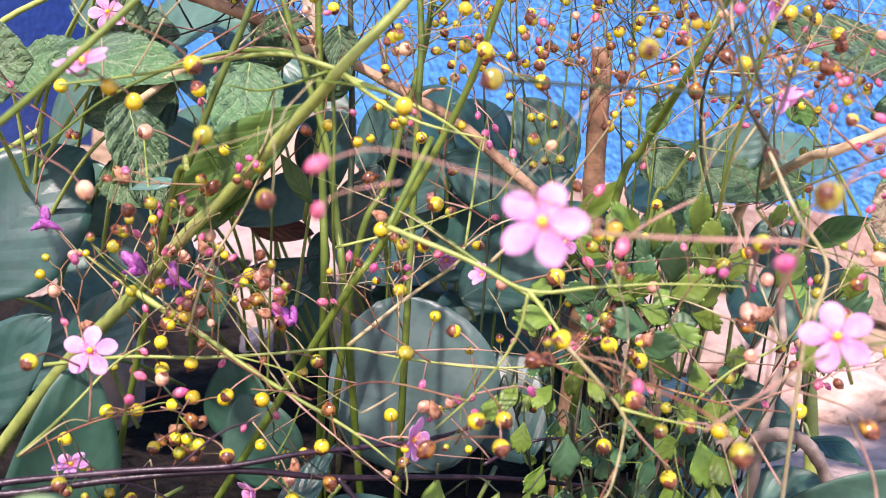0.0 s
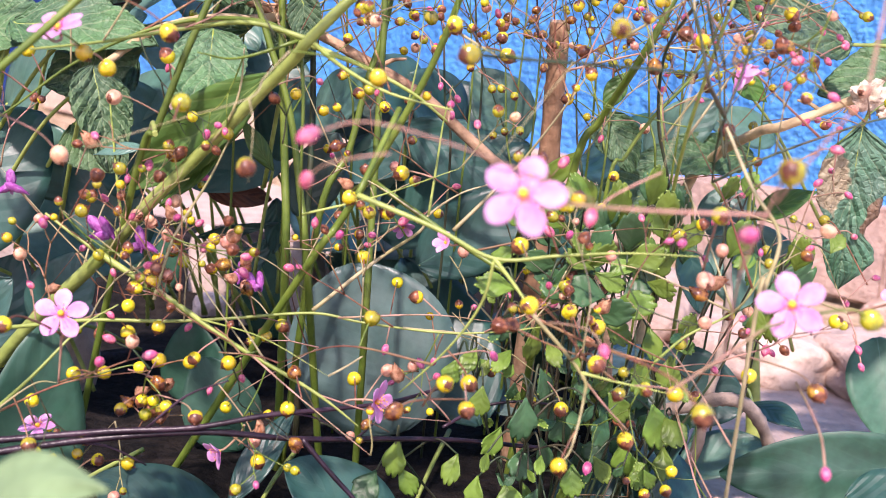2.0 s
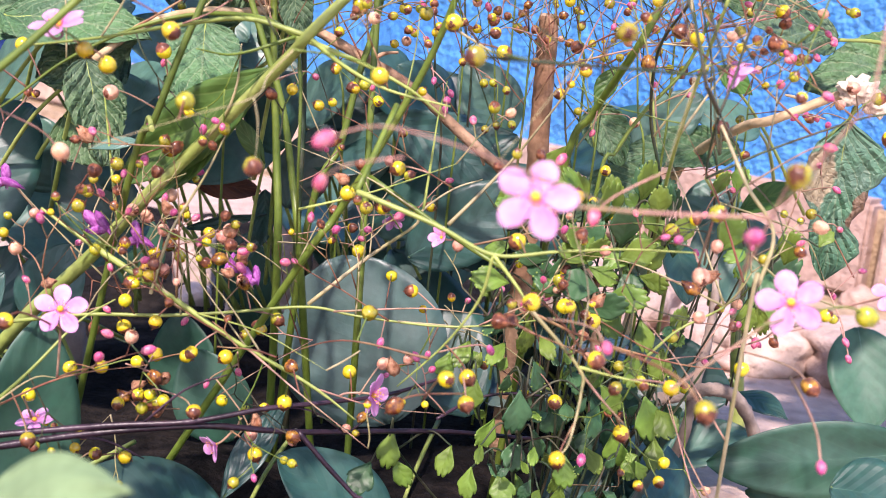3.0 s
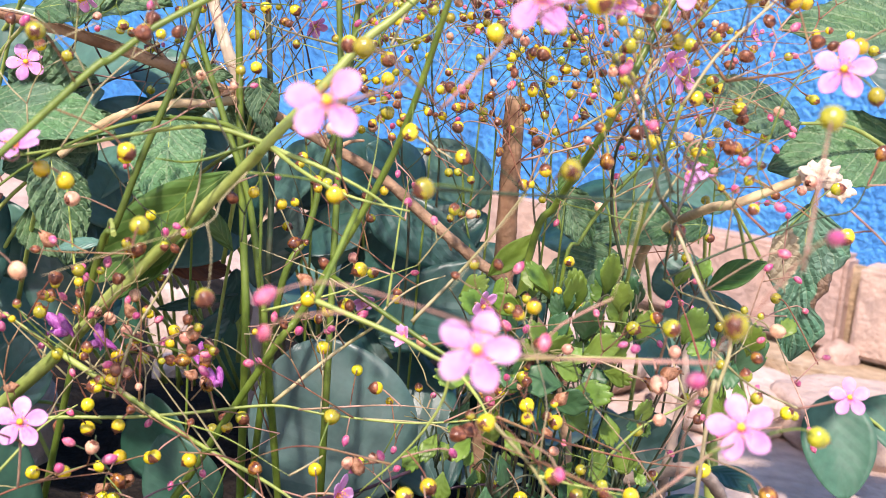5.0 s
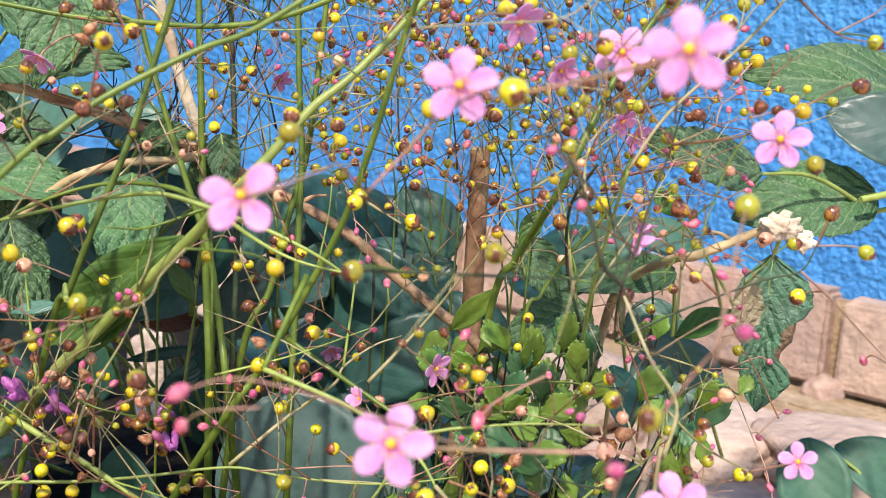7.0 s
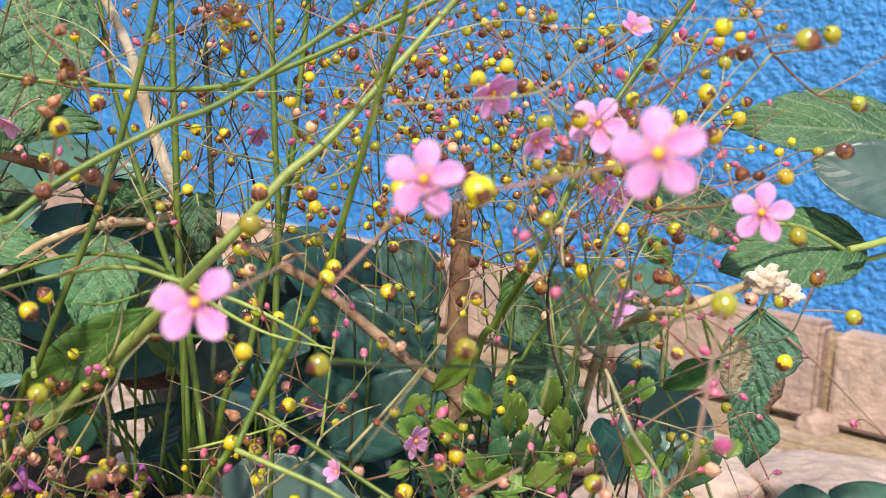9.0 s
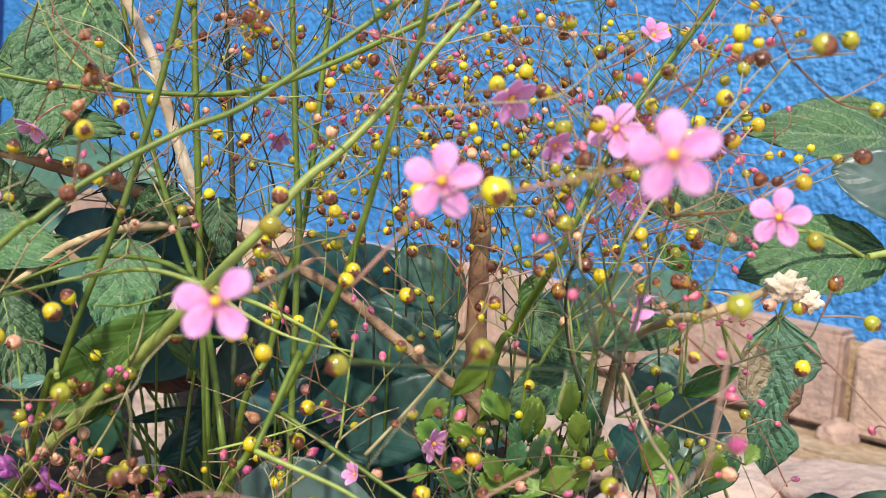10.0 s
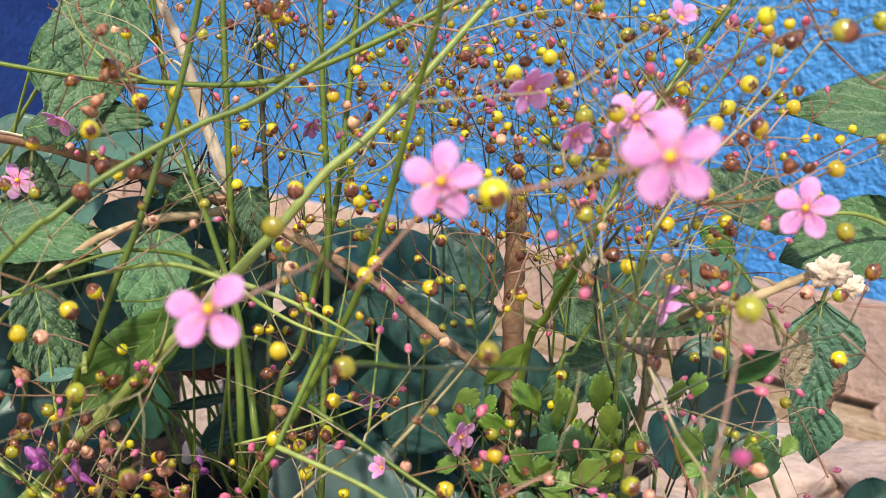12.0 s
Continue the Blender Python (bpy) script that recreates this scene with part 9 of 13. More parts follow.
fruit(plant_c, "yellow", (0.0041, 0.4269, 0.2369), (0.0116, 0.4253, 0.2391), 0.0031, 350, 0.000238)
fruit(plant_c, "yellow", (0.0028, 0.4351, 0.2328), (0.0019, 0.4244, 0.2303), 0.0031, 351, 0.000238)
fruit(plant_c, "yellow", (0.0105, 0.4263, 0.2442), (0.0169, 0.4268, 0.2518), 0.0031, 352, 0.000238)
fruit(plant_c, "yellow", (-0.0028, 0.4307, 0.2476), (0.0002, 0.4275, 0.2547), 0.0031, 353, 0.000238)
fruit(plant_c, "yellow", (0.0226, 0.4276, 0.2596), (0.0330, 0.4271, 0.2570), 0.0031, 354, 0.000238)
fruit(plant_d, "yellow", (0.0315, 0.4241, 0.2335), (0.0360, 0.4253, 0.2429), 0.0031, 355, 0.000238)
fruit(plant_d, "yellow", (0.0550, 0.4195, 0.2220), (0.0644, 0.4219, 0.2204), 0.0031, 356, 0.000238)
fruit(plant_c, "yellow", (-0.0185, 0.4177, 0.1921), (-0.0080, 0.4202, 0.1948), 0.0031, 357, 0.000238)
fruit(plant_c, "yellow", (-0.0331, 0.4155, 0.2131), (-0.0341, 0.4231, 0.2134), 0.0031, 358, 0.000238)
fruit(plant_c, "yellow", (-0.0280, 0.4339, 0.2206), (-0.0263, 0.4238, 0.2201), 0.0031, 359, 0.000238)
fruit(plant_c, "yellow", (-0.0070, 0.4285, 0.2490), (-0.0186, 0.4282, 0.2575), 0.0031, 360, 0.000238)
fruit(plant_c, "yellow", (-0.0017, 0.4366, 0.2466), (-0.0035, 0.4268, 0.2483), 0.0031, 361, 0.000238)
fruit(plant_c, "yellow", (0.0188, 0.4351, 0.2206), (0.0206, 0.4237, 0.2275), 0.0031, 362, 0.000238)
fruit(plant_d, "yellow", (0.0364, 0.4233, 0.2294), (0.0283, 0.4246, 0.2362), 0.0031, 363, 0.000238)
fruit(plant_c, "brown", (-0.0278, 0.4248, 0.2151), (-0.0336, 0.4223, 0.2073), 0.0031, 364, 0.000238)
fruit(plant_c, "brown", (-0.0306, 0.4275, 0.2167), (-0.0259, 0.4230, 0.2140), 0.0031, 365, 0.000238)
fruit(plant_c, "brown", (-0.0355, 0.4155, 0.2013), (-0.0283, 0.4219, 0.2046), 0.0031, 366, 0.000238)
fruit(plant_d, "brown", (0.0105, 0.4155, 0.1960), (0.0021, 0.4204, 0.1975), 0.0031, 367, 0.000238)
fruit(plant_d, "brown", (0.0054, 0.4184, 0.1969), (0.0056, 0.4213, 0.2060), 0.0031, 368, 0.000238)
fruit(plant_d, "brown", (0.0075, 0.4186, 0.2081), (0.0090, 0.4226, 0.2164), 0.0031, 369, 0.000238)
fruit(plant_d, "brown", (0.0218, 0.4124, 0.1866), (0.0126, 0.4197, 0.1942), 0.0031, 370, 0.000238)
fruit(plant_c, "brown", (0.0086, 0.4259, 0.2383), (0.0128, 0.4268, 0.2515), 0.0031, 371, 0.000238)
fruit(plant_d, "brown", (0.0315, 0.4241, 0.2335), (0.0218, 0.4252, 0.2399), 0.0031, 372, 0.000238)
fruit(plant_c, "brown", (0.0182, 0.4268, 0.2520), (0.0244, 0.4279, 0.2625), 0.0031, 373, 0.000238)
fruit(plant_d, "brown", (0.0496, 0.4193, 0.2292), (0.0433, 0.4232, 0.2271), 0.0031, 374, 0.000238)
fruit(plant_d, "brown", (0.0496, 0.4193, 0.2292), (0.0488, 0.4244, 0.2377), 0.0031, 375, 0.000238)
fruit(plant_c, "brown", (0.0358, 0.4280, 0.2649), (0.0534, 0.4271, 0.2605), 0.0031, 376, 0.000238)
fruit(plant_c, "brown", (0.0289, 0.4273, 0.2580), (0.0384, 0.4283, 0.2676), 0.0031, 377, 0.000238)
fruit(plant_c, "brown", (-0.0193, 0.4197, 0.2050), (-0.0095, 0.4228, 0.2151), 0.0031, 378, 0.000238)
fruit(plant_c, "brown", (-0.0225, 0.4160, 0.1998), (-0.0172, 0.4221, 0.2085), 0.0031, 379, 0.000238)
fruit(plant_c, "brown", (-0.0468, 0.4243, 0.2606), (-0.0537, 0.4291, 0.2591), 0.0031, 380, 0.000238)
fruit(plant_c, "brown", (-0.0455, 0.4225, 0.2476), (-0.0570, 0.4277, 0.2466), 0.0031, 381, 0.000238)
fruit(plant_d, "brown", (0.0517, 0.4164, 0.2112), (0.0455, 0.4210, 0.2098), 0.0031, 382, 0.000238)
fruit(plant_d, "brown", (0.0495, 0.4160, 0.2200), (0.0504, 0.4214, 0.2143), 0.0031, 383, 0.000238)
fruit(plant_d, "brown", (0.0626, 0.4111, 0.1857), (0.0688, 0.4175, 0.1859), 0.0031, 384, 0.000238)
fruit(plant_d, "brown", (0.0663, 0.4150, 0.1858), (0.0731, 0.4172, 0.1842), 0.0031, 385, 0.000238)
fruit(plant_d, "brown", (0.0663, 0.4150, 0.1858), (0.0643, 0.4184, 0.1917), 0.0031, 386, 0.000238)
fruit(plant_d, "brown", (0.0346, 0.4177, 0.1905), (0.0350, 0.4197, 0.1978), 0.0031, 387, 0.000238)
fruit(plant_d, "brown", (0.0395, 0.4157, 0.1892), (0.0313, 0.4190, 0.1914), 0.0031, 388, 0.000238)
fruit(plant_c, "olive", (-0.0311, 0.4333, 0.2152), (-0.0302, 0.4235, 0.2178), 0.0031, 389, 0.000238)
fruit(plant_c, "olive", (-0.0225, 0.4160, 0.1998), (-0.0213, 0.4222, 0.2082), 0.0031, 390, 0.000238)
fruit(plant_c, "olive", (-0.0028, 0.4307, 0.2476), (-0.0098, 0.4271, 0.2499), 0.0031, 391, 0.000238)
fruit(plant_c, "olive", (-0.0010, 0.4288, 0.2519), (-0.0005, 0.4287, 0.2649), 0.0031, 392, 0.000238)
fruit(plant_c, "olive", (0.0022, 0.4287, 0.2313), (0.0053, 0.4256, 0.2407), 0.0031, 393, 0.000238)
fruit(plant_c, "olive", (0.0196, 0.4300, 0.2237), (0.0164, 0.4240, 0.2292), 0.0031, 394, 0.000238)
fruit(plant_d, "olive", (0.0416, 0.4230, 0.2309), (0.0329, 0.4235, 0.2284), 0.0031, 395, 0.000238)
fruit(plant_d, "olive", (0.0458, 0.4216, 0.2279), (0.0388, 0.4240, 0.2329), 0.0031, 396, 0.000238)
fruit(plant_d, "olive", (0.0496, 0.4193, 0.2292), (0.0480, 0.4221, 0.2192), 0.0031, 397, 0.000238)
fruit(plant_d, "olive", (0.0495, 0.4160, 0.2200), (0.0526, 0.4210, 0.2113), 0.0031, 398, 0.000238)
fruit(plant_d, "olive", (0.0535, 0.4154, 0.2222), (0.0560, 0.4222, 0.2218), 0.0031, 399, 0.000238)
fruit(plant_d, "olive", (0.0606, 0.4209, 0.2210), (0.0669, 0.4211, 0.2144), 0.0031, 400, 0.000238)
fruit(plant_d, "olive", (0.0644, 0.4210, 0.2170), (0.0726, 0.4218, 0.2209), 0.0031, 401, 0.000238)
fruit(plant_d, "olive", (0.0693, 0.4215, 0.2194), (0.0761, 0.4228, 0.2294), 0.0031, 402, 0.000238)
fruit(plant_c, "olive", (0.0226, 0.4276, 0.2596), (0.0159, 0.4285, 0.2660), 0.0031, 403, 0.000238)
fruit(plant_c, "olive", (0.0143, 0.4266, 0.2488), (0.0208, 0.4270, 0.2541), 0.0031, 404, 0.000238)
fruit(plant_d, "olive", (0.0395, 0.4108, 0.1849), (0.0396, 0.4189, 0.1920), 0.0031, 405, 0.000238)
fruit(plant_c, "bud", (-0.0009, 0.4105, 0.2265), (0.0067, 0.4035, 0.2252), 0.0038, 406, 0.000238)
fruit(plant_c, "bud", (0.0087, 0.4067, 0.2341), (-0.0002, 0.4055, 0.2403), 0.0038, 407, 0.000238)
fruit(plant_c, "bud", (0.0070, 0.4094, 0.2297), (0.0098, 0.4049, 0.2371), 0.0038, 408, 0.000238)
fruit(plant_c, "bud", (0.0061, 0.4085, 0.2570), (0.0143, 0.4073, 0.2569), 0.0038, 409, 0.000238)
fruit(plant_c, "bud", (0.0010, 0.4091, 0.2548), (0.0122, 0.4077, 0.2597), 0.0038, 410, 0.000238)
fruit(plant_c, "bud", (0.0110, 0.4078, 0.2569), (0.0275, 0.4081, 0.2656), 0.0038, 411, 0.000238)
fruit(plant_c, "bud", (0.0229, 0.4080, 0.2632), (0.0357, 0.4073, 0.2604), 0.0038, 412, 0.000238)
fruit(plant_d, "bud", (0.0534, 0.3984, 0.2313), (0.0434, 0.4038, 0.2336), 0.0038, 413, 0.000238)
fruit(plant_c, "bud", (-0.0173, 0.4097, 0.2395), (-0.0097, 0.4052, 0.2357), 0.0038, 414, 0.000238)
fruit(plant_c, "bud", (-0.0165, 0.4156, 0.2401), (-0.0178, 0.4058, 0.2390), 0.0038, 415, 0.000238)
fruit(plant_c, "bud", (-0.0283, 0.4110, 0.2219), (-0.0286, 0.4042, 0.2246), 0.0038, 416, 0.000238)
fruit(plant_c, "bud", (-0.0285, 0.4069, 0.2235), (-0.0354, 0.4043, 0.2242), 0.0038, 417, 0.000238)
fruit(plant_c, "bud", (-0.0285, 0.4069, 0.2235), (-0.0253, 0.4054, 0.2346), 0.0038, 418, 0.000238)
fruit(plant_d, "bud", (0.0597, 0.4013, 0.2019), (0.0492, 0.4004, 0.2068), 0.0038, 419, 0.000238)
fruit(plant_d, "bud", (0.0468, 0.4039, 0.2058), (0.0439, 0.3995, 0.1986), 0.0038, 420, 0.000238)
fruit(plant_d, "bud", (0.0716, 0.3996, 0.2125), (0.0650, 0.3999, 0.2059), 0.0038, 421, 0.000238)
fruit(plant_d, "bud", (0.0660, 0.4040, 0.2026), (0.0555, 0.3996, 0.2014), 0.0038, 422, 0.000238)
fruit(plant_c, "bud", (0.0023, 0.4126, 0.2468), (0.0005, 0.4077, 0.2579), 0.0038, 423, 0.000238)
fruit(plant_c, "bud", (-0.0173, 0.4097, 0.2395), (-0.0147, 0.4072, 0.2509), 0.0038, 424, 0.000238)
fruit(plant_d, "bud", (0.0872, 0.4069, 0.2578), (0.0951, 0.4051, 0.2529), 0.0038, 425, 0.000238)
fruit(plant_d, "bud", (0.0920, 0.4058, 0.2548), (0.0993, 0.4046, 0.2493), 0.0038, 426, 0.000238)
fruit(plant_d, "bud", (0.1236, 0.3984, 0.2214), (0.1185, 0.4015, 0.2272), 0.0038, 427, 0.000238)
fruit(plant_d, "bud", (0.1193, 0.3946, 0.2176), (0.1266, 0.4009, 0.2239), 0.0038, 428, 0.000238)
fruit(plant_d, "bud", (0.1236, 0.3984, 0.2214), (0.1361, 0.4012, 0.2285), 0.0038, 429, 0.000238)
fruit(plant_d, "bud", (0.1012, 0.3968, 0.2085), (0.0925, 0.3994, 0.2059), 0.0038, 430, 0.000238)
fruit(plant_d, "bud", (0.1193, 0.3890, 0.1749), (0.1104, 0.3951, 0.1741), 0.0038, 431, 0.000238)
fruit(plant_d, "bud", (0.1193, 0.3890, 0.1749), (0.1142, 0.3951, 0.1753), 0.0038, 432, 0.000238)
fruit(plant_d, "bud", (0.1223, 0.3738, 0.1758), (0.1182, 0.3950, 0.1746), 0.0038, 433, 0.000238)
fruit(plant_d, "bud", (0.0819, 0.3816, 0.1413), (0.0874, 0.3910, 0.1374), 0.0038, 434, 0.000238)
fruit(plant_d, "bud", (0.0852, 0.3873, 0.1389), (0.0914, 0.3907, 0.1357), 0.0038, 435, 0.000238)
fruit(plant_d, "bud", (0.0413, 0.3930, 0.1714), (0.0406, 0.3950, 0.1613), 0.0038, 436, 0.000238)
fruit(plant_b, "bud", (0.0407, 0.2391, 0.2033), (0.0385, 0.2290, 0.2049), 0.0038, 437, 0.00028)
fruit(plant_b, "bud", (0.0361, 0.2401, 0.2121), (0.0315, 0.2305, 0.2156), 0.0038, 438, 0.00028)
fruit(plant_b, "bud", (0.0570, 0.2358, 0.2305), (0.0484, 0.2342, 0.2488), 0.0038, 439, 0.00028)
flower(plant_a, (-0.1180, 0.3920, 0.2330), (-0.1280, 0.3912, 0.2251), (-0.30, -0.50, -0.80), 40, 0.0070, shut=0.45, seed=2)
flower(plant_a, (-0.1420, 0.4270, 0.2320), (-0.1461, 0.4264, 0.2387), (0.75, -0.45, 0.30), 70, 0.0058, shut=0.5, seed=4)
flower(plant_b, (-0.0060, 0.3367, 0.1305), (-0.0088, 0.3369, 0.1294), (-0.60, -0.60, 0.30), 55, 0.0046, shut=0.6, seed=1)
stem(plant_a, [(-0.1181, 0.3794, 0.2535), (-0.1190, 0.3860, 0.2440), (-0.1180, 0.3920, 0.2330)], 0.0004, 0.0002, STRAW)
stem(plant_a, [(-0.1244, 0.3810, 0.2656), (-0.1370, 0.4050, 0.2480), (-0.1420, 0.4270, 0.2320)], 0.0004, 0.0002, STRAW)

# leaves
leaf(wrinkled_west, (-0.1024, 0.4192, 0.1846), (-0.0949, 0.3834, 0.1510), 0.0272, "wrinkled", (0.1, -1, 0.45), (-0.1250, 0.4600, 0.1500), seed=1, cup=0.15, droop=0.06)
leaf(wrinkled_west, (-0.1788, 0.4252, 0.1800), (-0.1180, 0.4032, 0.1772), 0.0311, "wrinkled", (0.1, -0.8, 0.8), (-0.2000, 0.4600, 0.1200), seed=2, cup=0.1, droop=0.1)
leaf(wrinkled_west, (-0.1549, 0.4351, 0.1817), (-0.1542, 0.4297, 0.2115), 0.0236, "wrinkled", (0, -1, 0.3), (-0.2000, 0.4600, 0.1300), seed=3, cup=0.12, droop=0.1)
leaf(wrinkled_west, (-0.1350, 0.3850, 0.1690), (-0.1240, 0.3720, 0.1350), 0.0225, "wrinkled", (0.9, -1, -0.2), (-0.1700, 0.4600, 0.1000), seed=4, cup=0.15, droop=0.08)
leaf(wrinkled_west, (-0.1199, 0.4274, 0.2745), (-0.1325, 0.3988, 0.2136), 0.0351, "wrinkled", (0.15, -1, 0.3), (-0.2000, 0.5000, 0.2000), seed=5, cup=0.12, droop=0.1)
leaf(wrinkled_west, (-0.1534, 0.4207, 0.2185), (-0.0998, 0.4002, 0.2246), 0.0223, "wrinkled", (0, -0.8, 0.7), (-0.2000, 0.4600, 0.1600), seed=6, cup=0.12, droop=0.1)
leaf(wrinkled_west, (-0.1043, 0.4363, 0.1964), (-0.0818, 0.4264, 0.2008), 0.0135, "wrinkled", (0, -0.9, 0.6), (-0.1300, 0.4700, 0.1300), seed=7, cup=0.12, droop=0.1)
leaf(wrinkled_west, (-0.0734, 0.4364, 0.2009), (-0.0668, 0.4229, 0.1805), 0.0132, "wrinkled", (0, -1, 0.3), (-0.0900, 0.4800, 0.1200), seed=8, cup=0.12, droop=0.1)
leaf(wrinkled_west, (-0.1538, 0.4289, 0.1583), (-0.1237, 0.4211, 0.1825), 0.0315, "wrinkled", (0.1, -0.8, 0.8), (-0.2000, 0.4600, 0.1000), seed=9, cup=0.12, droop=0.1)
leaf(wrinkled_west, (-0.2011, 0.4360, 0.1729), (-0.1594, 0.4266, 0.1793), 0.0288, "wrinkled", (0.1, -0.8, 0.7), (-0.2000, 0.4600, 0.1200), seed=10, cup=0.12, droop=0.1)
leaf(wrinkled_west, (-0.1987, 0.3906, 0.1734), (-0.1675, 0.3835, 0.1797), 0.0381, "wrinkled", (0.2, -1, 0.3), (-0.2000, 0.4600, 0.1200), seed=11, cup=0.12, droop=0.1)
leaf(wrinkled_west, (-0.1670, 0.4570, 0.2420), (-0.1183, 0.4509, 0.2531), 0.0383, "wrinkled", (0.1, -0.9, 0.5), (-0.2000, 0.5000, 0.1600), seed=12, cup=0.12, droop=0.1)
leaf(wrinkled_west, (-0.1702, 0.4485, 0.1815), (-0.1358, 0.4417, 0.1932), 0.0399, "wrinkled", (0.1, -0.8, 0.7), (-0.2000, 0.5000, 0.1200), seed=13, cup=0.12, droop=0.1)
leaf(wrinkled_west, (-0.0961, 0.4527, 0.1853), (-0.1092, 0.4495, 0.2029), 0.0212, "wrinkled", (0.1, -0.8, 0.7), (-0.1500, 0.5000, 0.1200), seed=14, cup=0.12, droop=0.1)
leaf(wrinkled_west, (-0.0818, 0.4517, 0.1726), (-0.0711, 0.4510, 0.2004), 0.0208, "wrinkled", (0.1, -0.9, 0.5), (-0.1300, 0.5000, 0.1200), seed=15, cup=0.12, droop=0.1)
leaf(wrinkled_west, (-0.1380, 0.4485, 0.1697), (-0.1689, 0.4350, 0.1566), 0.0435, "wrinkled", (0.1, -0.7, 0.8), (-0.2000, 0.5000, 0.1000), seed=16, cup=0.12, droop=0.1)
leaf(wrinkled_west, (-0.1046, 0.4442, 0.1633), (-0.1137, 0.4311, 0.1451), 0.0273, "wrinkled", (0.1, -0.9, 0.4), (-0.1600, 0.5000, 0.1000), seed=17, cup=0.12, droop=0.1)
leaf(wrinkled_west, (-0.1571, 0.4339, 0.1440), (-0.1327, 0.4228, 0.1282), 0.0262, "wrinkled", (0.1, -0.9, 0.4), (-0.2000, 0.4900, 0.0800), seed=18, cup=0.12, droop=0.1)
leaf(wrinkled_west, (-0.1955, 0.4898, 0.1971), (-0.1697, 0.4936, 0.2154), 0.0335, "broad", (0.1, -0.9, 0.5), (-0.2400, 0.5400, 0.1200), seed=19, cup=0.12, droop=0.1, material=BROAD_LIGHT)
# upper leaves in the paler copy, so they look lit by colour
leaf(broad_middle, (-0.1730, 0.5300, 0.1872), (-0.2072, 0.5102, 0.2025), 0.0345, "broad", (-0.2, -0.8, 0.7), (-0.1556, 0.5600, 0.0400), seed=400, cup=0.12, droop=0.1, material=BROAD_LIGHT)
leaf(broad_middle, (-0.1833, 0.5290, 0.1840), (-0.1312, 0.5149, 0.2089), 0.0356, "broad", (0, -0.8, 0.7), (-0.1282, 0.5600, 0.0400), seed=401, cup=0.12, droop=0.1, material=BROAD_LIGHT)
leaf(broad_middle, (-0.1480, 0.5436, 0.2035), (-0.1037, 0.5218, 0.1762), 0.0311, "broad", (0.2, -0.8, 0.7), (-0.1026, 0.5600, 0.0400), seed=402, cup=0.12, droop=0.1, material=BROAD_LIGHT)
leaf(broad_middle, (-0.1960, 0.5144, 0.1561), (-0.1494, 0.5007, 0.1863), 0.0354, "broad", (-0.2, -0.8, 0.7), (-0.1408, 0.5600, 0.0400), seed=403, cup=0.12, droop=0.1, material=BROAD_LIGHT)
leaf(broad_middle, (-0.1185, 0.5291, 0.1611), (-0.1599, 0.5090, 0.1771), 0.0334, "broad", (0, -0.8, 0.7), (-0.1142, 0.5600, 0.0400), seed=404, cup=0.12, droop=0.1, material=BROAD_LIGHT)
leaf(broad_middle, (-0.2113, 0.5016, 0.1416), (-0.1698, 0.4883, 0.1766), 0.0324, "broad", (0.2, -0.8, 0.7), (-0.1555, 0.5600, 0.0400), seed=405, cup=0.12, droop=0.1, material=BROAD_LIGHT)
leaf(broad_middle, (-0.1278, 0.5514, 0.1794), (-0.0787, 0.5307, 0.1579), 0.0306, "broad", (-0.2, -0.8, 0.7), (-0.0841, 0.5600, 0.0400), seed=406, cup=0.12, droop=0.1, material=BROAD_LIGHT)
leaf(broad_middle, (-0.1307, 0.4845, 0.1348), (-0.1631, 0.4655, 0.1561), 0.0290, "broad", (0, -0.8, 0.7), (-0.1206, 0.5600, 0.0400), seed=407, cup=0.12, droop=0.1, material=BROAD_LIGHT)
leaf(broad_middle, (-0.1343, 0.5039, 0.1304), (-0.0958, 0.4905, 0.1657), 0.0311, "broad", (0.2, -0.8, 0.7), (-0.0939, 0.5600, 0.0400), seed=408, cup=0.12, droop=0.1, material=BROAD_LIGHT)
leaf(wrinkled_east, (0.2209, 0.4815, 0.2398), (0.1318, 0.4683, 0.2403), 0.0472, "wrinkled", (-0.1, -0.7, 0.8), seed=21, cup=0.06, droop=0.05)
leaf(wrinkled_east, (0.1899, 0.4618, 0.1978), (0.1308, 0.4562, 0.1830), 0.0386, "wrinkled", (-0.1, -0.8, 0.7), seed=22, cup=0.08, droop=0.08)
leaf(wrinkled_east, (0.1349, 0.4384, 0.2028), (0.0825, 0.4205, 0.2124), 0.0282, "wrinkled", (-0.1, -0.8, 0.7), (0.1900, 0.4620, 0.1900), seed=23, cup=0.08, droop=0.05)
leaf(wrinkled_east, (0.1395, 0.4250, 0.1735), (0.1425, 0.4310, 0.1105), 0.0290, "wrinkled", (-0.15, -1, 0.15), (0.1480, 0.4230, 0.1830), seed=24, cup=0.06, droop=0.03, material=DAMAGED, label="torn green leaf with a dry tan patch")
leaf(wrinkled_east, (0.1210, 0.5030, 0.1523), (0.0633, 0.4930, 0.1428), 0.0244, "wrinkled", (0, -0.8, 0.8), (0.1300, 0.5300, 0.1000), seed=25, cup=0.12, droop=0.1)
leaf(wrinkled_east, (0.0487, 0.4659, 0.1661), (0.0619, 0.4529, 0.1445), 0.0199, "wrinkled", (0, -0.9, 0.5), (0.0800, 0.5300, 0.1000), seed=26, cup=0.12, droop=0.1)
leaf(wrinkled_east, (0.0795, 0.4720, 0.1386), (0.0426, 0.4603, 0.1199), 0.0273, "wrinkled", (0, -0.8, 0.7), (0.0800, 0.5300, 0.0800), seed=27, cup=0.12, droop=0.1)
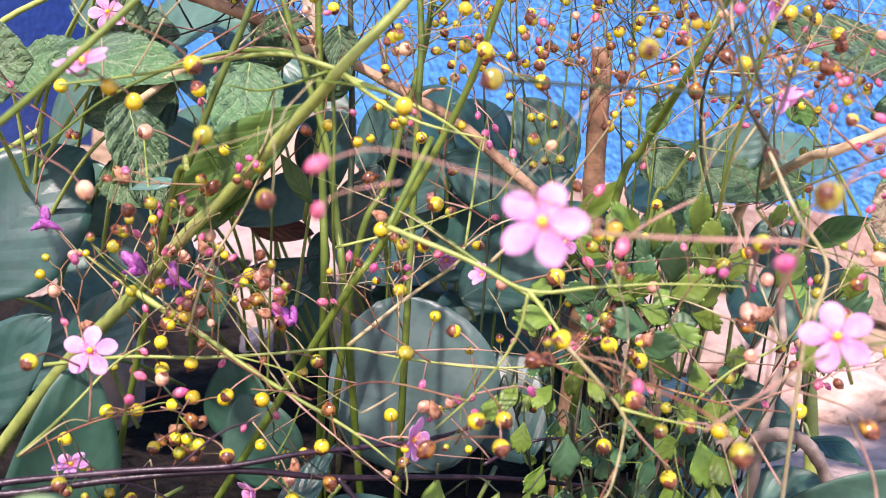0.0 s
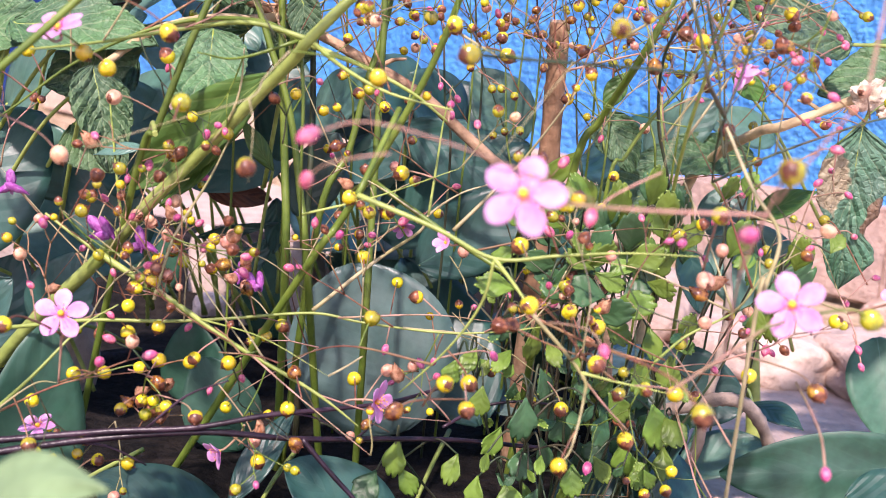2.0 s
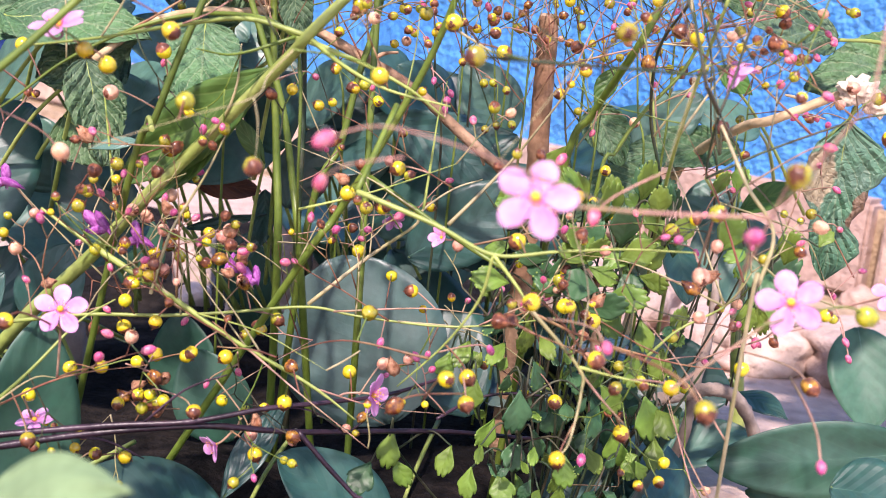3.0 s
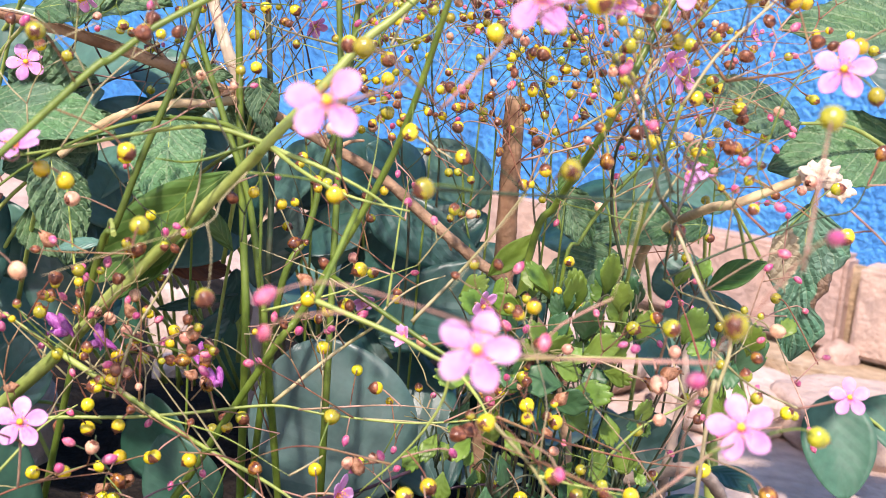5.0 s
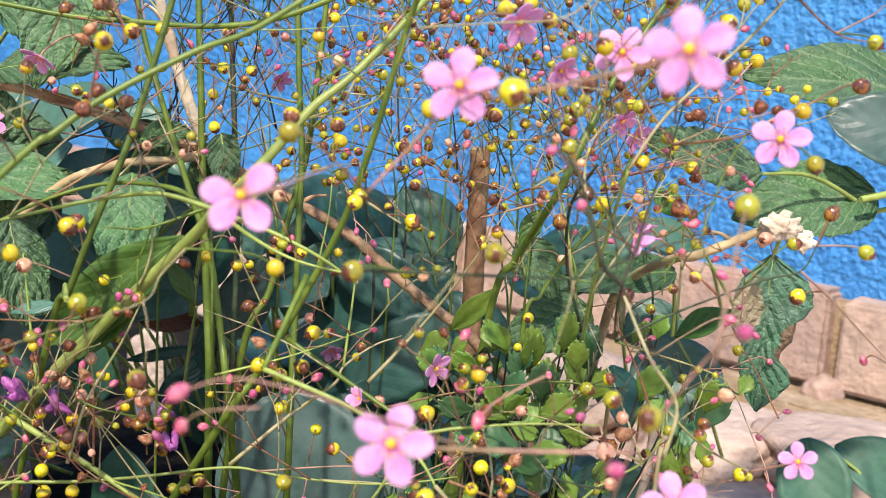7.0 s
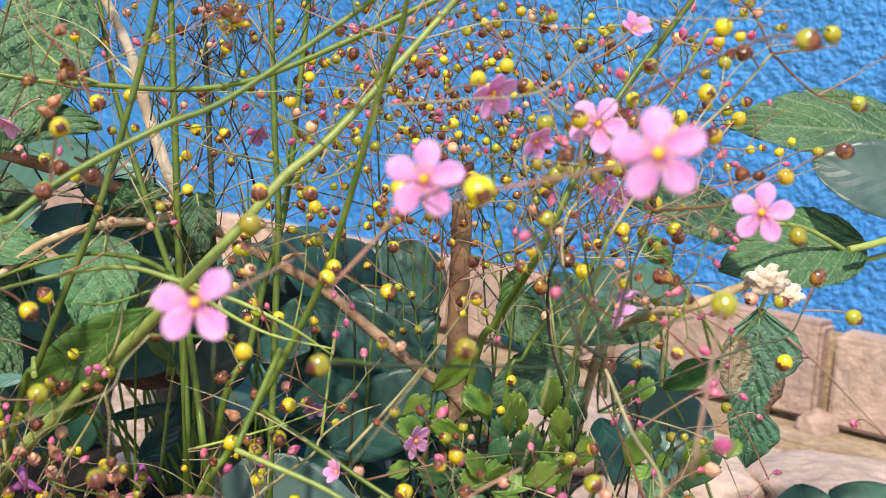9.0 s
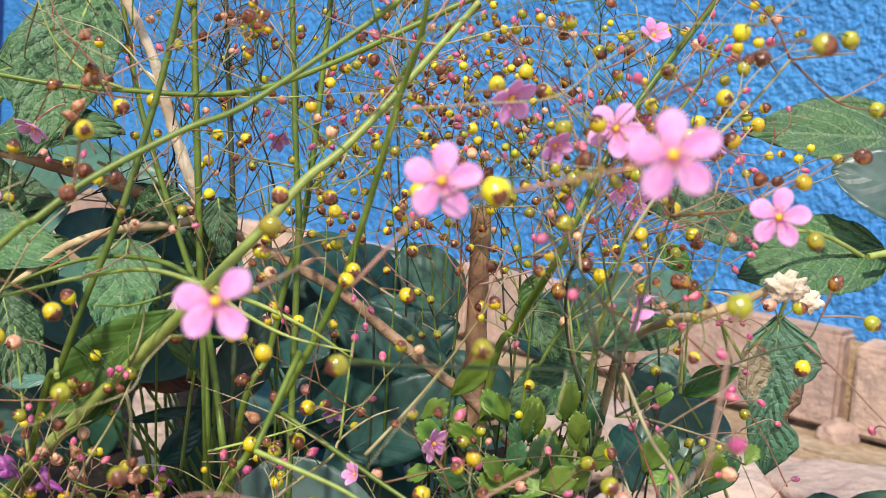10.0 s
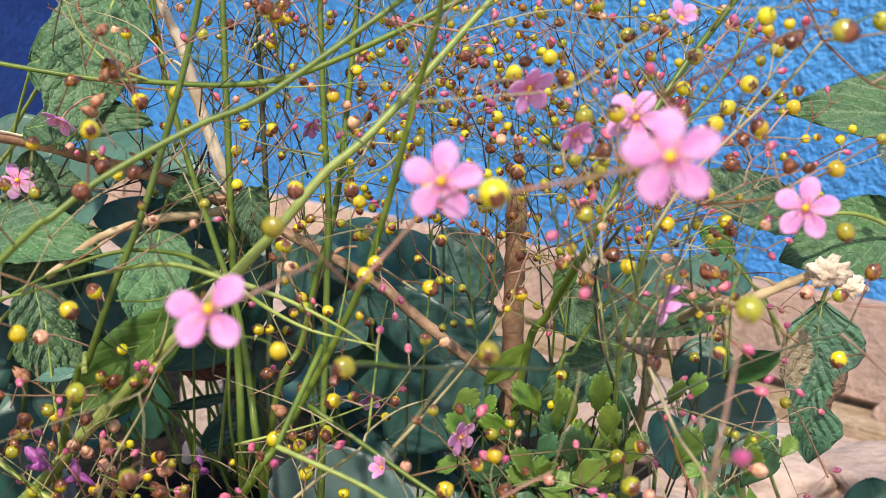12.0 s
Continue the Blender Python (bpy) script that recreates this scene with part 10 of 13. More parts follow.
leaf(wrinkled_east, (0.2045, 0.4728, 0.2481), (0.2316, 0.4691, 0.2226), 0.0372, "wrinkled", (-0.1, -0.8, 0.7), seed=28, cup=0.12, droop=0.1)
leaf(wrinkled_east, (0.2100, 0.4500, 0.2180), (0.1630, 0.4550, 0.2280), 0.0310, "broad", (0.1, -1, 0.3), (0.2300, 0.4900, 0.1200), seed=29, cup=0.14, droop=0.1, material=BROAD_SHEEN)
leaf(wrinkled_east, (0.1091, 0.5177, 0.1876), (0.1265, 0.5159, 0.1762), 0.0117, "lance", (-0.1, -1, 0.3), (0.1700, 0.5500, 0.1200), seed=30, cup=0.12, droop=0.1)
leaf(wrinkled_east, (0.1430, 0.5537, 0.1582), (0.1053, 0.5451, 0.1638), 0.0231, "broad", (-0.1, -0.8, 0.6), (0.1700, 0.6000, 0.1200), seed=31, cup=0.12, droop=0.1, material=BROAD_LIGHT)
leaf(wrinkled_east, (0.1188, 0.4798, 0.1273), (0.1416, 0.4712, 0.1430), 0.0141, "lance", (-0.1, -0.7, 0.8), (0.1600, 0.5300, 0.0600), seed=32, cup=0.12, droop=0.1)
leaf(broad_middle, (-0.0210, 0.4480, 0.0280), (-0.0510, 0.4580, 0.0940), 0.0712, "round", (-0.1, -1, 0.2), (-0.0300, 0.5000, 0.0300), seed=41, cup=0.05, droop=0.05, material=BROAD_SHEEN)
leaf(broad_middle, (0.0210, 0.5300, 0.1470), (-0.0050, 0.5350, 0.1770), 0.0300, "broad", (0.1, -0.9, 0.4), (0.0200, 0.5600, 0.0500), seed=42, cup=0.12, droop=0.1, material=BROAD_LIGHT)
leaf(broad_middle, (-0.0340, 0.5050, 0.1500), (0.0220, 0.4900, 0.1260), 0.0270, "broad", (0.1, -1, 0.0), (-0.0300, 0.5500, 0.0500), seed=72, cup=0.12, droop=0.1)
leaf(broad_middle, (-0.0210, 0.4780, 0.0930), (0.0260, 0.4740, 0.1270), 0.0330, "round", (0, -1, 0.3), (0.0000, 0.5500, 0.0300), seed=73, cup=0.1, droop=0.06)
leaf(broad_middle, (-0.0790, 0.5100, 0.1040), (-0.0630, 0.5050, 0.1440), 0.0250, "broad", (0.1, -1, 0.2), (-0.0700, 0.5600, 0.0300), seed=74, cup=0.1, droop=0.06, material=BROAD_SHEEN)
leaf(broad_middle, (-0.0540, 0.5200, 0.1140), (-0.0340, 0.5200, 0.1520), 0.0240, "broad", (0.1, -1, 0.4), (-0.0500, 0.5600, 0.0400), seed=75, cup=0.1, droop=0.06, material=BROAD_LIGHT)
leaf(broad_east, (0.0750, 0.5100, 0.1480), (0.1020, 0.5050, 0.1740), 0.0230, "round", (0.1, -0.9, 0.5), (0.0900, 0.5600, 0.0800), seed=76, cup=0.1, droop=0.06, material=BROAD_LIGHT)
leaf(broad_middle, (-0.0403, 0.5107, 0.0991), (0.0226, 0.5069, 0.1474), 0.0531, "broad", (0, -0.7, 0.8), (-0.0200, 0.5500, 0.0600), seed=43, cup=0.12, droop=0.1)
leaf(broad_middle, (-0.0850, 0.5076, 0.1330), (-0.1230, 0.4900, 0.1150), 0.0240, "broad", (-0.1, -0.9, 0.4), (-0.0900, 0.5400, 0.0600), seed=44, cup=0.12, droop=0.1)
leaf(broad_middle, (-0.0673, 0.5381, 0.1403), (-0.0380, 0.5429, 0.1750), 0.0343, "broad", (0.1, -0.8, 0.6), (-0.0600, 0.5600, 0.0700), seed=45, cup=0.12, droop=0.1, material=BROAD_SHEEN)
leaf(broad_middle, (0.0129, 0.4679, 0.0279), (-0.0290, 0.5090, 0.0898), 0.0468, "broad", (0.1, -0.8, 0.6), (0.0000, 0.5200, 0.0200), seed=46, cup=0.12, droop=0.1)
leaf(broad_middle, (-0.0699, 0.3618, 0.0088), (-0.1178, 0.3474, 0.0364), 0.0363, "broad", (0, -0.5, 1), (-0.0600, 0.4500, 0.0200), seed=47, cup=0.12, droop=0.1)
leaf(broad_middle, (-0.0154, 0.3996, -0.0032), (-0.0608, 0.3963, 0.0297), 0.0374, "broad", (0.1, -0.6, 0.9), (-0.0000, 0.4800, 0.0200), seed=48, cup=0.12, droop=0.1)
leaf(broad_middle, (-0.1450, 0.3400, 0.0086), (-0.1330, 0.3440, 0.0890), 0.0380, "broad", (0.8, -1, -0.1), (-0.1200, 0.4200, 0.0200), seed=49, cup=0.12, droop=0.1, material=DEEP)
# four dark leaves added, turned from the sun, to imitate shade over soil
leaf(broad_middle, (-0.0880, 0.4560, 0.0100), (-0.1080, 0.4600, 0.0480), 0.0330, "broad", (0.3, -1, -0.2), (-0.0950, 0.5000, 0.0100), seed=121, material=DEEP)
leaf(broad_middle, (-0.1130, 0.5000, 0.0100), (-0.1230, 0.5020, 0.0520), 0.0340, "broad", (-0.2, -1, -0.2), (-0.1100, 0.5300, 0.0100), seed=122, material=DEEP)
leaf(broad_middle, (-0.1050, 0.6400, 0.0080), (-0.1180, 0.6450, 0.0620), 0.0330, "broad", (0.2, -1, -0.2), (-0.1000, 0.6700, 0.0080), seed=123, material=DEEP)
leaf(broad_middle, (-0.1950, 0.7000, 0.0080), (-0.1880, 0.7000, 0.0560), 0.0300, "broad", (0.2, -1, -0.2), (-0.1900, 0.7300, 0.0080), seed=124, material=DEEP)
leaf(broad_middle, (-0.2229, 0.4422, 0.0850), (-0.1804, 0.4657, 0.1430), 0.0560, "broad", (0.1, -1, 0.15), (-0.1700, 0.5000, 0.0500), seed=50, cup=0.12, droop=0.1)
leaf(broad_middle, (-0.2062, 0.4091, 0.0381), (-0.1658, 0.3994, 0.0883), 0.0332, "broad", (0.2, -0.8, 0.5), (-0.1700, 0.4600, 0.0400), seed=52, cup=0.12, droop=0.1)
leaf(broad_middle, (-0.0341, 0.5545, 0.1348), (0.0080, 0.5570, 0.1623), 0.0471, "round", (0, -0.8, 0.7), (-0.0000, 0.5800, 0.0800), seed=55, cup=0.12, droop=0.1)
leaf(broad_middle, (0.0501, 0.4883, 0.1029), (0.0041, 0.4925, 0.1289), 0.0431, "round", (0, -0.8, 0.7), (0.0200, 0.5200, 0.0600), seed=56, cup=0.12, droop=0.1)
leaf(broad_middle, (0.0209, 0.4783, 0.0901), (-0.0184, 0.5268, 0.1271), 0.0451, "broad", (0, -0.8, 0.6), (0.0200, 0.5500, 0.0600), seed=57, cup=0.12, droop=0.1)
leaf(broad_middle, (-0.0805, 0.4442, 0.1318), (-0.0951, 0.4468, 0.1505), 0.0077, "lance", (0, -1, 0.4), (-0.0900, 0.4700, 0.0800), seed=58, cup=0.12, droop=0.1)
leaf(broad_middle, (-0.0785, 0.3836, 0.0153), (-0.0599, 0.4100, 0.0474), 0.0130, "lance", (0, -0.8, 0.6), (-0.0700, 0.4600, 0.0200), seed=59, cup=0.12, droop=0.1, material=BROAD)
leaf(broad_middle, (-0.0773, 0.5264, 0.1449), (-0.0483, 0.5085, 0.1682), 0.0340, "broad", (-0.2, -0.8, 0.7), (-0.0464, 0.5600, 0.0400), seed=300, cup=0.12, droop=0.1, material=BROAD_LIGHT)
leaf(broad_middle, (-0.0269, 0.5366, 0.1547), (-0.0541, 0.5194, 0.1741), 0.0366, "broad", (0, -0.8, 0.7), (-0.0275, 0.5600, 0.0400), seed=301, cup=0.12, droop=0.1)
leaf(broad_middle, (-0.0954, 0.5052, 0.1333), (-0.0728, 0.4884, 0.1646), 0.0350, "broad", (0.2, -0.8, 0.7), (-0.0612, 0.5600, 0.0400), seed=302, cup=0.12, droop=0.1)
leaf(broad_middle, (-0.1624, 0.4975, 0.1415), (-0.1252, 0.4787, 0.1588), 0.0303, "broad", (-0.2, -0.8, 0.7), (-0.1045, 0.5600, 0.0400), seed=303, cup=0.12, droop=0.1, material=BROAD_LIGHT)
leaf(broad_middle, (-0.1391, 0.4736, 0.1150), (-0.1583, 0.4566, 0.1372), 0.0292, "broad", (0, -0.8, 0.7), (-0.1052, 0.5600, 0.0400), seed=304, cup=0.12, droop=0.1)
leaf(broad_middle, (-0.0093, 0.5448, 0.1423), (-0.0353, 0.5288, 0.1719), 0.0406, "broad", (0.2, -0.8, 0.7), (-0.0146, 0.5600, 0.0400), seed=305, cup=0.12, droop=0.1)
leaf(broad_middle, (-0.1361, 0.5186, 0.1538), (-0.1146, 0.5018, 0.1845), 0.0371, "broad", (0, -0.8, 0.7), (-0.0905, 0.5600, 0.0400), seed=307, cup=0.12, droop=0.1)
leaf(broad_middle, (-0.0673, 0.5245, 0.1314), (-0.0338, 0.5033, 0.1287), 0.0370, "broad", (0.2, -0.8, 0.7), (-0.0379, 0.5600, 0.0400), seed=308, cup=0.12, droop=0.1)
leaf(broad_middle, (0.0053, 0.5353, 0.1491), (-0.0205, 0.5136, 0.1323), 0.0327, "broad", (-0.2, -0.8, 0.7), (-0.0042, 0.5600, 0.0400), seed=309, cup=0.12, droop=0.1, material=BROAD_LIGHT)
leaf(broad_east, (0.1830, 0.4100, 0.0510), (0.1040, 0.4150, 0.0370), 0.0310, "broad", (0.0, -1, 0.15), (0.2000, 0.5000, 0.0200), seed=61, cup=0.12, droop=0.1, material=DEEP)
leaf(broad_east, (0.1841, 0.4045, 0.0349), (0.1235, 0.4233, 0.0231), 0.0230, "broad", (-0.1, -1, 0.1), (0.2000, 0.4800, 0.0100), seed=60, cup=0.12, droop=0.1, material=DEEP)
leaf(broad_east, (0.0619, 0.3734, 0.0242), (0.0845, 0.4097, 0.0552), 0.0605, "broad", (0.7, -0.6, -0.45), (0.1000, 0.5000, 0.0100), seed=59, cup=0.12, droop=0.1)
leaf(broad_east, (0.0867, 0.4016, 0.0140), (0.0712, 0.4284, 0.0460), 0.0466, "broad", (0.5, -0.7, -0.4), (0.1000, 0.5000, 0.0100), seed=58, cup=0.12, droop=0.1)
leaf(broad_east, (0.0467, 0.3920, 0.0140), (0.0632, 0.4180, 0.0442), 0.0269, "broad", (-0.4, -0.7, -0.3), (0.0900, 0.5000, 0.0100), seed=57, cup=0.12, droop=0.1)
leaf(broad_east, (0.2120, 0.5650, 0.0630), (0.2170, 0.5400, 0.0160), 0.0370, "broad", (-0.2, -1, 0.3), (0.2700, 0.5600, 0.0200), seed=62, cup=0.2, droop=0.12, material=MID_GREEN)
leaf(broad_east, (0.2750, 0.5600, 0.0380), (0.2300, 0.5720, 0.0580), 0.0340, "broad", (0.1, -1, 0.5), (0.2700, 0.5600, 0.0200), seed=90, cup=0.15, droop=0.12, material=MID_GREEN)
leaf(broad_east, (0.2751, 0.5599, 0.0393), (0.2447, 0.5915, 0.0454), 0.0321, "broad", (-0.1, -0.7, 0.8), (0.3000, 0.5600, 0.0200), seed=70, cup=0.12, droop=0.1, material=DEEP)
leaf(broad_east, (0.1033, 0.4822, 0.0104), (0.1399, 0.4852, 0.0281), 0.0254, "broad", (-0.1, -0.5, 1), (0.1300, 0.5500, 0.0200), seed=63, cup=0.12, droop=0.1, material=BROAD_LIGHT)
leaf(broad_east, (0.1330, 0.4885, 0.0444), (0.1504, 0.4672, 0.0409), 0.0141, "lance", (-0.1, -0.6, 1), (0.1400, 0.5400, 0.0300), seed=64, cup=0.12, droop=0.1, material=BROAD)
leaf(broad_east, (0.1176, 0.5092, 0.1198), (0.1335, 0.4845, 0.0857), 0.0420, "round", (-0.1, -0.9, 0.5), (0.1300, 0.5500, 0.0700), seed=65, cup=0.12, droop=0.1, material=BROAD_LIGHT)
leaf(broad_east, (0.1328, 0.5298, 0.1265), (0.1056, 0.5292, 0.1167), 0.0269, "round", (-0.1, -0.8, 0.6), (0.1300, 0.5700, 0.0800), seed=66, cup=0.12, droop=0.1, material=BROAD_LIGHT)
leaf(broad_east, (0.0949, 0.4884, 0.1109), (0.1012, 0.4750, 0.0854), 0.0201, "broad", (0.4, -0.9, 0.3), (0.1000, 0.5200, 0.0500), seed=67, cup=0.12, droop=0.1)
leaf(broad_east, (0.0569, 0.4175, -0.0111), (0.0822, 0.4246, 0.0272), 0.0277, "broad", (-0.1, -0.7, 0.8), (0.1000, 0.5000, 0.0100), seed=68, cup=0.12, droop=0.1)
leaf(broad_east, (0.1420, 0.3861, 0.0426), (0.1710, 0.3754, 0.0416), 0.0318, "broad", (-0.1, -0.6, 1), (0.2000, 0.4500, 0.0200), seed=69, cup=0.12, droop=0.1)
leaf(broad_east, (0.0956, 0.5267, 0.1464), (0.0512, 0.5633, 0.1389), 0.0492, "broad", (0, -0.8, 0.7), (0.1200, 0.5800, 0.0800), seed=71, cup=0.12, droop=0.1)
leaf(plant_a, (-0.0660, 0.3390, 0.1750), (-0.1190, 0.3680, 0.1290), 0.0215, "lance", (-0.2, -1, 0.1), seed=81, cup=0.1, droop=-0.03)
leaf(plant_a, (-0.0790, 0.3520, 0.1560), (-0.1040, 0.3640, 0.1270), 0.0100, "lance", (-0.2, -1, 0.3), seed=87, cup=0.1, droop=0.03)
leaf(plant_a, (-0.1069, 0.3576, 0.1464), (-0.1250, 0.3593, 0.1421), 0.0055, "lance", (0, -0.7, 0.8), (-0.0985, 0.3333, 0.1538), seed=82, cup=0.12, droop=0.1, material=BROAD_LIGHT)
leaf(plant_a, (-0.0841, 0.1672, 0.1075), (-0.0531, 0.1491, 0.1213), 0.0144, "lance", (0.1, -0.7, 0.9), (-0.0750, 0.2000, 0.0000), seed=83, cup=0.1, droop=0.1, material=NEAR_LEAF)
leaf(plant_d, (0.0196, 0.4141, 0.1366), (0.0360, 0.4066, 0.1559), 0.0087, "lance", (0.1, -1, 0.3), seed=84, cup=0.1, droop=0.05, material=LIGHT)
leaf(plant_d, (0.0493, 0.4178, 0.1845), (0.0427, 0.4161, 0.1697), 0.0082, "lance", (0, -1, 0.3), seed=85, cup=0.12, droop=0.1)
stem(small_plant, [(0.0339, 0.4025, 0.0000), (0.0347, 0.3873, 0.0852), (0.0360, 0.3750, 0.1477)], 0.0006, 0.0003, DARK_GREEN)
stem(small_plant, [(0.0374, 0.4023, 0.0000), (0.0437, 0.3869, 0.0837), (0.0478, 0.3743, 0.1450)], 0.0006, 0.0003, DARK_GREEN)
stem(small_plant, [(0.0428, 0.4025, 0.0000), (0.0524, 0.3874, 0.0874), (0.0577, 0.3751, 0.1516)], 0.0006, 0.0003, DARK_GREEN)
stem(small_plant, [(0.0468, 0.3977, 0.0000), (0.0595, 0.3763, 0.0843), (0.0661, 0.3588, 0.1460)], 0.0006, 0.0003, DARK_GREEN)
stem(small_plant, [(0.0356, 0.3954, 0.0000), (0.0316, 0.3712, 0.0731), (0.0298, 0.3514, 0.1257)], 0.0006, 0.0003, DARK_GREEN)
stem(small_plant, [(0.0456, 0.3986, 0.0000), (0.0718, 0.3786, 0.0797), (0.0864, 0.3621, 0.1376)], 0.0006, 0.0003, DARK_GREEN)
stem(small_plant, [(0.0506, 0.3980, 0.0000), (0.0818, 0.3771, 0.0732), (0.0987, 0.3600, 0.1258)], 0.0006, 0.0003, DARK_GREEN)
stem(small_plant, [(0.0356, 0.3953, 0.0000), (0.0179, 0.3710, 0.0679), (0.0081, 0.3511, 0.1161)], 0.0006, 0.0003, DARK_GREEN)
stem(small_plant, [(0.0443, 0.3962, 0.0000), (0.0367, 0.3730, 0.0771), (0.0318, 0.3541, 0.1329)], 0.0006, 0.0003, DARK_GREEN)
stem(small_plant, [(0.0350, 0.3965, 0.0000), (0.0437, 0.3736, 0.0801), (0.0494, 0.3549, 0.1383)], 0.0006, 0.0003, DARK_GREEN)
stem(small_plant, [(0.0504, 0.3993, 0.0000), (0.0684, 0.3800, 0.0640), (0.0776, 0.3642, 0.1091)], 0.0006, 0.0003, DARK_GREEN)
stem(small_plant, [(0.0347, 0.3998, 0.0000), (0.0139, 0.3811, 0.0517), (0.0024, 0.3659, 0.0868)], 0.0006, 0.0003, DARK_GREEN)
stem(small_plant, [(0.0178, 0.3980, 0.0000), (-0.0072, 0.3770, 0.0339), (-0.0191, 0.3599, 0.0544)], 0.0006, 0.0003, DARK_GREEN)
stem(small_plant, [(0.0516, 0.3961, 0.0000), (0.0608, 0.3727, 0.0478), (0.0647, 0.3535, 0.0796)], 0.0006, 0.0003, DARK_GREEN)
stem(small_plant, [(0.0296, 0.3931, 0.0000), (0.0246, 0.3659, 0.0471), (0.0230, 0.3436, 0.0783)], 0.0006, 0.0003, DARK_GREEN)
stem(small_plant, [(0.0377, 0.4017, 0.0000), (0.0291, 0.3855, 0.0801), (0.0243, 0.3723, 0.1383)], 0.0006, 0.0003, DARK_GREEN)
stem(small_plant, [(0.0470, 0.4018, 0.0000), (0.0586, 0.3858, 0.0857), (0.0646, 0.3727, 0.1486)], 0.0006, 0.0003, DARK_GREEN)
stem(small_plant, [(0.0542, 0.4017, 0.0000), (0.0771, 0.3856, 0.0866), (0.0887, 0.3724, 0.1503)], 0.0006, 0.0003, DARK_GREEN)
stem(small_plant, [(0.0526, 0.4042, 0.0000), (0.0853, 0.3912, 0.0795), (0.1029, 0.3806, 0.1374)], 0.0006, 0.0003, DARK_GREEN)
stem(small_plant, [(0.0384, 0.4020, 0.0000), (0.0383, 0.3862, 0.0857), (0.0385, 0.3733, 0.1486)], 0.0006, 0.0003, DARK_GREEN)
leaf(small_plant, (0.0379, 0.3685, 0.1392), (0.0325, 0.3662, 0.1504), 0.0069, "small", (0.21, -1, -0.09), (0.0384, 0.3761, 0.1356), seed=69)
leaf(small_plant, (0.0450, 0.3676, 0.1341), (0.0453, 0.3630, 0.1493), 0.0100, "small", (0.57, -1, 0.12), (0.0470, 0.3770, 0.1323), seed=12)
leaf(small_plant, (0.0575, 0.3685, 0.1418), (0.0547, 0.3678, 0.1551), 0.0075, "small", (-0.57, -1, 0.44), (0.0642, 0.3741, 0.1422), seed=73)
leaf(small_plant, (0.0511, 0.3660, 0.1254), (0.0501, 0.3620, 0.1415), 0.0092, "small", (0.18, -1, 1.22), (0.0477, 0.3612, 0.1199), seed=74)
leaf(small_plant, (0.0428, 0.3670, 0.1306), (0.0397, 0.3679, 0.1416), 0.0064, "small", (-0.39, -1, 0.63), (0.0483, 0.3590, 0.1263), seed=18)
leaf(small_plant, (0.0420, 0.3676, 0.1339), (0.0453, 0.3644, 0.1432), 0.0056, "small", (-0.54, -1, 0.26), (0.0384, 0.3761, 0.1356), seed=88)
leaf(small_plant, (0.0639, 0.3677, 0.1375), (0.0656, 0.3636, 0.1493), 0.0080, "small", (0.19, -1, 0.36), (0.0651, 0.3627, 0.1332), seed=71)
leaf(small_plant, (0.0645, 0.3667, 0.1314), (0.0580, 0.3688, 0.1404), 0.0079, "small", (0.17, -1, 0.54), (0.0644, 0.3647, 0.1264), seed=69)
leaf(small_plant, (0.0378, 0.3459, 0.1242), (0.0278, 0.3440, 0.1293), 0.0068, "small", (0.12, -1, 0.48), (0.0298, 0.3514, 0.1257), seed=39)
leaf(small_plant, (0.0361, 0.3460, 0.1250), (0.0429, 0.3422, 0.1337), 0.0064, "small", (0.39, -1, -0.08), (0.0298, 0.3514, 0.1257), seed=39)
leaf(small_plant, (0.0476, 0.3460, 0.1265), (0.0586, 0.3450, 0.1322), 0.0098, "small", (0.32, -1, 0.23), (0.0483, 0.3590, 0.1263), seed=10)
leaf(small_plant, (0.0381, 0.3436, 0.1097), (0.0508, 0.3375, 0.1153), 0.0095, "small", (0.36, -1, 0.03), (0.0301, 0.3580, 0.1091), seed=63)
leaf(small_plant, (0.0422, 0.3445, 0.1163), (0.0286, 0.3422, 0.1182), 0.0109, "small", (-0.59, -1, 0.64), (0.0300, 0.3557, 0.1150), seed=41)
leaf(small_plant, (0.0646, 0.3466, 0.1327), (0.0683, 0.3442, 0.1431), 0.0069, "small", (-0.00, -1, 1.00), (0.0651, 0.3627, 0.1332), seed=9)
leaf(small_plant, (0.0472, 0.3443, 0.1153), (0.0563, 0.3471, 0.1209), 0.0086, "small", (-0.04, -1, 0.80), (0.0470, 0.3634, 0.1131), seed=8)
leaf(small_plant, (0.0302, 0.3443, 0.1130), (0.0214, 0.3462, 0.1188), 0.0068, "small", (0.11, -1, 0.82), (0.0300, 0.3557, 0.1150), seed=58)
leaf(small_plant, (0.0547, 0.3452, 0.1221), (0.0633, 0.3402, 0.1208), 0.0064, "small", (0.24, -1, -0.17), (0.0477, 0.3612, 0.1199), seed=60)
leaf(small_plant, (0.0810, 0.3561, 0.1305), (0.0859, 0.3543, 0.1436), 0.0098, "small", (-0.01, -1, 0.13), (0.0853, 0.3639, 0.1318), seed=37)
leaf(small_plant, (0.0891, 0.3563, 0.1329), (0.0910, 0.3479, 0.1215), 0.0085, "small", (-0.15, -1, 1.11), (0.0853, 0.3639, 0.1318), seed=11)
leaf(small_plant, (0.0990, 0.3550, 0.1259), (0.0950, 0.3478, 0.1188), 0.0060, "small", (-0.31, -1, 0.01), (0.0987, 0.3600, 0.1258), seed=56)
leaf(small_plant, (0.0923, 0.3536, 0.1165), (0.0929, 0.3542, 0.1049), 0.0069, "small", (-0.12, -1, 0.34), (0.0959, 0.3638, 0.1150), seed=49)
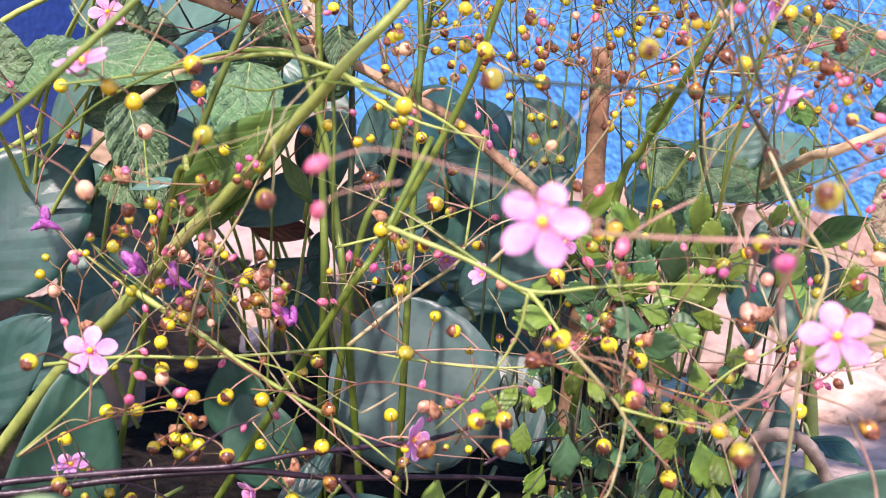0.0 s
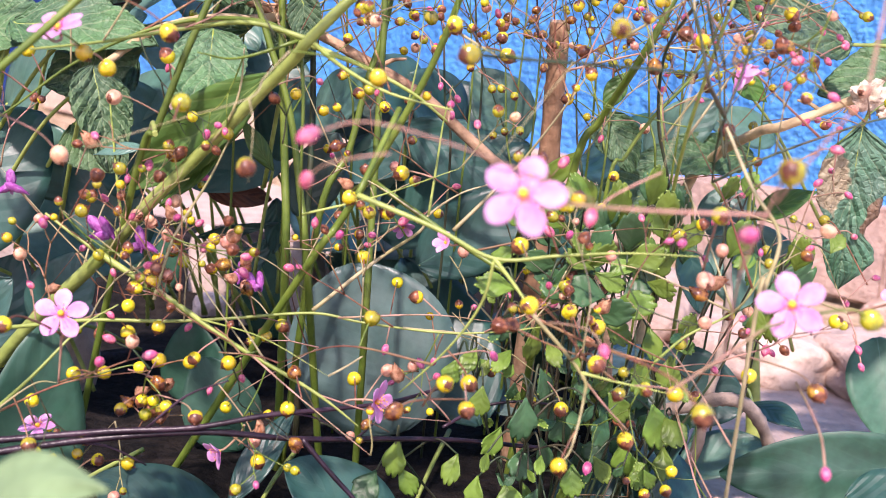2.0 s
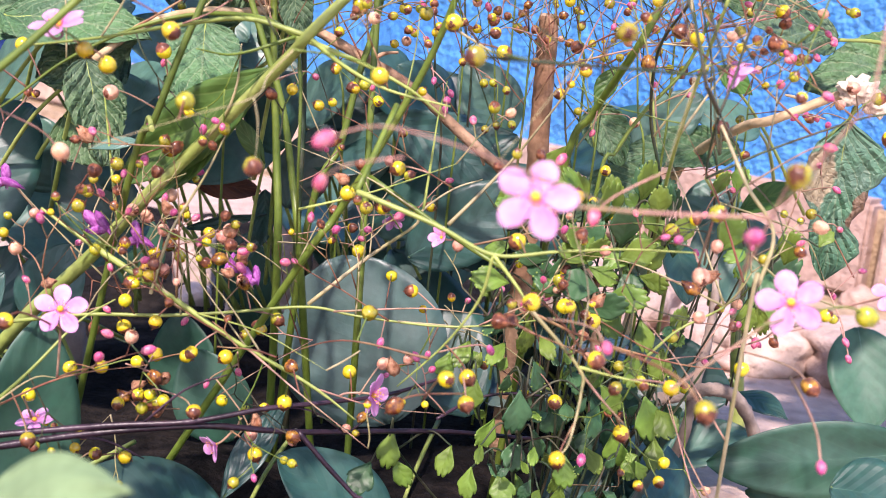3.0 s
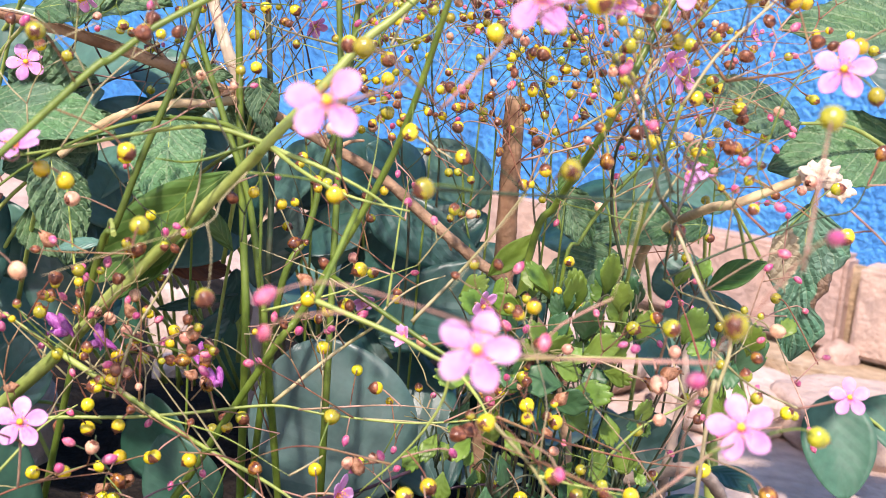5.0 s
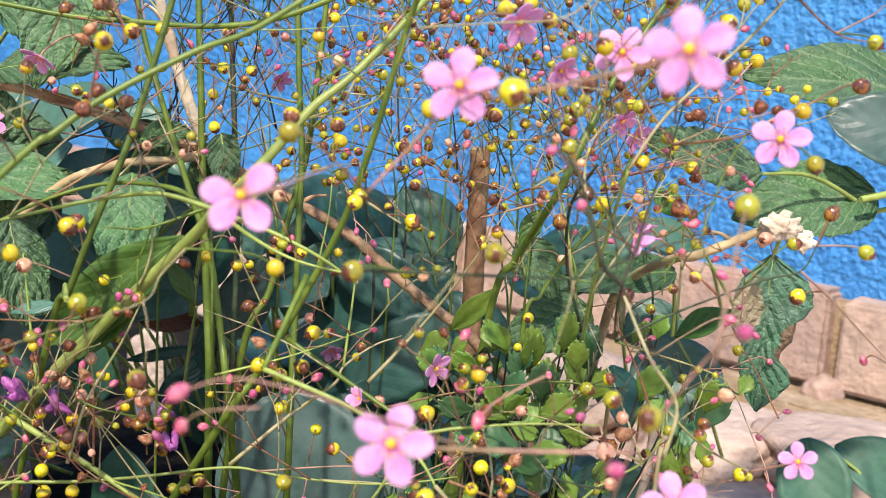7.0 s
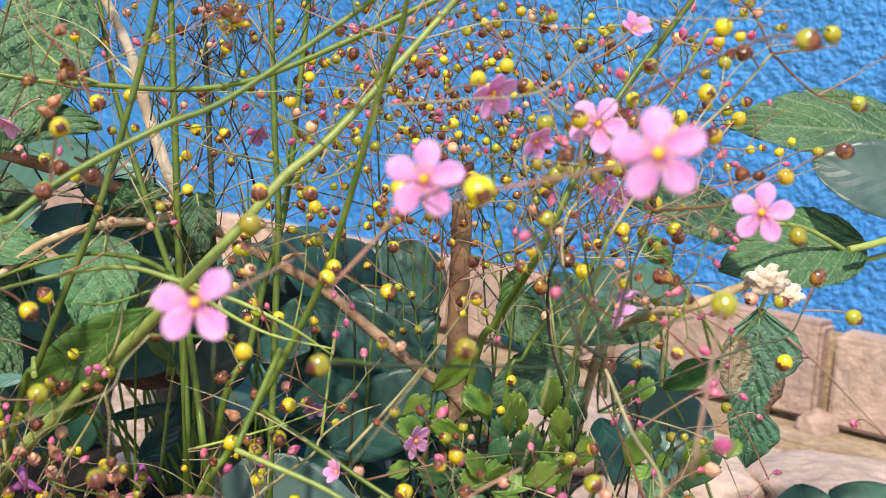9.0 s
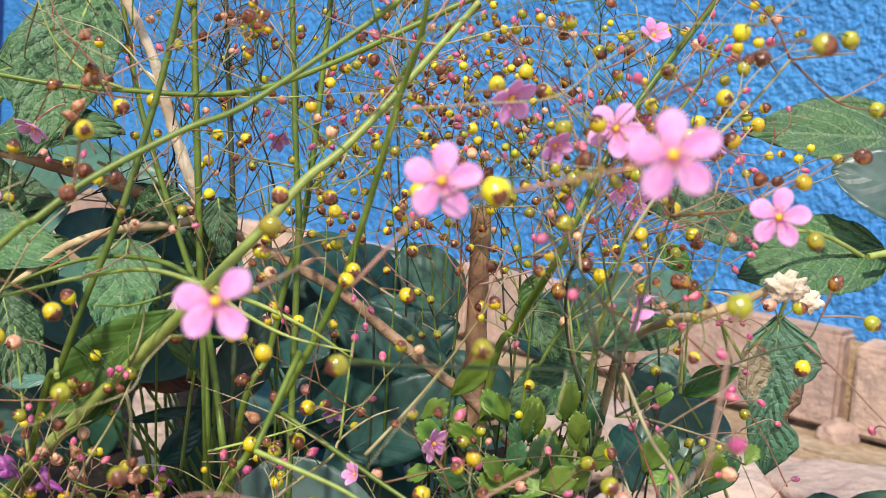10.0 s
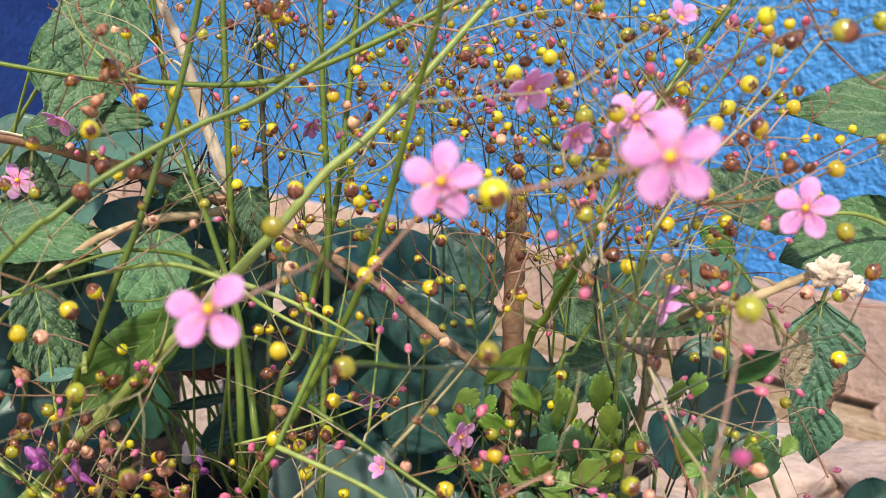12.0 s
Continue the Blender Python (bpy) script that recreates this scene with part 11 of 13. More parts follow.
leaf(small_plant, (0.0960, 0.3535, 0.1163), (0.0989, 0.3551, 0.1045), 0.0065, "small", (-0.45, -1, 0.15), (0.0959, 0.3638, 0.1150), seed=30)
leaf(small_plant, (0.1026, 0.3553, 0.1287), (0.1031, 0.3493, 0.1408), 0.0085, "small", (-0.44, -1, 0.22), (0.0987, 0.3600, 0.1258), seed=19)
leaf(small_plant, (0.0911, 0.3560, 0.1316), (0.0821, 0.3527, 0.1284), 0.0060, "small", (0.09, -1, 1.23), (0.0853, 0.3639, 0.1318), seed=89)
leaf(small_plant, (0.1131, 0.3561, 0.1353), (0.1170, 0.3594, 0.1414), 0.0059, "small", (0.22, -1, 0.91), (0.0987, 0.3600, 0.1258), seed=59)
leaf(small_plant, (0.0208, 0.3394, 0.0826), (0.0200, 0.3394, 0.0680), 0.0106, "small", (0.52, -1, 1.00), (0.0230, 0.3436, 0.0783), seed=51)
leaf(small_plant, (0.0138, 0.3458, 0.1154), (0.0011, 0.3430, 0.1169), 0.0082, "small", (-0.03, -1, 0.40), (0.0081, 0.3511, 0.1161), seed=25)
leaf(small_plant, (0.0440, 0.3451, 0.1135), (0.0576, 0.3382, 0.1166), 0.0092, "small", (-0.47, -1, 0.31), (0.0300, 0.3557, 0.1150), seed=7)
leaf(small_plant, (0.0367, 0.3475, 0.1258), (0.0291, 0.3427, 0.1360), 0.0082, "small", (0.05, -1, 1.22), (0.0298, 0.3514, 0.1257), seed=79)
leaf(small_plant, (0.0479, 0.3483, 0.1304), (0.0475, 0.3432, 0.1445), 0.0105, "small", (0.16, -1, 0.02), (0.0489, 0.3569, 0.1325), seed=33)
leaf(small_plant, (0.0239, 0.3461, 0.1177), (0.0380, 0.3506, 0.1236), 0.0108, "small", (-0.04, -1, -0.03), (0.0299, 0.3535, 0.1205), seed=63)
leaf(small_plant, (0.0350, 0.3469, 0.1225), (0.0400, 0.3526, 0.1315), 0.0072, "small", (-0.02, -1, -0.07), (0.0299, 0.3535, 0.1205), seed=14)
leaf(small_plant, (0.0603, 0.3393, 0.0846), (0.0645, 0.3376, 0.0708), 0.0107, "small", (-0.03, -1, 0.84), (0.0647, 0.3535, 0.0796), seed=67)
leaf(small_plant, (0.0646, 0.3385, 0.0809), (0.0691, 0.3294, 0.0750), 0.0087, "small", (0.04, -1, 0.02), (0.0647, 0.3535, 0.0796), seed=70)
leaf(small_plant, (0.0427, 0.3467, 0.1218), (0.0506, 0.3510, 0.1289), 0.0081, "small", (-0.28, -1, 0.76), (0.0299, 0.3535, 0.1205), seed=12)
leaf(small_plant, (0.0312, 0.3460, 0.1177), (0.0224, 0.3457, 0.1134), 0.0061, "small", (-0.19, -1, 0.05), (0.0299, 0.3535, 0.1205), seed=99)
leaf(small_plant, (0.0583, 0.3501, 0.1402), (0.0579, 0.3468, 0.1513), 0.0075, "small", (0.00, -1, 0.75), (0.0494, 0.3549, 0.1383), seed=79)
leaf(small_plant, (0.0562, 0.3474, 0.1263), (0.0538, 0.3509, 0.1353), 0.0080, "small", (0.49, -1, 1.01), (0.0483, 0.3590, 0.1263), seed=52)
leaf(small_plant, (0.0384, 0.3470, 0.1230), (0.0483, 0.3469, 0.1186), 0.0066, "small", (0.02, -1, 0.33), (0.0299, 0.3535, 0.1205), seed=4)
leaf(small_plant, (0.0138, 0.3541, 0.1055), (0.0099, 0.3561, 0.0954), 0.0077, "small", (-0.04, -1, 0.09), (0.0097, 0.3555, 0.1063), seed=78)
leaf(small_plant, (0.0218, 0.3533, 0.1019), (0.0214, 0.3546, 0.0902), 0.0074, "small", (0.61, -1, 1.28), (0.0303, 0.3603, 0.1030), seed=47)
leaf(small_plant, (0.0264, 0.3523, 0.0973), (0.0309, 0.3441, 0.0920), 0.0053, "small", (-0.04, -1, 0.31), (0.0306, 0.3627, 0.0966), seed=62)
leaf(small_plant, (0.0439, 0.3538, 0.1060), (0.0529, 0.3520, 0.1001), 0.0087, "small", (0.48, -1, 0.52), (0.0463, 0.3656, 0.1060), seed=84)
leaf(small_plant, (0.0583, 0.3536, 0.1058), (0.0605, 0.3478, 0.0964), 0.0080, "small", (0.47, -1, -0.02), (0.0463, 0.3656, 0.1060), seed=50)
leaf(small_plant, (0.0666, 0.3519, 0.0976), (0.0661, 0.3511, 0.0864), 0.0083, "small", (-0.03, -1, 0.07), (0.0647, 0.3535, 0.0796), seed=82)
leaf(small_plant, (0.0681, 0.3528, 0.1026), (0.0713, 0.3506, 0.1125), 0.0077, "small", (0.66, -1, 0.39), (0.0762, 0.3676, 0.1000), seed=52)
leaf(small_plant, (0.0586, 0.3514, 0.0947), (0.0548, 0.3435, 0.0859), 0.0088, "small", (0.43, -1, 0.02), (0.0647, 0.3535, 0.0796), seed=77)
leaf(small_plant, (0.0477, 0.3495, 0.0841), (0.0548, 0.3513, 0.0742), 0.0080, "small", (-0.21, -1, 0.62), (0.0647, 0.3535, 0.0796), seed=17)
leaf(small_plant, (0.0475, 0.3482, 0.0772), (0.0437, 0.3388, 0.0693), 0.0084, "small", (0.32, -1, -0.05), (0.0646, 0.3556, 0.0766), seed=96)
leaf(small_plant, (0.0249, 0.3508, 0.0895), (0.0283, 0.3519, 0.0782), 0.0073, "small", (0.52, -1, 1.04), (0.0230, 0.3436, 0.0783), seed=28)
leaf(small_plant, (0.0154, 0.3518, 0.0939), (0.0098, 0.3430, 0.0886), 0.0056, "small", (0.00, -1, 0.95), (0.0118, 0.3601, 0.0954), seed=42)
leaf(small_plant, (0.0047, 0.3664, 0.0896), (0.0002, 0.3584, 0.0820), 0.0062, "small", (0.01, -1, 1.11), (0.0024, 0.3659, 0.0868), seed=24)
leaf(small_plant, (-0.0016, 0.3656, 0.0851), (-0.0039, 0.3632, 0.0762), 0.0073, "small", (-0.49, -1, 0.01), (0.0024, 0.3659, 0.0868), seed=80)
leaf(small_plant, (0.0081, 0.3640, 0.0774), (0.0074, 0.3627, 0.0669), 0.0074, "small", (-0.24, -1, 0.58), (0.0055, 0.3710, 0.0761), seed=72)
leaf(small_plant, (0.0153, 0.3614, 0.0648), (0.0105, 0.3574, 0.0553), 0.0087, "small", (0.54, -1, -0.11), (0.0236, 0.3564, 0.0615), seed=25)
leaf(small_plant, (0.0237, 0.3602, 0.0588), (0.0224, 0.3536, 0.0493), 0.0087, "small", (0.01, -1, 0.64), (0.0239, 0.3591, 0.0574), seed=98)
leaf(small_plant, (0.0290, 0.3609, 0.0626), (0.0322, 0.3615, 0.0518), 0.0060, "small", (-0.24, -1, 1.26), (0.0236, 0.3564, 0.0615), seed=78)
leaf(small_plant, (0.0403, 0.3592, 0.0550), (0.0413, 0.3553, 0.0445), 0.0084, "small", (-0.07, -1, 0.60), (0.0242, 0.3620, 0.0531), seed=62)
leaf(small_plant, (0.0470, 0.3598, 0.0583), (0.0528, 0.3563, 0.0506), 0.0065, "small", (0.03, -1, 1.11), (0.0624, 0.3669, 0.0583), seed=34)
leaf(small_plant, (0.0557, 0.3608, 0.0640), (0.0594, 0.3616, 0.0521), 0.0091, "small", (-0.42, -1, 0.47), (0.0630, 0.3645, 0.0624), seed=54)
leaf(small_plant, (0.0648, 0.3596, 0.0586), (0.0610, 0.3516, 0.0510), 0.0070, "small", (-0.60, -1, 0.16), (0.0624, 0.3669, 0.0583), seed=10)
leaf(small_plant, (0.0701, 0.3606, 0.0638), (0.0701, 0.3532, 0.0545), 0.0072, "small", (-0.53, -1, 0.97), (0.0630, 0.3645, 0.0624), seed=92)
leaf(small_plant, (-0.0183, 0.3604, 0.0572), (-0.0192, 0.3576, 0.0442), 0.0087, "small", (-0.35, -1, 0.01), (-0.0191, 0.3599, 0.0544), seed=60)
leaf(small_plant, (-0.0247, 0.3583, 0.0459), (-0.0295, 0.3511, 0.0369), 0.0100, "small", (-0.14, -1, 0.53), (-0.0164, 0.3656, 0.0485), seed=86)
leaf(small_plant, (-0.0175, 0.3586, 0.0481), (-0.0107, 0.3587, 0.0383), 0.0068, "small", (-0.10, -1, 0.57), (-0.0175, 0.3636, 0.0507), seed=44)
leaf(small_plant, (0.0020, 0.3596, 0.0544), (-0.0008, 0.3547, 0.0446), 0.0074, "small", (-0.57, -1, 0.35), (-0.0164, 0.3656, 0.0485), seed=44)
leaf(small_plant, (0.0095, 0.3582, 0.0479), (0.0086, 0.3548, 0.0372), 0.0077, "small", (-0.67, -1, 0.30), (0.0245, 0.3649, 0.0486), seed=80)
leaf(small_plant, (0.0191, 0.3580, 0.0470), (0.0218, 0.3516, 0.0380), 0.0093, "small", (-0.54, -1, 1.18), (0.0245, 0.3649, 0.0486), seed=30)
leaf(small_plant, (0.0404, 0.3574, 0.0455), (0.0401, 0.3587, 0.0328), 0.0066, "small", (-0.33, -1, -0.14), (0.0249, 0.3679, 0.0439), seed=24)
leaf(small_plant, (0.0374, 0.3673, 0.1412), (0.0283, 0.3640, 0.1515), 0.0075, "small", (-0.11, -1, 1.17), (0.0385, 0.3747, 0.1422), seed=34)
leaf(small_plant, (0.0472, 0.3669, 0.1395), (0.0443, 0.3652, 0.1509), 0.0077, "small", (0.02, -1, 0.54), (0.0474, 0.3756, 0.1388), seed=42)
leaf(small_plant, (0.0559, 0.3671, 0.1424), (0.0565, 0.3620, 0.1576), 0.0078, "small", (0.26, -1, 0.44), (0.0642, 0.3741, 0.1422), seed=10)
leaf(small_plant, (0.0658, 0.3664, 0.1386), (0.0623, 0.3632, 0.1512), 0.0066, "small", (-0.58, -1, 0.19), (0.0656, 0.3607, 0.1398), seed=78)
leaf(small_plant, (0.0503, 0.3651, 0.1251), (0.0508, 0.3691, 0.1390), 0.0083, "small", (0.51, -1, 0.48), (0.0477, 0.3612, 0.1199), seed=44)
leaf(small_plant, (0.0288, 0.3649, 0.1198), (0.0442, 0.3692, 0.1253), 0.0110, "small", (0.58, -1, 0.73), (0.0333, 0.3604, 0.1153), seed=6)
leaf(small_plant, (0.0302, 0.3665, 0.1332), (0.0186, 0.3658, 0.1392), 0.0079, "small", (-0.55, -1, 0.04), (0.0247, 0.3737, 0.1325), seed=7)
leaf(small_plant, (0.0178, 0.3668, 0.1337), (0.0073, 0.3617, 0.1383), 0.0088, "small", (0.18, -1, 0.60), (0.0247, 0.3737, 0.1325), seed=27)
leaf(small_plant, (0.0390, 0.3653, 0.1250), (0.0435, 0.3620, 0.1361), 0.0075, "small", (-0.45, -1, 0.32), (0.0327, 0.3582, 0.1214), seed=3)
leaf(small_plant, (0.0654, 0.3652, 0.1283), (0.0690, 0.3702, 0.1377), 0.0062, "small", (-0.67, -1, 0.56), (0.0644, 0.3647, 0.1264), seed=25)
leaf(small_plant, (0.0556, 0.3643, 0.1195), (0.0645, 0.3625, 0.1292), 0.0088, "small", (0.47, -1, 0.39), (0.0637, 0.3667, 0.1192), seed=65)
leaf(small_plant, (0.0281, 0.3650, 0.1205), (0.0153, 0.3612, 0.1232), 0.0078, "small", (-0.38, -1, 0.10), (0.0333, 0.3604, 0.1153), seed=91)
leaf(small_plant, (0.0157, 0.3657, 0.1245), (0.0056, 0.3661, 0.1198), 0.0065, "small", (0.69, -1, 1.27), (0.0251, 0.3752, 0.1263), seed=17)
leaf(small_plant, (0.0583, 0.3634, 0.1129), (0.0547, 0.3572, 0.1259), 0.0079, "small", (0.53, -1, 0.45), (0.0629, 0.3689, 0.1117), seed=8)
leaf(small_plant, (0.0784, 0.3672, 0.1468), (0.0812, 0.3613, 0.1566), 0.0071, "small", (0.52, -1, 0.81), (0.0879, 0.3739, 0.1438), seed=37)
leaf(small_plant, (0.0864, 0.3673, 0.1489), (0.0887, 0.3675, 0.1578), 0.0068, "small", (-0.64, -1, 0.08), (0.0887, 0.3724, 0.1503), seed=35)
leaf(small_plant, (0.0404, 0.3588, 0.1015), (0.0361, 0.3500, 0.0978), 0.0043, "small", (-0.04, -1, 0.55), (0.0344, 0.3649, 0.1020), seed=26)
leaf(small_plant, (0.0300, 0.3855, 0.0792), (0.0310, 0.3792, 0.0731), 0.0059, "small", (-0.57, -1, 1.03), (0.0296, 0.3867, 0.0745), seed=19)
leaf(small_plant, (0.0540, 0.3808, 0.0790), (0.0493, 0.3766, 0.0737), 0.0043, "small", (-0.67, -1, 0.26), (0.0587, 0.3779, 0.0784), seed=30)
leaf(small_plant, (0.0442, 0.3851, 0.0787), (0.0387, 0.3775, 0.0758), 0.0055, "small", (0.49, -1, 0.03), (0.0433, 0.3880, 0.0779), seed=92)
leaf(small_plant, (0.0488, 0.3609, 0.0841), (0.0436, 0.3545, 0.0836), 0.0036, "small", (0.20, -1, -0.13), (0.0440, 0.3728, 0.0828), seed=92)
leaf(small_plant, (0.0060, 0.3781, 0.1059), (0.0096, 0.3772, 0.1031), 0.0026, "small", (-0.64, -1, 0.76), (0.0267, 0.3799, 0.1060), seed=14)
leaf(small_plant, (0.0432, 0.3678, 0.1066), (0.0380, 0.3640, 0.1050), 0.0036, "small", (-0.63, -1, -0.17), (0.0463, 0.3656, 0.1060), seed=69)
leaf(small_plant, (0.0570, 0.3940, 0.0923), (0.0527, 0.3937, 0.0894), 0.0036, "small", (-0.70, -1, 1.00), (0.0527, 0.3869, 0.0904), seed=96)
leaf(small_plant, (0.0330, 0.3897, 0.0758), (0.0316, 0.3915, 0.0682), 0.0056, "small", (-0.57, -1, 0.59), (0.0296, 0.3867, 0.0745), seed=96)
leaf(small_plant, (0.0581, 0.3510, 0.0883), (0.0551, 0.3514, 0.0847), 0.0028, "small", (0.21, -1, 0.49), (0.0647, 0.3535, 0.0796), seed=49)
leaf(small_plant, (0.0188, 0.3612, 0.1034), (0.0198, 0.3531, 0.0988), 0.0053, "small", (-0.30, -1, -0.13), (0.0107, 0.3578, 0.1010), seed=81)
leaf(small_plant, (0.0218, 0.3499, 0.0522), (0.0177, 0.3491, 0.0493), 0.0029, "small", (-0.49, -1, 0.18), (0.0242, 0.3620, 0.0531), seed=96)
leaf(small_plant, (0.0537, 0.3634, 0.1142), (0.0527, 0.3624, 0.1075), 0.0050, "small", (-0.51, -1, 0.52), (0.0470, 0.3634, 0.1131), seed=63)
leaf(small_plant, (0.0446, 0.3667, 0.0820), (0.0383, 0.3613, 0.0789), 0.0053, "small", (0.27, -1, 0.81), (0.0440, 0.3728, 0.0828), seed=38)
leaf(small_plant, (0.0399, 0.3630, 0.0813), (0.0430, 0.3624, 0.0756), 0.0040, "small", (-0.05, -1, 0.95), (0.0365, 0.3722, 0.0797), seed=71)
leaf(small_plant, (0.0426, 0.3799, 0.0396), (0.0378, 0.3735, 0.0357), 0.0060, "small", (0.61, -1, -0.17), (0.0407, 0.3855, 0.0365), seed=59)
leaf(small_plant, (0.0617, 0.3649, 0.0973), (0.0632, 0.3574, 0.0958), 0.0031, "small", (0.69, -1, 1.29), (0.0610, 0.3733, 0.0957), seed=50)
leaf(small_plant, (0.0479, 0.3525, 0.0451), (0.0478, 0.3460, 0.0402), 0.0058, "small", (-0.41, -1, 0.67), (0.0603, 0.3744, 0.0445), seed=19)
leaf(small_plant, (0.0537, 0.3527, 0.0463), (0.0587, 0.3530, 0.0432), 0.0034, "small", (-0.20, -1, 0.71), (0.0611, 0.3718, 0.0493), seed=81)
leaf(small_plant, (0.0629, 0.3591, 0.0716), (0.0657, 0.3562, 0.0670), 0.0049, "small", (0.28, -1, 0.15), (0.0639, 0.3599, 0.0699), seed=63)
leaf(small_plant, (0.0506, 0.3973, 0.0774), (0.0482, 0.3929, 0.0717), 0.0042, "small", (0.63, -1, 0.82), (0.0508, 0.3902, 0.0717), seed=52)
leaf(small_plant, (0.0680, 0.3488, 0.0472), (0.0693, 0.3439, 0.0449), 0.0028, "small", (-0.22, -1, 0.27), (0.0611, 0.3718, 0.0493), seed=43)
leaf(small_plant, (0.0666, 0.3845, 0.0578), (0.0694, 0.3763, 0.0577), 0.0040, "small", (0.47, -1, -0.02), (0.0646, 0.3846, 0.0565), seed=26)
leaf(small_plant, (0.0060, 0.3854, 0.0808), (0.0091, 0.3814, 0.0780), 0.0039, "small", (-0.59, -1, 1.19), (0.0055, 0.3710, 0.0761), seed=97)
leaf(small_plant, (0.0707, 0.3571, 0.0863), (0.0739, 0.3516, 0.0827), 0.0037, "small", (-0.56, -1, 1.05), (0.0647, 0.3535, 0.0796), seed=37)
leaf(small_plant, (0.0495, 0.3796, 0.0702), (0.0524, 0.3780, 0.0640), 0.0042, "small", (0.66, -1, 0.45), (0.0575, 0.3803, 0.0692), seed=41)
leaf(small_plant, (0.0691, 0.3496, 0.1057), (0.0640, 0.3435, 0.1039), 0.0033, "small", (0.64, -1, 1.13), (0.0770, 0.3659, 0.1047), seed=98)
leaf(small_plant, (0.0629, 0.3616, 0.0423), (0.0615, 0.3601, 0.0365), 0.0049, "small", (0.62, -1, 0.62), (0.0603, 0.3744, 0.0445), seed=93)
leaf(small_plant, (0.0727, 0.3558, 0.0900), (0.0727, 0.3547, 0.0856), 0.0028, "small", (-0.63, -1, 1.19), (0.0647, 0.3535, 0.0796), seed=17)
leaf(small_plant, (0.0196, 0.3938, 0.0688), (0.0225, 0.3871, 0.0657), 0.0040, "small", (-0.31, -1, 0.18), (0.0305, 0.3885, 0.0658), seed=95)
leaf(small_plant, (0.0450, 0.3531, 0.1054), (0.0427, 0.3550, 0.1000), 0.0038, "small", (-0.39, -1, 1.16), (0.0463, 0.3656, 0.1060), seed=98)
leaf(small_plant, (0.0095, 0.3750, 0.0838), (0.0073, 0.3713, 0.0781), 0.0040, "small", (-0.43, -1, -0.06), (0.0043, 0.3692, 0.0799), seed=44)
leaf(small_plant, (0.0593, 0.3803, 0.0704), (0.0608, 0.3780, 0.0653), 0.0037, "small", (-0.18, -1, 1.01), (0.0575, 0.3803, 0.0692), seed=26)
leaf(small_plant, (0.0234, 0.3453, 0.0722), (0.0192, 0.3474, 0.0687), 0.0039, "small", (-0.12, -1, 0.42), (0.0231, 0.3485, 0.0723), seed=68)
leaf(small_plant, (0.0286, 0.3497, 0.0603), (0.0277, 0.3433, 0.0560), 0.0040, "small", (0.35, -1, 0.55), (0.0236, 0.3564, 0.0615), seed=74)
leaf(small_plant, (0.0457, 0.3465, 0.0579), (0.0430, 0.3493, 0.0529), 0.0029, "small", (0.00, -1, 0.74), (0.0239, 0.3591, 0.0574), seed=28)
leaf(small_plant, (0.0377, 0.3549, 0.0749), (0.0383, 0.3471, 0.0709), 0.0051, "small", (-0.16, -1, 0.77), (0.0232, 0.3510, 0.0689), seed=56)
leaf(small_plant, (0.0615, 0.3447, 0.0609), (0.0655, 0.3469, 0.0542), 0.0050, "small", (0.52, -1, -0.17), (0.0630, 0.3645, 0.0624), seed=5)
leaf(small_plant, (0.0261, 0.3797, 0.0388), (0.0280, 0.3709, 0.0354), 0.0047, "small", (0.60, -1, 1.04), (0.0247, 0.3812, 0.0404), seed=60)
leaf(small_plant, (0.0566, 0.3497, 0.0952), (0.0556, 0.3521, 0.0884), 0.0037, "small", (-0.55, -1, 0.03), (0.0647, 0.3535, 0.0796), seed=67)
leaf(small_plant, (0.0199, 0.3552, 0.1028), (0.0209, 0.3573, 0.0948), 0.0042, "small", (0.46, -1, 0.85), (0.0107, 0.3578, 0.1010), seed=98)
leaf(small_plant, (0.0659, 0.3732, 0.1147), (0.0688, 0.3751, 0.1103), 0.0026, "small", (0.39, -1, -0.20), (0.0629, 0.3689, 0.1117), seed=17)
leaf(small_plant, (0.0726, 0.3740, 0.0981), (0.0767, 0.3679, 0.0945), 0.0059, "small", (0.20, -1, 0.26), (0.0770, 0.3736, 0.0981), seed=17)
leaf(small_plant, (0.0170, 0.3893, 0.0376), (0.0229, 0.3879, 0.0335), 0.0051, "small", (-0.09, -1, 0.95), (0.0196, 0.3867, 0.0370), seed=13)
leaf(small_plant, (0.0364, 0.3494, 0.0947), (0.0347, 0.3416, 0.0918), 0.0035, "small", (0.12, -1, 0.38), (0.0306, 0.3627, 0.0966), seed=29)
leaf(small_plant, (0.0263, 0.3876, 0.0277), (0.0307, 0.3882, 0.0235), 0.0031, "small", (0.05, -1, 1.29), (0.0291, 0.3871, 0.0238), seed=36)
leaf(small_plant, (0.0174, 0.3493, 0.0844), (0.0162, 0.3515, 0.0776), 0.0044, "small", (0.54, -1, 0.51), (0.0230, 0.3436, 0.0783), seed=31)
leaf(small_plant, (0.0320, 0.3652, 0.0870), (0.0352, 0.3632, 0.0848), 0.0024, "small", (-0.12, -1, 0.77), (0.0311, 0.3677, 0.0829), seed=8)
leaf(small_plant, (0.0339, 0.4008, 0.0613), (0.0295, 0.3959, 0.0568), 0.0047, "small", (0.26, -1, 0.10), (0.0344, 0.3919, 0.0604), seed=38)
leaf(small_plant, (0.0225, 0.3680, 0.0670), (0.0237, 0.3680, 0.0626), 0.0030, "small", (-0.41, -1, 1.25), (0.0190, 0.3728, 0.0631), seed=40)
leaf(small_plant, (0.0288, 0.3489, 0.0493), (0.0261, 0.3487, 0.0420), 0.0045, "small", (-0.05, -1, 0.20), (0.0245, 0.3649, 0.0486), seed=38)
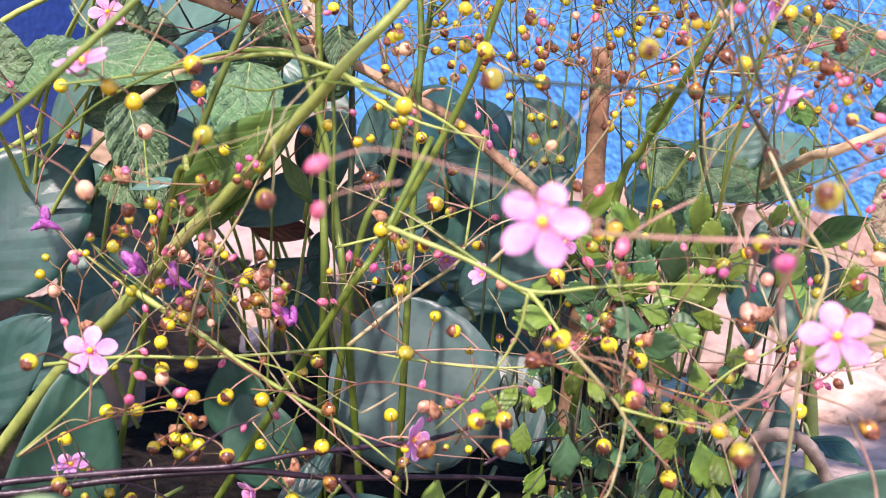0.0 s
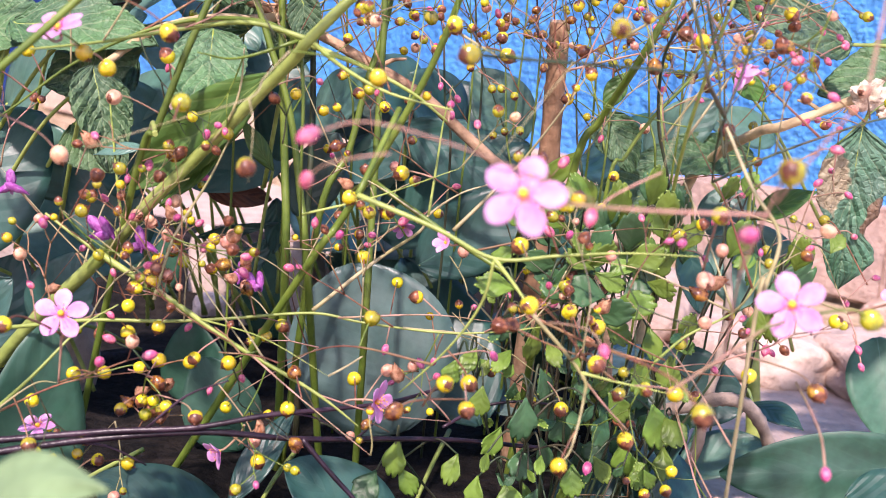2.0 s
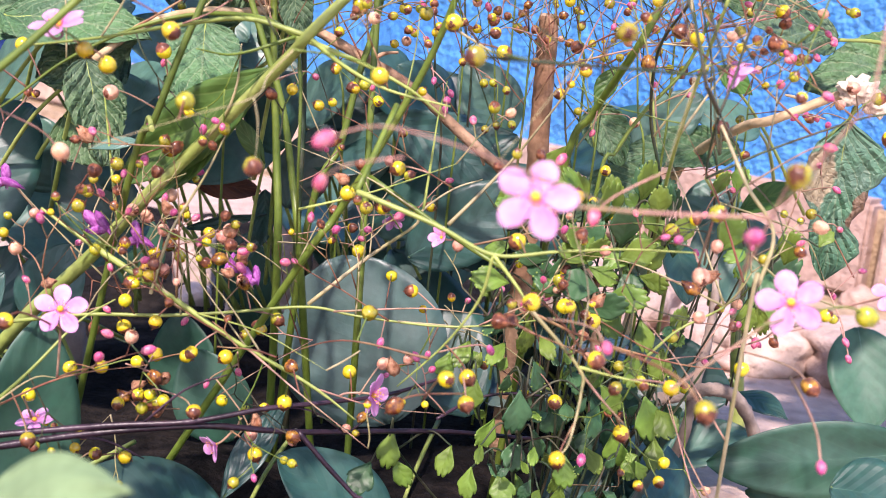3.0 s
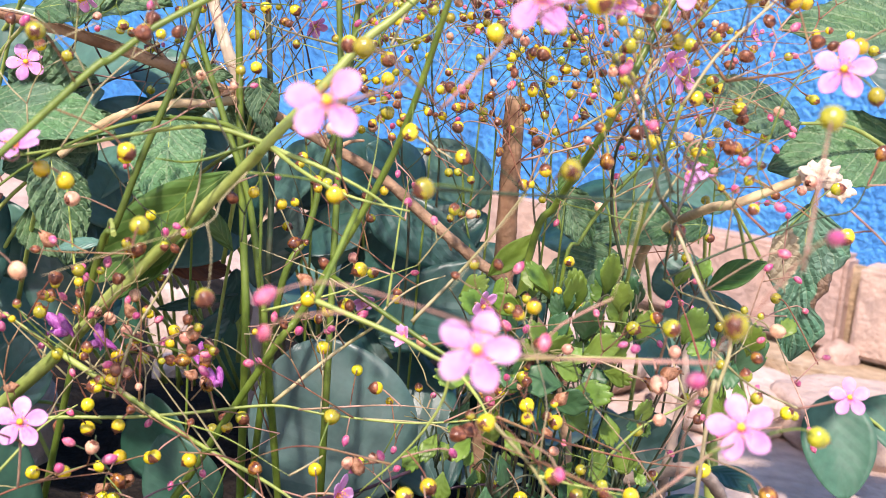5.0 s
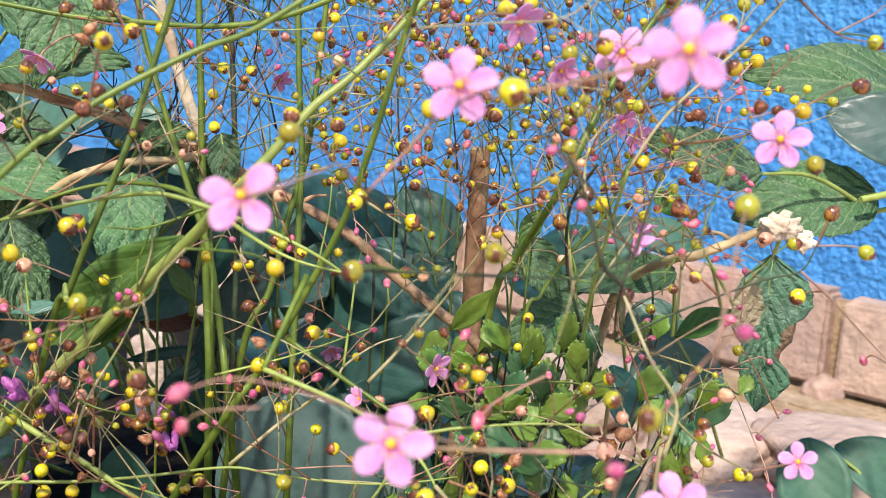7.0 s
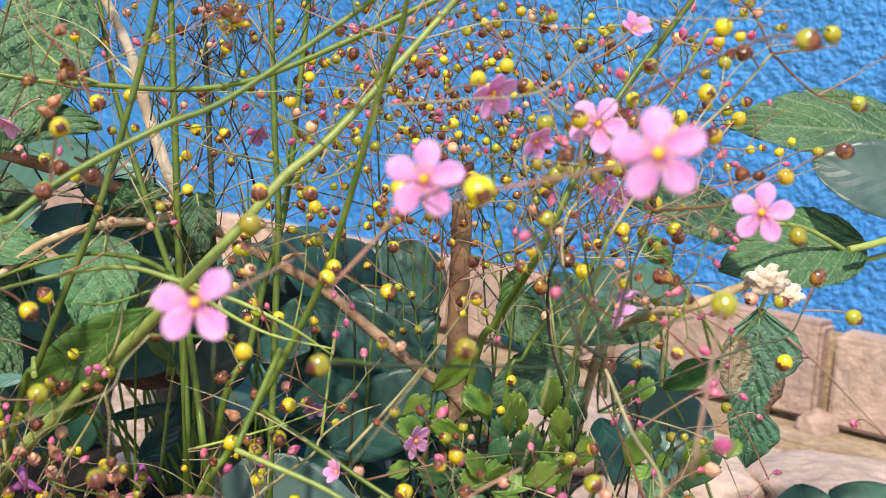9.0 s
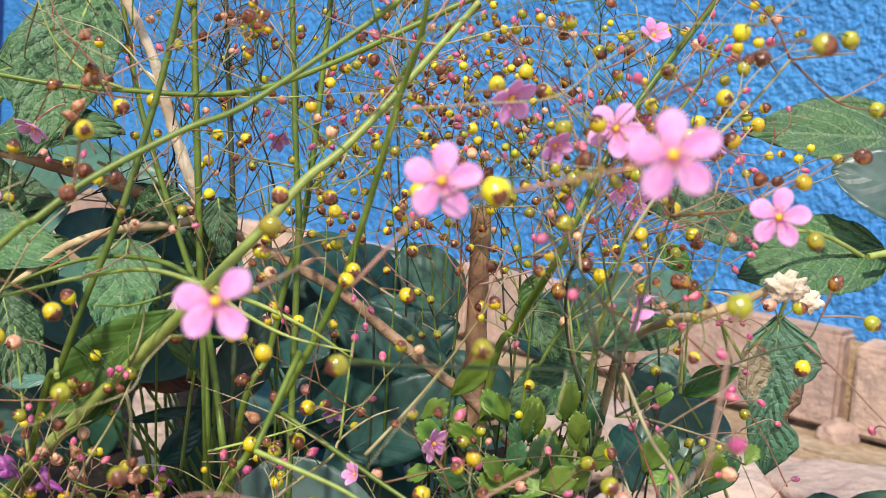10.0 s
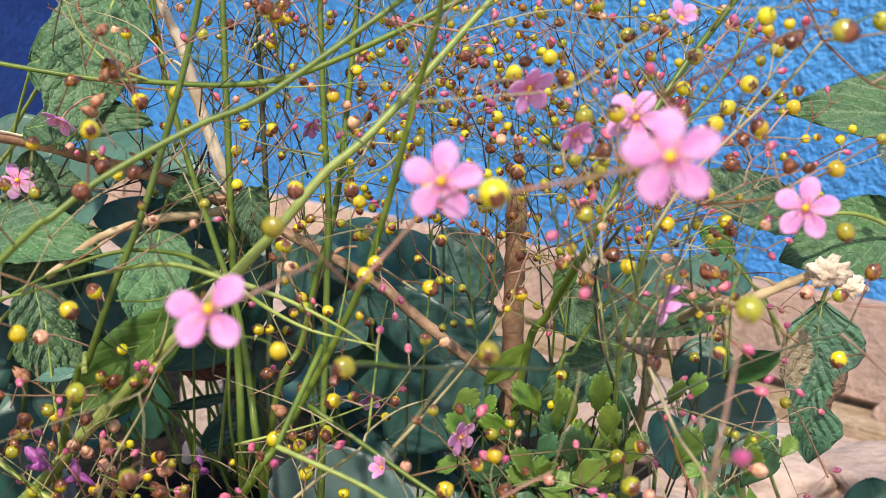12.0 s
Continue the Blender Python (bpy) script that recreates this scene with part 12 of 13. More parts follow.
leaf(small_plant, (0.0339, 0.3675, 0.0663), (0.0274, 0.3606, 0.0656), 0.0047, "small", (0.15, -1, 1.14), (0.0318, 0.3730, 0.0680), seed=63)
leaf(small_plant, (0.0640, 0.3933, 0.0296), (0.0580, 0.3898, 0.0268), 0.0050, "small", (0.63, -1, 0.02), (0.0628, 0.3963, 0.0302), seed=51)
leaf(small_plant, (0.0411, 0.4026, 0.0948), (0.0352, 0.3948, 0.0925), 0.0036, "small", (0.13, -1, 0.42), (0.0348, 0.3868, 0.0882), seed=91)
leaf(small_plant, (0.0253, 0.3549, 0.0710), (0.0291, 0.3473, 0.0703), 0.0037, "small", (0.56, -1, 1.13), (0.0232, 0.3510, 0.0689), seed=94)
leaf(small_plant, (0.0248, 0.3475, 0.0560), (0.0271, 0.3404, 0.0547), 0.0028, "small", (-0.47, -1, 0.09), (0.0239, 0.3591, 0.0574), seed=84)
leaf(small_plant, (0.0434, 0.3481, 0.0800), (0.0395, 0.3426, 0.0758), 0.0042, "small", (0.64, -1, -0.01), (0.0230, 0.3436, 0.0783), seed=98)
leaf(small_plant, (0.0395, 0.3944, 0.0910), (0.0348, 0.3886, 0.0901), 0.0030, "small", (0.45, -1, 1.03), (0.0383, 0.3856, 0.0887), seed=56)
leaf(small_plant, (0.0107, 0.3511, 0.1006), (0.0083, 0.3436, 0.0979), 0.0036, "small", (-0.43, -1, 0.61), (0.0107, 0.3578, 0.1010), seed=58)
leaf(small_plant, (0.0165, 0.3543, 0.0885), (0.0143, 0.3487, 0.0854), 0.0036, "small", (-0.13, -1, 0.36), (0.0130, 0.3625, 0.0895), seed=60)
leaf(small_plant, (0.0487, 0.3397, 0.0510), (0.0444, 0.3319, 0.0488), 0.0048, "small", (-0.34, -1, 0.92), (0.0618, 0.3693, 0.0539), seed=78)
leaf(small_plant, (0.0543, 0.3415, 0.0628), (0.0515, 0.3418, 0.0588), 0.0035, "small", (0.59, -1, 0.25), (0.0630, 0.3645, 0.0624), seed=93)
leaf(small_plant, (0.0619, 0.3445, 0.0630), (0.0582, 0.3451, 0.0607), 0.0035, "small", (0.19, -1, 1.21), (0.0635, 0.3622, 0.0663), seed=4)
leaf(small_plant, (0.0534, 0.3972, 0.0501), (0.0524, 0.3979, 0.0434), 0.0036, "small", (0.30, -1, 0.50), (0.0542, 0.3925, 0.0508), seed=50)
leaf(small_plant, (0.0321, 0.3505, 0.0452), (0.0300, 0.3443, 0.0434), 0.0034, "small", (0.33, -1, 1.03), (0.0245, 0.3649, 0.0486), seed=99)
leaf(small_plant, (0.0109, 0.3451, 0.0610), (0.0093, 0.3373, 0.0573), 0.0039, "small", (0.35, -1, 0.17), (0.0236, 0.3564, 0.0615), seed=9)
leaf(small_plant, (0.0367, 0.3918, 0.0436), (0.0402, 0.3906, 0.0387), 0.0042, "small", (0.06, -1, 0.04), (0.0383, 0.3947, 0.0405), seed=55)
leaf(small_plant, (0.0092, 0.3793, 0.0614), (0.0135, 0.3797, 0.0583), 0.0039, "small", (-0.29, -1, 0.22), (0.0114, 0.3785, 0.0585), seed=35)
leaf(small_plant, (0.0550, 0.4032, 0.1151), (0.0643, 0.4005, 0.1232), 0.0091, "small", (-0.42, -1, 0.17), (0.0543, 0.3837, 0.1077), seed=32)
leaf(small_plant, (0.0540, 0.3693, 0.1119), (0.0610, 0.3649, 0.1191), 0.0059, "small", (0.57, -1, 0.08), (0.0629, 0.3689, 0.1117), seed=9)
leaf(small_plant, (0.0353, 0.4048, 0.1021), (0.0273, 0.4029, 0.1116), 0.0096, "small", (0.01, -1, 0.15), (0.0349, 0.3852, 0.0967), seed=13)
leaf(small_plant, (0.0674, 0.4106, 0.1304), (0.0589, 0.4117, 0.1389), 0.0099, "small", (-0.56, -1, 0.51), (0.0557, 0.3807, 0.1236), seed=30)
leaf(small_plant, (0.0153, 0.3807, 0.1292), (0.0142, 0.3839, 0.1373), 0.0070, "small", (-0.64, -1, 0.24), (0.0251, 0.3752, 0.1263), seed=16)
leaf(small_plant, (0.0158, 0.4100, 0.1210), (0.0236, 0.4037, 0.1319), 0.0086, "small", (0.46, -1, 0.09), (0.0261, 0.3783, 0.1131), seed=10)
leaf(small_plant, (0.0315, 0.4016, 0.1205), (0.0228, 0.3992, 0.1284), 0.0087, "small", (-0.07, -1, 0.19), (0.0352, 0.3821, 0.1129), seed=86)
leaf(small_plant, (0.0528, 0.3851, 0.1246), (0.0577, 0.3786, 0.1340), 0.0060, "small", (-0.64, -1, 1.30), (0.0557, 0.3807, 0.1236), seed=5)
leaf(small_plant, (0.0456, 0.3665, 0.1241), (0.0434, 0.3667, 0.1317), 0.0056, "small", (-0.42, -1, -0.18), (0.0477, 0.3612, 0.1199), seed=42)
leaf(small_plant, (0.0658, 0.3869, 0.1188), (0.0685, 0.3852, 0.1307), 0.0076, "small", (0.17, -1, -0.08), (0.0617, 0.3802, 0.1136), seed=5)
leaf(small_plant, (0.0624, 0.3821, 0.1424), (0.0696, 0.3843, 0.1489), 0.0069, "small", (-0.61, -1, -0.05), (0.0568, 0.3778, 0.1383), seed=51)
leaf(small_plant, (0.0258, 0.3633, 0.1130), (0.0206, 0.3642, 0.1199), 0.0051, "small", (0.05, -1, 0.78), (0.0301, 0.3580, 0.1091), seed=51)
leaf(small_plant, (0.0582, 0.3653, 0.1220), (0.0640, 0.3665, 0.1300), 0.0065, "small", (-0.30, -1, 0.26), (0.0637, 0.3667, 0.1192), seed=7)
leaf(small_plant, (0.0090, 0.3941, 0.1319), (0.0186, 0.3906, 0.1402), 0.0084, "small", (-0.20, -1, 0.42), (0.0251, 0.3752, 0.1263), seed=99)
leaf(small_plant, (0.0333, 0.3772, 0.1395), (0.0302, 0.3821, 0.1466), 0.0057, "small", (-0.42, -1, 0.89), (0.0358, 0.3763, 0.1414), seed=27)
leaf(small_plant, (0.0304, 0.3880, 0.1271), (0.0379, 0.3918, 0.1320), 0.0062, "small", (-0.48, -1, -0.03), (0.0355, 0.3791, 0.1278), seed=12)
leaf(small_plant, (0.0594, 0.3902, 0.1145), (0.0494, 0.3839, 0.1222), 0.0064, "small", (0.43, -1, 0.40), (0.0550, 0.3822, 0.1158), seed=74)
leaf(small_plant, (0.0646, 0.3861, 0.1107), (0.0634, 0.3865, 0.1186), 0.0051, "small", (0.01, -1, 0.02), (0.0609, 0.3819, 0.1056), seed=37)
leaf(small_plant, (0.0293, 0.3920, 0.1335), (0.0370, 0.3868, 0.1416), 0.0062, "small", (-0.61, -1, 0.38), (0.0355, 0.3791, 0.1278), seed=97)
leaf(small_plant, (0.0501, 0.4055, 0.1037), (0.0560, 0.4080, 0.1112), 0.0080, "small", (-0.42, -1, -0.01), (0.0536, 0.3853, 0.0992), seed=6)
leaf(small_plant, (0.0611, 0.4057, 0.1070), (0.0656, 0.4106, 0.1167), 0.0079, "small", (-0.63, -1, 1.19), (0.0536, 0.3853, 0.0992), seed=50)
leaf(small_plant, (0.0197, 0.3792, 0.1351), (0.0241, 0.3731, 0.1434), 0.0060, "small", (0.26, -1, 1.14), (0.0247, 0.3737, 0.1325), seed=82)
leaf(small_plant, (0.0715, 0.3790, 0.1229), (0.0739, 0.3817, 0.1329), 0.0065, "small", (-0.13, -1, 1.07), (0.0625, 0.3786, 0.1212), seed=61)

leaf(broad_middle, (-0.1770, 0.4600, 0.0530), (-0.1590, 0.4650, 0.0870), 0.0280, "broad", (0.0, -1, 0.1), (-0.1500, 0.5200, 0.0300), seed=84)
leaf(broad_middle, (-0.2090, 0.4700, 0.0370), (-0.1910, 0.4750, 0.0810), 0.0300, "broad", (0.1, -1, 0.0), (-0.1900, 0.5200, 0.0300), seed=85)
leaf(broad_middle, (-0.1380, 0.4750, 0.0890), (-0.1730, 0.4750, 0.1230), 0.0330, "broad", (0.1, -1, 0.1), (-0.1500, 0.5300, 0.0400), seed=86)
leaf(broad_middle, (-0.1750, 0.4900, 0.1050), (-0.1980, 0.4900, 0.1370), 0.0300, "broad", (0.1, -1, 0.3), (-0.1800, 0.5300, 0.0400), seed=89, material=BROAD_LIGHT)
# dark leaves and a dry brown scrap before the whitish sun-fleck lumps
leaf(broad_middle, (-0.1120, 0.5300, 0.0650), (-0.0930, 0.5300, 0.0880), 0.0130, "broad", (0.1, -1, 0.1), (-0.1000, 0.5600, 0.0200), seed=77)
leaf(broad_middle, (-0.1280, 0.5200, 0.0870), (-0.0890, 0.5200, 0.0980), 0.0060, "lance", (0.1, -1, 0.1), (-0.1300, 0.5600, 0.0400), seed=78, material=BROAD)
leaf(broad_middle, (-0.0920, 0.5300, 0.1080), (-0.0920, 0.5300, 0.0810), 0.0110, "broad", (0.3, -1, 0.1), (-0.0900, 0.5700, 0.0600), seed=79)
leaf(broad_middle, (-0.1200, 0.5100, 0.1110), (-0.0910, 0.5100, 0.1100), 0.0130, "broad", (0.0, -1, 0.5), (-0.1200, 0.5500, 0.0400), seed=80, material=DRY_LEAF, label="curled dry reddish-brown leaf")

stem(small_plant, [(0.1100, 0.4200, 0.0830), (0.1090, 0.4200, 0.1050), (0.1110, 0.4200, 0.1180), (0.1200, 0.4200, 0.1250)], 0.0011, 0.0004, DARK_GREEN)
leaf(small_plant, (0.1160, 0.4200, 0.1030), (0.1280, 0.4200, 0.1220), 0.0125, "small", (0.1, -1, 0.35), (0.1100, 0.4200, 0.1140), seed=301)
leaf(small_plant, (0.1110, 0.4200, 0.1200), (0.1050, 0.4200, 0.1100), 0.006, "small", (0.1, -1, 0.35), (0.1100, 0.4200, 0.1170), seed=302)
leaf(small_plant, (0.1040, 0.4200, 0.1290), (0.1020, 0.4200, 0.1170), 0.007, "small", (0.1, -1, 0.35), (0.1090, 0.4200, 0.1260), seed=303)
leaf(small_plant, (0.1130, 0.4200, 0.1040), (0.1120, 0.4200, 0.0930), 0.007, "small", (0.1, -1, 0.35), (0.1120, 0.4200, 0.1000), seed=304)
leaf(small_plant, (0.1190, 0.4200, 0.1030), (0.1220, 0.4200, 0.0910), 0.007, "small", (0.1, -1, 0.35), (0.1120, 0.4200, 0.0990), seed=305)
leaf(small_plant, (0.1100, 0.4200, 0.1030), (0.1070, 0.4200, 0.0930), 0.006, "small", (0.1, -1, 0.35), (0.1120, 0.4200, 0.1000), seed=306)

# dry stalks and twigs
stick("dry_stalk", "broken brown dry stalk leaning across the plants", [(-0.0850, 0.4470, 0.1945), (-0.0540, 0.4400, 0.1815), (-0.0250, 0.4380, 0.1680), (-0.0070, 0.4380, 0.1545), (0.0150, 0.4385, 0.1385), (0.0310, 0.4400, 0.1265), (0.0560, 0.4430, 0.0900), (0.0660, 0.4460, 0.0000)], 0.0020, 0.0024, DRY_TAN, 0.08, ((0.2, 0.012, 0.9), (0.5, 0.009, -0.8)))
stick("dry_stalk", "cracked tan dry twig with loose fibres ending at the broken stalk", [(-0.0840, 0.4470, 0.1930), (-0.1050, 0.4400, 0.2010), (-0.1250, 0.4320, 0.2070), (-0.1540, 0.4240, 0.2140), (-0.1830, 0.4140, 0.2180)], 0.0025, 0.0020, DRY_FIBRE, 0.12, ((0.3, 0.016, 0.5),))
fibres(bpy.data.objects["dry_stalk.001"], [(-0.0840, 0.4470, 0.1930), (-0.1050, 0.4400, 0.2010), (-0.1250, 0.4320, 0.2070), (-0.1540, 0.4240, 0.2140), (-0.1830, 0.4140, 0.2180)], 0.0022, 8)
stick("dry_stalk", "bleached cream dry stalk rising from a knot", [(-0.0830, 0.4500, 0.1970), (-0.0900, 0.4430, 0.2170), (-0.0960, 0.4370, 0.2380), (-0.0990, 0.4320, 0.2510), (-0.1070, 0.4260, 0.2690), (-0.1130, 0.4200, 0.2840)], 0.0025, 0.0017, DRY_PALE, 0.1, ((0.12, 0.014, 0.9), (0.45, 0.012, -0.8)))
stick("dry_stalk", "pale curved dry twig among wrinkled leaves", [(-0.0807, 0.4416, 0.1923), (-0.0906, 0.4315, 0.1900), (-0.1025, 0.4215, 0.1891), (-0.1155, 0.4112, 0.1852), (-0.1244, 0.4057, 0.1798), (-0.1366, 0.3995, 0.1683)], 0.0018, 0.0014, STRAW_BARK, 0.1)
stick("cut_stake", "upright brown cut stalk with a pale cut end", [(0.0280, 0.4815, 0.2012), (0.0288, 0.4820, 0.1800), (0.0297, 0.4822, 0.1500), (0.0305, 0.4825, 0.1200), (0.0285, 0.4850, 0.0000)], 0.0042, 0.0048, DRY_BROWN, 0.045)
stick("dry_stalk", "straw-coloured dry stalk with pale fluff at its end", [(0.1410, 0.4220, 0.1862), (0.1310, 0.4240, 0.1812), (0.1120, 0.4290, 0.1705), (0.1060, 0.4450, 0.1660), (0.1010, 0.5000, 0.1480), (0.0960, 0.5300, 0.1200), (0.0800, 0.5350, 0.0000)], 0.0016, 0.0024, STRAW_BARK, 0.08, ((0.25, 0.01, 0.9), (0.1, 0.008, -0.9)))
stick("grey_twig", "bent grey woody twig over the pale ground", [(0.1130, 0.4900, 0.1080), (0.1130, 0.4750, 0.0910), (0.1090, 0.4620, 0.0710), (0.1050, 0.4550, 0.0530), (0.1040, 0.4600, 0.0280), (0.0960, 0.4700, 0.0000)], 0.0016, 0.0027, GREY_BARK, 0.15)
stick("grey_twig", "thick grey woody twig lying low", [(0.0860, 0.4600, 0.0450), (0.0980, 0.4500, 0.0520), (0.1090, 0.4470, 0.0570), (0.1210, 0.4500, 0.0540), (0.1340, 0.4600, 0.0370), (0.1490, 0.4700, 0.0030)], 0.0026, 0.0030, GREY_BARK, 0.14)
stick("purple_twig", "thin purple-black twig lying across the stems", [(-0.1425, 0.3067, 0.0610), (-0.1335, 0.3089, 0.0625), (-0.1014, 0.3125, 0.0675), (-0.0776, 0.3158, 0.0701), (-0.0563, 0.3234, 0.0739), (-0.0387, 0.3334, 0.0743), (-0.0204, 0.3436, 0.0755), (-0.0023, 0.3640, 0.0769)], 0.0011, 0.0006, PURPLE_TWIG, 0.08, ((0.35, 0.03, 0.7), (0.62, 0.025, -0.6)))
stick("purple_twig", "forked purple-black twig lying across the stems", [(-0.1403, 0.3014, 0.0601), (-0.1314, 0.3035, 0.0611), (-0.1068, 0.3120, 0.0646), (-0.0745, 0.3174, 0.0685), (-0.0472, 0.3316, 0.0642), (-0.0033, 0.3652, 0.0568), (0.0337, 0.3887, 0.0490)], 0.0012, 0.0008, PURPLE_TWIG, 0.08, ((0.3, 0.025, -0.5), (0.75, 0.035, 0.6)))
stick("purple_twig", "thin side shoot of a purple-black twig", [(-0.0472, 0.3316, 0.0642), (-0.0383, 0.3317, 0.0548), (-0.0289, 0.3327, 0.0452), (-0.0226, 0.3333, 0.0381), (-0.0126, 0.3333, 0.0000)], 0.0009, 0.0006, PURPLE_TWIG, 0.08)
stick("purple_twig", "thin dark twig among the small leaves", [(-0.0039, 0.3613, 0.0626), (0.0085, 0.3722, 0.0673), (0.0220, 0.3727, 0.0706), (0.0391, 0.3820, 0.0674)], 0.0006, 0.0004, PURPLE_TWIG, 0.08)

# ---- main stalks of the leafy plants ----
stem(wrinkled_west, [(-0.28, 0.5, 0), (-0.27, 0.49, 0.1), (-0.2, 0.465, 0.15)], 0.0028, 0.0014, PALE_GREEN)
stem(wrinkled_west, [(-0.272, 0.492, 0.08), (-0.235, 0.475, 0.1), (-0.2, 0.465, 0.11)], 0.0016, 0.0012, PALE_GREEN)
stem(wrinkled_west, [(-0.27, 0.49, 0.1), (-0.24, 0.49, 0.18), (-0.2, 0.49, 0.21)], 0.0018, 0.0012, PALE_GREEN)
stem(wrinkled_east, [(0.31, 0.50, 0), (0.30, 0.49, 0.12), (0.27, 0.48, 0.21), (0.25, 0.475, 0.27)], 0.004, 0.002, PALE_GREEN)
stem(wrinkled_east, [(0.285, 0.485, 0.17), (0.23, 0.46, 0.205), (0.177, 0.443, 0.196)], 0.0022, 0.0014, PALE_GREEN)
stem(wrinkled_east, [(0.277, 0.482, 0.19), (0.23, 0.47, 0.20), (0.19, 0.462, 0.190), (0.158, 0.455, 0.186)], 0.0014, 0.0009, PALE_GREEN)
stem(broad_middle, [(-0.03, 0.54, 0), (-0.03, 0.54, 0.07)], 0.005, 0.003, PALE_GREEN)
stem(broad_east, [(0.15, 0.53, 0), (0.14, 0.54, 0.08)], 0.004, 0.003, PALE_GREEN)


# ---- the crowded shade under the stems: more broad leaves at all heights ----
rng = random.Random(21)
for k in range(34):
    x, y, z = rng.uniform(-0.34, 0.03), rng.uniform(0.46, 0.68), rng.uniform(0.015, 0.10)
    z *= 1 - max(0.0, (x + 0.02) * 4)
    go = rng.uniform(0, 6.28)
    long = rng.uniform(0.05, 0.085)
    tip = (x + math.cos(go) * long, y + math.sin(go) * long * 0.6, z + rng.uniform(-0.02, 0.03))
    if k == 3 or -0.15 < x < -0.06 and z > 0.045 or x < -0.16 and y > 0.5:
        continue
    leaf(broad_middle, (x, y, z), tip, long * rng.uniform(0.55, 0.8), "broad", (rng.uniform(-0.4, 0.4), -0.8, rng.uniform(0.2, 1.0)), (x * 0.8 - 0.006, y * 0.6 + 0.216, 0.01), seed=100 + k, material=(BROAD_LIGHT, BROAD, BROAD_SHEEN, BROAD)[k % 4])
for k in range(14):
    x, y = rng.uniform(0.04, 0.085), rng.uniform(0.50, 0.60)
    z, go, long = rng.uniform(0.01, 0.06), rng.uniform(0, 6.28), rng.uniform(0.035, 0.06)
    tip = (x + math.cos(go) * long, y + math.sin(go) * long * 0.6, z + rng.uniform(-0.01, 0.03))
    leaf(broad_east, (x, y, z), tip, long * 0.7, "broad", (rng.uniform(-0.4, 0.4), -0.8, rng.uniform(0.2, 1.0)), (x * 0.7 + 0.045, y * 0.6 + 0.212, 0.005), seed=200 + k, material=(BROAD_LIGHT, BROAD, BROAD_SHEEN)[k % 3])


# ---- more sprays where the capsules crowd ----
panicle(plant_c, (-0.0447, 0.4192, 0.2545), 130, 0.043, 8, 600)
panicle(plant_d, (0.0846, 0.4332, 0.2027), 105, 0.056, 6, 601)
panicle(plant_d, (0.0391, 0.5038, 0.2263), 85, 0.046, 6, 602)
panicle(plant_d, (0.0640, 0.4691, 0.1947), 150, 0.056, 6, 603)
panicle(plant_d, (0.0777, 0.4562, 0.1743), 85, 0.058, 7, 604)
panicle(plant_c, (0.0023, 0.4126, 0.2468), 85, 0.048, 6, 605)
panicle(plant_c, (-0.0103, 0.4476, 0.2298), 60, 0.055, 6, 606)
panicle(plant_c, (-0.0194, 0.4607, 0.1943), 105, 0.043, 7, 607)
panicle(plant_c, (-0.0455, 0.4223, 0.2460), 105, 0.045, 6, 608)
panicle(plant_d, (0.0777, 0.3998, 0.2068), 105, 0.055, 6, 609)
panicle(plant_d, (0.0732, 0.3865, 0.2454), 130, 0.042, 8, 610)
panicle(plant_c, (-0.0540, 0.4872, 0.2523), 60, 0.058, 6, 611)
panicle(plant_c, (0.0209, 0.4663, 0.1642), 85, 0.042, 6, 612)
panicle(plant_d, (0.0547, 0.4795, 0.2617), 60, 0.052, 6, 613)
panicle(plant_c, (0.0070, 0.4348, 0.2330), 130, 0.044, 7, 614)
panicle(plant_c, (-0.0093, 0.4944, 0.1985), 130, 0.059, 7, 615)
panicle(plant_c, (-0.0148, 0.4605, 0.2541), 35, 0.049, 8, 616)
panicle(plant_c, (-0.0061, 0.4793, 0.1840), 35, 0.055, 6, 617)
panicle(plant_c, (-0.0380, 0.4528, 0.2106), 60, 0.059, 8, 618)
panicle(plant_d, (0.0498, 0.3736, 0.1944), 35, 0.043, 8, 619)
panicle(plant_d, (0.0772, 0.4596, 0.2011), 150, 0.053, 6, 620)
panicle(plant_d, (0.0679, 0.3835, 0.2367), 150, 0.047, 8, 621)
panicle(plant_d, (0.0626, 0.3781, 0.2245), 35, 0.044, 8, 622)
panicle(plant_d, (0.0489, 0.4258, 0.2402), 105, 0.059, 6, 623)
panicle(plant_d, (0.0145, 0.4924, 0.1954), 60, 0.053, 6, 624)
panicle(plant_d, (0.0149, 0.5238, 0.2215), 150, 0.049, 8, 625)
panicle(plant_c, (0.0079, 0.4988, 0.1803), 130, 0.053, 8, 626)
panicle(plant_d, (0.0498, 0.4588, 0.1902), 35, 0.058, 6, 627)
panicle(plant_d, (0.0409, 0.4528, 0.2168), 130, 0.049, 6, 628)
panicle(plant_d, (0.0283, 0.4429, 0.1975), 105, 0.046, 8, 629)

# ---- bare dead sprays before the wall ----
panicle(plant_c, (-0.1060, 0.4650, 0.1970), 70, 0.060, 6, 500, True)
panicle(plant_c, (-0.0970, 0.4700, 0.2010), 100, 0.055, 6, 501, True)
panicle(plant_c, (-0.1340, 0.4550, 0.1950), 120, 0.050, 6, 502, True)
panicle(plant_c, (-0.1540, 0.4500, 0.1950), 60, 0.050, 6, 503, True)
panicle(plant_c, (-0.0820, 0.4800, 0.2080), 80, 0.060, 6, 504, True)
panicle(plant_c, (-0.0570, 0.4700, 0.2030), 110, 0.060, 6, 505, True)
panicle(plant_d, (0.0440, 0.4600, 0.2100), 80, 0.060, 6, 506, True)
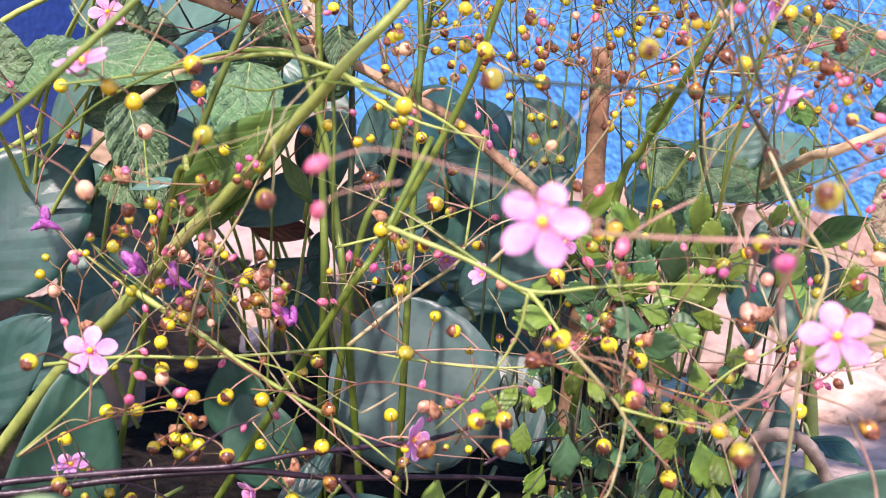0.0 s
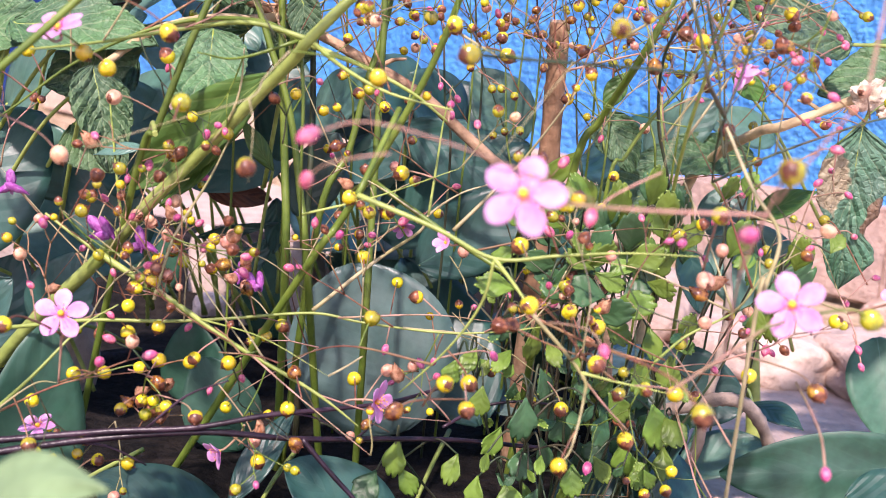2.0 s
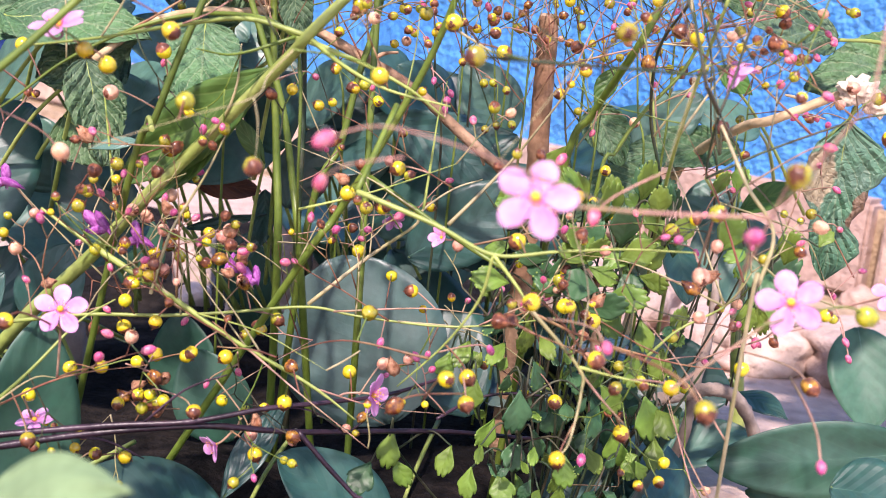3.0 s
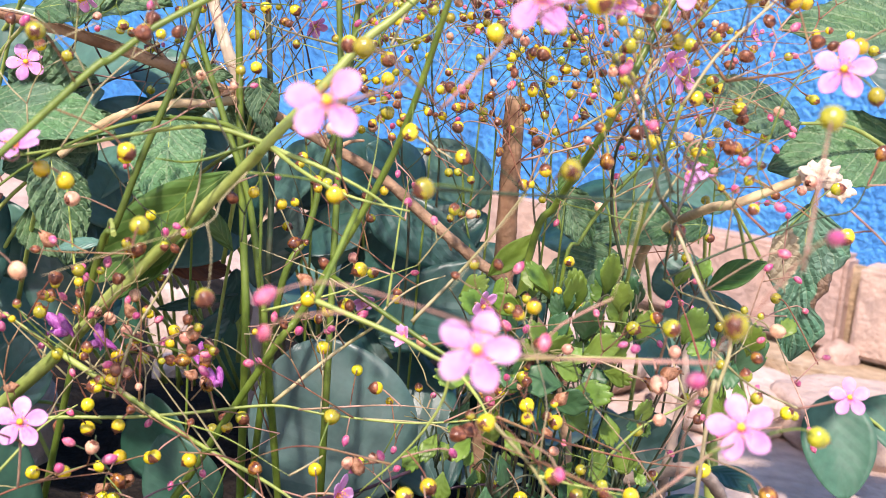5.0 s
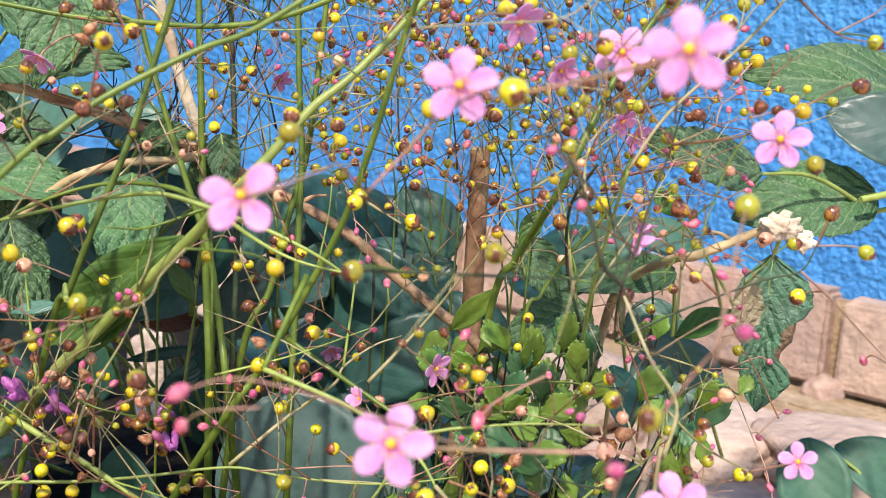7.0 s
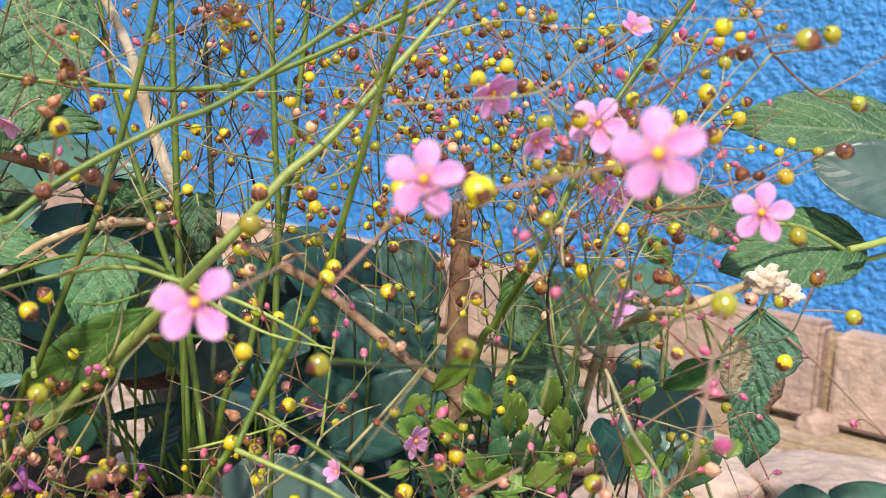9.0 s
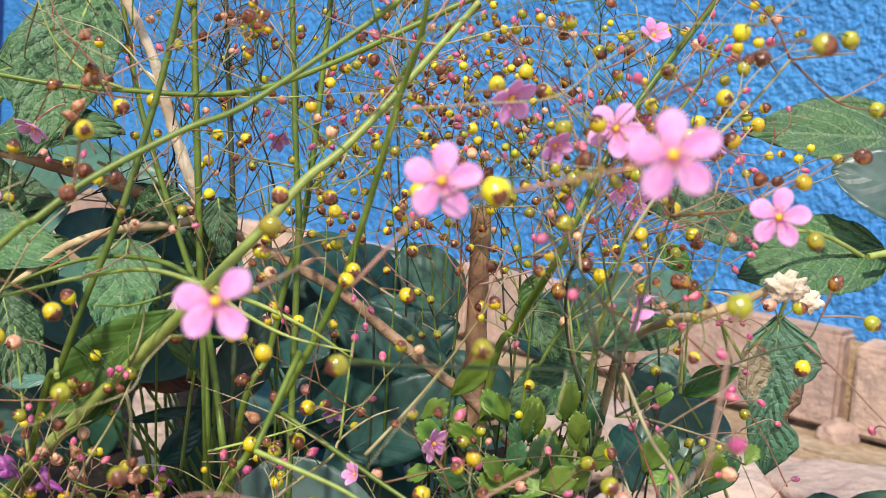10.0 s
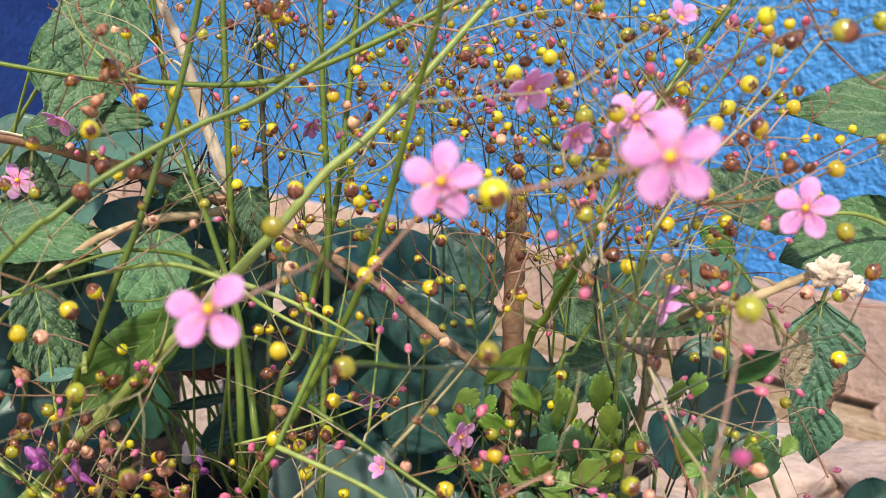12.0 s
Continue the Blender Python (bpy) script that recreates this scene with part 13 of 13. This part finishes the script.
panicle(plant_d, (0.0180, 0.4500, 0.1940), 100, 0.060, 6, 507, True)
panicle(plant_c, (-0.1460, 0.4400, 0.1900), 20, 0.050, 6, 508, True)
panicle(plant_d, (0.0760, 0.4400, 0.2200), 110, 0.050, 6, 509, True)


# ---- withered flower remains among the capsules ----
husk(plant_a, (-0.1032, 0.3358, 0.0665), (-0.0990, 0.3350, 0.0730), 0.0036, 0)
husk(plant_a, (-0.0979, 0.3382, 0.0769), (-0.0910, 0.3350, 0.0760), 0.0046, 1)
husk(plant_a, (-0.0988, 0.3368, 0.0645), (-0.1030, 0.3350, 0.0690), 0.0038, 2)
husk(plant_a, (-0.1002, 0.3358, 0.0590), (-0.0950, 0.3350, 0.0680), 0.0049, 3)
husk(plant_a, (-0.0867, 0.3415, 0.0642), (-0.0920, 0.3350, 0.0650), 0.0037, 4)
husk(plant_a, (-0.0710, 0.3400, 0.1072), (-0.0680, 0.3350, 0.1090), 0.0047, 5)
husk(plant_a, (-0.0669, 0.3357, 0.1215), (-0.0730, 0.3350, 0.1250), 0.0044, 6)
husk(plant_a, (-0.0729, 0.3364, 0.1066), (-0.0730, 0.3350, 0.1120), 0.0035, 7)
husk(plant_a, (-0.0210, 0.3419, 0.0657), (-0.0280, 0.3350, 0.0700), 0.0038, 8)
husk(plant_a, (-0.0135, 0.3396, 0.0874), (-0.0200, 0.3350, 0.0870), 0.0047, 9)
husk(plant_a, (-0.1279, 0.3383, 0.0994), (-0.1280, 0.3350, 0.1030), 0.0041, 10)
husk(plant_a, (-0.1014, 0.3374, 0.1094), (-0.0960, 0.3350, 0.1100), 0.0034, 11)
husk(plant_a, (-0.0683, 0.3400, 0.0569), (-0.0610, 0.3350, 0.0650), 0.0042, 12)
husk(plant_a, (-0.0695, 0.3377, 0.1200), (-0.0690, 0.3350, 0.1180), 0.0037, 13)
husk(plant_a, (-0.0984, 0.3366, 0.0669), (-0.0970, 0.3350, 0.0700), 0.0038, 14)
husk(plant_a, (-0.0963, 0.3460, 0.1215), (-0.0940, 0.3400, 0.1290), 0.0042, 15)
husk(plant_a, (-0.0345, 0.3408, 0.1329), (-0.0410, 0.3400, 0.1440), 0.0038, 16)
husk(plant_a, (-0.0408, 0.3449, 0.1463), (-0.0450, 0.3400, 0.1550), 0.0039, 17)
husk(plant_a, (-0.1252, 0.3437, 0.1376), (-0.1200, 0.3400, 0.1490), 0.0045, 18)
husk(plant_b, (0.0783, 0.3376, 0.1253), (0.0720, 0.3300, 0.1270), 0.0049, 19)
husk(plant_b, (0.0603, 0.3323, 0.1245), (0.0680, 0.3300, 0.1230), 0.0046, 20)
husk(plant_b, (0.0386, 0.3375, 0.1127), (0.0400, 0.3300, 0.1160), 0.0046, 21)
husk(plant_b, (0.0337, 0.3315, 0.0992), (0.0370, 0.3300, 0.1050), 0.0036, 22)
husk(plant_a, (-0.0810, 0.3190, 0.2310), (-0.0870, 0.3150, 0.2410), 0.0036, 30)
husk(plant_a, (-0.0950, 0.3190, 0.2240), (-0.0890, 0.3150, 0.2340), 0.0039, 31)
husk(plant_a, (-0.0800, 0.3190, 0.2340), (-0.0860, 0.3150, 0.2440), 0.0042, 32)
husk(plant_a, (-0.0940, 0.3190, 0.2430), (-0.0880, 0.3150, 0.2530), 0.0036, 33)
husk(plant_a, (-0.0850, 0.3190, 0.2210), (-0.0910, 0.3150, 0.2310), 0.0039, 34)
husk(plant_a, (-0.1020, 0.3190, 0.2290), (-0.0960, 0.3150, 0.2390), 0.0042, 35)
wilted(plant_a, (-0.0791, 0.4300, 0.0840), (-0.0871, 0.4260, 0.0930), 0.0062, 0)
wilted(plant_a, (-0.1250, 0.3490, 0.1120), (-0.1170, 0.3450, 0.1210), 0.0066, 1)
wilted(plant_a, (-0.1380, 0.3490, 0.1230), (-0.1460, 0.3450, 0.1320), 0.0055, 2)
wilted(plant_a, (-0.0740, 0.3410, 0.1020), (-0.0660, 0.3370, 0.1110), 0.0050, 3)
wilted(plant_a, (-0.0950, 0.3440, 0.1100), (-0.1030, 0.3400, 0.1190), 0.0058, 4)

# ---- a flower over the pale ground ----
stem(plant_b, [(0.0845, 0.3335, 0.1351), (0.0930, 0.3180, 0.1290), (0.1020, 0.3000, 0.1280)], 0.0004, 0.0003, STRAW)
flower(plant_b, (0.1020, 0.3000, 0.1280), (0.1107, 0.2869, 0.1360), (-0.35, -1, 0.35), 100.0, 0.0054, seed=3)

# ---- lower leaves of the small bush, their shade put into a darker green ----
leaf(small_plant, (0.0550, 0.3930, 0.0500), (0.0491, 0.3908, 0.0440), 0.0121, "small", (-0.11, -1, 0.02), (0.0555, 0.4050, 0.0380), seed=400, material=DEEP_SHADED_SMALL)
leaf(small_plant, (0.0410, 0.3960, 0.0470), (0.0375, 0.3938, 0.0417), 0.0097, "small", (0.14, -1, -0.04), (0.0429, 0.4080, 0.0350), seed=401, material=DEEP_SHADED_SMALL)
leaf(small_plant, (0.0360, 0.3910, 0.0610), (0.0420, 0.3885, 0.0528), 0.0121, "small", (-0.07, -1, 0.30), (0.0384, 0.4030, 0.0490), seed=402, material=DEEP_SHADED_SMALL)
leaf(small_plant, (0.0580, 0.3950, 0.0690), (0.0524, 0.3913, 0.0625), 0.0126, "small", (0.26, -1, 0.10), (0.0582, 0.4070, 0.0570), seed=403, material=DEEP_SHADED_SMALL)
leaf(small_plant, (0.0340, 0.3910, 0.0670), (0.0305, 0.3881, 0.0568), 0.0096, "small", (-0.36, -1, 0.27), (0.0366, 0.4030, 0.0550), seed=404, material=DEEP_SHADED_SMALL)
leaf(small_plant, (0.0650, 0.3950, 0.0490), (0.0698, 0.3904, 0.0393), 0.0120, "small", (-0.00, -1, -0.06), (0.0645, 0.4070, 0.0370), seed=405, material=DEEP_SHADED_SMALL)
leaf(small_plant, (0.0480, 0.4070, 0.0460), (0.0531, 0.4037, 0.0371), 0.0122, "small", (0.11, -1, 0.23), (0.0492, 0.4190, 0.0340), seed=406, material=DEEP_SHADED_SMALL)
leaf(small_plant, (0.0630, 0.4020, 0.0560), (0.0602, 0.3963, 0.0453), 0.0093, "small", (0.38, -1, 0.28), (0.0627, 0.4140, 0.0440), seed=407, material=DEEP_SHADED_SMALL)
leaf(small_plant, (0.0690, 0.4070, 0.0720), (0.0645, 0.4011, 0.0630), 0.0092, "small", (-0.27, -1, 0.15), (0.0681, 0.4190, 0.0600), seed=408, material=DEEP_SHADED_SMALL)
leaf(small_plant, (0.0660, 0.4080, 0.0520), (0.0626, 0.4060, 0.0415), 0.0091, "small", (0.30, -1, -0.05), (0.0654, 0.4200, 0.0400), seed=409, material=DEEP_SHADED_SMALL)
leaf(small_plant, (0.0790, 0.4070, 0.0520), (0.0796, 0.4015, 0.0458), 0.0117, "small", (-0.14, -1, 0.26), (0.0771, 0.4190, 0.0400), seed=410, material=DEEP_SHADED_SMALL)
leaf(small_plant, (0.0740, 0.3980, 0.0640), (0.0683, 0.3959, 0.0554), 0.0110, "small", (0.29, -1, 0.14), (0.0726, 0.4100, 0.0520), seed=411, material=DEEP_SHADED_SMALL)
leaf(small_plant, (0.0420, 0.4040, 0.0610), (0.0423, 0.4020, 0.0510), 0.0123, "small", (-0.33, -1, 0.12), (0.0438, 0.4160, 0.0490), seed=412, material=DEEP_SHADED_SMALL)
leaf(small_plant, (0.0540, 0.3930, 0.0550), (0.0508, 0.3891, 0.0442), 0.0094, "small", (-0.31, -1, 0.15), (0.0546, 0.4050, 0.0430), seed=413, material=DEEP_SHADED_SMALL)
leaf(small_plant, (0.0790, 0.3960, 0.0640), (0.0833, 0.3909, 0.0586), 0.0125, "small", (-0.24, -1, 0.02), (0.0771, 0.4080, 0.0520), seed=414, material=DEEP_SHADED_SMALL)
leaf(small_plant, (0.0780, 0.4050, 0.0630), (0.0740, 0.3995, 0.0569), 0.0096, "small", (-0.00, -1, 0.04), (0.0762, 0.4170, 0.0510), seed=415, material=DEEP_SHADED_SMALL)

leaf(small_plant, (0.1170, 0.4300, 0.1080), (0.1280, 0.4260, 0.1220), 0.0130, "small", (0.1, -1, 0.3), (0.1180, 0.4500, 0.0500), seed=420, material=LIGHT)


# ---- small things ----
def fluff(place, size, seed):
    """A torn scrap of cream fluff: a ragged lump."""
    bm = bmesh.new()
    bmesh.ops.create_icosphere(bm, subdivisions=4, radius=1)
    for vert in bm.verts:
        n = vert.co.normalized()
        vert.co = n * (0.8 + 0.5 * noise.noise(n * 2.1 + Vector((seed, 0, 0))) + 0.22 * noise.noise(n * 6 + Vector((0, seed, 0))))
        vert.co = Vector((vert.co.x * size, vert.co.y * size * 0.4, vert.co.z * size * 0.75))
    for f in bm.faces:
        f.smooth = True
    return tagged(part("fluff", bm, FLUFF, None, "", Matrix.Translation(place)), "torn scrap of cream fluff on a dry stalk", "fluff")


fluff((0.1395, 0.4190, 0.1850), 0.0085, 1)
fluff((0.1480, 0.4200, 0.1805), 0.0062, 2)


def cut_face(place, size):
    """The pale, slightly domed cut end of the stake."""
    bm = bmesh.new()
    bmesh.ops.create_cone(bm, cap_ends=True, segments=14, radius1=size, radius2=size * 0.8, depth=0.0012)
    return part("cut_face", bm, CUT, bpy.data.objects["cut_stake"], "pale cut end", Matrix.Translation(place))


cut_face((0.0280, 0.4813, 0.2016), 0.0039)


def splinters(stalk, place, seed):
    """The frayed fibres of a broken stalk, each a thin part of it."""
    rng = random.Random(seed)
    base = Vector(place)
    for k in range(9):
        way = Vector((rng.uniform(-0.9, 0.7), rng.uniform(-0.6, 0.1), rng.uniform(-0.5, 0.9))).normalized() * rng.uniform(0.006, 0.013)
        part("splinter", tube([base - way * 0.3, base + way * 0.4 + Vector((0, 0, 0.0006)), base + way], 0.0009, 0.0002, 5, 3, 0.2, k), (DRY_TAN, DRY_PALE)[k & 1], stalk)


splinters(bpy.data.objects["dry_stalk"], (-0.0820, 0.4391, 0.1959), 5)
